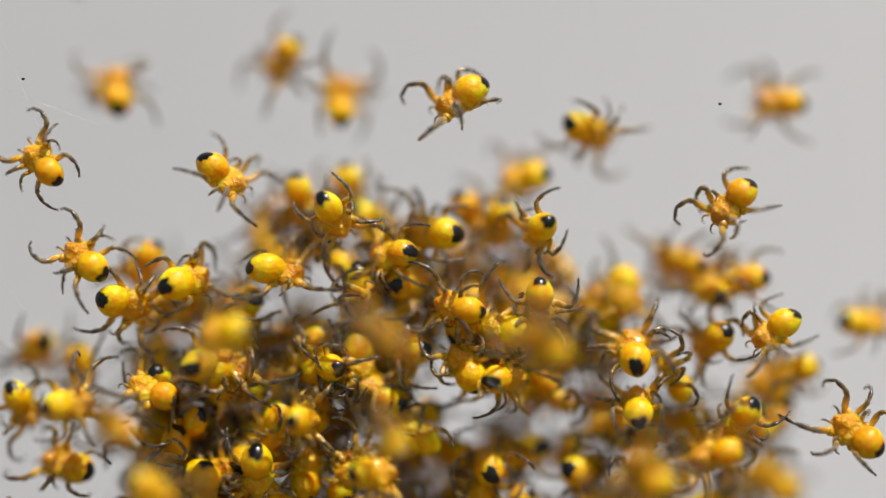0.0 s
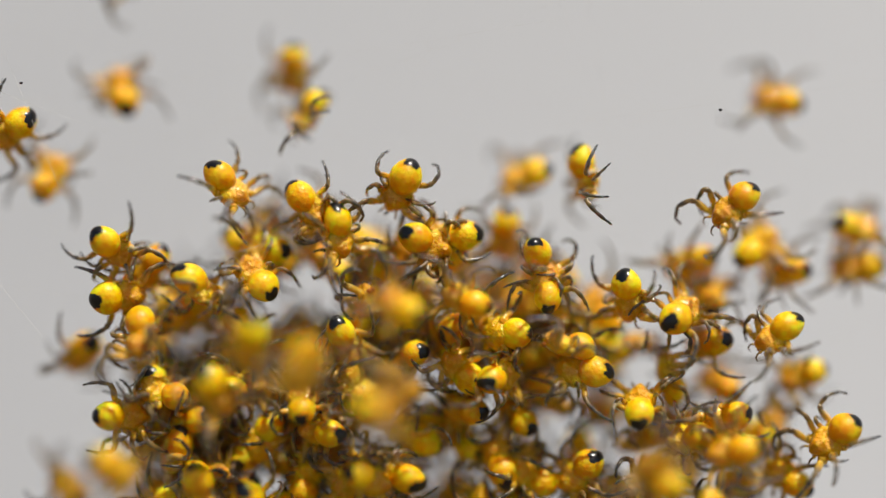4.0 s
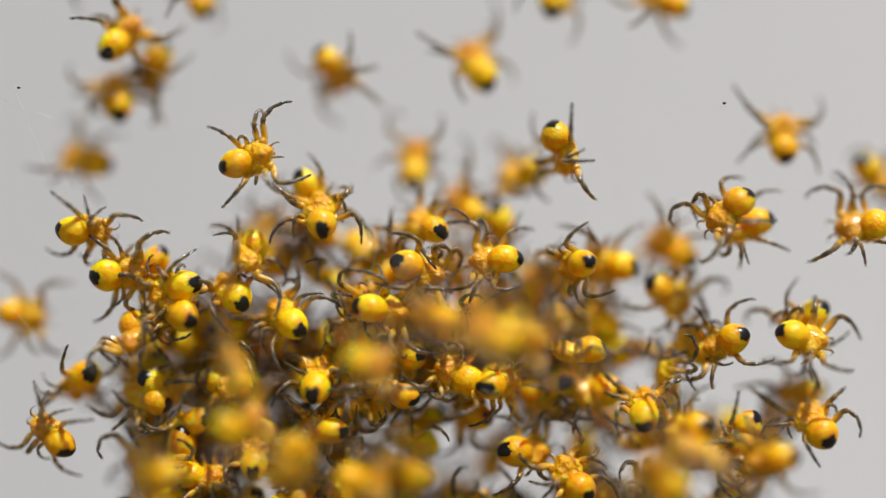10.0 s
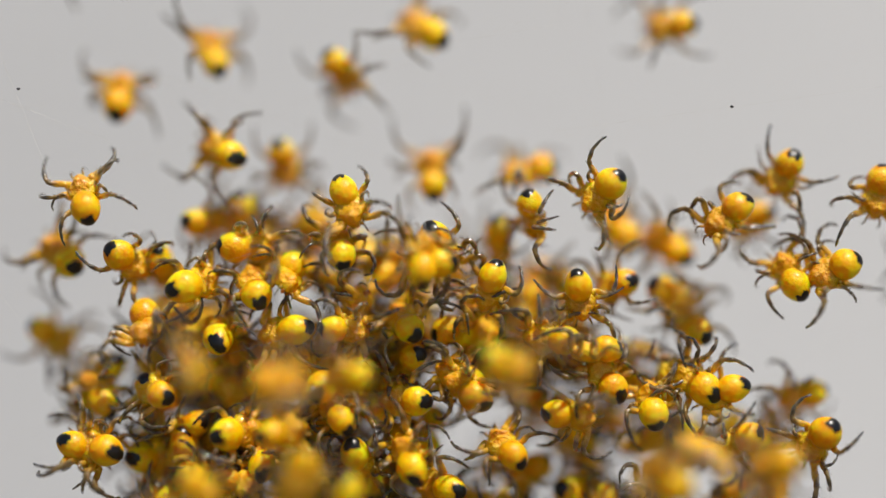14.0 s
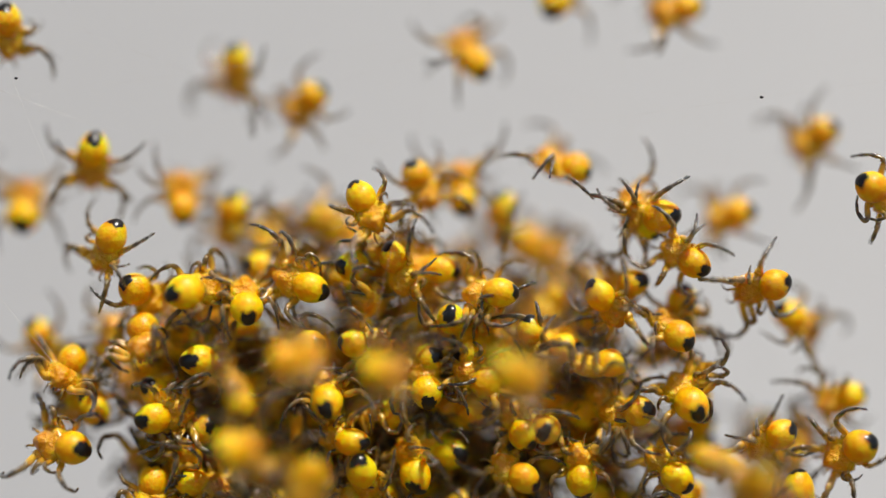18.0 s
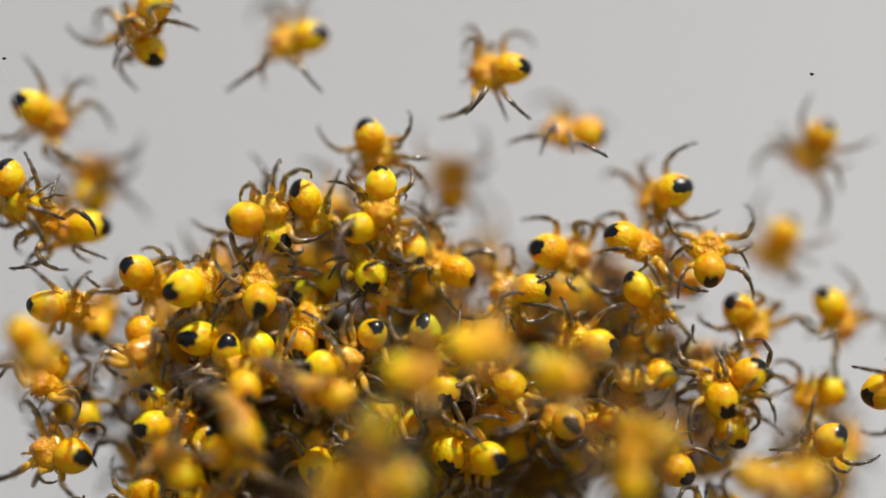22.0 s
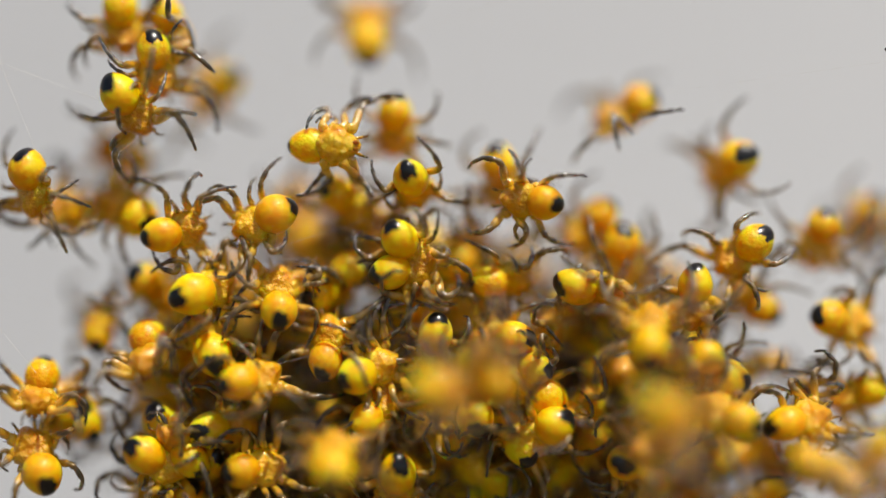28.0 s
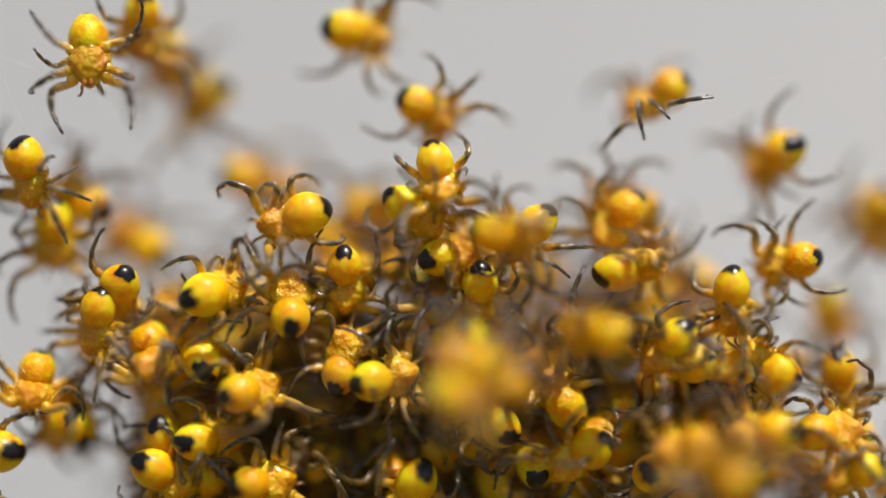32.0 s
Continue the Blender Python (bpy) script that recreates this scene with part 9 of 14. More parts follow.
    walk(one, [(0, at(0.47, 1.64, -6, 0, 29, 13)), (1, at(0.77, 0.83, -4.45, 0, 29, 13)), (2, at(0.62, 0.48, -4.4, 0, 29, 13)), (3, at(0.79, 0.48, -4.53, 0, 29, 13)), (6, at(0.83, 1, -4.65, 0, 6, 13)), (7, at(1.09, 1, -4.63, 0, 29, 13)), (8, at(1.1, 1, -4.53, 0, 29, 13)), (9, at(0.81, 2.03, -5.59, 0, 29, 13)), (10, at(1.03, 1, -4.65, 0, 29, 13)), (11, at(1.19, 1, -4.63, 0, 29, 13)), (12, at(0.26, 1.88, -5.73, 0, 29, 13)), (13, at(1.7, -0.15, -5.58, -40, 28, -16)), (14, at(1.89, -0.1, -5.64, -50, 21, -16)), (17, at(1.78, 0, -5.99, -40, 6, -32)), (18, at(1.59, 0, -6.06, -40, 6, -32)), (19, at(1.61, 0, -6.13, -30, 6, -32)), (20, at(1.34, 0.37, -4.96, -30, -13, -32)), (21, at(3.66, 0.1, -4.74, 20, 6, -22)), (22, at(3.14, 0.15, -4.36, 20, 10, -22)), (23, at(2.9, 0.15, -4.32, 20, 10, -22)), (24, at(2.82, 0.15, -4.71, 20, 10, -22)), (25, at(3, 0.25, -4.77, 20, 10, -22)), (28, at(3.07, -1, -4.29, 20, 10, -22)), (29, at(3.2, -1, -4, 20, 10, -22)), (30, at(3.1, -1, -4.04, 20, 10, -22)), (31, at(3.28, -1, -4.28, 10, 14, -11)), (32, at(3.01, -1, -4.18, 10, 6, -22))])
    stride(one)
    one = spiderling(82, "spread", 1)
    walk(one, [(0, at(3.91, 0.25, -10.03, 0, 10, -22)), (1, at(3.93, 0.25, -6.5, 40, 6, -22)), (2, at(3.7, 0.15, -6.38, 60, 6, -22)), (3, at(3.95, 0.25, -6.06, 40, 6, -22)), (6, at(3.96, 0.83, -6.2, 40, 10, -22)), (7, at(4.13, 0.83, -6.18, 0, 10, -22)), (8, at(4.11, 0.48, -6.12, 0, 10, -22)), (9, at(3.09, 0, -6.27, 0, 10, -22)), (10, at(3.71, 0, -6.57, -60, 6, -22)), (11, at(3.32, 0, -6.17, -60, 21, -11)), (12, at(4.15, 0.83, -6.09, -60, 10, -22)), (13, at(4.67, 0.48, -5.57, -60, 10, -22)), (14, at(4.59, 0.2, -3.83, -60, 10, -22)), (17, at(4.86, 0.25, -4.37, 0, 10, -22)), (18, at(4.6, 0.2, -4.32, 0, 10, -22)), (19, at(4.36, 0.25, -4.29, 0, 10, -22)), (20, at(4.44, 0.25, -4.46, -60, 10, -22)), (21, at(5.79, -1.42, -4.87, -40, -7, 17)), (22, at(4.65, 0.25, -5.53, -31, 2, 13)), (23, at(4.38, 0.25, -8.72, -31, 2, 13)), (32, at(4.38, 0.25, -8.72, -31, 2, 13))])
    stride(one)
    one = spiderling(83, "hang", 0.99)
    walk(one, [(0, at(5.91, 0.83, -10.14, -10, 12, 18)), (1, at(5.92, 0.83, -5.31, -10, 12, 18)), (2, at(5.12, 0.48, -6.26, -10, 12, 18)), (3, at(2.67, 0.83, -5.49, -40, -13, -32)), (6, at(2.71, 0.83, -9.98, -40, -13, -32)), (6.5, at(3.62, -2.08, -9.23, 25, -1, -32)), (7, at(4.67, -3.46, -8.73, 90, 11, -32)), (17, at(4.03, -3.46, -8.29, 90, 11, -32)), (17.5, at(1.19, -2.9, -8.37, 20, 19, -11)), (18, at(-1.57, -2.33, -8.45, -50, 27, 10)), (32, at(-1.57, -2.33, -8.45, -50, 27, 10))])
    stride(one)
    one = spiderling(84, "walk", 0.95)
    walk(one, [(0, at(-15.83, 2.08, 0.87, -80, 24, 6)), (1, at(-15.83, 2.08, 0.87, -80, 24, 6)), (2, at(-10.62, 2.08, 0.9, -80, 24, 6)), (3, at(-10.76, 2.08, 1.89, -80, 6, 6)), (4.5, at(-11.59, 1.46, 1.21, -130, 6, 6)), (6, at(-12.31, 0.25, 0.51, -180, 6, 7)), (7, at(-11.58, 0.15, 0.53, 175, 6, 7)), (8, at(-9.54, 0, 0.78, -185, 14, 3)), (9, at(-9.21, 0, 0.72, 160, 6, 6)), (10, at(-12.15, 1.88, -1.86, 175, -10, 7)), (11, at(-11.9, 1.42, -1.99, 175, -10, 7)), (12, at(-11.37, 1.88, -2.23, 175, -10, 7)), (13, at(-11.25, 1.74, -2.29, 150, 6, 7)), (14, at(-11.28, 1.88, -2.29, 150, 6, 7)), (17, at(-11.28, 1.42, -2.16, 130, 6, 7)), (18, at(-11.34, 1.74, -2.33, 120, 6, 7)), (19, at(-11.34, 1.74, -2.19, 120, 6, 7)), (20, at(-11.32, 1.74, -2.33, 130, 6, 7)), (21, at(-10.72, -1.42, -2.19, 130, -10, 7)), (22, at(-10.81, -1.42, -2.19, 130, -10, 7)), (23, at(-10.78, -1.07, -1.61, 170, 14, 3)), (23.5, at(-10.5, -0.48, -1.55, 225, 14, -4)), (24, at(-10.23, 0.1, -1.49, -80, 14, -12)), (25, at(-10.5, 0.1, -1.41, -70, 14, -12)), (28, at(-13.95, 0.1, -1.32, -70, -2, -25)), (29, at(-10.9, 2.28, -1.73, -70, -2, -25)), (30, at(-14.41, 2.28, -1.7, -70, -2, -25)), (32, at(-14.41, 2.28, -1.7, -70, -2, -25))])
    stride(one)
    one = spiderling(85, "spread", 1.05)
    walk(one, [(0, at(15.59, 2.02, -2.31, -5, 6, -26)), (1, at(15.59, 2.02, -2.31, -5, 6, -26)), (2, at(12.28, 2.02, -2.28, -5, 6, -26)), (3, at(11.96, 1.95, -1.7, -5, 6, -26)), (6, at(12.17, 2.02, 0.7, -5, 6, -26)), (7, at(15.67, 2.02, 0.72, -5, 6, -26)), (8, at(15.69, 2.02, 0.74, -5, 6, -26)), (9, at(11.79, 1.88, 0.83, -5, 6, -26)), (10, at(11.89, 0.48, 0.59, 0, 6, -26)), (11, at(11.83, 0.2, 0.6, 0, 6, -26)), (12, at(11.53, 0.25, -0.15, 0, 6, -26)), (13, at(11.48, 0, -0.14, 15, 6, -26)), (14, at(10.95, 0.1, -0.45, 20, 6, -26)), (17, at(14.39, 0.1, -0.46, 20, 6, -26)), (32, at(14.39, 0.1, -0.46, 20, 6, -26))])
    stride(one)
    one = spiderling(86, "gather", 1.01)
    walk(one, [(0, at(-1.67, 1.89, -4.58, -10, 18, -24)), (1, at(-1.67, 1.89, -4.58, -10, 18, -24)), (2, at(-2.62, 0.15, -5.61, -5, 18, 44)), (3, at(-0.99, 0.1, -6.19, -5, 18, 44)), (6, at(-1.01, -1, -6.37, -5, 18, 44)), (7, at(-0.84, -1, -5.98, -5, 18, 44)), (8, at(-0.96, -2, -6.29, -5, 18, 44)), (9, at(-0.95, -2, -6.34, -5, 18, 44)), (10, at(-0.65, -2, -5.95, -5, 18, 44)), (11, at(-0.2, -2, -5.79, -5, 18, 44)), (12, at(-0.66, -2, -6.08, -5, 18, 44)), (13, at(-1.45, 0.2, -6.08, -5, 6, 44)), (14, at(-0.79, -0.37, -5.92, -60, 14, 22)), (17, at(-0.99, 0.15, -6.01, -60, 18, 44)), (18, at(-1.12, 0.15, -5.93, -60, 18, 44)), (19, at(-1.25, 0, -6.27, -60, 18, 44)), (20, at(-1.35, 0.2, -5.93, -60, 18, 44)), (21, at(-1.17, 0.25, -4.48, -60, 18, 44)), (22, at(-0.8, 0.25, -5.12, -60, 18, 44)), (23, at(-2.86, 0, -5.04, 0, 21, 18)), (23.5, at(-2.84, 0.05, -5, 45, 21, 18)), (24, at(-2.82, 0.1, -4.97, 90, 21, 18)), (25, at(-2.92, 0.1, -4.95, 90, 6, 18)), (28, at(-2.84, 0, -5.07, 90, 21, 18)), (30, at(-2.83, 0.05, -5.04, 90, 21, 18)), (31, at(-2.73, 0.05, -5.04, 90, 21, 18)), (32, at(-2.75, 0, -4.97, 70, 6, 18))])
    stride(one)
    one = spiderling(87, "spread", 1.04)
    walk(one, [(0, at(-2.64, 0.15, -9.99, -5, 18, 44)), (1, at(-2.64, 0.15, -9.99, -5, 18, 44)), (2, at(3.45, -2.33, -9.05, -30, 4, 29)), (3, at(1.79, 0.25, -5.59, -30, 4, 29)), (6, at(0.22, 1.88, -5.84, -30, 4, 29)), (7, at(0.23, 1.88, -5.82, -30, 4, 29)), (8, at(0.24, 1.42, -5.75, -30, 4, 29)), (9, at(-0.87, 2.02, -4.99, -30, 4, 29)), (10, at(-0.99, 1.97, -6.87, -30, 4, 29)), (13, at(-0.99, 1.97, -6.82, -30, 4, 29)), (14, at(0.21, 0.15, -6.51, 0, 29, 13)), (17, at(-0.09, 0, -6.29, 0, 29, 13)), (18, at(-0.24, 0.83, -5.41, 0, 29, 13)), (19, at(0.34, 0.83, -5.21, 0, 29, 13)), (20, at(0.19, -0.1, -5.27, 0, 29, 13)), (21, at(0.21, 0.1, -5.29, 0, 29, 13)), (22, at(0.14, -0.15, -5.21, 0, 29, 13)), (23, at(0.16, 0.25, -5.47, -30, 6, 13)), (24, at(0.32, 0.1, -5.49, -30, 29, 13)), (25, at(0.23, 1.78, -5.54, 0, 4, 29)), (28, at(-0.18, 1.78, -5.29, 0, 4, 29)), (29, at(0.97, 0.15, -2.88, 0, 4, 29)), (30, at(0.78, 0.15, -3.19, 0, 4, 29)), (31, at(0.65, 0.15, -3.27, 0, 4, 29)), (32, at(0.21, 2.02, -4.77, 0, 4, 29))])
    stride(one)
    one = spiderling(88, "spread", 1.03)
    walk(one, [(0, at(-4.45, 1.91, -3.21, 0, 24, 16)), (2, at(-4.45, 1.91, -3.21, 0, 24, 16)), (2.5, at(-3.61, 1.96, -3.19, -48, 22, -4)), (3, at(-2.79, 2.01, -3.17, -95, 21, -25)), (6, at(-2.75, 2.01, -3.09, -95, 21, -25)), (6.5, at(-3.64, 1.97, -2.89, -42, 22, -4)), (7, at(-4.53, 1.92, -2.69, 10, 24, 16)), (8, at(-4.09, 0.15, -2.22, 0, 8, 24)), (8.5, at(-3.88, 0.08, -2.94, 45, 8, 24)), (9, at(-3.68, 0, -3.66, 90, 8, 24)), (9.25, at(-3.62, -0.03, -3.71, 132, 15, 21)), (9.5, at(-3.56, -0.05, -3.77, 175, 22, 18)), (9.75, at(-3.5, -0.08, -3.82, 218, 28, 15)), (10, at(-3.44, -0.1, -3.87, -100, 35, 12)), (11, at(-3.44, -0.1, -3.85, -100, 35, 12)), (12, at(-3.36, -0.1, -3.76, -100, 35, 12)), (13, at(-3.28, -0.25, -3.81, -100, 35, 12)), (14, at(-3.31, -0.1, -3.81, -110, 35, 12)), (15.5, at(-3.3, -0.1, -3.92, -55, 35, 12)), (17, at(-3.3, -0.1, -4.04, -80, 35, 12)), (18, at(-3.45, -0.1, -4.08, -80, 35, 12)), (19, at(-3.4, 0, -4.13, -80, 8, 24)), (20, at(-3.47, 0.25, -4.1, 0, 8, 24)), (20.5, at(-3.5, 1.03, -4.63, -45, 8, 24)), (21, at(-3.53, 1.77, -5.16, -90, 8, 24)), (22, at(-4.07, 0.15, -5.52, -90, 34, -2)), (24, at(-4.27, 0.15, -5.36, -90, 34, -2)), (25, at(-4.34, 0.15, -5.4, -90, 34, -2)), (28, at(-4.12, -1.42, -4.97, -90, 34, -2)), (28.5, at(-4.08, -1.71, -4.96, -45, 28, -2)), (29, at(-4.03, -2, -4.94, 0, 21, -1)), (29.5, at(-3.91, -1.75, -4.96, 45, 21, -1)), (30, at(-3.78, -1.5, -4.98, 90, 21, -1)), (31, at(-3.62, -1.5, -5.03, 90, 34, -2)), (32, at(-3.69, -1.42, -7.31, 90, 34, -2))])
    stride(one)
    one = spiderling(89, "walk", 0.97)
    walk(one, [(0, at(-1.47, -2.79, -8.97, -40, 2, -30)), (2, at(-1.47, -2.79, -8.97, -40, 2, -30)), (2.5, at(-1.28, -2.67, -9.21, -44, 18, 20)), (3, at(-1.09, -2.56, -9.45, -47, 35, 70)), (6, at(-1.05, -2.56, -9.37, -47, 35, 70)), (7, at(-3.01, 0, -9.81, 0, 21, 18)), (8, at(-3.8, 0.5, -5.19, 60, 21, 18)), (9, at(-3.05, -0.15, -5.11, 0, 21, 18)), (10, at(-2.98, 0, -4.95, 0, 21, 18)), (11, at(-2.83, 0, -4.71, -50, 21, 9)), (12, at(-2.83, 0, -4.61, -50, 21, 18)), (13, at(-2.75, -0.15, -4.59, -60, 21, 9)), (17, at(-2.7, 0, -5.02, 0, 21, 18)), (18, at(-2.8, 0, -5.04, 0, 21, 18)), (19, at(-2.75, 0, -5.13, 0, 21, 18)), (20, at(-2.76, 0.15, -5.15, 0, 21, 18)), (21, at(-2.83, 0.15, -5.02, 0, 21, 18)), (22, at(-3.46, -1.07, -3.59, 0, 12, 56)), (23, at(-3.69, 1.92, -4.72, 0, 12, 56)), (24, at(-3.48, 0.15, -3.92, 0, 12, 56)), (25, at(-3.57, 0.15, -3.86, 0, 12, 56)), (26.5, at(-3.51, 0.12, -3.95, -60, 13, 42)), (28, at(-3.46, 0.1, -4.03, -120, 14, 28)), (30, at(-3.43, 0.15, -3.97, -120, 14, 28)), (31, at(-3.32, 0.15, -3.98, -120, 14, 28)), (32, at(-3.48, 1.99, -5.39, -170, 12, 56))])
    stride(one)
    one = spiderling(90, "hang", 1.02)
    walk(one, [(0, at(-2.16, -3.46, -8.85, 175, 12, 11)), (2, at(-2.16, -3.46, -8.85, 175, 12, 11)), (3, at(-8.26, 0.83, -10.06, 170, 17, -4)), (10, at(-8.18, 0.83, -9.9, 170, 17, -4)), (11, at(-8.03, 0.83, -5.32, 170, 17, -4)), (12, at(-8.11, 0.83, -5.47, 170, 17, -4)), (13, at(-8.8, 0.3, -5.4, 170, 17, -4)), (14, at(-8.35, 0.83, -5.74, 170, 17, -4)), (17, at(-8.03, 0.15, -4.06, 210, 6, -4)), (18, at(-8.01, 0.1, -4.46, -170, 6, -4)), (18.33, at(-7.98, 0.07, -4.47, -170, 4, -63)), (18.67, at(-7.94, 0.03, -4.47, -170, 2, -121)), (19, at(-7.91, 0, -4.48, -170, 0, -180)), (19.33, at(-7.93, 0.03, -4.49, -170, 2, -121)), (19.67, at(-7.94, 0.07, -4.5, -170, 4, -63)), (20, at(-7.96, 0.1, -4.51, -170, 6, -4)), (21, at(-7.93, 0.1, -4.46, -170, 6, -4)), (22, at(-8, 0.1, -4.49, -170, 6, -4)), (23, at(-8.14, 0.1, -4.45, -140, 6, -4)), (24, at(-8.08, 0.15, -4.25, -180, 17, -4)), (25, at(-7.74, 0.1, -4.63, 180, 17, -4)), (28, at(-6.93, 0.25, -4.17, 180, 17, -4)), (29, at(-7.25, 0.15, -4.46, 180, 17, -4)), (31, at(-7.24, 0.15, -4.34, 180, 17, -4)), (32, at(-7.32, 0.15, -4.17, 180, 17, -4))])
    stride(one)
    one = spiderling(91, "spread", 1.02)
    walk(one, [(0, at(-5.6, 1.9, -5.23, -170, 19, -25)), (2, at(-5.6, 1.9, -5.23, -170, 19, -25)), (3, at(-2.29, 2.04, -3.22, 140, 10, -16)), (7, at(-2.23, 2.04, -3.12, 140, 10, -16)), (8, at(-3.15, 1.9, -2.87, 120, -5, -8)), (9, at(-3.14, 1.9, -2.85, 120, -5, -8)), (10, at(-2.98, 1.65, -2.51, 90, 24, 16)), (19, at(-3.4, 1.65, -2.43, 90, 24, 16)), (20, at(-4.17, 0.25, -1, 90, 24, 16)), (20.5, at(-3.98, 0.12, -0.35, 145, 22, 12)), (21, at(-3.79, 0, 0.3, 200, 21, 8)), (22, at(-3.04, 0, 0.26, -170, 14, 8)), (23, at(-3.25, 1.93, -2.51, -170, 24, 16)), (24, at(-3.09, 0.15, -0.77, -160, 28, 8)), (25, at(-2.99, 0.15, -0.51, -150, 28, 8)), (28, at(-2.97, 0.15, -0.76, -160, 6, 16)), (29, at(-3.05, 0.2, -0.81, -160, 6, 16)), (30, at(-3.07, 0.15, -0.79, -160, 21, 8)), (31, at(-2.85, 0.2, -0.37, -160, 24, 16)), (32, at(-2.29, 0.25, -0.42, -160, 24, 16))])
    stride(one)
    one = spiderling(92, "spread", 1.05)
    walk(one, [(0, at(2.66, 0.83, -10.08, -40, -13, -32)), (2, at(2.66, 0.83, -10.08, -40, -13, -32)), (3, at(5.13, 0.48, -9.99, -10, 12, 18)), (21, at(3.83, 0.48, -8.98, -10, 12, 18)), (22, at(5.51, -1.42, -8.53, -40, -7, 17)), (28, at(4.1, -1.42, -7.73, -40, -7, 17)), (28.5, at(7.1, -0.58, -4.72, -115, -2, 14)), (29, at(10.11, 0.25, -1.72, 170, 4, 12)), (32, at(10.11, 0.25, -1.72, 170, 4, 12))])
    stride(one)
    one = spiderling(93, "walk", 0.96)
    walk(one, [(0, at(-15.85, 2.28, 5.34, -20, -2, -25)), (3, at(-15.85, 2.28, 5.34, -20, -2, -25)), (6, at(-11.08, 2.28, 5.42, -20, -2, -25)), (7, at(-11.22, 2.22, 4.32, -20, -2, -25)), (8, at(-11.21, 2.22, 3.3, -20, -2, -25)), (9, at(-10.16, 2.28, 3.41, -20, -2, -25)), (10, at(-9.83, 2.28, 2.37, -20, -2, -25)), (11, at(-10.81, 1.07, -0.8, 0, 6, -24)), (12, at(-11.03, 1.42, 0.55, -60, 6, -24)), (13, at(-11.87, 2.02, 0.5, -60, 8, -24)), (14, at(-9.68, 0, 1.09, -70, 14, 11)), (17, at(-9.73, 1.74, 1.22, -90, 6, 22)), (17.5, at(-9.39, 1.01, 0.72, -15, 6, -2)), (18, at(-9.06, 0.25, 0.23, 60, 6, -25)), (19, at(-9.53, 0.25, 0.1, 45, 6, -25)), (20, at(-10.01, 0.15, -0.86, 110, 6, -25)), (21, at(-10.02, 0.2, -1.09, 100, 6, -25)), (22, at(-10.53, 0.15, -1.57, 170, 6, -25)), (22.33, at(-10.52, 0.15, -1.35, 227, 6, -25)), (22.67, at(-10.51, 0.15, -1.13, 283, 6, -25)), (23, at(-10.5, 0.15, -0.91, -20, 6, -25)), (23.5, at(-10.43, 0.15, -0.48, 35, -21, -18)), (24, at(-10.46, 0.6, -0.05, 90, -48, -11)), (25, at(-10.19, 0.15, -0.13, 90, -36, -11)), (26.5, at(-10, 0.67, 0.18, 35, -15, -14)), (28, at(-9.82, 1.18, 0.49, -20, 6, -16)), (29, at(-9.81, 1.18, 0.55, -30, 6, -16)), (30, at(-9.78, 1.07, 0.67, -50, 6, -16)), (31, at(-9.82, 1.3, 0.67, -50, -3, -16)), (32, at(-9.67, 1.18, 0.71, -30, 6, -16))])
    stride(one)
    one = spiderling(94, "hang", 1.06)
    walk(one, [(0, at(-9.02, 2.15, 10.06, -135, 21, -19)), (3, at(-9.02, 2.15, 10.06, -135, 21, -19)), (4.5, at(-9.3, 2.08, 9.28, -200, 8, -10)), (6, at(-9.57, 2.02, 8.52, 95, -4, -1)), (6.5, at(-9.28, 2.08, 9.33, 160, 8, -10)), (7, at(-8.97, 2.15, 10.16, -135, 21, -19)), (9, at(-8.94, 2.15, 10.2, -135, 21, -19)), (10, at(-15.53, 1.42, 4.63, -135, 29, 39)), (14, at(-15.51, 1.42, 4.65, -135, 29, 39)), (15.5, at(-9.37, 1.93, 7.33, -188, 12, 6)), (17, at(-3.27, 2.15, 9.94, 120, -4, -27)), (17.25, at(-4.67, 2.04, 9.85, 160, -2, -36)), (17.5, at(-6.06, 1.93, 9.77, 200, 0, -44)), (17.75, at(-7.47, 1.73, 9.68, 240, 2, -53)), (18, at(-8.87, 1.42, 9.55, -80, 3, -62)), (21, at(-8.76, 1.42, 8.88, -80, 3, -62)), (21.5, at(-8.32, 0.83, 7.23, -25, 4, -62)), (22, at(-7.89, 0.25, 5.58, 30, 6, -62)), (23, at(-7.7, 0.25, 5.2, 30, 6, -62)), (24, at(-7.96, 0.25, 5.21, 40, 14, -31)), (25, at(-7.89, 0.25, 5.22, 60, 6, -62)), (28, at(-7.9, 1, 5.02, 100, 6, -62)), (29, at(-8.72, 1, 5.15, 100, 3, -62)), (30, at(-8.63, 0.37, 7.54, 100, 3, -62)), (32, at(-8.63, 0.37, 7.54, 100, 3, -62))])
    stride(one)
    one = spiderling(95, "hang", 0.94)
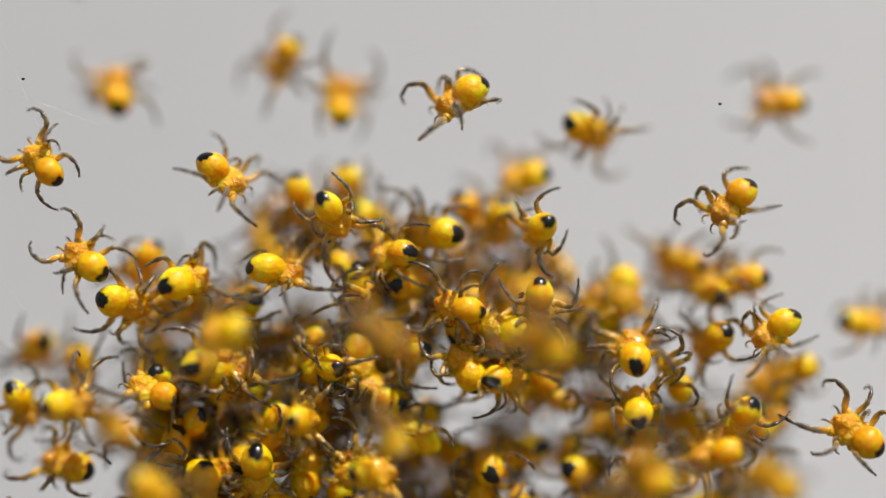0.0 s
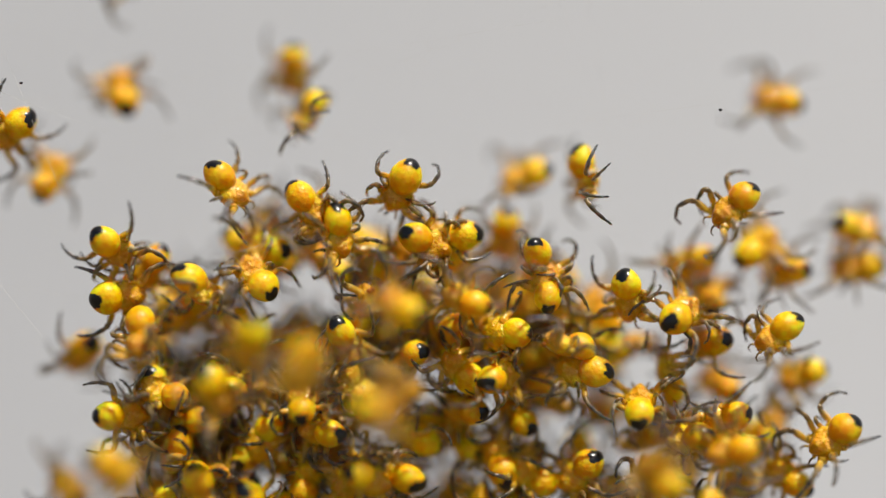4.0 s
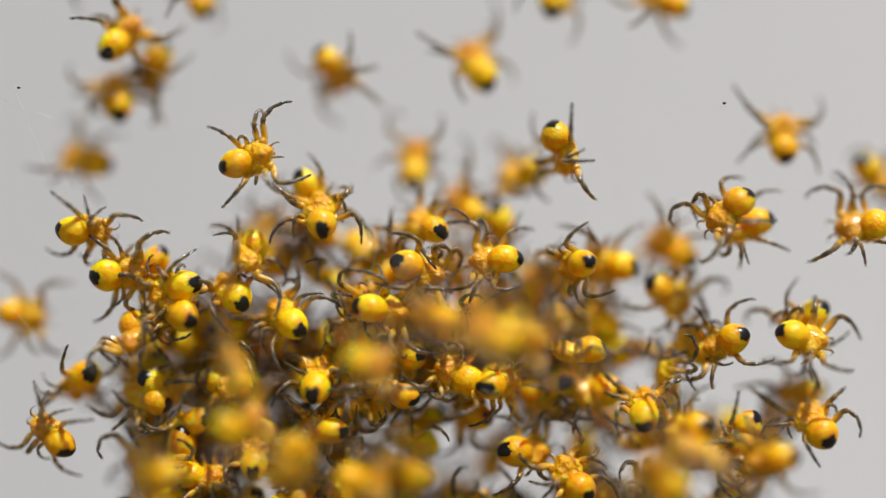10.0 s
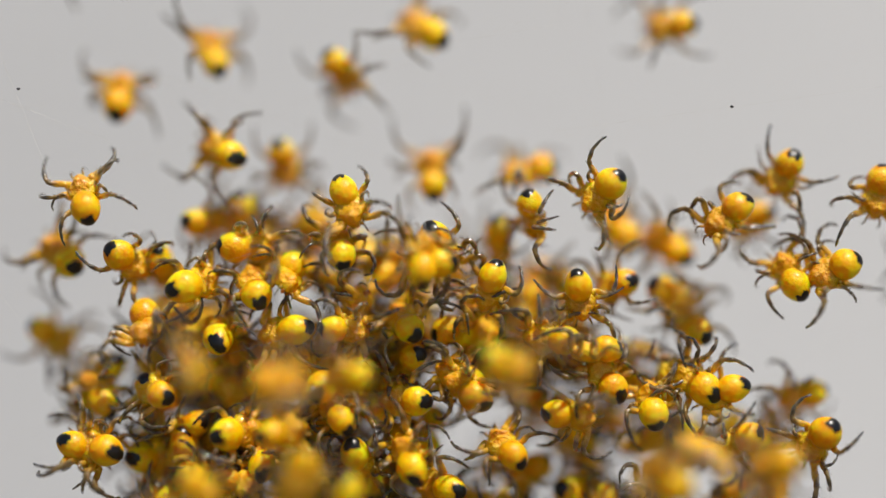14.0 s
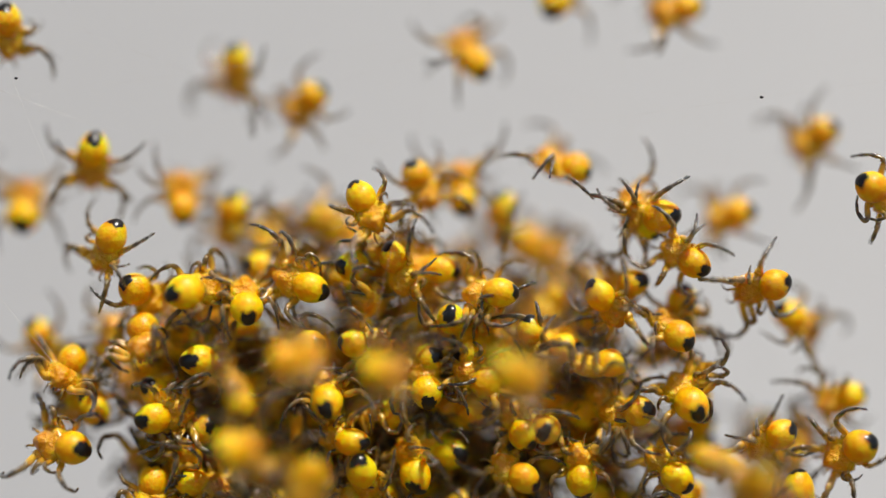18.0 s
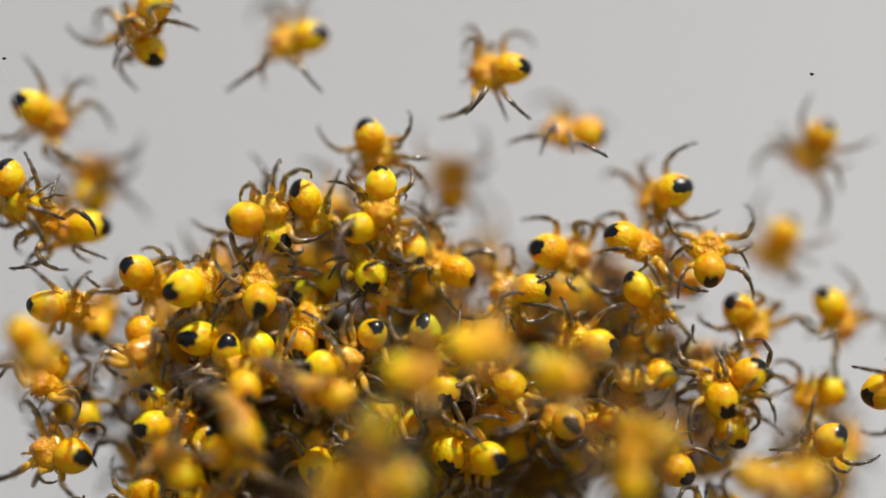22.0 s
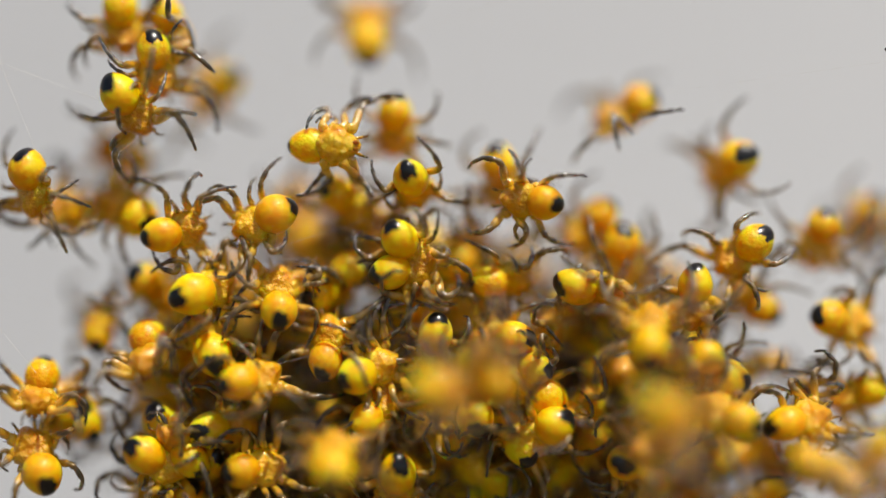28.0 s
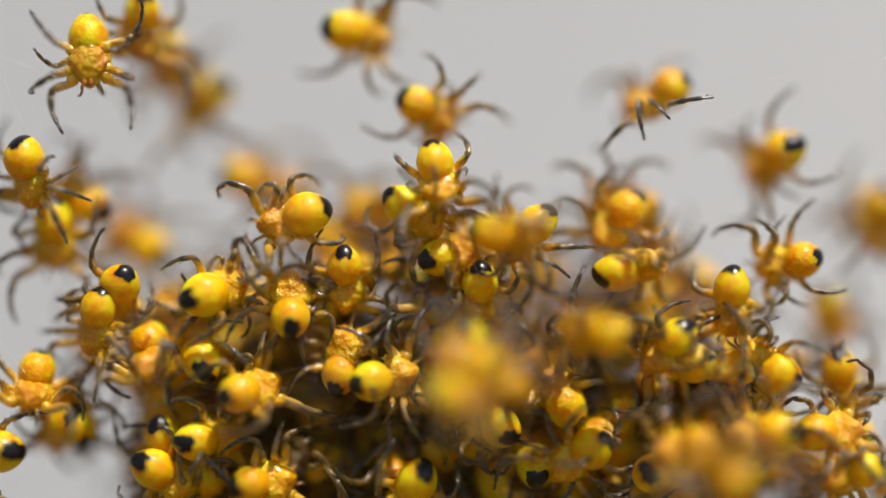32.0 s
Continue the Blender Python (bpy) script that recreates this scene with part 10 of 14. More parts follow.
    walk(one, [(0, at(-7.46, 1.88, 10, 60, 3, -36)), (3, at(-7.46, 1.88, 10, 60, 3, -36)), (6, at(-7.42, 1.88, 6.74, 60, 6, -36)), (7, at(-7.41, 1.88, 10.1, 60, 3, -36)), (9, at(-7.38, 1.88, 10.14, 60, 3, -36)), (10, at(-1.97, -2.56, -8.82, 100, 16, -25)), (10.5, at(-2.2, -2.33, -9.1, 145, 0, 5)), (11, at(-2.43, -2, -9.38, -170, -15, 35)), (11.5, at(-2.3, -2.67, -9.03, -215, 0, 5)), (12, at(-2.15, -3.24, -8.68, 100, 16, -25)), (13, at(-2.15, -3.24, -8.66, 100, 16, -25)), (14, at(-2.4, 0.05, -5.51, 100, 28, -13)), (17, at(-2.48, 0, -5.69, 100, 28, -13)), (18, at(-2.58, 0, -5.77, 100, 28, -13)), (18.5, at(-2.53, 0.15, -5.82, 60, 22, -19)), (19, at(-2.47, 0.3, -5.88, 20, 16, -25)), (20, at(-2.48, 0.3, -5.8, 20, 16, -25)), (21, at(-2.07, 0.3, -5.94, 20, 16, -25)), (22, at(-1.78, -2.56, -5.54, 20, 16, -25)), (22.5, at(-1.76, -2.45, -5.59, 60, 16, -25)), (23, at(-1.75, -2.33, -5.63, 100, 16, -25)), (24, at(-0.88, -2.33, -5.22, 100, 16, -25)), (25, at(-0.54, -2.33, -5.07, 100, 16, -25)), (26, at(-0.42, -2.14, -4.83, 43, 16, -25)), (27, at(-0.31, -1.78, -4.6, -13, 16, -25)), (28, at(-0.12, 0.3, -4.55, -70, 16, -25)), (28.5, at(-0.12, 0.3, -4.82, -35, 29, -19)), (29, at(-0.13, 0, -5.05, 0, 42, -13)), (29.5, at(-0.12, 0.2, -4.92, -45, 42, -13)), (30, at(-0.11, 0.4, -4.78, -90, 42, -13)), (32, at(-0.28, 0.4, -4.78, -90, 42, -13))])
    stride(one)
    one = spiderling(96, "spread", 0.98)
    walk(one, [(0, at(15.64, 2.08, 2.69, -90, -9, 4)), (3, at(15.64, 2.08, 2.69, -90, -9, 4)), (6, at(12.08, 0.8, 2.7, -90, 6, 4)), (6.5, at(12.09, 0.8, 3.25, -45, 6, -18)), (7, at(11.97, 0.25, 3.78, 0, 6, -40)), (8, at(12.03, 0.5, 3.66, 0, -9, -40)), (9, at(12.35, 0.83, 5.19, 0, -9, -40)), (10, at(15.37, 0.83, 5.2, 0, -9, -40)), (32, at(15.37, 0.83, 5.2, 0, -9, -40))])
    stride(one)
    one = spiderling(97, "reach", 1)
    walk(one, [(0, at(15.17, 0.25, 3.76, 0, -9, -40)), (6, at(15.17, 0.25, 3.76, 0, -9, -40)), (6.5, at(15.51, 1.46, 3.29, -45, -9, -18)), (7, at(15.69, 2.08, 2.79, -90, -9, 4)), (12, at(15.72, 2.08, 2.88, -90, -9, 4)), (12.33, at(14.54, 1.8, 3.08, -33, -4, 4)), (12.67, at(13.23, 1.06, 3.25, 23, 1, 4)), (13, at(11.91, 0.25, 3.42, 80, 6, 4)), (14, at(11.96, 0.48, 1.87, 80, -9, 4)), (15.5, at(11.31, 0.24, 1.71, 120, 2, 3)), (17, at(10.66, 0, 1.55, 160, 14, 2)), (18, at(10.58, 0, 1.54, 150, 14, 2)), (19, at(10.42, 0, 1.53, -210, 6, 4)), (19.5, at(11.75, 0, 1.5, -255, -2, 4)), (20, at(13.09, 0, 1.46, 60, -9, 4)), (32, at(13.09, 0, 1.46, 60, -9, 4))])
    stride(one)
    one = spiderling(98, "walk", 1.05)
    walk(one, [(0, at(2.49, 1.72, -5.88, 20, 29, -5)), (7, at(2.49, 1.72, -5.88, 20, 29, -5)), (8, at(2.99, 1.2, -4.47, 20, 29, -5)), (9, at(3.24, 1.2, -3.81, 20, 29, -5)), (10, at(3.24, 1.2, -3.81, 20, 29, -5)), (11, at(3.24, 1.2, -3.95, 20, 29, -5)), (12, at(2.74, 1.95, -5.64, 20, 29, -5)), (13, at(4.1, 2.02, -5.36, 0, 30, -29)), (23, at(2.38, 2.02, -4.93, 0, 30, -29)), (24, at(4.14, 0.3, -4, -10, 6, -24)), (25, at(4.49, 0.3, -4, 0, 6, -24)), (28, at(4.58, -0.6, -3.97, -30, 6, -24)), (29, at(4.44, -1.42, -3.78, 0, 6, -24)), (30, at(3.94, -2.33, -3.99, 0, 18, -24)), (31, at(4.72, -1.07, -3.93, 0, 18, -24)), (32, at(4.64, -0.83, -3.96, 0, 18, -24))])
    stride(one)
    one = spiderling(99, "walk", 1.05)
    walk(one, [(0, at(4.3, 2.01, -2.68, 0, 0, 14)), (8, at(4.3, 2.01, -2.68, 0, 0, 14)), (9, at(4.94, 0.83, -0.67, 0, 0, 14)), (10, at(4.99, 1.42, -0.5, 0, 0, 14)), (11, at(4.78, 0.83, -0.48, 0, 0, 14)), (12, at(4.98, 0.48, -1.09, 0, 6, 14)), (13, at(4.5, 0.25, -1.07, 0, 6, 14)), (14, at(3.28, 0.15, -2.44, 0, 0, 14)), (17, at(3.38, 0.6, -2.88, 0, 0, 14)), (18, at(2.72, 0.6, -2.65, 0, 0, 14)), (19, at(2.66, 0.6, -2.58, 0, 0, 14)), (20, at(2.69, 0.6, -2.71, 0, 0, 14)), (21, at(2.73, 0.6, -2.62, 0, 0, 14)), (22, at(2.75, 0.4, -2.54, 0, 0, 14)), (23, at(2.58, 0.4, -2.66, 0, 0, 14)), (24, at(2.58, 0.4, -2.69, 0, 0, 14)), (25, at(2.49, 0.4, -2.59, 0, 0, 14)), (26.5, at(2.55, -0.21, -2.48, -45, 10, 10)), (28, at(2.61, -0.83, -2.38, -90, 21, 7)), (29, at(2.57, -0.83, -2.22, -70, 21, 7)), (30, at(2.87, 0.1, -2.59, -70, 0, 14)), (31, at(2.78, 0.1, -2.56, 0, 6, 14)), (32, at(3.04, 0.1, -2.53, 0, 0, 14))])
    stride(one)
    one = spiderling(100, "spread", 0.95)
    walk(one, [(0, at(7.16, 1.83, -5.31, 10, 24, -16)), (8, at(6.8, -1, -5.05, 10, 24, -16)), (9, at(8.05, 0.25, -3.37, 10, 24, -16)), (10, at(6.81, -1, -4.82, 10, 24, -16)), (11, at(6.81, -1, -4.8, 10, 24, -16)), (12, at(6.26, 0.15, -2.47, 0, 6, 23)), (13, at(6.3, 0.48, -2.08, 0, 22, 23)), (14, at(5.54, 1.93, -3.67, 0, 22, 23)), (17, at(5.11, 1.93, -3.61, 0, 22, 23)), (18, at(6.07, 0.2, -0.43, -30, 6, 17)), (19, at(6.76, 2.02, 1.82, 40, 24, -16)), (20, at(6.29, 1.99, 1.24, 0, 6, -16)), (21, at(5.76, 1.95, 1.11, 0, 24, -16)), (22, at(5, 1.4, -1.05, -30, -1, 17)), (23, at(4.79, 1.4, -0.93, -30, -1, 17)), (24, at(4.81, 1.4, -1.06, -30, -1, 17)), (25, at(4.69, 1.4, -1.05, -30, -1, 17)), (28, at(5.38, 1.4, -1.54, -30, -1, 17)), (29, at(5.13, 1.07, -1.57, -30, -1, 17)), (30, at(5.15, 0.83, -1.41, -30, -1, 17)), (31, at(5.68, 1.42, -1.9, -30, -1, 17)), (31.5, at(5.89, 1.12, -2.29, 40, 2, 17)), (32, at(6.11, 0.83, -2.69, 110, 6, 17))])
    stride(one)
    one = spiderling(101, "hang", 1.03)
    walk(one, [(0, at(6.89, 1.88, -5.97, 80, 13, -125)), (8, at(6.89, 1.88, -5.97, 80, 13, -125)), (9, at(7.66, 0.25, -4.84, 80, 13, -125)), (10, at(8.32, 0, -5.41, 80, 13, -125)), (11, at(8.92, -1.5, -6.37, 80, 13, -125)), (14, at(8.76, -1.5, -6.32, 80, 13, -125)), (17, at(8.75, -1.5, -6.18, 80, 13, -125)), (18, at(8.82, 0, -6.35, 80, 13, -125)), (19, at(8.49, 0, -9.17, 80, 13, -125)), (32, at(8.49, 0, -9.17, 80, 13, -125))])
    stride(one)
    one = spiderling(102, "spread", 0.95)
    walk(one, [(0, at(-6.91, 2.02, 10.16, -80, 3, -62)), (9, at(-6.91, 2.02, 10.16, -80, 3, -62)), (10, at(-6.91, 2.02, 6.82, -80, 3, -62)), (10.33, at(-6.23, 2.02, 6.04, -23, 4, -43)), (10.67, at(-5.54, 2.02, 5.25, 33, 5, -25)), (11, at(-4.84, 2.02, 4.45, 90, 6, -6)), (12, at(-4.61, 2.02, 3.75, 90, -14, -6)), (13, at(-4.21, 1.95, 3.52, 100, 6, -6)), (14, at(-4.55, 1.9, 2.71, 100, 6, -6)), (17, at(-1.46, 1.42, 1.52, 120, -6, 9)), (18, at(-1.21, 1.07, 1.88, 120, -6, 9)), (19, at(-0.82, 0.48, 1.91, 80, 0, -40)), (19.5, at(-0.73, 0.48, 1.94, 110, 0, 0)), (20, at(-0.64, 0.48, 1.98, 140, 0, 40)), (20.5, at(-0.73, 1.47, 1.94, 205, 3, 24)), (21, at(-0.83, 2.02, 1.89, -90, 6, 9)), (22, at(-0.79, 2.08, 1.06, -90, -6, 9)), (23, at(-1.26, 2.15, 0.59, -90, -6, 9)), (23.5, at(-1.35, 1.8, 0.21, -45, -6, 9)), (24, at(-1.45, 0.83, -0.18, 0, -6, 9)), (25, at(-1.51, 0.83, -0.19, 0, -6, 9)), (28, at(0.42, 0, 0.8, -5, 6, 9)), (29, at(-0.74, 0.15, 0.78, 60, 14, -10)), (30, at(-0.43, 0.15, 0.89, 40, 14, -10)), (31, at(-0.81, 1.56, -2.22, 40, -13, -19)), (32, at(-2.89, 1.93, -2.22, 60, 32, 17))])
    stride(one)
    one = spiderling(103, "walk", 0.98)
    walk(one, [(0, at(3.13, 2.08, 10.17, -110, 19, -2)), (9, at(3.13, 2.08, 10.17, -110, 19, -2)), (10, at(3.13, 2.08, 6.92, -110, 19, -2)), (11, at(2.98, 2.08, 6.94, -110, 19, -2)), (12, at(3.85, 2.08, 6.95, -110, 19, -2)), (13, at(3.85, 2.08, 10.23, -110, 19, -2)), (17, at(3.41, 2.08, 9.92, -110, 19, -2)), (18, at(2.51, 2.02, 6.54, -110, 19, -2)), (19, at(-0.53, 2.02, 6.28, -90, 23, -4)), (20, at(-1.23, 1.95, 5.98, -90, 23, -4)), (21, at(-1.33, 1.95, 8.98, -90, 23, -4)), (24, at(-1.8, 1.95, 8.48, -90, 23, -4)), (25, at(-1.52, 2.08, 5.37, -90, 23, -4)), (28, at(-3.53, 1.95, 4.42, -90, 6, -4)), (28.33, at(-3.6, 1.95, 4.27, -33, 6, -4)), (28.67, at(-3.66, 1.95, 4.13, 23, 6, -4)), (29, at(-3.73, 1.95, 3.98, 80, 6, -4)), (30, at(-3.99, 1.95, 3.32, 80, 6, -4)), (31, at(-3.93, 1.92, 4.14, 90, 6, -4)), (31.5, at(-4.1, 1.6, 4.29, 130, 6, -4)), (32, at(-4.26, 1.07, 4.42, 170, 6, -4))])
    stride(one)
    one = spiderling(104, "walk", 1.01)
    walk(one, [(0, at(-15.43, 1.07, -0.81, 0, 8, -24)), (10, at(-15.43, 1.07, -0.81, 0, 8, -24)), (10.5, at(-15.29, 0.58, -0.15, 85, 14, -30)), (11, at(-15.16, 0.1, 0.52, 170, 20, -35)), (18, at(-14.89, 0.1, 0.45, 170, 20, -35)), (19, at(-14.95, 0.83, 5.78, 90, 17, 5)), (28, at(-14.15, 0.83, 4.87, 90, 17, 5)), (29, at(-11.48, 0.83, 4.5, 90, 17, 5)), (30, at(-14.01, 0.83, 4.45, 90, 17, 5)), (32, at(-14.01, 0.83, 4.45, 90, 17, 5))])
    stride(one)
    one = spiderling(105, "spread", 1.06)
    walk(one, [(0, at(-15.66, 1.88, -2.42, -40, -10, -2)), (10, at(-15.66, 1.88, -2.41, -40, -10, -2)), (10.5, at(-12.43, 1.54, 3.8, -88, 6, -10)), (11, at(-9.16, 1.07, 10.02, -135, 21, -19)), (23, at(-9.17, 1.07, 8.5, -135, 21, -19)), (23.5, at(-7.5, 1.25, 8.44, -58, 20, -24)), (24, at(-5.83, 1.42, 8.38, 20, 20, -28)), (25, at(-5.88, 1.42, 8.2, 20, 20, -28)), (26.5, at(-10, 1.07, 5.4, 75, 22, -12)), (28, at(-14.12, 0.72, 2.61, 130, 23, 3)), (32, at(-14.12, 0.72, 2.61, 130, 23, 3))])
    stride(one)
    one = spiderling(106, "spread", 0.93)
    walk(one, [(0, at(0.09, -3.46, -8.66, 0, 11, 1)), (10, at(0.08, -3.46, -8.67, 0, 11, 1)), (11, at(1.54, -3.01, -8.74, -40, -13, -32)), (12, at(1.54, -3.01, -8.72, -40, -13, -32)), (13, at(0.26, 1.88, -10.04, 0, 29, 13)), (14, at(2.43, 0, -9.67, -60, 13, 21)), (15.5, at(-1.18, -0.54, -9.46, -115, 13, 11)), (17, at(-4.78, -1.07, -9.26, -170, 13, 1)), (18, at(-5.3, -3.46, -8.68, -170, 18, 0)), (32, at(-5.28, -3.46, -8.76, -170, 18, 0))])
    stride(one)
    one = spiderling(107, "gather", 0.96)
    walk(one, [(0, at(-7.29, 1.86, -5.09, 90, 35, -23)), (11, at(-7.29, 1.86, -5.09, 90, 35, -23)), (12, at(-10.74, 1.95, -3.66, 90, 35, -23)), (13, at(-7.3, 1.97, -4.92, 90, 35, -23)), (13.5, at(-7.3, 1.94, -5.22, 110, 33, 8)), (14, at(-7.3, 1.92, -5.51, 130, 31, 39)), (17, at(-9.45, 1.5, -2.62, 130, 31, 39)), (17.5, at(-9.44, 1.74, -2.75, 200, 18, 39)), (18, at(-9.31, 1.3, -2.84, -90, 6, 39)), (19, at(-9.35, 1.3, -2.76, -80, 6, 39)), (20, at(-9.57, 1.3, -2.45, -80, 31, 39)), (21, at(-9.45, 1.3, -2.31, -80, 31, 39)), (22, at(-9.43, 1.3, -2.16, -80, 31, 39)), (23, at(-9.48, 1.3, -2.29, -80, 6, 39)), (24, at(-9.52, 1.3, -2.26, -80, 6, 39)), (25, at(-9.42, 1.3, -2.3, -80, 6, 39)), (28, at(-9.46, 1.3, -2.17, -80, 31, 39)), (31, at(-9.56, 1.95, -2.41, -80, 31, 39)), (32, at(-9.56, 1.95, -2.51, -80, 31, 39))])
    stride(one)
    one = spiderling(108, "walk", 1)
    walk(one, [(0, at(7.05, 2.02, -5.07, 15, 6, -24)), (11, at(7.05, 2.02, -5.07, 15, 6, -24)), (12, at(7.8, 0.1, -3.39, 15, 6, -24)), (13, at(8.17, 0, -3.6, 15, 0, -40)), (14, at(7.87, 0.05, -3.82, 15, 6, -24)), (17, at(6.65, 1.92, -5.4, 15, 6, -24)), (18, at(6.36, 1.92, -5.34, 15, 6, -24)), (19, at(6.1, 2, -2.84, 20, 15, 29)), (20, at(5.86, 2, -2.83, 20, 15, 29)), (20.5, at(6.11, 1.29, -3.62, -20, 10, 29)), (21, at(6.3, 0.2, -4.4, -60, 6, 29)), (22, at(6, 0.15, -4.56, -60, 6, 29)), (23, at(5.89, 0, -4.58, -60, 21, 14)), (24, at(5.95, 0.05, -4.5, -60, 21, 14)), (25, at(5.68, 0.05, -4.75, -60, 14, 14)), (26.5, at(5.64, -0.1, -4.4, -110, 10, 22)), (28, at(5.6, -0.25, -4.06, -160, 6, 29)), (28.5, at(5.51, -0.2, -4.06, -100, 10, 22)), (29, at(5.42, -0.15, -4.07, -40, 14, 14)), (30, at(5.01, -1.42, -4.06, -40, 15, 29)), (30.5, at(5.32, -0.76, -4.16, 45, 14, 22)), (31, at(5.64, -0.1, -4.26, 130, 14, 14)), (32, at(5.45, -0.15, -4.03, 190, 6, 29))])
    stride(one)
    one = spiderling(109, "reach", 1.02)
    walk(one, [(0, at(-4.61, 1.55, -6.19, -170, 13, 1)), (11, at(-4.61, 1.55, -6.19, -170, 13, 1)), (12, at(-4.66, -1.07, -4.75, -170, 31, 1)), (13, at(-4.58, -1.07, -4.89, -170, 31, 1)), (14, at(-4.61, -1.07, -4.94, -170, 28, 1)), (15.5, at(-4.39, 0.61, -4.37, -220, 12, -4)), (17, at(-4.16, 1.97, -3.78, 90, -5, -8)), (17.5, at(-4.04, 1.25, -3.18, 45, 12, -6)), (18, at(-3.91, 0.2, -2.56, 0, 28, -4)), (19, at(-3.84, 0.15, -2.49, 0, 28, -4)), (20, at(-4.33, -0.48, -3, 0, -5, -8)), (21, at(-4.12, -0.15, -3, 0, -5, -8)), (22, at(-5.63, -0.6, -3.56, -60, 35, 20)), (22.5, at(-5.67, -0.72, -3.54, -110, 35, 20)), (23, at(-5.71, -0.83, -3.52, -160, 35, 20)), (24, at(-5.77, -0.6, -3.47, -160, 35, 20)), (25, at(-6.22, -0.37, -3.31, -170, 35, 20)), (28, at(-6.25, -0.37, -3.14, -160, 28, 20)), (29, at(-6.36, -0.25, -3.03, -160, 28, 20)), (30, at(-6.39, -0.25, -2.98, -160, 28, 20)), (31, at(-6.43, -0.25, -3.07, -160, 28, 20)), (32, at(-6.39, -0.37, -3.2, -160, 35, 20))])
    stride(one)
    one = spiderling(110, "walk", 1)
    walk(one, [(0, at(-2.53, 0.1, -9.75, 80, 16, -51)), (11, at(-2.53, 0.1, -9.75, 80, 16, -51)), (12, at(-2.53, 0.1, -5.55, 80, 28, -26)), (13, at(-2.43, -2, -6.36, 80, 16, -51)), (14, at(-2.46, -2, -6.33, 80, 16, -51)), (17, at(-2.69, -2, -9.1, 80, 16, -51)), (20, at(-2.94, -2, -8.67, 80, 16, -51)), (20.5, at(-4.55, -1.42, -8.71, 135, 4, -8)), (21, at(-6.17, -0.83, -8.74, -170, -9, 34)), (21.5, at(-4.58, -0.34, -8.78, -220, 6, 26)), (22, at(-2.98, 0.15, -8.81, 90, 21, 18)), (22.5, at(-1.98, 0.2, -8.77, 15, 20, 31)), (23, at(-0.99, 0.25, -8.72, -60, 18, 44)), (24, at(-1.12, 0.25, -8.56, -60, 18, 44)), (24.5, at(-3.18, 0.17, -8.47, -115, 16, 22)), (25, at(-5.24, 0.1, -8.38, -170, 13, 1)), (29, at(-5.48, 0.1, -7.89, -170, 13, 1)), (30, at(-4.95, 0.37, -4.9, -170, 13, 1)), (31, at(-5, 0.37, -4.84, -170, 13, 1)), (32, at(-5.96, 1.99, -2.29, 180, 21, 9))])
    stride(one)
    one = spiderling(111, "hang", 0.98)
    walk(one, [(0, at(4.53, 1.93, -2.2, -60, -11, -36)), (12, at(4.53, 1.93, -2.2, -60, -11, -36)), (13, at(5.28, 2.02, 0.42, -60, -11, -36)), (14, at(5.06, 1.95, 0.34, -60, -11, -36)), (17, at(3.78, 1.74, 0.76, -60, 6, -36)), (18, at(4.81, 0.83, 0.6, -60, -11, -36)), (19, at(6.98, 1.42, 3.79, 240, 6, -24)), (19.5, at(5.35, 0.78, 1.54, 300, 6, 0)), (20, at(3.72, 0.15, -0.71, 0, 6, 23)), (21, at(3.05, 1.98, -2.49, 0, 22, 23)), (29, at(1.55, 1.98, -2.24, 0, 22, 23)), (30, at(1.69, -1.07, -2, 30, 21, 12)), (31, at(1.43, -1.07, -1.8, 0, 14, 12)), (32, at(1.19, -1.07, -1.89, 0, 6, 23))])
    stride(one)
    one = spiderling(112, "spread", 0.99)
    walk(one, [(0, at(-15.26, 0.83, 6.13, 90, 17, 5)), (17, at(-15.26, 0.83, 6.13, 90, 17, 5)), (17.5, at(-15.18, 0.83, 5.12, 165, 23, 22)), (18, at(-15.1, 0.83, 4.1, -120, 29, 39)), (32, at(-15.1, 0.83, 4.1, -120, 29, 39))])
    stride(one)
    one = spiderling(113, "spread", 0.99)
    walk(one, [(0, at(-0.38, 2.02, 9.66, -90, 23, -4)), (18, at(-0.38, 2.02, 9.66, -90, 23, -4)), (19, at(2.3, 2.02, 9.41, -110, 19, -2)), (29, at(0.59, 2.02, 7.93, -110, 19, -2)), (29.5, at(-0.51, 1.41, 7.78, -40, 23, 8)), (30, at(-1.63, 0.37, 7.54, 30, 27, 17)), (32, at(-1.63, 0.37, 7.54, 30, 27, 17))])
    stride(one)
    one = spiderling(114, "spread", 1.03)
    walk(one, [(0, at(-1.58, 1.9, 9.4, 30, 27, 17)), (19, at(-1.58, 1.9, 9.4, 30, 27, 17)), (20, at(-1.67, 1.9, 5.4, 30, 6, 17)), (21, at(-3.24, 1.42, 5.41, 60, 6, -28)), (22, at(-4.28, 1.3, 4.94, 0, 6, -28)), (23, at(-5.79, 1.42, 4.78, 20, 6, -28)), (24, at(-7.94, 1.07, 3.5, 20, 6, -19)), (25, at(-8.78, 0.95, 3.15, 20, 6, -19)), (28, at(-6.71, 2.22, 3.54, 20, 20, -28)), (29, at(-6.54, 2.03, 4, 20, 20, -28)), (30, at(-7.19, 2.03, 4.95, 20, 20, -28)), (31, at(-6.54, 2.03, 4.34, 20, 20, -28)), (32, at(-7.09, 2.15, 3.14, 20, 20, -28))])
    stride(one)
    one = spiderling(115, "walk", 1.01)
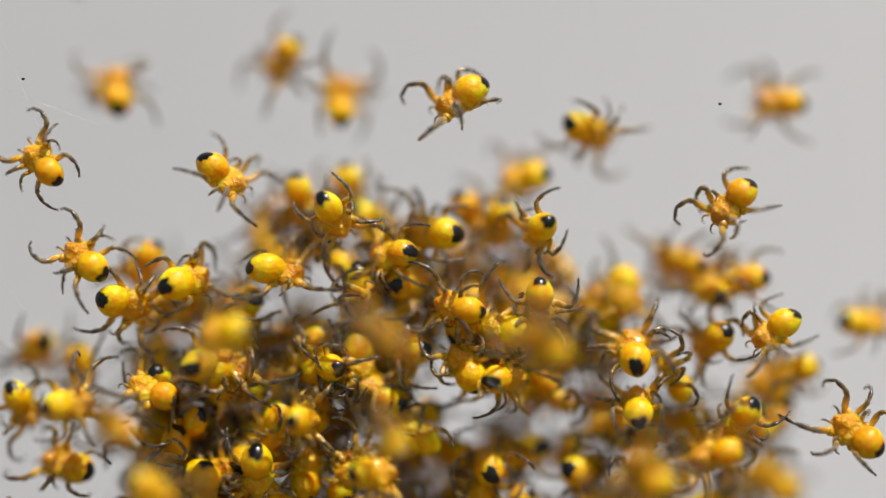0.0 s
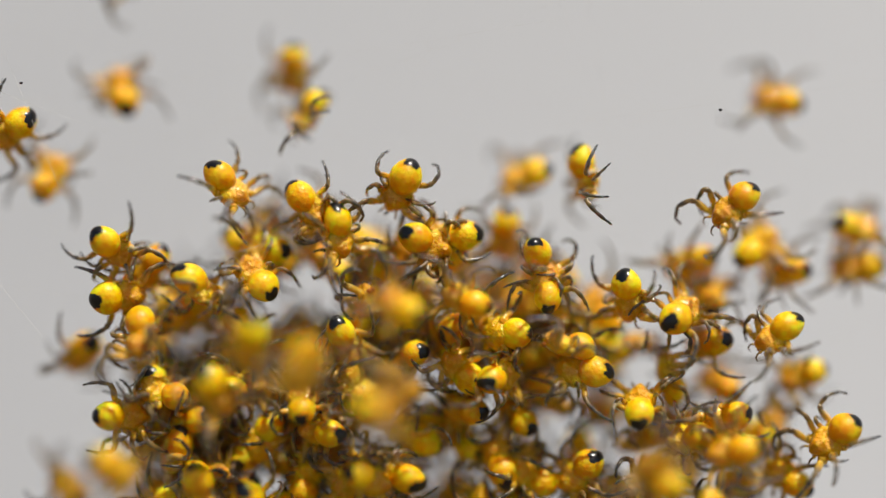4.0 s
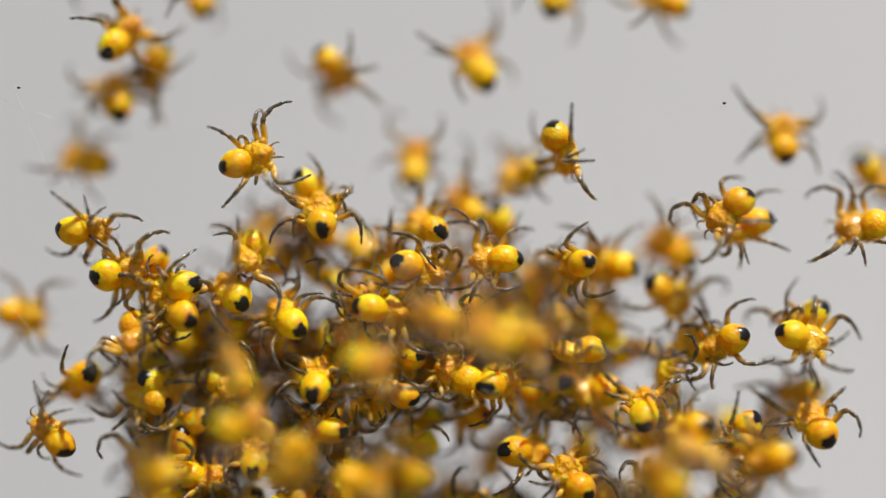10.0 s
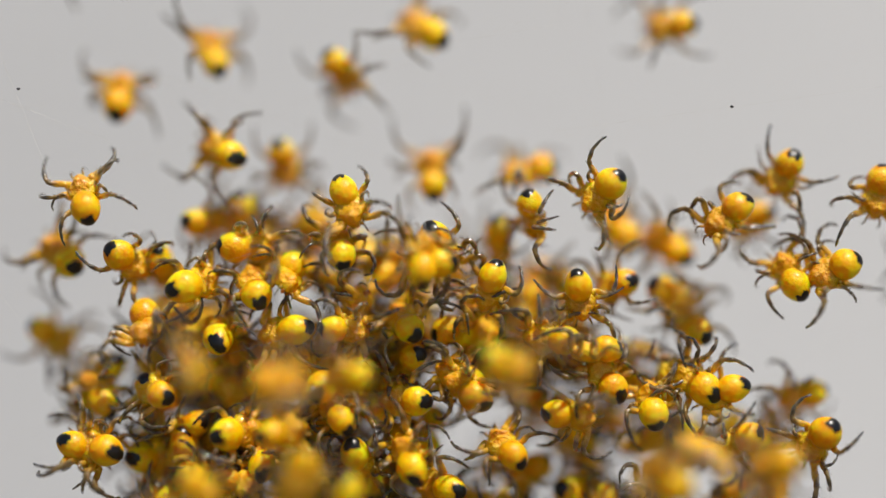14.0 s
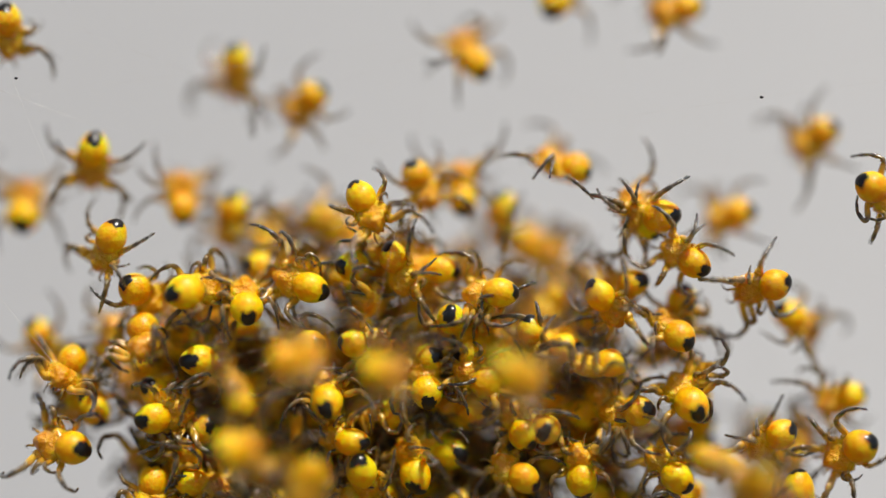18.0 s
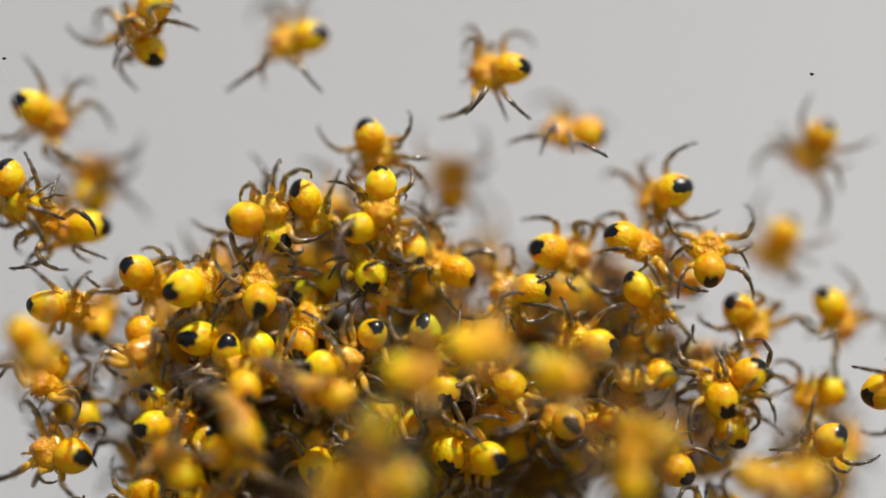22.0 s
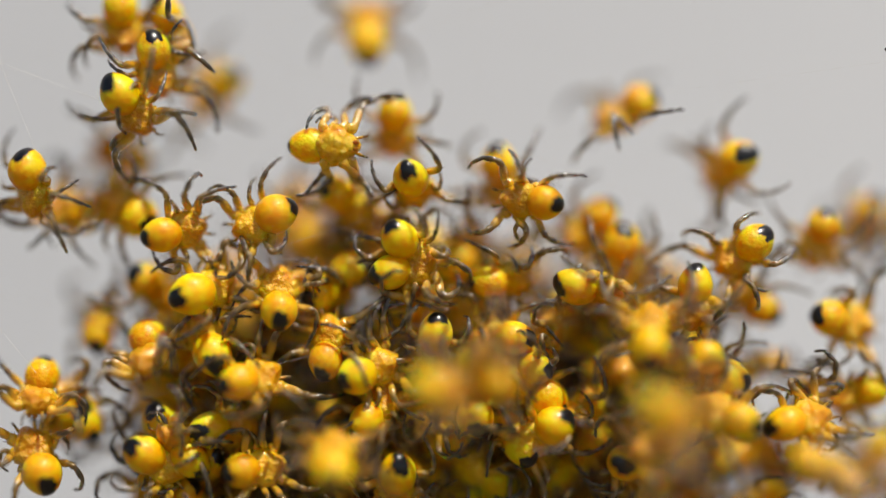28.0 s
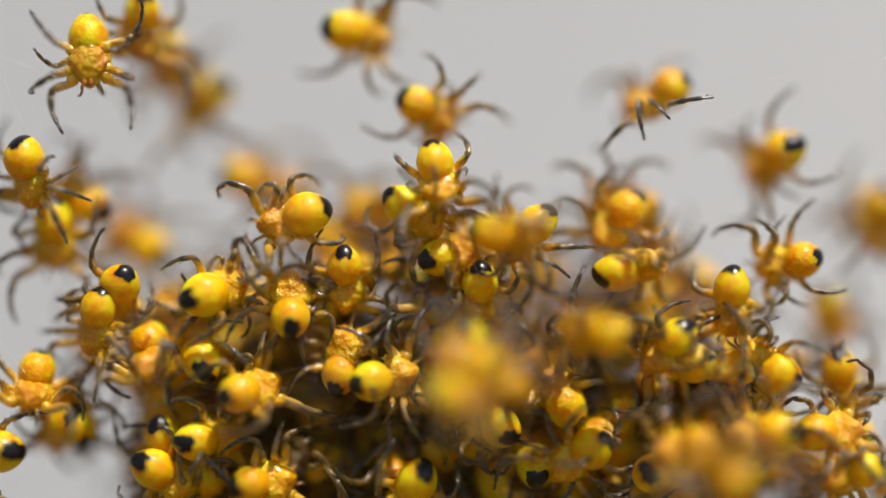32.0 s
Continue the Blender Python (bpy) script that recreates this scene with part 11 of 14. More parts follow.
    walk(one, [(0, at(-3.17, 1.42, 9.09, 60, 20, -28)), (20, at(-3.17, 1.42, 9.09, 60, 20, -28)), (21, at(-1.76, 1.9, 8.98, 30, 27, 17)), (28, at(-2.64, 1.9, 8.02, 30, 27, 17)), (29, at(-1.53, 0.37, 3.23, 30, 27, 17)), (29.5, at(-0.94, 0.55, 3.99, -40, 16, 8)), (30, at(-0.34, 0.72, 4.74, -110, 6, -2)), (31, at(-0.46, 0.72, 7.51, -110, 19, -2)), (32, at(-0.46, 0.72, 7.51, -110, 19, -2))])
    stride(one)
    one = spiderling(116, "spread", 0.98)
    walk(one, [(0, at(-9.57, 2.02, 8.51, 95, -4, -1)), (3, at(-9.57, 2.02, 8.52, 95, -4, -1)), (4.5, at(-9.29, 2.08, 7.43, 160, 8, -10)), (6, at(-8.98, 2.15, 6.37, -135, 21, -19)), (6.5, at(-9.29, 2.08, 7.44, -200, 8, -10)), (7, at(-9.57, 2.02, 8.52, 95, -4, -1)), (24, at(-9.57, 2.02, 8.49, 95, -4, -1)), (25, at(-9.55, 2.02, 5.1, 95, -4, -1)), (28, at(-8.95, 0.83, 5.12, 95, -4, -1)), (29, at(-9.56, 1.88, 5.19, 95, -4, -1)), (30, at(-8.42, 0.15, 7.5, 90, 21, -19)), (31, at(-8.42, 0.15, 7.4, 90, 21, -19)), (31.5, at(-6.73, 0.26, -0.12, 140, 17, -9)), (32, at(-5.05, 0.37, -7.63, -170, 13, 1))])
    stride(one)
    one = spiderling(117, "walk", 0.94)
    walk(one, [(0, at(-6.36, 1.99, -2.27, 180, 21, 9)), (28, at(-6.37, 1.99, -2.27, 180, 21, 9)), (29, at(-6.52, 0.1, 0.9, 180, 6, 9)), (30, at(-6.44, 2.04, -2.46, 180, 21, 9)), (31, at(-7.1, 2.01, -2.31, 130, -11, 13)), (32, at(-7.1, 2.01, -2.31, 130, -11, 13))])
    stride(one)
    one = spiderling(118, "hang", 1.05)
    walk(one, [(0, at(-11.27, 0.25, -8.03, 0, 0, -9)), (1, at(-10.17, 0.83, -10.11, -20, 7, -16)), (7, at(-10.09, 0.83, -9.96, -20, 7, -16)), (8, at(-11.27, 0.25, -8.03, 0, 0, -9)), (13, at(-11.27, 0.25, -8.03, 0, 0, -9)), (14, at(-9.14, 0, -5.5, -20, 6, -16)), (17, at(-9.95, 0, -5.24, -15, 6, -16)), (18, at(-10.04, 0, -5.26, -15, 6, -16)), (20, at(-9.88, 0, -5.24, -15, 6, -16)), (21, at(-9.85, 0, -5.21, -15, 6, -16)), (23, at(-10.07, 0, -5.24, -15, 6, -16)), (24, at(-10.34, 0, -5.09, -15, 6, -16)), (25, at(-10.29, 0, -5, -15, 6, -16)), (28, at(-10.54, 0, -5.13, -70, 6, -16)), (29, at(-10.64, 0.05, -5.12, -60, 6, -16)), (30, at(-10.62, 0.05, -7.76, -60, 7, -16)), (32, at(-10.62, 0.05, -7.76, -60, 7, -16))])
    stride(one)
    one = spiderling(401, "hang", 0.98)
    walk(one, [(0, at(-7.39, 2.18, -5.38, -60, 0, 20)), (10, at(-8.36, 2.03, -4.82, -52, 0, 20)), (12.5, at(-9.42, 1.2, -4.08, -60, 0, 20)), (14, at(-9.34, 1, -4.23, -52, 0, 20)), (17, at(-9.57, 0.9, -4.27, -60, 0, 20)), (20, at(-9.68, 0.9, -4.34, -52, 0, 20)), (24, at(-9.79, 0.9, -4.22, -60, 0, 20)), (28, at(-9.74, 0.9, -4.03, -52, 0, 20)), (32, at(-9.86, 0.9, -3.88, -60, 0, 20))])
    stride(one)
    one = spiderling(402, "gather", 0.97)
    walk(one, [(0, at(-7.87, 2.18, -3.46, 30, 0, -20)), (11, at(-8.36, 2.03, -3.21, 38, 0, -20)), (12.5, at(-9.26, 1.5, -3.14, 30, 0, -20)), (14.3, at(-9.25, 1.5, -3.32, 38, 0, -20)), (17.5, at(-8.45, 2.03, -3.27, 30, 0, -20)), (32, at(-8.12, 2.12, -2.89, 38, 0, -20))])
    stride(one)
    one = spiderling(403, "walk", 1)
    walk(one, [(0, at(2.7, 2.18, -3.14, 10, 5, 15)), (12, at(2.96, 1.88, -2.7, 18, 5, 15)), (12.7, at(3.1, 1, -2.5, 10, 5, 15)), (14.5, at(3.23, 1, -2.57, 18, 5, 15)), (16.5, at(2.7, 1, -2.79, 10, 5, 15)), (19, at(2.59, 1.88, -3.08, 18, 5, 15)), (32, at(0.58, 1.88, -3.36, 10, 5, 15))])
    stride(one)
    one = spiderling(404, "spread", 0.97)
    walk(one, [(0, at(7.32, 2.03, -5.37, 20, 10, -15)), (26, at(4.82, 1.88, -3.53, 28, 10, -15)), (28, at(4.42, 0.2, -3, 20, 10, -15)), (29, at(4.42, 0.2, -2.91, 28, 10, -15)), (30, at(4.45, 0.2, -3.01, 20, 10, -15)), (31, at(4.61, 0.2, -3.11, 28, 10, -15)), (32, at(4.64, 0.2, -2.84, 20, 10, -15))])
    stride(one)
    one = spiderling(405, "reach", 1)
    walk(one, [(0, at(3.34, 2.18, -2.83, 40, 0, -10)), (27, at(1.77, 1.88, 0.04, 48, 0, -10)), (29, at(1.69, 0.8, 0.98, 40, 0, -10)), (30, at(1.72, 0.7, 1.09, 48, 0, -10)), (31, at(1.77, 0.7, 0.65, 40, 0, -10)), (32, at(1.69, 0.7, 0.62, 48, 0, -10))])
    stride(one)
    one = spiderling(406, "spread", 0.98)
    walk(one, [(0, at(13.86, 2.03, 0.06, 90, 0, 20)), (27, at(9.48, 2.03, 0.57, 98, 0, 20)), (29, at(7.94, 2.03, 0.76, 90, 0, 20)), (31, at(7.55, 2.03, 0.31, 98, 0, 20)), (32, at(7.29, 2.03, 0.73, 90, 0, 20))])
    stride(one)
    one = spiderling(900, "reach", 1.02, INSIDE)
    walk(one, [(0, at(-6.87, 2.12, -5.2, 84, 25, -16)), (16.0, at(-6.6, 2.12, -5.19, 71, 25, -16)), (32, at(-6.86, 2.12, -5.14, 49, 25, -16))])
    stride(one)
    one = spiderling(901, "walk", 0.97, INSIDE)
    walk(one, [(0, at(-6.4, 1.94, -6.36, 205, 14, 86)), (17.3, at(-6.71, 1.94, -6.59, 211, 14, 86)), (32, at(-6.37, 1.94, -6.38, 221, 14, 86))])
    stride(one)
    one = spiderling(902, "walk", 0.96, INSIDE)
    walk(one, [(0, at(-7.97, 0.83, -8.69, 230, -12, 128)), (6.1, at(-7.89, 0.83, -8.76, 267, -12, 128)), (32, at(-8.29, 0.83, -8.88, 202, -12, 128))])
    stride(one)
    one = spiderling(903, "gather", 1.04, INSIDE)
    walk(one, [(0, at(-1.05, 0.87, -7.78, 57, 22, -77)), (13.5, at(-0.86, 0.87, -7.55, 58, 22, -77)), (32, at(-0.73, 0.87, -7.84, 36, 22, -77))])
    stride(one)
    one = spiderling(904, "reach", 1.01, INSIDE)
    walk(one, [(0, at(-7.28, 2.05, -7.51, 119, -11, 38)), (8.6, at(-7.47, 2.05, -7.68, 84, -11, 38)), (32, at(-7.61, 2.05, -7.24, 81, -11, 38))])
    stride(one)
    one = spiderling(905, "gather", 0.93, INSIDE)
    walk(one, [(0, at(-5.62, 0.93, -2.12, 77, -26, -19)), (12.8, at(-5.87, 0.93, -2.32, 95, -26, -19)), (19, at(-5.9, 2.83, -2.24, 97, -26, -19)), (32, at(-5.96, 2.83, -2.06, 102, -26, -19))])
    stride(one)
    one = spiderling(906, "walk", 0.92, INSIDE)
    walk(one, [(0, at(-6.97, 0.52, -4.94, 61, 23, 51)), (8.8, at(-6.78, 0.52, -4.68, 35, 23, 51)), (32, at(-7.09, 0.52, -4.92, 67, 23, 51))])
    stride(one)
    one = spiderling(907, "hang", 0.95, INSIDE)
    walk(one, [(0, at(-0.62, 1.75, -2.35, 45, 11, 101)), (18.7, at(-0.73, 1.75, -2.57, 76, 11, 101)), (32, at(-0.87, 1.75, -2.44, 28, 11, 101))])
    stride(one)
    one = spiderling(908, "gather", 1.02, INSIDE)
    walk(one, [(0, at(-0.42, 3.22, -2.52, 4, -19, -74)), (21.2, at(-0.57, 3.22, -2.46, 14, -19, -74)), (32, at(-0.37, 3.22, -2.36, -9, -19, -74))])
    stride(one)
    one = spiderling(909, "hang", 0.96, INSIDE)
    walk(one, [(0, at(-0.72, 1.85, -3.21, 355, -8, -93)), (16.4, at(-0.84, 1.85, -3.06, 344, -8, -93)), (32, at(-1.05, 1.85, -3.45, 338, -8, -93))])
    stride(one)
    one = spiderling(910, "gather", 1.02, INSIDE)
    walk(one, [(0, at(2.84, 3.25, -4.57, 343, -29, 176)), (18.9, at(3.14, 3.25, -4.53, 366, -29, 176)), (32, at(2.97, 3.25, -4.61, 309, -29, 176))])
    stride(one)
    one = spiderling(911, "spread", 1, INSIDE)
    walk(one, [(0, at(-1.23, 1.46, -1.83, 243, 16, -118)), (7.5, at(-1.24, 1.46, -2.01, 233, 16, -118)), (32, at(-1.58, 1.46, -1.75, 283, 16, -118))])
    stride(one)
    one = spiderling(912, "walk", 1.02, INSIDE)
    walk(one, [(0, at(-6.95, 3.12, -9.26, 23, 27, -54)), (18.0, at(-6.72, 3.12, -9.22, -16, 27, -54)), (32, at(-6.92, 3.12, -8.98, 28, 27, -54))])
    stride(one)
    one = spiderling(913, "gather", 0.99, INSIDE)
    walk(one, [(0, at(-7.8, 2.51, -5.19, 95, 25, 25)), (15.6, at(-7.91, 2.51, -5.18, 95, 25, 25)), (32, at(-8.01, 2.51, -5.26, 96, 25, 25))])
    stride(one)
    one = spiderling(914, "hang", 1.01, INSIDE)
    walk(one, [(0, at(-4.22, 2.95, -2.28, 57, -3, -74)), (16.5, at(-4.19, 2.95, -2.31, 42, -3, -74)), (32, at(-4.59, 2.95, -2.31, 86, -3, -74))])
    stride(one)
    one = spiderling(915, "hang", 1.04, INSIDE)
    walk(one, [(0, at(5.09, 2.17, -7.31, 134, 29, -27)), (7.7, at(5.22, 2.17, -7.01, 133, 29, -27)), (32, at(4.95, 2.17, -7.58, 167, 29, -27))])
    stride(one)
    one = spiderling(916, "spread", 0.99, INSIDE)
    walk(one, [(0, at(-1.47, 2.69, -7.45, 294, 14, -128)), (11.1, at(-1.1, 2.69, -7.33, 328, 14, -128)), (32, at(-1.82, 2.69, -7.43, 282, 14, -128))])
    stride(one)
    one = spiderling(917, "reach", 1.02, INSIDE)
    walk(one, [(0, at(-8.61, 3.18, -2.26, 247, 33, -96)), (14.5, at(-8.34, 3.18, -2.47, 230, 33, -96)), (32, at(-8.4, 3.18, -1.99, 266, 33, -96))])
    stride(one)
    one = spiderling(918, "hang", 1.02, INSIDE)
    walk(one, [(0, at(-2.85, 3.06, -5.28, 44, -17, 1)), (23.8, at(-2.64, 3.06, -5.56, 79, -17, 1)), (32, at(-3.18, 3.06, -5.41, 58, -17, 1))])
    stride(one)
    one = spiderling(919, "spread", 0.93, INSIDE)
    walk(one, [(0, at(-4.58, 0.54, -7.26, 70, -29, -16)), (13.6, at(-4.45, 0.54, -7.15, 72, -29, -16)), (32, at(-4.95, 0.54, -6.98, 49, -29, -16))])
    stride(one)
    one = spiderling(920, "walk", 0.97, INSIDE)
    walk(one, [(0, at(-1.36, 2.93, -3.64, 309, 11, 24)), (19.5, at(-1.01, 2.93, -3.45, 274, 11, 24)), (32, at(-1.13, 2.93, -3.42, 327, 11, 24))])
    stride(one)
    one = spiderling(921, "walk", 1.04, INSIDE)
    walk(one, [(0, at(-5.62, 0.49, -5.92, 210, 38, -61)), (22.5, at(-5.46, 2.39, -5.62, 186, 38, -61)), (32, at(-5.83, 2.39, -6.01, 202, 38, -61))])
    stride(one)
    one = spiderling(922, "gather", 1.04, INSIDE)
    walk(one, [(0, at(-6.59, 3.05, -2.26, 201, 38, -55)), (19.4, at(-6.97, 3.05, -2.24, 188, 38, -55)), (32, at(-6.3, 3.05, -2.43, 213, 38, -55))])
    stride(one)
    one = spiderling(923, "reach", 0.95, INSIDE)
    walk(one, [(0, at(2.83, 2.9, -3.07, 254, 4, 123)), (23.6, at(2.99, 2.9, -2.81, 239, 4, 123)), (32, at(3.14, 2.9, -3.1, 268, 4, 123))])
    stride(one)
    one = spiderling(924, "walk", 0.94, INSIDE)
    walk(one, [(0, at(-6.5, 2.77, -4.35, 172, -0, -161)), (12.1, at(-6.76, 2.77, -4.5, 209, -0, -161)), (32, at(-6.61, 2.77, -4.41, 180, -0, -161))])
    stride(one)
    one = spiderling(925, "hang", 0.97, INSIDE)
    walk(one, [(0, at(-7.8, 2.59, -1.72, 128, 2, -159)), (13.4, at(-7.91, 2.59, -1.68, 89, 2, -159)), (32, at(-7.54, 2.59, -1.49, 109, 2, -159))])
    stride(one)
    one = spiderling(926, "gather", 1.01, INSIDE)
    walk(one, [(0, at(0.86, 1.17, -7.73, 264, -17, 4)), (23.4, at(1.11, 1.17, -7.77, 264, -17, 4)), (32, at(0.55, 1.17, -7.44, 289, -17, 4))])
    stride(one)
    one = spiderling(927, "spread", 1.01, INSIDE)
    walk(one, [(0, at(-7.69, 0.75, -7.12, 48, -10, 8)), (13.9, at(-7.5, 0.75, -6.87, 48, -10, 8)), (32, at(-8.04, 0.75, -7.38, 71, -10, 8))])
    stride(one)
    one = spiderling(928, "spread", 0.97, INSIDE)
    walk(one, [(0, at(5.76, 0.51, -7.85, 330, -4, -154)), (25.9, at(6.14, 0.51, -7.82, 331, -4, -154)), (32, at(5.96, 0.51, -7.9, 338, -4, -154))])
    stride(one)
    one = spiderling(929, "reach", 0.93, INSIDE)
    walk(one, [(0, at(3.64, 2.44, -5.74, 63, 3, -19)), (10.4, at(3.97, 2.44, -5.54, 92, 3, -19)), (32, at(3.96, 2.44, -5.51, 87, 3, -19))])
    stride(one)
    one = spiderling(930, "hang", 1, INSIDE)
    walk(one, [(0, at(-5.93, 2.07, -5.23, 98, 31, 1)), (22.8, at(-6.02, 2.07, -5.3, 63, 31, 1)), (32, at(-6.12, 2.07, -5.16, 101, 31, 1))])
    stride(one)
    one = spiderling(931, "hang", 0.93, INSIDE)
    walk(one, [(0, at(-3.73, 0.89, -5.03, 255, -26, -18)), (10.9, at(-3.36, 0.89, -4.93, 221, -26, -18)), (19, at(-3.46, 2.79, -5, 223, -26, -18)), (32, at(-3.63, 2.79, -5.12, 225, -26, -18))])
    stride(one)
    one = spiderling(932, "gather", 0.93, INSIDE)
    walk(one, [(0, at(-5.57, 0.97, -6.75, 79, -2, 1)), (12.4, at(-5.33, 0.97, -6.99, 44, -2, 1)), (32, at(-5.52, 0.97, -6.99, 50, -2, 1))])
    stride(one)
    one = spiderling(933, "hang", 1, INSIDE)
    walk(one, [(0, at(-5.32, 1.01, -4.19, 200, 19, 159)), (18.4, at(-5.25, 2.91, -4.16, 184, 19, 159)), (32, at(-4.92, 2.91, -4.09, 162, 19, 159))])
    stride(one)
    one = spiderling(934, "reach", 1.02, INSIDE)
    walk(one, [(0, at(-4.18, 3.23, -3.44, 299, 23, -170)), (15.2, at(-4.35, 3.23, -3.67, 326, 23, -170)), (32, at(-4.45, 3.23, -3.71, 301, 23, -170))])
    stride(one)
    one = spiderling(935, "reach", 0.97, INSIDE)
    walk(one, [(0, at(1.47, 0.84, -3.61, 36, -29, 94)), (22.2, at(1.27, 0.84, -3.47, 56, -29, 94)), (32, at(1.38, 0.84, -3.75, 41, -29, 94))])
    stride(one)
    one = spiderling(936, "gather", 0.97, INSIDE)
    walk(one, [(0, at(-8.16, 1.37, -2.1, 227, -21, -103)), (24.9, at(-7.78, 1.37, -2.07, 210, -21, -103)), (32, at(-8.43, 1.37, -1.97, 239, -21, -103))])
    stride(one)
    one = spiderling(937, "spread", 0.99, INSIDE)
    walk(one, [(0, at(1.16, 2.99, -6.22, 248, 29, -103)), (17.3, at(1.34, 2.99, -6.16, 242, 29, -103)), (32, at(1.15, 2.99, -6.15, 258, 29, -103))])
    stride(one)
    one = spiderling(938, "hang", 1.03, INSIDE)
    walk(one, [(0, at(-6.53, 3.13, -5.05, 288, 20, 101)), (17.9, at(-6.58, 3.13, -4.78, 273, 20, 101)), (32, at(-6.73, 3.13, -4.99, 285, 20, 101))])
    stride(one)
    one = spiderling(939, "spread", 0.93, INSIDE)
    walk(one, [(0, at(-1.28, 1.46, -3.76, 42, 23, -157)), (12.1, at(-1.21, 1.46, -3.74, 21, 23, -157)), (32, at(-1.01, 1.46, -3.55, 34, 23, -157))])
    stride(one)
    one = spiderling(940, "reach", 0.94, INSIDE)
    walk(one, [(0, at(4.9, 2.79, -3.54, 334, 35, 51)), (14.4, at(4.58, 2.79, -3.54, 358, 35, 51)), (32, at(4.96, 2.79, -3.8, 308, 35, 51))])
    stride(one)
    one = spiderling(941, "reach", 1, INSIDE)
    walk(one, [(0, at(-2.27, 2.21, -1.73, 255, 7, -79)), (14.0, at(-2.21, 2.21, -1.91, 294, 7, -79)), (32, at(-1.96, 2.21, -1.74, 283, 7, -79))])
    stride(one)
    one = spiderling(942, "spread", 1.02, INSIDE)
    walk(one, [(0, at(-2.2, 2.35, -3.09, 77, 36, 11)), (8.8, at(-2.01, 2.35, -2.86, 38, 36, 11)), (32, at(-2.39, 2.35, -2.93, 103, 36, 11))])
    stride(one)
    one = spiderling(943, "hang", 1.03, INSIDE)
    walk(one, [(0, at(-4.54, 3.03, -5.75, 126, 38, -178)), (7.7, at(-4.33, 3.03, -5.66, 110, 38, -178)), (32, at(-4.54, 3.03, -5.55, 159, 38, -178))])
    stride(one)
    one = spiderling(944, "gather", 1, INSIDE)
    walk(one, [(0, at(-0.92, 3.03, -6.12, 87, 27, 62)), (12.5, at(-0.9, 3.03, -5.84, 88, 27, 62)), (32, at(-0.88, 3.03, -5.97, 50, 27, 62))])
    stride(one)
    one = spiderling(945, "hang", 1.05, INSIDE)
    walk(one, [(0, at(-7.58, 0.54, -5.57, 82, 25, 94)), (15.0, at(-7.24, 0.54, -5.35, 93, 25, 94)), (32, at(-7.79, 0.54, -5.79, 44, 25, 94))])
    stride(one)
    one = spiderling(946, "spread", 1.04, INSIDE)
    walk(one, [(0, at(0.86, 1.87, -6.92, 14, 32, 161)), (10.7, at(0.76, 1.87, -7.19, -13, 32, 161)), (32, at(0.82, 1.87, -7.2, 15, 32, 161))])
    stride(one)
    one = spiderling(947, "walk", 0.97, INSIDE)
    walk(one, [(0, at(-0.51, 1.55, -4.94, 355, 33, -103)), (13.4, at(-0.26, 1.55, -4.82, 367, 33, -103)), (32, at(-0.84, 1.55, -4.81, 327, 33, -103))])
    stride(one)
    one = spiderling(948, "hang", 1.02, INSIDE)
    walk(one, [(0, at(-1.7, 0.66, -4.27, 334, 12, 118)), (18.3, at(-1.85, 0.66, -4.3, 367, 12, 118)), (32, at(-1.37, 0.66, -4.18, 308, 12, 118))])
    stride(one)
    one = spiderling(949, "spread", 0.97, INSIDE)
    walk(one, [(0, at(-3.73, 2.64, -5.24, 18, -1, -119)), (8.9, at(-3.82, 2.64, -5.19, -16, -1, -119)), (32, at(-4.03, 2.64, -5.01, -5, -1, -119))])
    stride(one)
    one = spiderling(950, "hang", 1.02, INSIDE)
    walk(one, [(0, at(-2.27, 0.95, -2.2, 266, -23, 125)), (17.3, at(-2.51, 0.95, -1.92, 255, -23, 125)), (32, at(-2.39, 0.95, -2.1, 290, -23, 125))])
    stride(one)
    one = spiderling(951, "spread", 1.02, INSIDE)
    walk(one, [(0, at(-4.68, 0.56, -5, 61, 20, 179)), (9.3, at(-5.01, 0.56, -5.21, 66, 20, 179)), (19, at(-4.78, 2.46, -5.19, 62, 20, 179)), (32, at(-4.47, 2.46, -5.16, 56, 20, 179))])
    stride(one)
    one = spiderling(952, "hang", 1.02, INSIDE)
    walk(one, [(0, at(-1.63, 1.49, -2.56, 140, -21, 45)), (22.9, at(-1.36, 1.49, -2.76, 114, -21, 45)), (32, at(-1.77, 1.49, -2.66, 141, -21, 45))])
    stride(one)
    one = spiderling(953, "spread", 0.98, INSIDE)
    walk(one, [(0, at(-5.98, 3.21, -7.53, 288, 13, 130)), (20.2, at(-6.34, 3.21, -7.73, 288, 13, 130)), (32, at(-6.31, 3.21, -7.5, 311, 13, 130))])
    stride(one)
    one = spiderling(954, "hang", 0.97, INSIDE)
    walk(one, [(0, at(-2.06, 2.6, -4.75, 274, 3, 68)), (17.9, at(-2.41, 2.6, -4.85, 254, 3, 68)), (32, at(-2.09, 2.6, -4.84, 280, 3, 68))])
    stride(one)
    one = spiderling(955, "hang", 0.97, INSIDE)
    walk(one, [(0, at(-8.66, 3.36, -6.73, 114, -22, 11)), (21.0, at(-8.46, 3.36, -6.62, 97, -22, 11)), (32, at(-8.88, 3.36, -6.88, 142, -22, 11))])
    stride(one)
    one = spiderling(956, "hang", 0.94, INSIDE)
    walk(one, [(0, at(-8.07, 1.72, -6.89, 174, -23, 27)), (9.1, at(-8.04, 1.72, -7.06, 155, -23, 27)), (32, at(-7.71, 1.72, -6.77, 150, -23, 27))])
    stride(one)
    one = spiderling(957, "gather", 1.01, INSIDE)
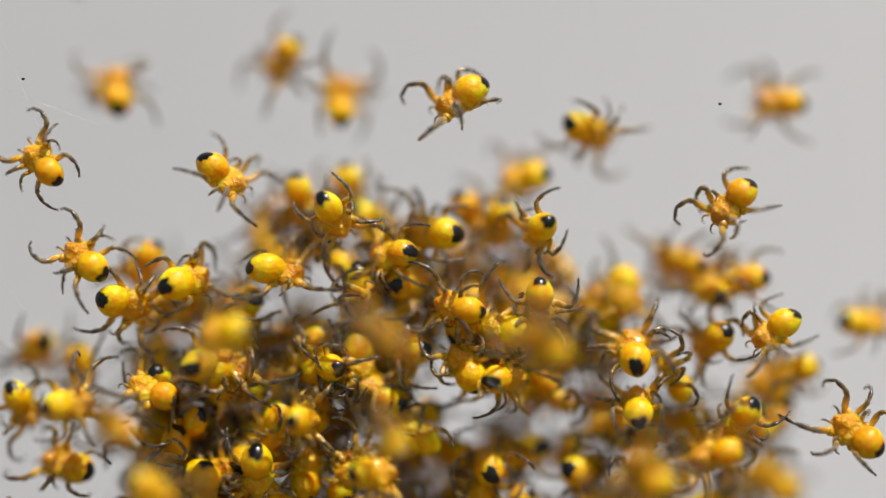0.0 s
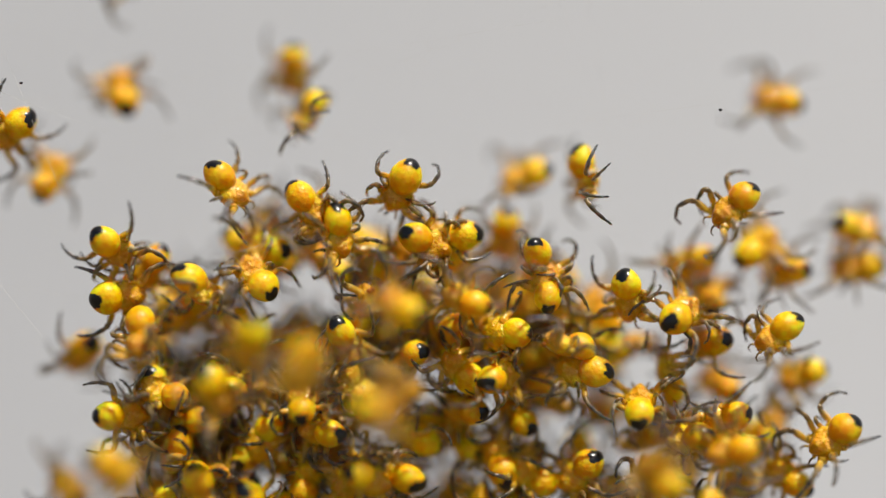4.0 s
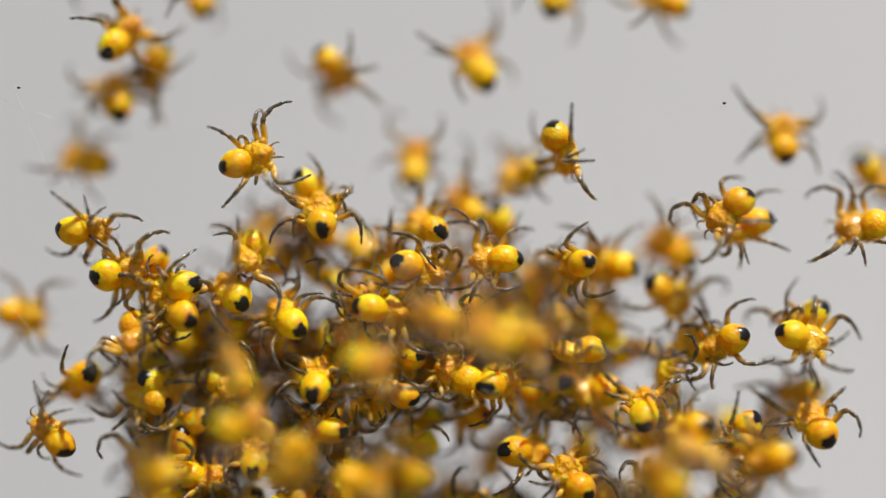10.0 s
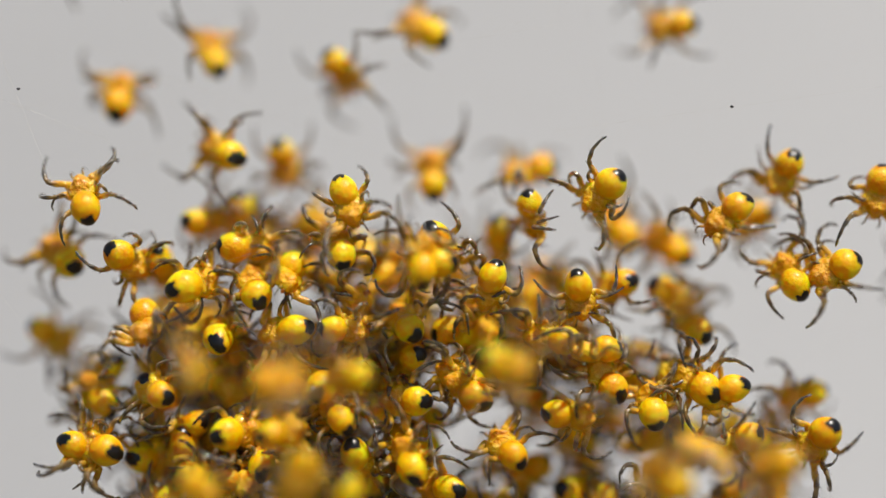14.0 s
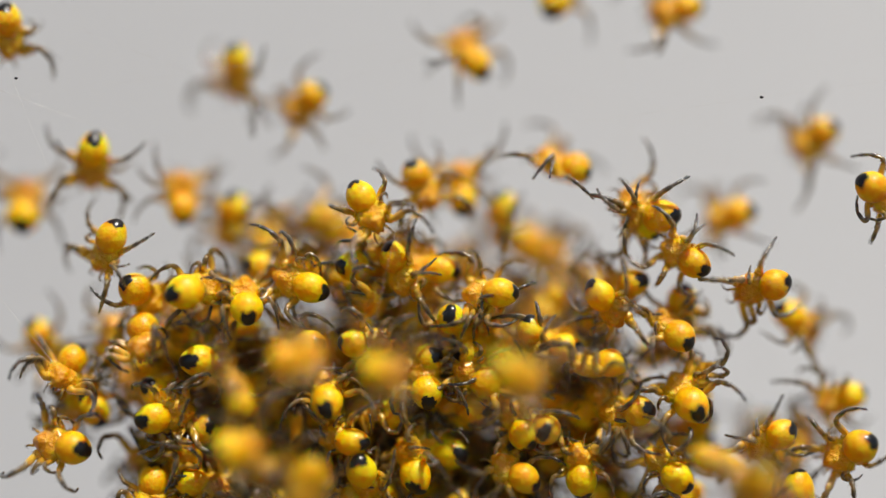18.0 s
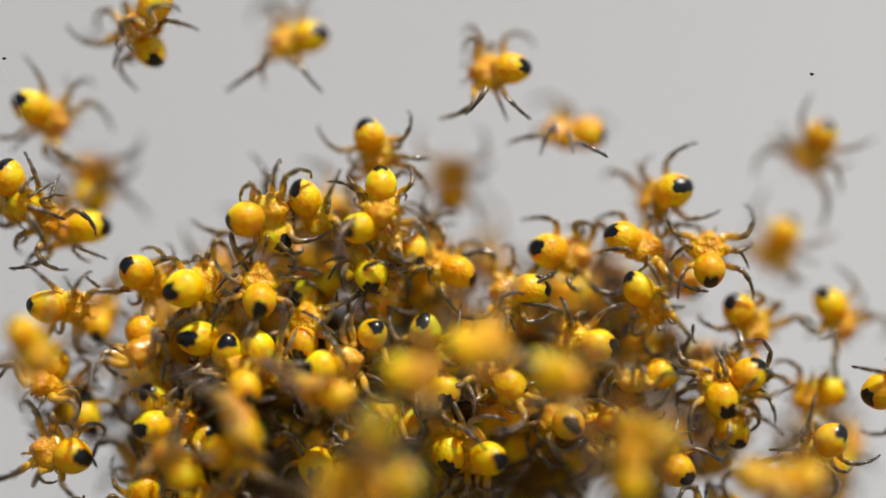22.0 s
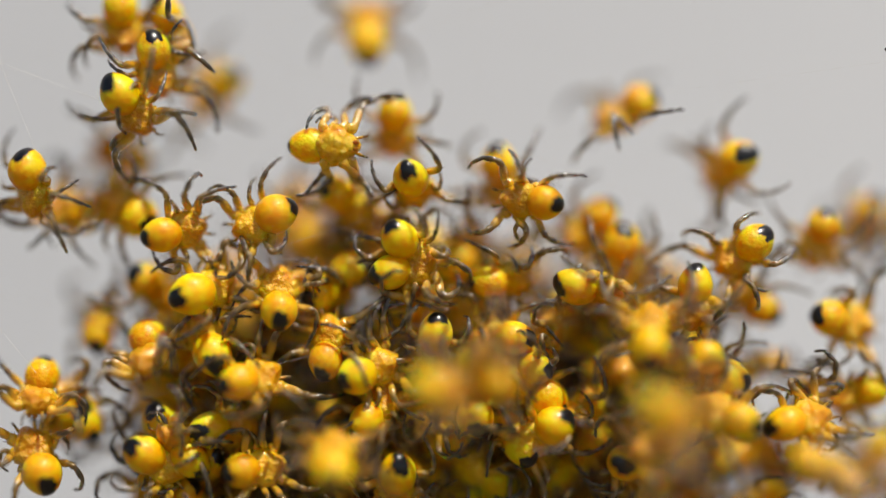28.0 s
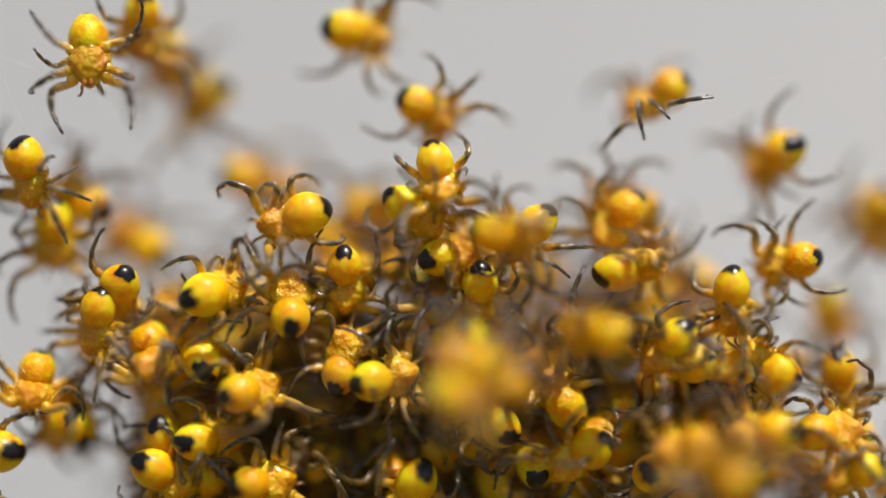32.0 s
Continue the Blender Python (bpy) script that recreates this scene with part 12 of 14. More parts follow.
    walk(one, [(0, at(3.5, 3.17, -8.08, 178, 19, -53)), (6.9, at(3.86, 3.17, -8.13, 175, 19, -53)), (32, at(3.4, 3.17, -8.38, 216, 19, -53))])
    stride(one)
    one = spiderling(958, "walk", 0.92, INSIDE)
    walk(one, [(0, at(-6.81, 0.34, -6.46, 195, -10, 47)), (21.0, at(-7.01, 0.34, -6.22, 182, -10, 47)), (32, at(-6.91, 0.34, -6.53, 231, -10, 47))])
    stride(one)
    one = spiderling(959, "reach", 0.98, INSIDE)
    walk(one, [(0, at(-7.96, 0.62, -3.81, 100, 23, 1)), (6.8, at(-8.03, 0.62, -3.69, 138, 23, 1)), (32, at(-8.07, 0.62, -4.05, 103, 23, 1))])
    stride(one)
    one = spiderling(960, "gather", 1.02, INSIDE)
    walk(one, [(0, at(-8.23, 2.3, -3.16, 76, 0, 169)), (7.8, at(-8.06, 2.3, -2.91, 83, 0, 169)), (32, at(-8.1, 2.3, -3.23, 81, 0, 169))])
    stride(one)
    one = spiderling(961, "gather", 0.94, INSIDE)
    walk(one, [(0, at(-8.66, 2.8, -7.59, 141, 10, -151)), (13.5, at(-8.69, 2.8, -7.63, 151, 10, -151)), (32, at(-8.45, 2.8, -7.62, 113, 10, -151))])
    stride(one)
    one = spiderling(962, "spread", 0.92, INSIDE)
    walk(one, [(0, at(-6.79, 2.03, -3.91, 288, 26, -4)), (6.6, at(-6.87, 2.03, -3.72, 249, 26, -4)), (32, at(-6.58, 2.03, -3.8, 309, 26, -4))])
    stride(one)
    one = spiderling(963, "walk", 1.02, INSIDE)
    walk(one, [(0, at(-2.2, 1.23, -8.15, 245, -23, -7)), (6.9, at(-2.06, 1.23, -8.38, 228, -23, -7)), (32, at(-2.01, 1.23, -8.02, 220, -23, -7))])
    stride(one)
    one = spiderling(964, "hang", 1.04, INSIDE)
    walk(one, [(0, at(3.79, 2.36, -3.37, 348, -21, -55)), (25.0, at(3.94, 2.36, -3.53, 329, -21, -55)), (32, at(3.92, 2.36, -3.67, 354, -21, -55))])
    stride(one)
    one = spiderling(965, "gather", 0.93, INSIDE)
    walk(one, [(0, at(-6.14, 1.57, -3.2, 98, -7, 6)), (15.5, at(-6.29, 1.57, -3.47, 101, -7, 6)), (19, at(-6.19, 3.47, -3.44, 100, -7, 6)), (32, at(-5.82, 3.47, -3.35, 96, -7, 6))])
    stride(one)
    one = spiderling(966, "walk", 0.94, INSIDE)
    walk(one, [(0, at(-8.23, 3.25, -9.11, 4, -14, 38)), (9.5, at(-8.03, 3.25, -8.85, 26, -14, 38)), (32, at(-8.58, 3.25, -9.34, 32, -14, 38))])
    stride(one)
    one = spiderling(967, "gather", 0.93, INSIDE)
    walk(one, [(0, at(0.64, 0.39, -3.76, 302, -15, 1)), (13.0, at(0.68, 0.39, -3.62, 336, -15, 1)), (32, at(0.38, 0.39, -3.47, 300, -15, 1))])
    stride(one)
    one = spiderling(968, "walk", 0.98, INSIDE)
    walk(one, [(0, at(2.22, 1.97, -3.29, 151, -6, -48)), (7.2, at(2.24, 1.97, -3.2, 191, -6, -48)), (32, at(2.45, 1.97, -3.15, 136, -6, -48))])
    stride(one)
    one = spiderling(969, "walk", 1.04, INSIDE)
    walk(one, [(0, at(-8.38, 1.81, -4.53, 221, 14, -85)), (9.5, at(-8.17, 1.81, -4.27, 203, 14, -85)), (32, at(-8.07, 1.81, -4.52, 189, 14, -85))])
    stride(one)
    one = spiderling(970, "hang", 0.96, INSIDE)
    walk(one, [(0, at(-0.94, 3.17, -1.74, 118, -22, -130)), (11.6, at(-1.22, 3.17, -1.87, 129, -22, -130)), (32, at(-0.91, 3.17, -1.57, 135, -22, -130))])
    stride(one)
    one = spiderling(971, "spread", 0.97, INSIDE)
    walk(one, [(0, at(-3.66, 2.1, -2.54, 107, 3, 6)), (15.0, at(-3.91, 2.1, -2.56, 104, 3, 6)), (32, at(-3.36, 2.1, -2.37, 119, 3, 6))])
    stride(one)
    one = spiderling(972, "reach", 1, INSIDE)
    walk(one, [(0, at(-0.43, 2.84, -8, 264, 34, 40)), (16.2, at(-0.08, 2.84, -8.04, 282, 34, 40)), (32, at(-0.55, 2.84, -7.94, 252, 34, 40))])
    stride(one)
    one = spiderling(973, "spread", 0.97, INSIDE)
    walk(one, [(0, at(-5.64, 1.57, -7.4, 24, 38, -16)), (14.4, at(-5.64, 1.57, -7.28, 37, 38, -16)), (32, at(-5.87, 1.57, -7.46, 25, 38, -16))])
    stride(one)
    one = spiderling(974, "gather", 0.93, INSIDE)
    walk(one, [(0, at(-1.59, 1.84, -8.51, 287, 2, 155)), (16.9, at(-1.31, 1.84, -8.42, 251, 2, 155)), (32, at(-1.37, 1.84, -8.66, 313, 2, 155))])
    stride(one)
    one = spiderling(975, "reach", 1, INSIDE)
    walk(one, [(0, at(0.46, 0.62, -2.54, 250, 17, 88)), (10.9, at(0.15, 0.62, -2.29, 220, 17, 88)), (32, at(0.45, 0.62, -2.77, 270, 17, 88))])
    stride(one)
    one = spiderling(976, "walk", 1.03, INSIDE)
    walk(one, [(0, at(-7.03, 3.23, -3.54, 114, 30, -148)), (8.3, at(-7.39, 3.23, -3.65, 76, 30, -148)), (32, at(-6.93, 3.23, -3.38, 93, 30, -148))])
    stride(one)
    one = spiderling(977, "reach", 0.92, INSIDE)
    walk(one, [(0, at(-2.01, 0.74, -6.37, 328, -17, -162)), (13.3, at(-2.05, 0.74, -6.46, 333, -17, -162)), (32, at(-2.18, 0.74, -6.62, 305, -17, -162))])
    stride(one)
    one = spiderling(978, "walk", 0.94, INSIDE)
    walk(one, [(0, at(-6.98, 1.82, -1.74, 161, 9, 179)), (13.2, at(-7.22, 1.82, -2.02, 181, 9, 179)), (32, at(-7.08, 1.82, -1.44, 138, 9, 179))])
    stride(one)
    one = spiderling(979, "gather", 0.93, INSIDE)
    walk(one, [(0, at(-0.75, 0.52, -3.11, 14, 37, -25)), (23.4, at(-0.83, 0.52, -2.94, 26, 37, -25)), (32, at(-1.08, 0.52, -3.35, -14, 37, -25))])
    stride(one)
    one = spiderling(980, "gather", 0.99, INSIDE)
    walk(one, [(0, at(-3.46, 3.07, -2.93, 44, 26, -136)), (21.3, at(-3.34, 3.07, -2.79, 30, 26, -136)), (32, at(-3.59, 3.07, -2.71, 62, 26, -136))])
    stride(one)
    one = spiderling(981, "walk", 1.02, INSIDE)
    walk(one, [(0, at(-2.28, 1.5, -4.43, 307, 14, 53)), (19.9, at(-1.88, 3.4, -4.23, 305, 14, 53)), (32, at(-2.07, 3.4, -4.29, 324, 14, 53))])
    stride(one)
    one = spiderling(982, "walk", 0.97, INSIDE)
    walk(one, [(0, at(1.53, 2.15, -7.94, 178, -1, -149)), (6.7, at(1.73, 2.15, -7.71, 177, -1, -149)), (32, at(1.34, 2.15, -7.89, 173, -1, -149))])
    stride(one)
    one = spiderling(983, "hang", 1.03, INSIDE)
    walk(one, [(0, at(-2.16, 3.34, -3.07, 167, -13, -7)), (21.7, at(-1.94, 3.34, -3, 170, -13, -7)), (32, at(-2.12, 3.34, -2.83, 186, -13, -7))])
    stride(one)
    one = spiderling(984, "reach", 1, INSIDE)
    walk(one, [(0, at(-4.17, 2.33, -6.57, 212, 29, -76)), (11.7, at(-3.98, 2.33, -6.78, 174, 29, -76)), (32, at(-4.32, 2.33, -6.8, 228, 29, -76))])
    stride(one)
    one = spiderling(985, "hang", 1, INSIDE)
    walk(one, [(0, at(-2.87, 0.58, -6.96, 253, 2, 154)), (7.1, at(-2.74, 0.58, -7.24, 275, 2, 154)), (32, at(-3.19, 0.58, -6.98, 277, 2, 154))])
    stride(one)
    one = spiderling(986, "gather", 0.92, INSIDE)
    walk(one, [(0, at(-7.48, 0.84, -7.92, 122, 39, -128)), (20.5, at(-7.22, 0.84, -7.78, 106, 39, -128)), (32, at(-7.23, 0.84, -7.83, 105, 39, -128))])
    stride(one)
    one = spiderling(987, "walk", 0.97, INSIDE)
    walk(one, [(0, at(-3.6, 0.7, -3.6, 169, -9, -64)), (13.9, at(-3.58, 0.7, -3.81, 185, -9, -64)), (19, at(-3.55, 2.6, -3.69, 182, -9, -64)), (32, at(-3.48, 2.6, -3.38, 173, -9, -64))])
    stride(one)
    one = spiderling(988, "gather", 0.97, INSIDE)
    walk(one, [(0, at(-0.65, 0.85, -5.62, 315, 9, -137)), (23.2, at(-0.59, 0.85, -5.34, 340, 9, -137)), (32, at(-0.87, 0.85, -5.6, 292, 9, -137))])
    stride(one)
    one = spiderling(989, "hang", 0.94, INSIDE)
    walk(one, [(0, at(-3.94, 0.68, -6.77, 257, -10, -18)), (14.4, at(-4.02, 0.68, -6.96, 235, -10, -18)), (32, at(-4.18, 0.68, -6.53, 246, -10, -18))])
    stride(one)
    one = spiderling(990, "gather", 1.04, INSIDE)
    walk(one, [(0, at(-5.04, 0.84, -8.2, 337, 24, -47)), (23.7, at(-5.36, 0.84, -7.94, 357, 24, -47)), (32, at(-4.8, 0.84, -8.14, 340, 24, -47))])
    stride(one)
    one = spiderling(991, "spread", 0.97, INSIDE)
    walk(one, [(0, at(-5.74, 0.31, -7.86, 116, 8, -5)), (21.9, at(-6.13, 0.31, -8.1, 81, 8, -5)), (32, at(-5.36, 0.31, -8.03, 148, 8, -5))])
    stride(one)
    one = spiderling(992, "walk", 0.96, INSIDE)
    walk(one, [(0, at(-2.81, 1.49, -2.77, 86, 14, -80)), (10, at(-3.14, 1.49, -2.52, 117, 14, -80)), (19, at(-3.1, 3.39, -2.65, 118, 14, -80)), (32, at(-3.04, 3.39, -2.84, 119, 14, -80))])
    stride(one)
    one = spiderling(993, "hang", 0.94, INSIDE)
    walk(one, [(0, at(-6.49, 2.94, -6.55, 246, 31, -128)), (19.2, at(-6.13, 2.94, -6.33, 245, 31, -128)), (32, at(-6.41, 2.94, -6.49, 286, 31, -128))])
    stride(one)
    one = spiderling(994, "gather", 0.95, INSIDE)
    walk(one, [(0, at(-2.39, 0.59, -3.06, 89, 5, -140)), (8.9, at(-2.59, 0.59, -3.17, 76, 5, -140)), (19, at(-2.34, 2.49, -3.1, 89, 5, -140)), (32, at(-2.02, 2.49, -3, 106, 5, -140))])
    stride(one)
    one = spiderling(995, "gather", 0.95, INSIDE)
    walk(one, [(0, at(-4.39, 1.66, -2.76, 9, -1, 40)), (24.8, at(-4.49, 1.66, -2.55, 20, -1, 40)), (32, at(-4.13, 1.66, -2.65, -4, -1, 40))])
    stride(one)
    one = spiderling(996, "hang", 1.02, INSIDE)
    walk(one, [(0, at(-7.42, 2.78, -6.9, 181, 1, 152)), (13.0, at(-7.12, 2.78, -6.72, 185, 1, 152)), (32, at(-7.11, 2.78, -7.09, 188, 1, 152))])
    stride(one)
    one = spiderling(997, "hang", 1.04, INSIDE)
    walk(one, [(0, at(-2.32, 3.13, -6.47, 174, -19, -165)), (6.3, at(-2.41, 3.13, -6.67, 158, -19, -165)), (32, at(-2.6, 3.13, -6.38, 193, -19, -165))])
    stride(one)
    one = spiderling(998, "walk", 0.93, INSIDE)
    walk(one, [(0, at(-2.82, 1.79, -3.69, 309, -22, 60)), (9.9, at(-2.76, 1.79, -3.98, 275, -22, 60)), (32, at(-2.89, 1.79, -3.4, 281, -22, 60))])
    stride(one)
    one = spiderling(999, "hang", 0.97, INSIDE)
    walk(one, [(0, at(0.58, 0.35, -8.87, 138, 14, -130)), (22.5, at(0.29, 0.35, -8.86, 122, 14, -130)), (32, at(0.31, 0.35, -8.84, 124, 14, -130))])
    stride(one)
    one = spiderling(1000, "reach", 0.93, INSIDE)
    walk(one, [(0, at(4.83, 1.8, -2.94, 192, -14, -76)), (23.5, at(5.11, 1.8, -2.81, 171, -14, -76)), (32, at(4.74, 1.8, -2.97, 208, -14, -76))])
    stride(one)
    one = spiderling(1001, "hang", 0.98, INSIDE)
    walk(one, [(0, at(1.98, 2.98, -3.82, 192, 39, -50)), (9.0, at(1.94, 2.98, -3.62, 225, 39, -50)), (32, at(2.18, 2.98, -3.64, 229, 39, -50))])
    stride(one)
    one = spiderling(1002, "hang", 0.94, INSIDE)
    walk(one, [(0, at(4.79, 0.9, -6.9, 33, 18, -154)), (18.2, at(4.47, 0.9, -6.91, 46, 18, -154)), (32, at(4.83, 0.9, -6.85, 46, 18, -154))])
    stride(one)
    one = spiderling(1003, "hang", 0.99, INSIDE)
    walk(one, [(0, at(-4.28, 3.26, -9.25, 154, -3, 87)), (18.9, at(-4.35, 3.26, -9.5, 149, -3, 87)), (32, at(-4.56, 3.26, -9.14, 118, -3, 87))])
    stride(one)
    one = spiderling(1004, "gather", 1.01, INSIDE)
    walk(one, [(0, at(2.43, 1.83, -8.13, 179, -22, -25)), (16.2, at(2.6, 1.83, -7.93, 159, -22, -25)), (32, at(2.68, 1.83, -8.42, 217, -22, -25))])
    stride(one)
    one = spiderling(1005, "hang", 0.95, INSIDE)
    walk(one, [(0, at(-7.87, 1.87, -8.63, 338, 14, 28)), (17.8, at(-8.19, 1.87, -8.83, 355, 14, 28)), (32, at(-8.24, 1.87, -8.57, 317, 14, 28))])
    stride(one)
    one = spiderling(1006, "gather", 1.04, INSIDE)
    walk(one, [(0, at(-4.08, 1.52, -3.49, 165, -5, -120)), (13.5, at(-3.94, 1.52, -3.63, 194, -5, -120)), (19, at(-4.01, 3.42, -3.51, 177, -5, -120)), (32, at(-4.17, 3.42, -3.23, 136, -5, -120))])
    stride(one)
    one = spiderling(1007, "gather", 0.97, INSIDE)
    walk(one, [(0, at(2.66, 1.39, -4.08, 141, 5, 98)), (18.9, at(2.36, 1.39, -4.14, 159, 5, 98)), (32, at(2.36, 1.39, -3.92, 163, 5, 98))])
    stride(one)
    one = spiderling(1008, "gather", 0.97, INSIDE)
    walk(one, [(0, at(-1.08, 2.39, -2.55, 285, -21, -79)), (19.9, at(-1.3, 2.39, -2.52, 298, -21, -79)), (32, at(-1.32, 2.39, -2.4, 285, -21, -79))])
    stride(one)
    one = spiderling(1009, "hang", 0.93, INSIDE)
    walk(one, [(0, at(-7.19, 1.33, -6.45, 139, -6, 128)), (25.5, at(-7.34, 1.33, -6.46, 161, -6, 128)), (32, at(-7.48, 1.33, -6.64, 143, -6, 128))])
    stride(one)
    one = spiderling(1010, "hang", 0.95, INSIDE)
    walk(one, [(0, at(-2.07, 0.26, -7.5, 90, -9, -155)), (13.6, at(-2.39, 0.26, -7.49, 123, -9, -155)), (32, at(-2.19, 0.26, -7.22, 98, -9, -155))])
    stride(one)
    one = spiderling(1011, "hang", 1.02, INSIDE)
    walk(one, [(0, at(-8.03, 1.61, -5.39, 51, -25, -118)), (24.3, at(-8.03, 1.61, -5.13, 32, -25, -118)), (32, at(-8.07, 1.61, -5.14, 83, -25, -118))])
    stride(one)
    one = spiderling(1012, "hang", 0.96, INSIDE)
    walk(one, [(0, at(4.81, 3.23, -4.8, 349, -19, -29)), (21.7, at(5.01, 3.23, -5.06, 335, -19, -29)), (32, at(4.52, 3.23, -4.93, 359, -19, -29))])
    stride(one)
    one = spiderling(1013, "gather", 1.04, INSIDE)
    walk(one, [(0, at(3.56, 1.19, -6.44, 155, 35, -7)), (17.5, at(3.45, 1.19, -6.69, 160, 35, -7)), (32, at(3.73, 1.19, -6.46, 150, 35, -7))])
    stride(one)
    one = spiderling(1014, "reach", 1, INSIDE)
    walk(one, [(0, at(2.06, 1.27, -7.21, 79, 2, 32)), (20.2, at(1.67, 1.27, -6.95, 82, 2, 32)), (32, at(1.84, 1.27, -7.28, 43, 2, 32))])
    stride(one)
    one = spiderling(1015, "hang", 0.97, INSIDE)
    walk(one, [(0, at(5.75, 1.02, -6.6, 13, -23, -151)), (9.3, at(6.13, 1.02, -6.6, 7, -23, -151)), (32, at(5.76, 1.02, -6.57, 21, -23, -151))])
    stride(one)
    one = spiderling(1016, "walk", 0.94, INSIDE)
    walk(one, [(0, at(-6.88, 1.32, -7.21, 202, 4, -70)), (15.0, at(-6.63, 1.32, -7.33, 239, 4, -70)), (32, at(-7.26, 1.32, -7.35, 206, 4, -70))])
    stride(one)
    one = spiderling(1017, "hang", 0.97, INSIDE)
    walk(one, [(0, at(-5.88, 2.93, -3.86, 260, -2, -30)), (22.0, at(-5.76, 2.93, -3.64, 255, -2, -30)), (32, at(-5.59, 2.93, -3.92, 235, -2, -30))])
    stride(one)
    one = spiderling(1018, "walk", 1, INSIDE)
    walk(one, [(0, at(-4.25, 2.89, -4.63, 95, 28, 52)), (21.4, at(-3.95, 2.89, -4.84, 93, 28, 52)), (32, at(-3.89, 2.89, -4.57, 106, 28, 52))])
    stride(one)
    one = spiderling(1019, "gather", 0.97, INSIDE)
    walk(one, [(0, at(-6.63, 0.62, -3.69, 137, -3, -173)), (11.6, at(-6.26, 0.62, -3.65, 152, -3, -173)), (19, at(-6.51, 2.52, -3.73, 133, -3, -173)), (32, at(-6.96, 2.52, -3.86, 99, -3, -173))])
    stride(one)
    one = spiderling(1020, "gather", 0.98, INSIDE)
    walk(one, [(0, at(0.65, 1.82, -1.66, 132, -6, 18)), (19.0, at(0.69, 1.82, -1.53, 114, -6, 18)), (32, at(0.89, 1.82, -1.47, 148, -6, 18))])
    stride(one)
    one = spiderling(1021, "hang", 0.96, INSIDE)
    walk(one, [(0, at(3.37, 2.25, -0.94, 319, 20, 78)), (23.1, at(3.75, 2.25, -1.16, 328, 20, 78)), (32, at(3.5, 2.25, -0.83, 345, 20, 78))])
    stride(one)
    one = spiderling(1022, "hang", 0.92, INSIDE)
    walk(one, [(0, at(3.17, 2.57, -2.26, 122, 28, 173)), (18.0, at(3.53, 2.57, -2.42, 87, 28, 173)), (32, at(2.86, 2.57, -2.49, 158, 28, 173))])
    stride(one)
    one = spiderling(1023, "spread", 1.01, INSIDE)
    walk(one, [(0, at(1.82, 1.78, -2, 235, 13, -171)), (11.8, at(1.82, 1.78, -2.27, 232, 13, -171)), (32, at(2.16, 1.78, -1.74, 268, 13, -171))])
    stride(one)
    one = spiderling(1024, "hang", 0.99, INSIDE)
    walk(one, [(0, at(1.41, 2.58, -0.97, 49, 1, -13)), (8.2, at(1.58, 2.58, -1.14, 61, 1, -13)), (32, at(1.51, 2.58, -0.89, 66, 1, -13))])
    stride(one)
    one = spiderling(1025, "gather", 1, INSIDE)
    walk(one, [(0, at(-0.17, 2.38, -1.12, 80, -10, -108)), (6.7, at(-0.54, 2.38, -1.39, 88, -10, -108)), (32, at(-0.56, 2.38, -0.85, 62, -10, -108))])
    stride(one)
    one = spiderling(1026, "gather", 1.02, INSIDE)
    walk(one, [(0, at(1.41, 2.89, -1.91, 72, 4, 118)), (6.5, at(1.15, 2.89, -1.98, 66, 4, 118)), (32, at(1.67, 2.89, -2.18, 109, 4, 118))])
    stride(one)
    one = spiderling(1027, "walk", 1.04, INSIDE)
    walk(one, [(0, at(2.34, 3.23, -0.78, 106, 13, -152)), (20.7, at(2.69, 3.23, -0.74, 97, 13, -152)), (32, at(2.64, 3.23, -0.78, 71, 13, -152))])
    stride(one)
    one = spiderling(1028, "walk", 0.99, INSIDE)
    walk(one, [(0, at(2.27, 3.47, -2.29, 286, -15, 31)), (10.4, at(2.39, 3.47, -2.53, 271, -15, 31)), (32, at(2.01, 3.47, -2.57, 274, -15, 31))])
    stride(one)
    one = spiderling(1029, "gather", 1.01, INSIDE)
    walk(one, [(0, at(0.54, 3.28, -1.09, 288, -5, -164)), (23.8, at(0.28, 3.28, -0.91, 309, -5, -164)), (32, at(0.19, 3.28, -1.19, 295, -5, -164))])
    stride(one)
    one = spiderling(1030, "spread", 1.01, INSIDE)
    walk(one, [(0, at(2.48, 2.07, -1.3, 280, 25, 71)), (14.7, at(2.58, 2.07, -1.38, 247, 25, 71)), (32, at(2.79, 2.07, -1.15, 294, 25, 71))])
    stride(one)
    one = spiderling(1031, "hang", 1.03, INSIDE)
    walk(one, [(0, at(0.47, 2.76, -2.79, 127, -30, 92)), (6.0, at(0.46, 2.76, -2.91, 136, -30, 92)), (32, at(0.48, 2.76, -2.59, 164, -30, 92))])
    stride(one)
    one = spiderling(1032, "gather", 0.96, INSIDE)
    walk(one, [(0, at(1.67, 2.96, -2.87, 151, 39, 131)), (17.9, at(1.61, 2.96, -2.95, 171, 39, 131)), (32, at(1.44, 2.96, -2.66, 120, 39, 131))])
    stride(one)
    one = spiderling(1033, "gather", 0.94, INSIDE)
    walk(one, [(0, at(3.17, 1.79, -1.81, 146, 3, -111)), (7.7, at(3.4, 1.79, -1.91, 129, 3, -111)), (32, at(3.56, 1.79, -1.87, 136, 3, -111))])
    stride(one)
    one = spiderling(1034, "gather", 1.03, INSIDE)
    walk(one, [(0, at(5.86, 2.67, -6.95, 53, -12, -122)), (19.2, at(6.25, 2.67, -7.16, 63, -12, -122)), (32, at(5.56, 2.67, -6.82, 59, -12, -122))])
    stride(one)
    one = spiderling(1035, "spread", 0.93, INSIDE)
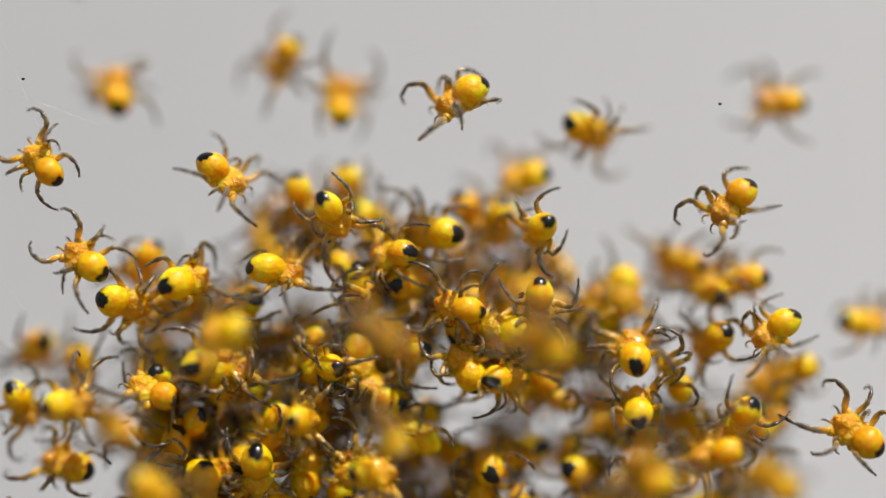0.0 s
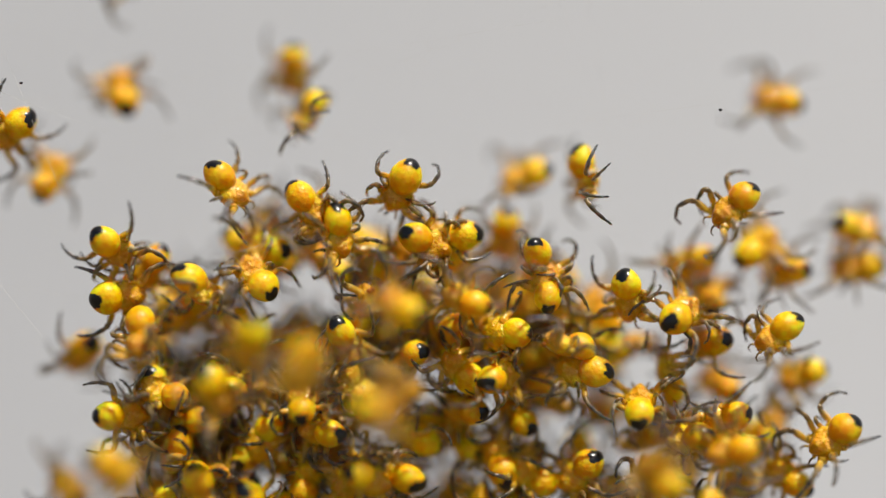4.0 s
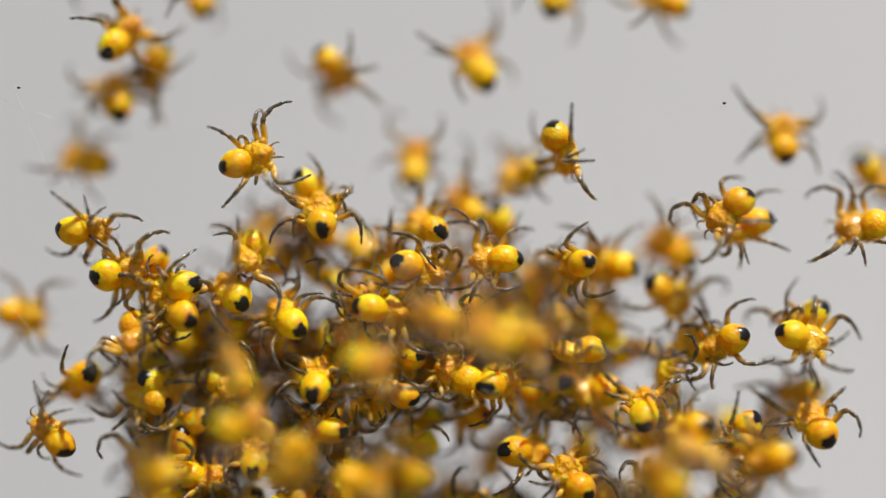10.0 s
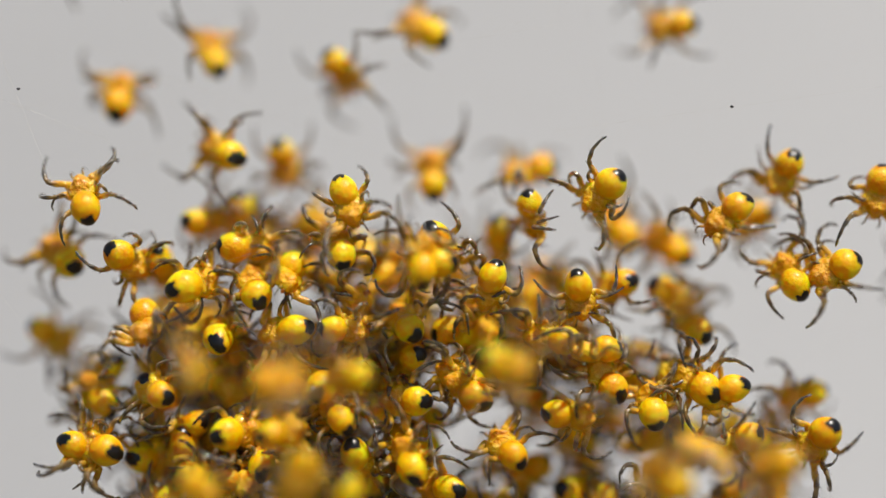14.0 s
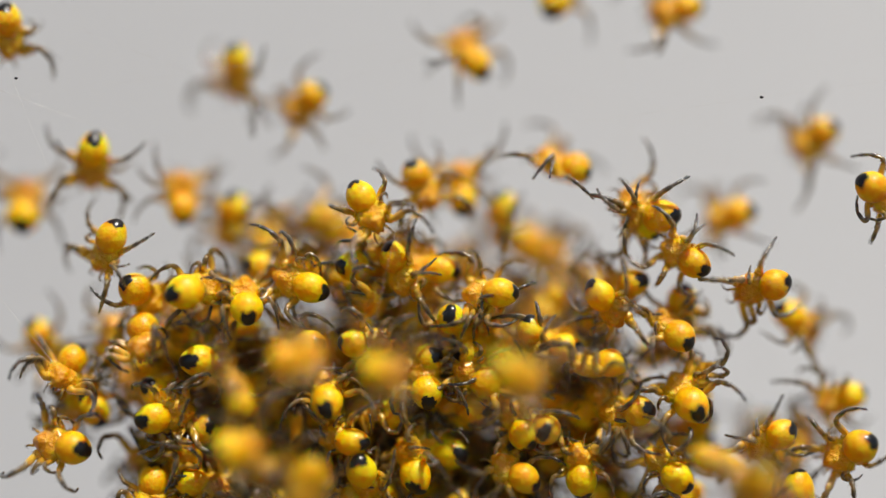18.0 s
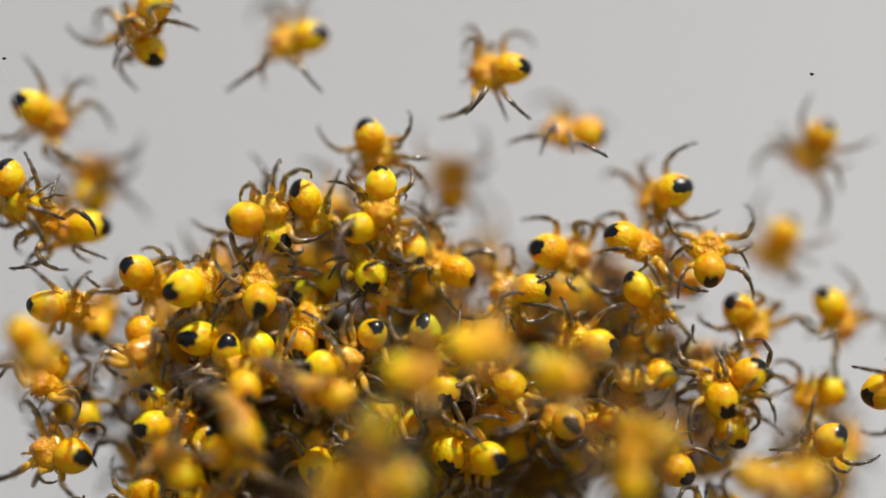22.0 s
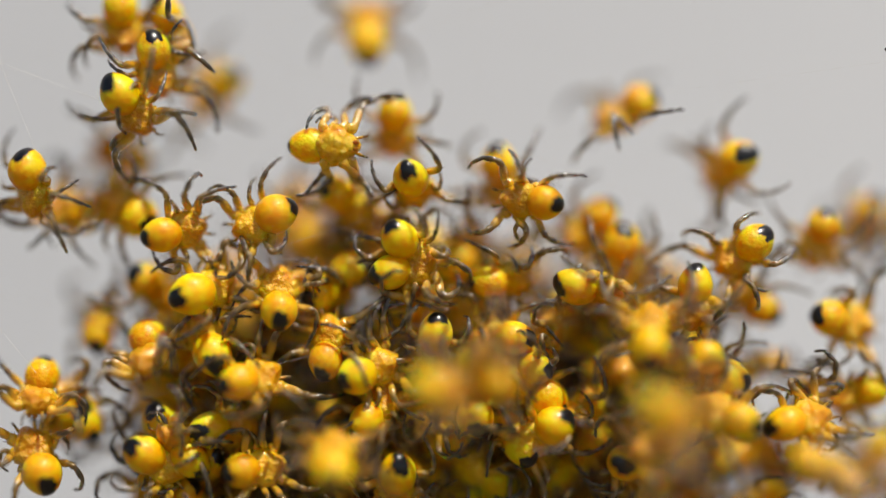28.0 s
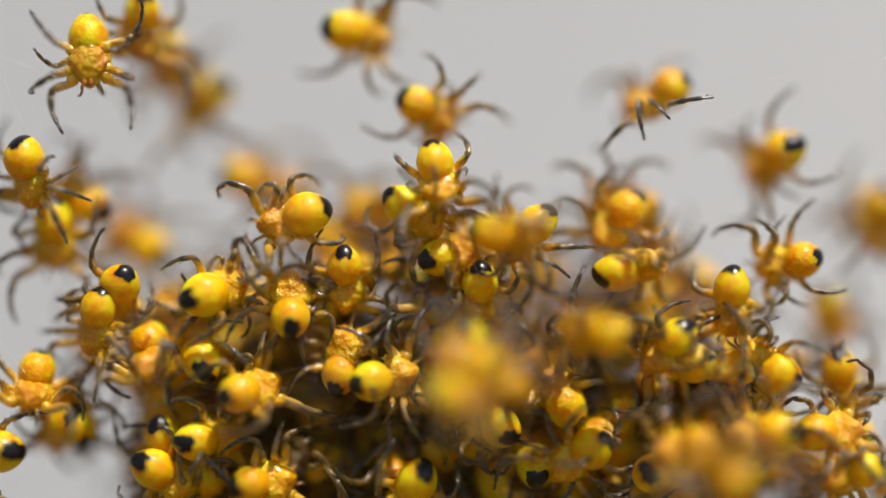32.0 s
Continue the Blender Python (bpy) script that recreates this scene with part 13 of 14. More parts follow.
    walk(one, [(0, at(8.33, 2.71, -4.91, 98, 6, -133)), (6.1, at(8.29, 2.71, -5.06, 74, 6, -133)), (32, at(8.41, 2.71, -4.62, 61, 6, -133))])
    stride(one)
    one = spiderling(1036, "hang", 1.02, INSIDE)
    walk(one, [(0, at(8.67, 2.8, -7.74, 97, 24, 54)), (15.2, at(8.5, 2.8, -7.59, 98, 24, 54)), (32, at(8.95, 2.8, -7.48, 76, 24, 54))])
    stride(one)
    one = spiderling(1037, "hang", 0.99, INSIDE)
    walk(one, [(0, at(6.34, 0.9, -4.14, 289, -4, -104)), (11.0, at(6.08, 0.9, -3.98, 254, -4, -104)), (32, at(6.47, 0.9, -4.19, 282, -4, -104))])
    stride(one)
    one = spiderling(1038, "spread", 0.96, INSIDE)
    walk(one, [(0, at(5.7, 1.41, -5.67, 8, 28, -109)), (11.5, at(5.91, 1.41, -5.4, 5, 28, -109)), (32, at(5.6, 1.41, -5.94, 15, 28, -109))])
    stride(one)
    one = spiderling(1039, "walk", 0.92, INSIDE)
    walk(one, [(0, at(6.02, 2.51, -5.12, 55, 19, -67)), (6.4, at(6.33, 2.51, -5.03, 19, 19, -67)), (32, at(6.37, 2.51, -5.09, 40, 19, -67))])
    stride(one)
    one = spiderling(1040, "walk", 1.05, INSIDE)
    walk(one, [(0, at(7.75, 2.83, -5.87, 189, 40, 55)), (17.1, at(7.84, 2.83, -5.62, 163, 40, 55)), (32, at(7.47, 2.83, -5.65, 194, 40, 55))])
    stride(one)
    one = spiderling(1041, "gather", 1.04, INSIDE)
    walk(one, [(0, at(7.1, 1.51, -7.48, 183, 7, -17)), (9.6, at(7.01, 1.51, -7.74, 205, 7, -17)), (32, at(7.06, 1.51, -7.38, 222, 7, -17))])
    stride(one)
    one = spiderling(1042, "hang", 1.03, INSIDE)
    walk(one, [(0, at(8.92, 1.61, -5.33, 220, 36, 136)), (24.5, at(8.84, 1.61, -5.54, 242, 36, 136)), (32, at(8.67, 1.61, -5.47, 254, 36, 136))])
    stride(one)
    one = spiderling(1043, "hang", 1.03, INSIDE)
    walk(one, [(0, at(8, 1.71, -6.79, 181, 35, 127)), (16.9, at(8.22, 1.71, -6.76, 203, 35, 127)), (32, at(7.9, 1.71, -6.78, 190, 35, 127))])
    stride(one)
    one = spiderling(1044, "hang", 1.04, INSIDE)
    walk(one, [(0, at(-2.17, 2.89, -0.24, 105, -6, 74)), (8.8, at(-2, 2.89, -0.1, 137, -6, 74)), (32, at(-2.07, 2.89, -0.53, 81, -6, 74))])
    stride(one)
    one = spiderling(1045, "hang", 1.01, INSIDE)
    walk(one, [(0, at(-1.73, 1.48, -0.63, 211, -1, -40)), (16.7, at(-1.77, 1.48, -0.77, 233, -1, -40)), (32, at(-1.46, 1.48, -0.45, 226, -1, -40))])
    stride(one)
    one = spiderling(1046, "hang", 0.93, INSIDE)
    walk(one, [(0, at(-3.82, 2.4, 0, 65, -21, -93)), (9.4, at(-3.57, 2.4, 0.11, 26, -21, -93)), (32, at(-4.04, 2.4, -0.2, 58, -21, -93))])
    stride(one)
    one = spiderling(1047, "walk", 1.04, INSIDE)
    walk(one, [(0, at(-2.95, 1.51, -0.85, 306, 2, -88)), (22.0, at(-3.18, 1.51, -1.13, 320, 2, -88)), (32, at(-2.75, 1.51, -1.11, 316, 2, -88))])
    stride(one)
    one = spiderling(1048, "walk", 0.98, INSIDE)
    walk(one, [(0, at(-5.31, 2.56, 0.12, 238, -4, -39)), (19.9, at(-5.47, 2.56, 0.38, 199, -4, -39)), (32, at(-5.55, 2.56, 0.34, 270, -4, -39))])
    stride(one)
    one = spiderling(1049, "spread", 1.04, INSIDE)
    walk(one, [(0, at(-4.65, 1.73, -0.57, 322, 19, -162)), (17.0, at(-4.77, 1.73, -0.37, 326, 19, -162)), (32, at(-4.34, 1.73, -0.53, 295, 19, -162))])
    stride(one)
    one = spiderling(1050, "hang", 0.95, INSIDE)
    walk(one, [(0, at(-2.09, 1.81, 0.14, 153, -29, -141)), (6.1, at(-2.43, 1.81, 0.19, 128, -29, -141)), (32, at(-2.27, 1.81, 0.14, 126, -29, -141))])
    stride(one)
    one = spiderling(1051, "walk", 0.92, INSIDE)
    walk(one, [(0, at(-3.14, 1.73, 0.44, 342, 0, -170)), (8.2, at(-3.3, 1.73, 0.32, 305, 0, -170)), (32, at(-3.4, 1.73, 0.62, 357, 0, -170))])
    stride(one)
    one = spiderling(2001, "hang", 1.03, INSIDE)
    walk(one, [(0, at(-1.6, 1.85, -8.46, 89, 16, -90)), (14.7, at(-1.6, 1.85, -8.46, 89, 16, -90)), (19.9, at(-2.31, 1.25, -1.22, 82, 16, -90)), (32, at(-2.24, 1.25, -1.39, 122, 16, -90))])
    stride(one)
    one = spiderling(2002, "spread", 0.98, INSIDE)
    walk(one, [(0, at(2.21, 2.51, -8.91, 64, 4, -150)), (17.0, at(2.21, 2.51, -8.91, 64, 4, -150)), (22.2, at(2.32, 1.91, -1.3, 70, 4, -150)), (32, at(2.45, 1.91, -1.39, 99, 4, -150))])
    stride(one)
    one = spiderling(2003, "hang", 0.97, INSIDE)
    walk(one, [(0, at(3.8, 3.55, -8.4, 129, -17, 151)), (13.1, at(3.8, 3.55, -8.4, 129, -17, 151)), (18.6, at(3.2, 2.95, -3.44, 145, -17, 151)), (32, at(2.74, 2.95, -3.73, 127, -17, 151))])
    stride(one)
    one = spiderling(2004, "reach", 1.04, INSIDE)
    walk(one, [(0, at(3.43, 1.77, -8.03, 222, -7, -131)), (14.8, at(3.43, 1.77, -8.03, 222, -7, -131)), (20.6, at(3.18, 1.17, -3.45, 227, -7, -131)), (32, at(3.4, 1.17, -3.68, 258, -7, -131))])
    stride(one)
    one = spiderling(2005, "hang", 0.95, INSIDE)
    walk(one, [(0, at(-5.71, 2.8, -8.83, 269, 6, -33)), (12.7, at(-5.71, 2.8, -8.83, 269, 6, -33)), (16.5, at(-5.34, 2.2, -4.76, 240, 6, -33)), (32, at(-5.16, 2.2, -4.59, 293, 6, -33))])
    stride(one)
    one = spiderling(2006, "hang", 1.01, INSIDE)
    walk(one, [(0, at(3.01, 2.96, -8.66, 180, -29, 120)), (14.4, at(3.01, 2.96, -8.66, 180, -29, 120)), (18.8, at(2.46, 2.36, -2.11, 212, -29, 120)), (32, at(2.53, 2.36, -2.3, 143, -29, 120))])
    stride(one)
    one = spiderling(2007, "reach", 0.97, INSIDE)
    walk(one, [(0, at(-1.87, 2.16, -8.78, 236, 9, -68)), (18.1, at(-1.87, 4.06, -8.78, 236, 9, -68)), (23.4, at(-2.29, 3.46, -2.5, 211, 9, -68)), (32, at(-2.48, 3.46, -2.35, 202, 9, -68))])
    stride(one)
    one = spiderling(2008, "walk", 0.97, INSIDE)
    walk(one, [(0, at(0.1, 2.55, -8.17, 46, 24, -25)), (14.0, at(0.1, 2.55, -8.17, 46, 24, -25)), (20.0, at(0.6, 1.95, -1.87, 64, 24, -25)), (32, at(0.86, 1.95, -1.8, 63, 24, -25))])
    stride(one)
    one = spiderling(2009, "spread", 0.99, INSIDE)
    walk(one, [(0, at(0.27, 1.88, -8.68, 239, -20, 50)), (16.6, at(0.27, 1.88, -8.68, 239, -20, 50)), (22.0, at(0.85, 1.28, -5.18, 224, -20, 50)), (32, at(0.64, 1.28, -5.42, 242, -20, 50))])
    stride(one)
    one = spiderling(2010, "gather", 0.92, INSIDE)
    walk(one, [(0, at(3.66, 3.58, -8.95, 184, 18, 156)), (13.8, at(3.66, 3.58, -8.95, 184, 18, 156)), (19.5, at(3.61, 2.98, -5.45, 211, 18, 156)), (32, at(3.76, 2.98, -5.39, 167, 18, 156))])
    stride(one)
    one = spiderling(2011, "reach", 0.96, INSIDE)
    walk(one, [(0, at(-5.8, 2.76, -8.41, 346, -5, -47)), (15.9, at(-5.8, 2.76, -8.41, 346, -5, -47)), (21.8, at(-5.37, 2.16, -1.81, 395, -5, -47)), (32, at(-5.29, 2.16, -1.87, 320, -5, -47))])
    stride(one)
    one = spiderling(2012, "gather", 1.04, INSIDE)
    walk(one, [(0, at(2.7, 3.34, -8.79, 250, -7, 22)), (17.0, at(2.7, 3.34, -8.79, 250, -7, 22)), (21.4, at(2.9, 2.74, -5.01, 270, -7, 22)), (32, at(2.57, 2.74, -4.77, 290, -7, 22))])
    stride(one)
    one = spiderling(2013, "reach", 0.95, INSIDE)
    walk(one, [(0, at(2.46, 1.83, -8.51, 27, -16, -14)), (12.1, at(2.46, 1.83, -8.51, 27, -16, -14)), (16.4, at(2.81, 1.23, -2.65, 34, -16, -14)), (32, at(2.74, 1.23, -2.57, 34, -16, -14))])
    stride(one)
    one = spiderling(2014, "walk", 1.01, INSIDE)
    walk(one, [(0, at(-6.1, 2.71, -8.81, 105, 20, -159)), (17.4, at(-6.1, 2.71, -8.81, 105, 20, -159)), (21.5, at(-6.16, 2.11, -2.89, 121, 20, -159)), (32, at(-6.33, 2.11, -2.64, 127, 20, -159))])
    stride(one)
    one = spiderling(2015, "gather", 0.94, INSIDE)
    walk(one, [(0, at(0.49, 1.62, -8.24, 244, 13, 117)), (13.1, at(0.49, 1.62, -8.24, 244, 13, 117)), (16.8, at(0.12, 1.02, -4.39, 281, 13, 117)), (32, at(0.39, 1.02, -4.32, 265, 13, 117))])
    stride(one)
    one = spiderling(2016, "gather", 0.98, INSIDE)
    walk(one, [(0, at(2.32, 3.22, -8.48, 157, -12, 86)), (13.0, at(2.32, 3.22, -8.48, 157, -12, 86)), (18.1, at(1.52, 2.62, -4.96, 199, -12, 86)), (32, at(1.8, 2.62, -4.79, 196, -12, 86))])
    stride(one)
    one = spiderling(2017, "hang", 0.99, INSIDE)
    walk(one, [(0, at(0.98, 1.62, -8.69, 294, 23, 122)), (17.4, at(0.98, 1.62, -8.69, 294, 23, 122)), (21.9, at(1.66, 1.02, -4.69, 274, 23, 122)), (32, at(1.5, 1.02, -4.42, 325, 23, 122))])
    stride(one)
    one = spiderling(2018, "hang", 1.03, INSIDE)
    walk(one, [(0, at(-2.78, 3.2, -8.19, 15, -20, 66)), (17.9, at(-2.78, 3.2, -8.19, 15, -20, 66)), (23.1, at(-3.58, 2.6, -2.82, -8, -20, 66)), (32, at(-3.69, 2.6, -3.03, 28, -20, 66))])
    stride(one)
    one = spiderling(2019, "reach", 0.94, INSIDE)
    walk(one, [(0, at(4.56, 2.9, -8.8, 59, 4, -24)), (16.0, at(4.56, 2.9, -8.8, 59, 4, -24)), (19.5, at(3.79, 2.3, -1.31, 39, 4, -24)), (32, at(4.21, 2.3, -1.46, 65, 4, -24))])
    stride(one)
    one = spiderling(2020, "walk", 0.94, INSIDE)
    walk(one, [(0, at(4.15, 1.82, -8.84, 84, -4, -8)), (16.3, at(4.15, 1.82, -8.84, 84, -4, -8)), (20.7, at(3.77, 1.22, -2.5, 106, -4, -8)), (32, at(3.54, 1.22, -2.43, 116, -4, -8))])
    stride(one)
    one = spiderling(2021, "hang", 0.96, INSIDE)
    walk(one, [(0, at(0.83, 3.28, -8.46, 92, 9, 62)), (15.5, at(0.83, 3.28, -8.46, 92, 9, 62)), (21.2, at(1.27, 2.68, -1.52, 111, 9, 62)), (32, at(1.21, 2.68, -1.5, 58, 9, 62))])
    stride(one)
    one = spiderling(2022, "hang", 0.93, INSIDE)
    walk(one, [(0, at(-1.15, 1.66, -8.34, 226, 27, -23)), (14.2, at(-1.15, 1.66, -8.34, 226, 27, -23)), (20.0, at(-0.49, 1.06, -2.74, 243, 27, -23)), (32, at(-0.94, 1.06, -2.72, 202, 27, -23))])
    stride(one)
    one = spiderling(2023, "spread", 1, INSIDE)
    walk(one, [(0, at(-5.85, 2.82, -8.46, 301, -7, -51)), (14.2, at(-5.85, 2.82, -8.46, 301, -7, -51)), (18.7, at(-6.49, 2.22, -1.41, 268, -7, -51)), (32, at(-6.46, 2.22, -1.34, 321, -7, -51))])
    stride(one)
    one = spiderling(2024, "spread", 0.95, INSIDE)
    walk(one, [(0, at(-1.76, 1.62, -8.44, 304, 14, -1)), (15.9, at(-1.76, 1.62, -8.44, 304, 14, -1)), (20.3, at(-2.06, 2.92, -3.57, 288, 14, -1)), (32, at(-2.22, 2.92, -3.55, 269, 14, -1))])
    stride(one)
    one = spiderling(2025, "gather", 0.98, INSIDE)
    walk(one, [(0, at(-3.82, 3.35, -8.26, 224, -15, -21)), (15.1, at(-3.82, 3.35, -8.26, 224, -15, -21)), (18.7, at(-3.2, 2.75, -0.74, 247, -15, -21)), (32, at(-3.28, 2.75, -0.58, 256, -15, -21))])
    stride(one)
    one = spiderling(2026, "gather", 0.92, INSIDE)
    walk(one, [(0, at(1.33, 2.62, -8.6, 85, 12, 152)), (18.1, at(1.33, 2.62, -8.6, 85, 12, 152)), (23.9, at(1.84, 2.02, -4.16, 63, 12, 152)), (32, at(1.95, 2.02, -4.26, 92, 12, 152))])
    stride(one)
    one = spiderling(2027, "hang", 0.94, INSIDE)
    walk(one, [(0, at(-1.06, 3.32, -8.2, 69, 23, 57)), (16.1, at(-1.06, 3.32, -8.2, 69, 23, 57)), (19.6, at(-0.54, 2.72, -3.58, 119, 23, 57)), (32, at(-0.9, 2.72, -3.62, 104, 23, 57))])
    stride(one)
    one = spiderling(2028, "gather", 0.94, INSIDE)
    walk(one, [(0, at(-5.78, 2.1, -8.37, 64, -5, -68)), (13.3, at(-5.78, 2.1, -8.37, 64, -5, -68)), (17.8, at(-4.93, 3.4, -4.22, 44, -5, -68)), (32, at(-4.9, 3.4, -4.08, 84, -5, -68))])
    stride(one)
    one = spiderling(2029, "gather", 0.97, INSIDE)
    walk(one, [(0, at(-2.23, 2.8, -8.5, 78, 30, 97)), (14.1, at(-2.23, 2.8, -8.5, 78, 30, 97)), (18.8, at(-2.46, 2.2, -4.89, 43, 30, 97)), (32, at(-2.55, 2.2, -5.11, 79, 30, 97))])
    stride(one)
    one = spiderling(2030, "walk", 0.96, INSIDE)
    walk(one, [(0, at(-1.26, 2.45, -8.92, 52, -30, 81)), (17.1, at(-1.26, 2.45, -8.92, 52, -30, 81)), (22.1, at(-1.16, 1.85, -1.38, 13, -30, 81)), (32, at(-1.43, 1.85, -1.16, 19, -30, 81))])
    stride(one)
    one = spiderling(2031, "spread", 1.01, INSIDE)
    walk(one, [(0, at(-5.49, 2.88, -8.67, 32, -23, -171)), (17.9, at(-5.49, 2.88, -8.67, 32, -23, -171)), (22.1, at(-4.7, 2.28, -3.13, 7, -23, -171)), (32, at(-4.73, 2.28, -3.22, 20, -23, -171))])
    stride(one)
    one = spiderling(2032, "spread", 1, INSIDE)
    walk(one, [(0, at(0.25, 2.95, -8.52, 83, -17, 108)), (15.7, at(0.25, 2.95, -8.52, 83, -17, 108)), (20.2, at(0.72, 2.35, -3.12, 51, -17, 108)), (32, at(0.8, 2.35, -2.94, 68, -17, 108))])
    stride(one)
    one = spiderling(2033, "spread", 0.98, INSIDE)
    walk(one, [(0, at(-1.26, 2.72, -8.73, 300, -20, -62)), (18.7, at(-1.26, 2.72, -8.73, 300, -20, -62)), (23.9, at(-0.87, 2.12, -5.23, 285, -20, -62)), (32, at(-1.12, 2.12, -5.43, 274, -20, -62))])
    stride(one)
    one = spiderling(2034, "hang", 0.97, INSIDE)
    walk(one, [(0, at(-1.13, 2.31, -8.9, 38, -18, 100)), (12.9, at(-1.13, 2.31, -8.9, 38, -18, 100)), (17.1, at(-0.38, 1.71, -4.54, 47, -18, 100)), (32, at(-0.28, 1.71, -4.48, 76, -18, 100))])
    stride(one)
    one = spiderling(2035, "reach", 0.93, INSIDE)
    walk(one, [(0, at(-5.22, 3.56, -8.45, 47, 28, 58)), (17.4, at(-5.22, 3.56, -8.45, 47, 28, 58)), (23.2, at(-5.42, 2.96, -3.78, 38, 28, 58)), (32, at(-5.24, 2.96, -3.92, 41, 28, 58))])
    stride(one)
    one = spiderling(2036, "spread", 0.93, INSIDE)
    walk(one, [(0, at(-1.42, 3.36, -8.08, 87, 0, -166)), (15.2, at(-1.42, 3.36, -8.08, 87, 0, -166)), (20.7, at(-1.67, 2.76, -0.54, 101, 0, -166)), (32, at(-1.23, 2.76, -0.38, 90, 0, -166))])
    stride(one)
    one = spiderling(2037, "hang", 0.99, INSIDE)
    walk(one, [(0, at(1.51, 3.46, -8.78, 162, 9, 94)), (15.5, at(1.51, 3.46, -8.78, 162, 9, 94)), (20.8, at(2.13, 2.86, -4.08, 211, 9, 94)), (32, at(2.2, 2.86, -3.84, 200, 9, 94))])
    stride(one)
    one = spiderling(2038, "spread", 0.94, INSIDE)
    walk(one, [(0, at(-3.12, 2.34, -8.83, 148, 29, 165)), (14.1, at(-3.12, 2.34, -8.83, 148, 29, 165)), (17.6, at(-3.8, 1.74, -4.59, 122, 29, 165)), (32, at(-3.63, 1.74, -4.36, 165, 29, 165))])
    stride(one)
    one = spiderling(2039, "reach", 1.05, INSIDE)
    walk(one, [(0, at(-1.58, 2.56, -8.5, 115, 8, -62)), (13.0, at(-1.58, 2.56, -8.5, 115, 8, -62)), (18.0, at(-1.64, 1.96, -4.06, 144, 8, -62)), (32, at(-1.69, 1.96, -4.06, 138, 8, -62))])
    stride(one)
    one = spiderling(2040, "gather", 0.93, INSIDE)
    walk(one, [(0, at(1, 2.2, -8.01, 78, -26, -99)), (16.4, at(1, 2.2, -8.01, 78, -26, -99)), (20.5, at(1.44, 1.6, -2.96, 68, -26, -99)), (32, at(1.82, 1.6, -3.06, 52, -26, -99))])
    stride(one)
    one = spiderling(2041, "reach", 0.99, INSIDE)
    walk(one, [(0, at(0.25, 3.06, -8.36, 94, -10, -178)), (13.3, at(0.25, 3.06, -8.36, 94, -10, -178)), (18.2, at(0.16, 2.46, -2.21, 76, -10, -178)), (32, at(0.24, 2.46, -2.41, 128, -10, -178))])
    stride(one)
    one = spiderling(2042, "hang", 1.03, INSIDE)
    walk(one, [(0, at(-1.14, 2.97, -8.52, 175, 6, 13)), (16.3, at(-1.14, 2.97, -8.52, 175, 6, 13)), (21.8, at(-1.73, 2.37, -1.16, 171, 6, 13)), (32, at(-2.11, 2.37, -1.17, 166, 6, 13))])
    stride(one)
    one = spiderling(2043, "walk", 0.95, INSIDE)
    walk(one, [(0, at(3.42, 1.43, -8.98, 45, 15, -132)), (13.5, at(3.42, 1.43, -8.98, 45, 15, -132)), (19.0, at(2.92, 0.83, -5.27, -0, 15, -132)), (32, at(2.92, 0.83, -5.45, 81, 15, -132))])
    stride(one)
    one = spiderling(2044, "hang", 0.97, INSIDE)
    walk(one, [(0, at(-2.27, 3.43, -8.96, 122, -12, 52)), (12.7, at(-2.27, 3.43, -8.96, 122, -12, 52)), (17.7, at(-2.72, 2.83, -2.15, 151, -12, 52)), (32, at(-2.93, 2.83, -1.98, 143, -12, 52))])
    stride(one)
    one = spiderling(2045, "hang", 0.97, INSIDE)
    walk(one, [(0, at(-2.67, 2.9, -8.07, 5, -28, 13)), (12.6, at(-2.67, 2.9, -8.07, 5, -28, 13)), (16.4, at(-3.31, 2.3, -3.6, 48, -28, 13)), (32, at(-3.28, 2.3, -3.35, -34, -28, 13))])
    stride(one)
    one = spiderling(2046, "gather", 0.97, INSIDE)
    walk(one, [(0, at(1.07, 3.52, -8.66, 28, 10, -154)), (12.6, at(1.07, 3.52, -8.66, 28, 10, -154)), (16.6, at(0.68, 2.92, -4.68, 64, 10, -154)), (32, at(0.23, 2.92, -4.9, 8, 10, -154))])
    stride(one)
    one = spiderling(2047, "hang", 0.95, INSIDE)
    walk(one, [(0, at(-5.33, 3.07, -8.94, 64, 23, 29)), (18.1, at(-5.33, 3.07, -8.94, 64, 23, 29)), (21.7, at(-4.39, 2.47, -1.62, 61, 23, 29)), (32, at(-4.85, 2.47, -1.74, 53, 23, 29))])
    stride(one)
    one = spiderling(2048, "reach", 0.96, INSIDE)
    walk(one, [(0, at(3.94, 1.63, -8.64, 202, -30, 33)), (13.3, at(3.94, 1.63, -8.64, 202, -30, 33)), (18.1, at(3.28, 1.03, -4.44, 239, -30, 33)), (32, at(2.99, 1.03, -4.18, 227, -30, 33))])
    stride(one)
    one = spiderling(2049, "hang", 1.03, INSIDE)
    walk(one, [(0, at(4.02, 2.47, -8.3, 82, 15, 7)), (17.0, at(4.02, 2.47, -8.3, 82, 15, 7)), (22.7, at(3.45, 1.87, -4.8, 87, 15, 7)), (32, at(3.7, 1.87, -4.99, 121, 15, 7))])
    stride(one)
    one = spiderling(2050, "spread", 0.97, INSIDE)
    walk(one, [(0, at(-3.99, 1.59, -8.63, 7, 22, -83)), (18.1, at(-3.99, 1.59, -8.63, 7, 22, -83)), (22.5, at(-3.86, 0.99, -0.82, -0, 22, -83)), (32, at(-3.92, 0.99, -0.81, -8, 22, -83))])
    stride(one)
    one = spiderling(2051, "walk", 0.94, INSIDE)
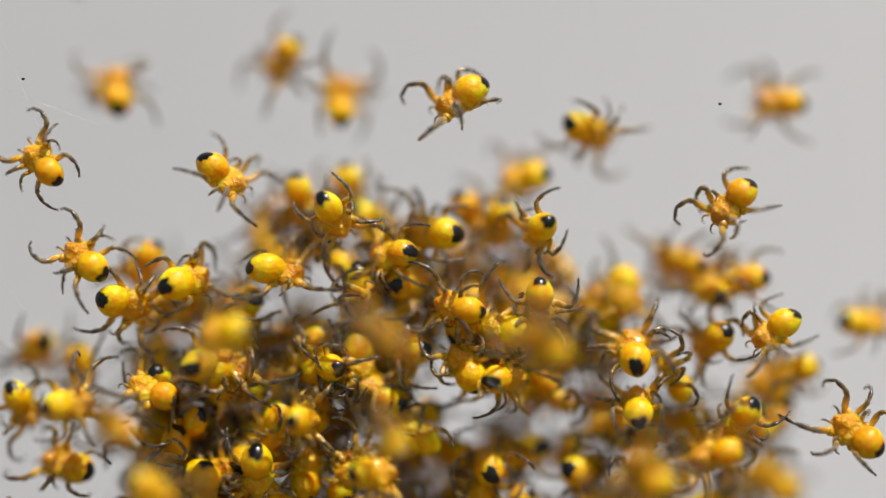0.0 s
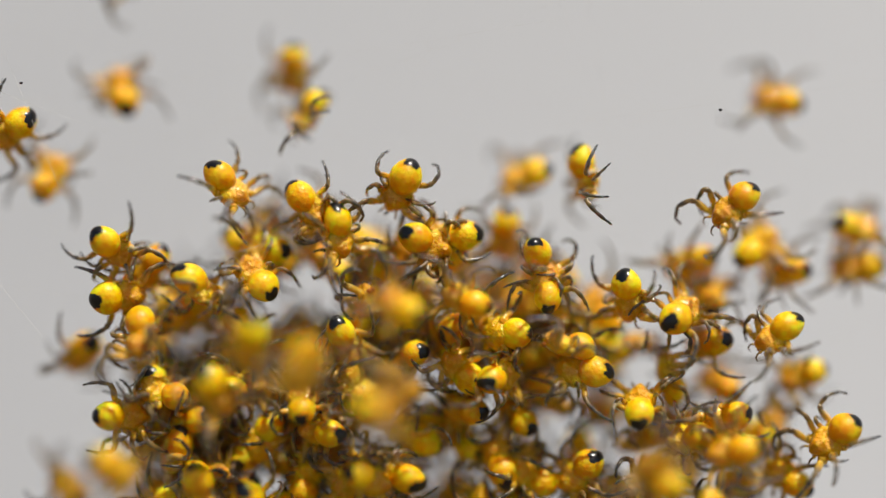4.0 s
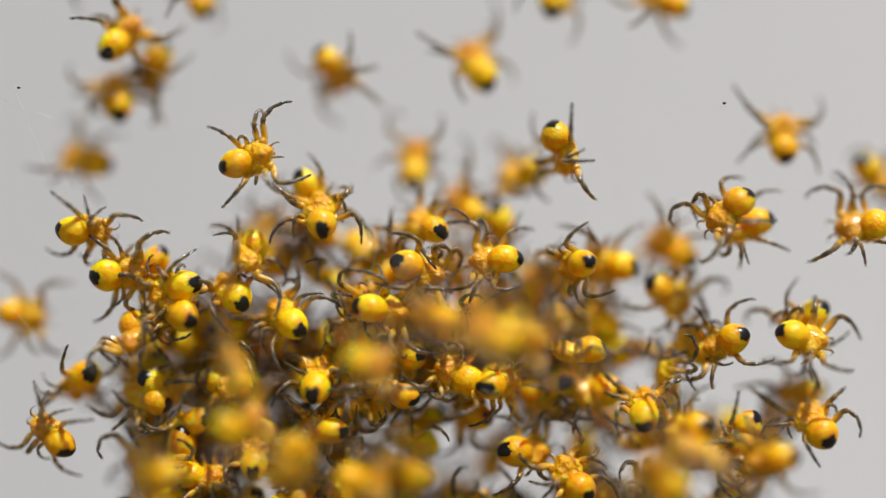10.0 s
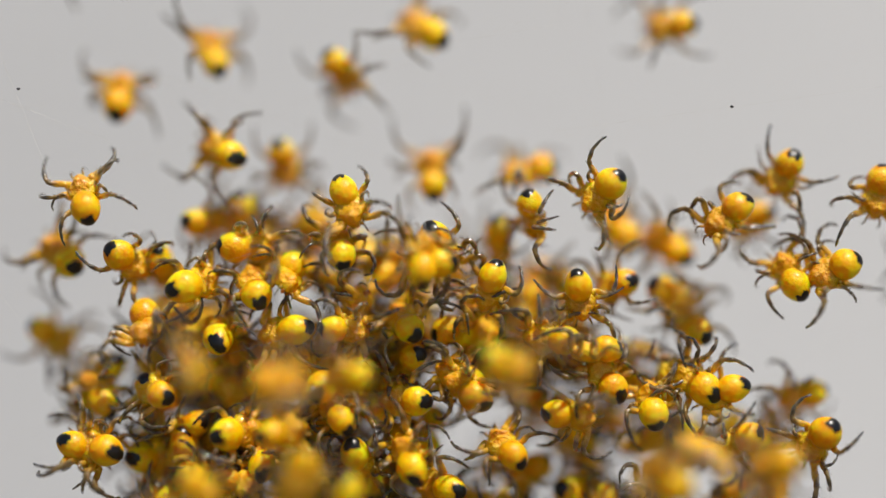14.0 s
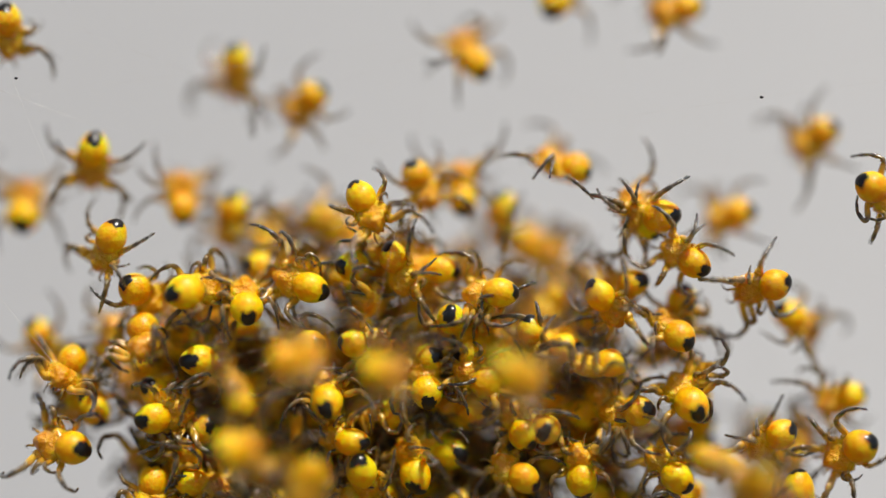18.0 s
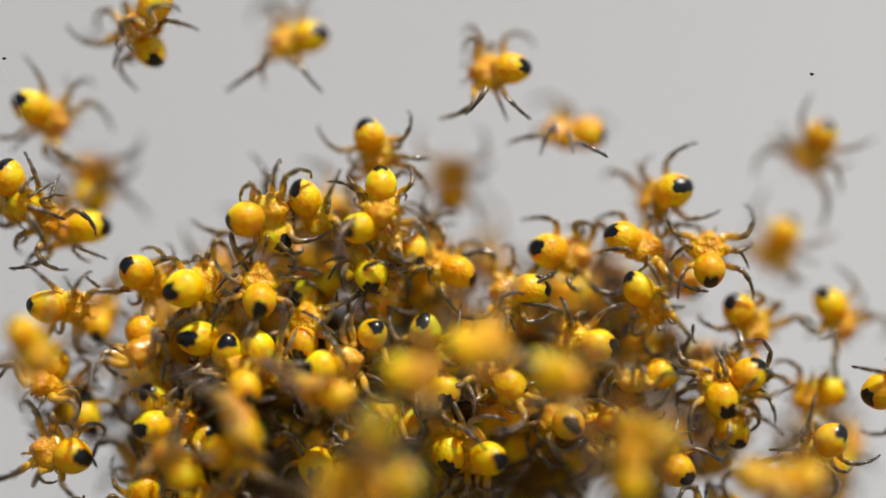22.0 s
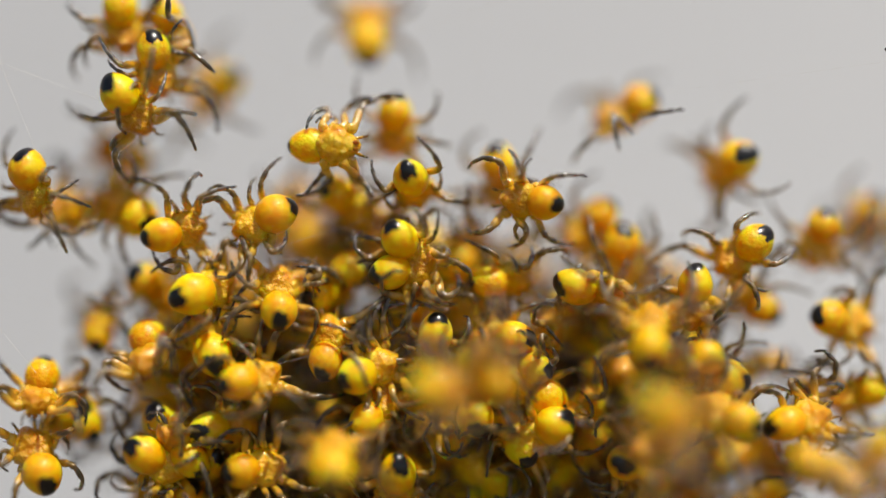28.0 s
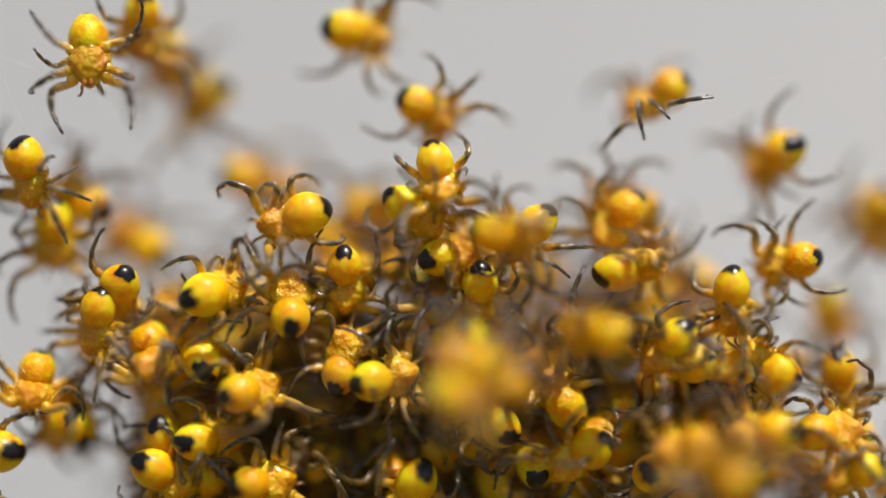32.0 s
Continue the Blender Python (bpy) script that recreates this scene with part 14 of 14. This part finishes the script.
    walk(one, [(0, at(-7.81, 2.04, -8.14, 185, -11, 55)), (16.3, at(-7.81, 2.04, -8.14, 185, -11, 55)), (20.1, at(-7.79, 1.44, -2.66, 139, -11, 55)), (32, at(-7.69, 1.44, -2.89, 206, -11, 55))])
    stride(one)
    one = spiderling(2052, "hang", 0.99, INSIDE)
    walk(one, [(0, at(-4.14, 3.13, -9.17, 342, -14, 102)), (13.5, at(-4.14, 3.13, -9.17, 342, -14, 102)), (18.3, at(-3.33, 2.53, -5.67, 360, -14, 102)), (32, at(-3.4, 2.53, -5.8, 348, -14, 102))])
    stride(one)
    one = spiderling(2053, "hang", 0.99, INSIDE)
    walk(one, [(0, at(-7.89, 4.13, -8.94, 193, 26, 91)), (17.3, at(-7.89, 4.13, -8.94, 193, 26, 91)), (22.7, at(-7.41, 3.53, -5.44, 230, 26, 91)), (32, at(-7.18, 3.53, -5.64, 172, 26, 91))])
    stride(one)
    one = spiderling(2054, "reach", 0.97, INSIDE)
    walk(one, [(0, at(-4, 3.31, -8.95, 288, -13, -113)), (14.5, at(-4, 3.31, -8.95, 288, -13, -113)), (20.3, at(-4.06, 2.71, -3.69, 312, -13, -113)), (32, at(-4.25, 2.71, -3.42, 298, -13, -113))])
    stride(one)
    one = spiderling(2055, "walk", 0.95, INSIDE)
    walk(one, [(0, at(-1.17, 2.47, -9.61, 242, -17, -80)), (13.6, at(-1.17, 2.47, -9.61, 242, -17, -80)), (18.3, at(-1.58, 1.87, -6.11, 205, -17, -80)), (32, at(-1.8, 1.87, -6.26, 278, -17, -80))])
    stride(one)
    one = spiderling(2056, "gather", 0.93, INSIDE)
    walk(one, [(0, at(-5.84, 1.48, -9, 337, 15, 44)), (13.9, at(-5.84, 1.48, -9, 337, 15, 44)), (17.6, at(-5.83, 2.78, -5.5, 305, 15, 44)), (32, at(-5.94, 2.78, -5.7, 299, 15, 44))])
    stride(one)
    one = spiderling(2057, "gather", 1.01, INSIDE)
    walk(one, [(0, at(-7.07, 2.36, -9.24, 182, 25, 100)), (18.1, at(-7.07, 2.36, -9.24, 182, 25, 100)), (23.5, at(-7.27, 1.76, -5.74, 218, 25, 100)), (32, at(-7.19, 1.76, -5.9, 168, 25, 100))])
    stride(one)
    one = spiderling(2058, "walk", 0.95, INSIDE)
    walk(one, [(0, at(-3.52, 1.92, -8.21, 88, -13, 23)), (17.6, at(-3.52, 1.92, -8.21, 88, -13, 23)), (22.5, at(-3.26, 1.32, -2.21, 105, -13, 23)), (32, at(-3.01, 1.32, -1.97, 105, -13, 23))])
    stride(one)
    one = spiderling(2059, "reach", 0.95, INSIDE)
    walk(one, [(0, at(-8.15, 2.99, -8.92, 248, -21, 25)), (18.2, at(-8.15, 2.99, -8.92, 248, -21, 25)), (23.8, at(-7.53, 2.39, -3.49, 247, -21, 25)), (32, at(-7.62, 2.39, -3.49, 214, -21, 25))])
    stride(one)
    one = spiderling(2060, "gather", 1.01, INSIDE)
    walk(one, [(0, at(-2.98, 3.93, -8.54, 217, 14, -19)), (17.2, at(-2.98, 3.93, -8.54, 217, 14, -19)), (21.1, at(-2.63, 3.33, -4.54, 205, 14, -19)), (32, at(-2.84, 3.33, -4.53, 195, 14, -19))])
    stride(one)
    one = spiderling(2061, "reach", 1, INSIDE)
    walk(one, [(0, at(-8.42, 2.71, -8.52, 21, -17, -146)), (16.1, at(-8.42, 2.71, -8.52, 21, -17, -146)), (21.2, at(-8.09, 2.11, -4.85, 24, -17, -146)), (32, at(-7.99, 2.11, -5.06, -1, -17, -146))])
    stride(one)
    one = spiderling(2062, "spread", 0.95, INSIDE)
    walk(one, [(0, at(-0.74, 3.41, -8.6, 211, 4, -7)), (17.3, at(-0.74, 3.41, -8.6, 211, 4, -7)), (21.8, at(-1.13, 2.81, -4.83, 162, 4, -7)), (32, at(-1.34, 2.81, -4.94, 192, 4, -7))])
    stride(one)
    one = spiderling(2063, "walk", 0.94, INSIDE)
    walk(one, [(0, at(-0.74, 1.91, -8.26, 360, -26, 176)), (16.1, at(-0.74, 1.91, -8.26, 360, -26, 176)), (19.7, at(-1.13, 1.31, -4.76, 339, -26, 176)), (32, at(-1.41, 1.31, -4.57, 324, -26, 176))])
    stride(one)
    one = spiderling(2064, "walk", 0.93, INSIDE)
    walk(one, [(0, at(-4.28, 1.54, -8.52, 215, -25, 11)), (13.5, at(-4.28, 1.54, -8.52, 215, -25, 11)), (18.8, at(-3.66, 2.84, -4.96, 210, -25, 11)), (32, at(-3.54, 2.84, -4.72, 255, -25, 11))])
    stride(one)
    one = spiderling(2065, "spread", 0.92, INSIDE)
    walk(one, [(0, at(-6.76, 2.49, -8.5, 291, -7, 24)), (18.0, at(-6.76, 2.49, -8.5, 291, -7, 24)), (21.7, at(-6.89, 1.89, -2.88, 246, -7, 24)), (32, at(-7.06, 1.89, -2.79, 261, -7, 24))])
    stride(one)
    one = spiderling(2066, "spread", 1.03, INSIDE)
    walk(one, [(0, at(-3.29, 1.46, -8.63, 188, 17, 141)), (14.7, at(-3.29, 1.46, -8.63, 188, 17, 141)), (20.4, at(-2.77, 2.76, -3.6, 172, 17, 141)), (32, at(-2.73, 2.76, -3.53, 159, 17, 141))])
    stride(one)
    one = spiderling(2067, "hang", 1.01, INSIDE)
    walk(one, [(0, at(-1.67, 1.88, -9.22, 28, 9, -77)), (15.7, at(-1.67, 1.88, -9.22, 28, 9, -77)), (20.8, at(-1.03, 1.28, -5.72, 68, 9, -77)), (32, at(-1.06, 1.28, -5.92, -1, 9, -77))])
    stride(one)
    one = spiderling(2068, "walk", 0.96, INSIDE)
    walk(one, [(0, at(-4.11, 3.77, -8.73, 212, -1, -113)), (16.5, at(-4.11, 3.77, -8.73, 212, -1, -113)), (21.4, at(-4.91, 3.17, -2.75, 225, -1, -113)), (32, at(-4.85, 3.17, -2.95, 175, -1, -113))])
    stride(one)
    one = spiderling(2069, "walk", 1, INSIDE)
    walk(one, [(0, at(-2.32, 2.76, -9, 71, 6, -69)), (17.5, at(-2.32, 2.76, -9, 71, 6, -69)), (23.2, at(-2.53, 2.16, -3.48, 47, 6, -69)), (32, at(-2.62, 2.16, -3.6, 38, 6, -69))])
    stride(one)
    one = spiderling(2070, "walk", 1.04, INSIDE)
    walk(one, [(0, at(-5.26, 1.58, -8.29, 17, 18, -63)), (18.7, at(-5.26, 3.48, -8.29, 17, 18, -63)), (23.3, at(-4.88, 2.88, -2.44, 9, 18, -63)), (32, at(-4.62, 2.88, -2.39, 48, 18, -63))])
    stride(one)
    one = spiderling(2071, "gather", 0.97, INSIDE)
    walk(one, [(0, at(-7.06, 1.44, -9.44, 30, 7, 38)), (18.4, at(-7.06, 1.44, -9.44, 30, 7, 38)), (23.6, at(-6.94, 0.84, -5.94, 62, 7, 38)), (32, at(-7, 0.84, -6.09, 25, 7, 38))])
    stride(one)
    one = spiderling(2072, "reach", 0.99, INSIDE)
    walk(one, [(0, at(-5.2, 2.49, -8.93, 307, 17, 39)), (13.5, at(-5.2, 2.49, -8.93, 307, 17, 39)), (18.3, at(-4.74, 1.89, -5.43, 330, 17, 39)), (32, at(-4.59, 1.89, -5.21, 343, 17, 39))])
    stride(one)
    one = spiderling(2073, "gather", 0.99, INSIDE)
    walk(one, [(0, at(-7.17, 1.59, -8.88, 344, 10, -110)), (15.1, at(-7.17, 1.59, -8.88, 344, 10, -110)), (20.7, at(-6.81, 2.89, -2.1, 340, 10, -110)), (32, at(-6.67, 2.89, -2.36, 349, 10, -110))])
    stride(one)
    one = spiderling(2074, "hang", 0.94, INSIDE)
    walk(one, [(0, at(-6.9, 4.18, -8.8, 209, -6, -145)), (15.2, at(-6.9, 4.18, -8.8, 209, -6, -145)), (20.9, at(-6.35, 3.58, -2.99, 174, -6, -145)), (32, at(-6.38, 3.58, -2.73, 187, -6, -145))])
    stride(one)
    one = spiderling(2075, "reach", 0.95, INSIDE)
    walk(one, [(0, at(-8.26, 3.88, -9.27, 299, -22, 120)), (15.0, at(-8.26, 3.88, -9.27, 299, -22, 120)), (19.4, at(-8.28, 3.28, -5.77, 294, -22, 120)), (32, at(-8.08, 3.28, -5.54, 274, -22, 120))])
    stride(one)
    one = spiderling(2076, "hang", 0.96, INSIDE)
    walk(one, [(0, at(-1.44, 4.17, -8.88, 178, 25, -119)), (18.3, at(-1.44, 4.17, -8.88, 178, 25, -119)), (23.1, at(-1.67, 3.57, -4.55, 128, 25, -119)), (32, at(-1.85, 3.57, -4.84, 172, 25, -119))])
    stride(one)
    one = spiderling(2077, "gather", 0.92, INSIDE)
    walk(one, [(0, at(-4.81, 1.55, -9.13, 27, -6, -168)), (16, at(-4.81, 3.45, -9.13, 27, -6, -168)), (20.3, at(-4.42, 2.85, -5.63, 28, -6, -168)), (32, at(-4.5, 2.85, -5.58, 28, -6, -168))])
    stride(one)
    one = spiderling(2078, "gather", 1.01, INSIDE)
    walk(one, [(0, at(-2.88, 3.93, -9.43, 306, -6, 174)), (14.4, at(-2.88, 3.93, -9.43, 306, -6, 174)), (18.8, at(-2.4, 3.33, -5.93, 334, -6, 174)), (32, at(-2.74, 3.33, -5.75, 340, -6, 174))])
    stride(one)
    one = spiderling(2079, "spread", 0.94, INSIDE)
    walk(one, [(0, at(-3.95, 1.9, -9.4, 109, -20, -45)), (12.7, at(-3.95, 1.9, -9.4, 109, -20, -45)), (17.9, at(-3.71, 3.2, -5.9, 114, -20, -45)), (32, at(-3.34, 3.2, -5.91, 127, -20, -45))])
    stride(one)
    one = spiderling(2080, "reach", 1.04, INSIDE)
    walk(one, [(0, at(-5.97, 1.78, -8.6, 106, 2, 6)), (16.8, at(-5.97, 3.68, -8.6, 106, 2, 6)), (20.9, at(-5.26, 3.08, -3.44, 130, 2, 6)), (32, at(-5.07, 3.08, -3.37, 114, 2, 6))])
    stride(one)
    one = spiderling(2081, "reach", 0.97, INSIDE)
    walk(one, [(0, at(-8.33, 1.54, -8.54, 115, -11, 96)), (13.4, at(-8.33, 1.54, -8.54, 115, -11, 96)), (18.0, at(-7.56, 0.94, -4.62, 83, -11, 96)), (32, at(-7.87, 0.94, -4.34, 149, -11, 96))])
    stride(one)
    one = spiderling(2082, "reach", 0.95, INSIDE)
    walk(one, [(0, at(-1.51, 1.5, -8.42, 102, 10, 84)), (18.2, at(-1.51, 3.4, -8.42, 102, 10, 84)), (22.4, at(-1.6, 2.8, -2.26, 129, 10, 84)), (32, at(-1.74, 2.8, -2.12, 126, 10, 84))])
    stride(one)
    one = spiderling(2083, "spread", 0.96, INSIDE)
    walk(one, [(0, at(-6.17, 3.83, -8.93, 158, -7, -81)), (15.7, at(-6.17, 3.83, -8.93, 158, -7, -81)), (19.6, at(-6.59, 3.23, -5, 179, -7, -81)), (32, at(-6.37, 3.23, -4.85, 146, -7, -81))])
    stride(one)
    one = spiderling(2084, "gather", 1.04, INSIDE)
    walk(one, [(0, at(-7.5, 2.82, -8.95, 206, -12, 52)), (16.5, at(-7.5, 2.82, -8.95, 206, -12, 52)), (21.9, at(-6.75, 2.22, -4.75, 236, -12, 52)), (32, at(-6.63, 2.22, -4.49, 231, -12, 52))])
    stride(one)
    one = spiderling(2085, "gather", 1.04, INSIDE)
    walk(one, [(0, at(-3.32, 4.16, -8.96, 139, -7, -71)), (18.0, at(-3.32, 4.16, -8.96, 139, -7, -71)), (22.4, at(-3.32, 3.56, -1.82, 131, -7, -71)), (32, at(-3.5, 3.56, -1.64, 171, -7, -71))])
    stride(one)
    one = spiderling(2086, "hang", 0.93, INSIDE)
    walk(one, [(0, at(-1.09, 1.95, -8.34, 339, -8, -113)), (12.3, at(-1.09, 1.95, -8.34, 339, -8, -113)), (15.8, at(-1.07, 1.35, -3.67, 371, -8, -113)), (32, at(-1.26, 1.35, -3.49, 305, -8, -113))])
    stride(one)
    one = spiderling(2087, "reach", 0.92, INSIDE)
    walk(one, [(0, at(-5.75, 2.78, -8.13, 161, 7, 98)), (13.5, at(-5.75, 2.78, -8.13, 161, 7, 98)), (18.3, at(-5.89, 2.18, -4.61, 116, 7, 98)), (32, at(-6.16, 2.18, -4.81, 141, 7, 98))])
    stride(one)
    one = spiderling(2088, "hang", 0.99, INSIDE)
    walk(one, [(0, at(-5.91, 4.18, -9.22, 320, 21, -74)), (13.2, at(-5.91, 4.18, -9.22, 320, 21, -74)), (18.5, at(-5.8, 3.58, -5.72, 343, 21, -74)), (32, at(-6.02, 3.58, -5.72, 285, 21, -74))])
    stride(one)
    one = spiderling(2089, "hang", 0.97, INSIDE)
    walk(one, [(0, at(-5.95, 3.43, -8.97, 229, 28, 128)), (15.3, at(-5.95, 3.43, -8.97, 229, 28, 128)), (20.5, at(-6.6, 2.83, -2.55, 261, 28, 128)), (32, at(-6.42, 2.83, -2.32, 249, 28, 128))])
    stride(one)
    one = spiderling(2090, "hang", 0.98, INSIDE)
    walk(one, [(0, at(-4.31, 3.3, -8.77, 214, 23, -124)), (12.4, at(-4.31, 3.3, -8.77, 214, 23, -124)), (16.4, at(-4.04, 2.7, -5.27, 229, 23, -124)), (32, at(-4.03, 2.7, -5.18, 206, 23, -124))])
    stride(one)
    one = spiderling(2091, "walk", 0.97, INSIDE)
    walk(one, [(0, at(-6.27, 3.02, -9.84, 244, -15, -103)), (18.1, at(-6.27, 3.02, -9.84, 244, -15, -103)), (22.3, at(-6.16, 2.42, -6.34, 234, -15, -103)), (32, at(-5.88, 2.42, -6.63, 214, -15, -103))])
    stride(one)
    one = spiderling(2092, "reach", 0.99, INSIDE)
    walk(one, [(0, at(-6.66, 3.84, -8.06, 132, -6, -23)), (18.8, at(-6.66, 3.84, -8.06, 132, -6, -23)), (23.0, at(-6.58, 3.24, -4.05, 170, -6, -23)), (32, at(-6.16, 3.24, -3.87, 160, -6, -23))])
    stride(one)
    one = spiderling(2093, "hang", 1.04, INSIDE)
    walk(one, [(0, at(-6.53, 3.16, -8.43, 340, -6, 106)), (15.9, at(-6.53, 3.16, -8.43, 340, -6, 106)), (20.5, at(-7.48, 2.56, -2, 347, -6, 106)), (32, at(-7.46, 2.56, -1.94, 361, -6, 106))])
    stride(one)
    one = spiderling(2094, "spread", 0.97, INSIDE)
    walk(one, [(0, at(-0.41, 4.04, -8.06, 357, 13, -32)), (18.9, at(-0.41, 4.04, -8.06, 357, 13, -32)), (24.5, at(-0.82, 3.44, -2.88, 352, 13, -32)), (32, at(-0.97, 3.44, -2.87, 366, 13, -32))])
    stride(one)
    one = spiderling(2095, "gather", 1.02, INSIDE)
    walk(one, [(0, at(-5.83, 1.97, -8.82, 178, -8, 144)), (15.5, at(-5.83, 1.97, -8.82, 178, -8, 144)), (19.4, at(-5.52, 1.37, -1.76, 147, -8, 144)), (32, at(-5.39, 1.37, -1.76, 150, -8, 144))])
    stride(one)
    one = spiderling(2096, "spread", 0.97, INSIDE)
    walk(one, [(0, at(-1.38, 3.17, -8.71, 127, 21, -9)), (16.6, at(-1.38, 3.17, -8.71, 127, 21, -9)), (21.9, at(-1.9, 2.57, -2.74, 125, 21, -9)), (32, at(-1.76, 2.57, -3.02, 109, 21, -9))])
    stride(one)
    one = spiderling(2097, "spread", 0.99, INSIDE)
    walk(one, [(0, at(-6.89, 3.35, -9.52, 58, 17, 162)), (15.2, at(-6.89, 3.35, -9.52, 58, 17, 162)), (20.4, at(-7.2, 2.75, -6.02, 11, 17, 162)), (32, at(-7.54, 2.75, -6.26, 29, 17, 162))])
    stride(one)
    one = spiderling(2098, "reach", 0.96, INSIDE)
    walk(one, [(0, at(-5.34, 1.9, -8.57, 179, 23, 26)), (18.1, at(-5.34, 3.8, -8.57, 179, 23, 26)), (22.2, at(-5.84, 3.2, -3.74, 178, 23, 26)), (32, at(-5.97, 3.2, -3.98, 151, 23, 26))])
    stride(one)
    one = spiderling(2099, "hang", 1, INSIDE)
    walk(one, [(0, at(-4.55, 3.04, -9.56, 87, 27, -164)), (16.8, at(-4.55, 3.04, -9.56, 87, 27, -164)), (22.2, at(-4.02, 2.44, -6.06, 120, 27, -164)), (32, at(-3.95, 2.44, -6.08, 63, 27, -164))])
    stride(one)
    one = spiderling(2100, "reach", 1.01, INSIDE)
    walk(one, [(0, at(-6.98, 3.57, -8.37, 52, -25, -48)), (17.6, at(-6.98, 3.57, -8.37, 52, -25, -48)), (22.6, at(-7.2, 2.97, -4.85, 88, -25, -48)), (32, at(-7.39, 2.97, -4.83, 60, -25, -48))])
    stride(one)
    one = spiderling(2101, "gather", 1.03, INSIDE)
    walk(one, [(0, at(-7.47, 2, -8.59, 26, 8, 121)), (13.3, at(-7.47, 2, -8.59, 26, 8, 121)), (18.7, at(-7.84, 1.4, -3.5, 16, 8, 121)), (32, at(-7.55, 1.4, -3.74, 4, 8, 121))])
    stride(one)
    one = spiderling(2102, "hang", 0.93, INSIDE)
    walk(one, [(0, at(-1.92, 4.07, -8.21, 243, 22, 115)), (17.7, at(-1.92, 4.07, -8.21, 243, 22, 115)), (23.0, at(-1.78, 3.47, -2.31, 269, 22, 115)), (32, at(-1.68, 3.47, -2.27, 266, 22, 115))])
    stride(one)
    one = spiderling(2103, "walk", 0.99, INSIDE)
    walk(one, [(0, at(-3.14, 2.05, -9.13, 149, -24, 109)), (14.2, at(-3.14, 2.05, -9.13, 149, -24, 109)), (19.7, at(-2.63, 3.35, -5.63, 127, -24, 109)), (32, at(-2.93, 3.35, -5.83, 117, -24, 109))])
    stride(one)
    one = spiderling(2104, "gather", 1, INSIDE)
    walk(one, [(0, at(-3.52, 1.45, -8.96, 23, -8, 154)), (12.1, at(-3.52, 1.45, -8.96, 23, -8, 154)), (16.6, at(-3.95, 2.75, -3.64, -4, -8, 154)), (32, at(-4.06, 2.75, -3.93, 13, -8, 154))])
    stride(one)
    one = spiderling(2105, "gather", 0.97, INSIDE)
    walk(one, [(0, at(-1.41, 3.37, -9.52, 163, -26, 154)), (17.6, at(-1.41, 3.37, -9.52, 163, -26, 154)), (22.9, at(-1.7, 2.77, -6.02, 175, -26, 154)), (32, at(-1.92, 2.77, -6.19, 129, -26, 154))])
    stride(one)
    one = spiderling(2106, "gather", 1, INSIDE)
    walk(one, [(0, at(-4.08, 3.91, -8.39, 27, 15, 38)), (13.9, at(-4.08, 3.91, -8.39, 27, 15, 38)), (18.5, at(-4.67, 3.31, -4.89, 5, 15, 38)), (32, at(-4.97, 3.31, -5.18, 38, 15, 38))])
    stride(one)
    one = spiderling(2107, "spread", 1.02, INSIDE)
    walk(one, [(0, at(-6.43, 3.31, -9.06, 311, -14, 64)), (17.9, at(-6.43, 3.31, -9.06, 311, -14, 64)), (23.4, at(-6.28, 2.71, -5.56, 299, -14, 64)), (32, at(-6.41, 2.71, -5.78, 317, -14, 64))])
    stride(one)
    one = spiderling(2108, "spread", 0.99, INSIDE)
    walk(one, [(0, at(-8.26, 4.13, -8.07, 97, 3, 174)), (16.4, at(-8.26, 4.13, -8.07, 97, 3, 174)), (20.4, at(-8.11, 3.53, -2.02, 140, 3, 174)), (32, at(-8.25, 3.53, -1.8, 114, 3, 174))])
    stride(one)
    one = spiderling(2109, "reach", 1.03, INSIDE)
    walk(one, [(0, at(-6.13, 3.84, -8.84, 260, -30, 102)), (15.8, at(-6.13, 3.84, -8.84, 260, -30, 102)), (21.7, at(-5.4, 3.24, -1.93, 284, -30, 102)), (32, at(-5.08, 3.24, -1.94, 295, -30, 102))])
    stride(one)
    one = spiderling(2110, "gather", 1.03, INSIDE)
    walk(one, [(0, at(-2.02, 2.97, -8.47, 263, 26, -15)), (12.8, at(-2.02, 2.97, -8.47, 263, 26, -15)), (18.7, at(-1.29, 2.37, -3.24, 284, 26, -15)), (32, at(-1.17, 2.37, -3.3, 227, 26, -15))])
    stride(one)


motions()
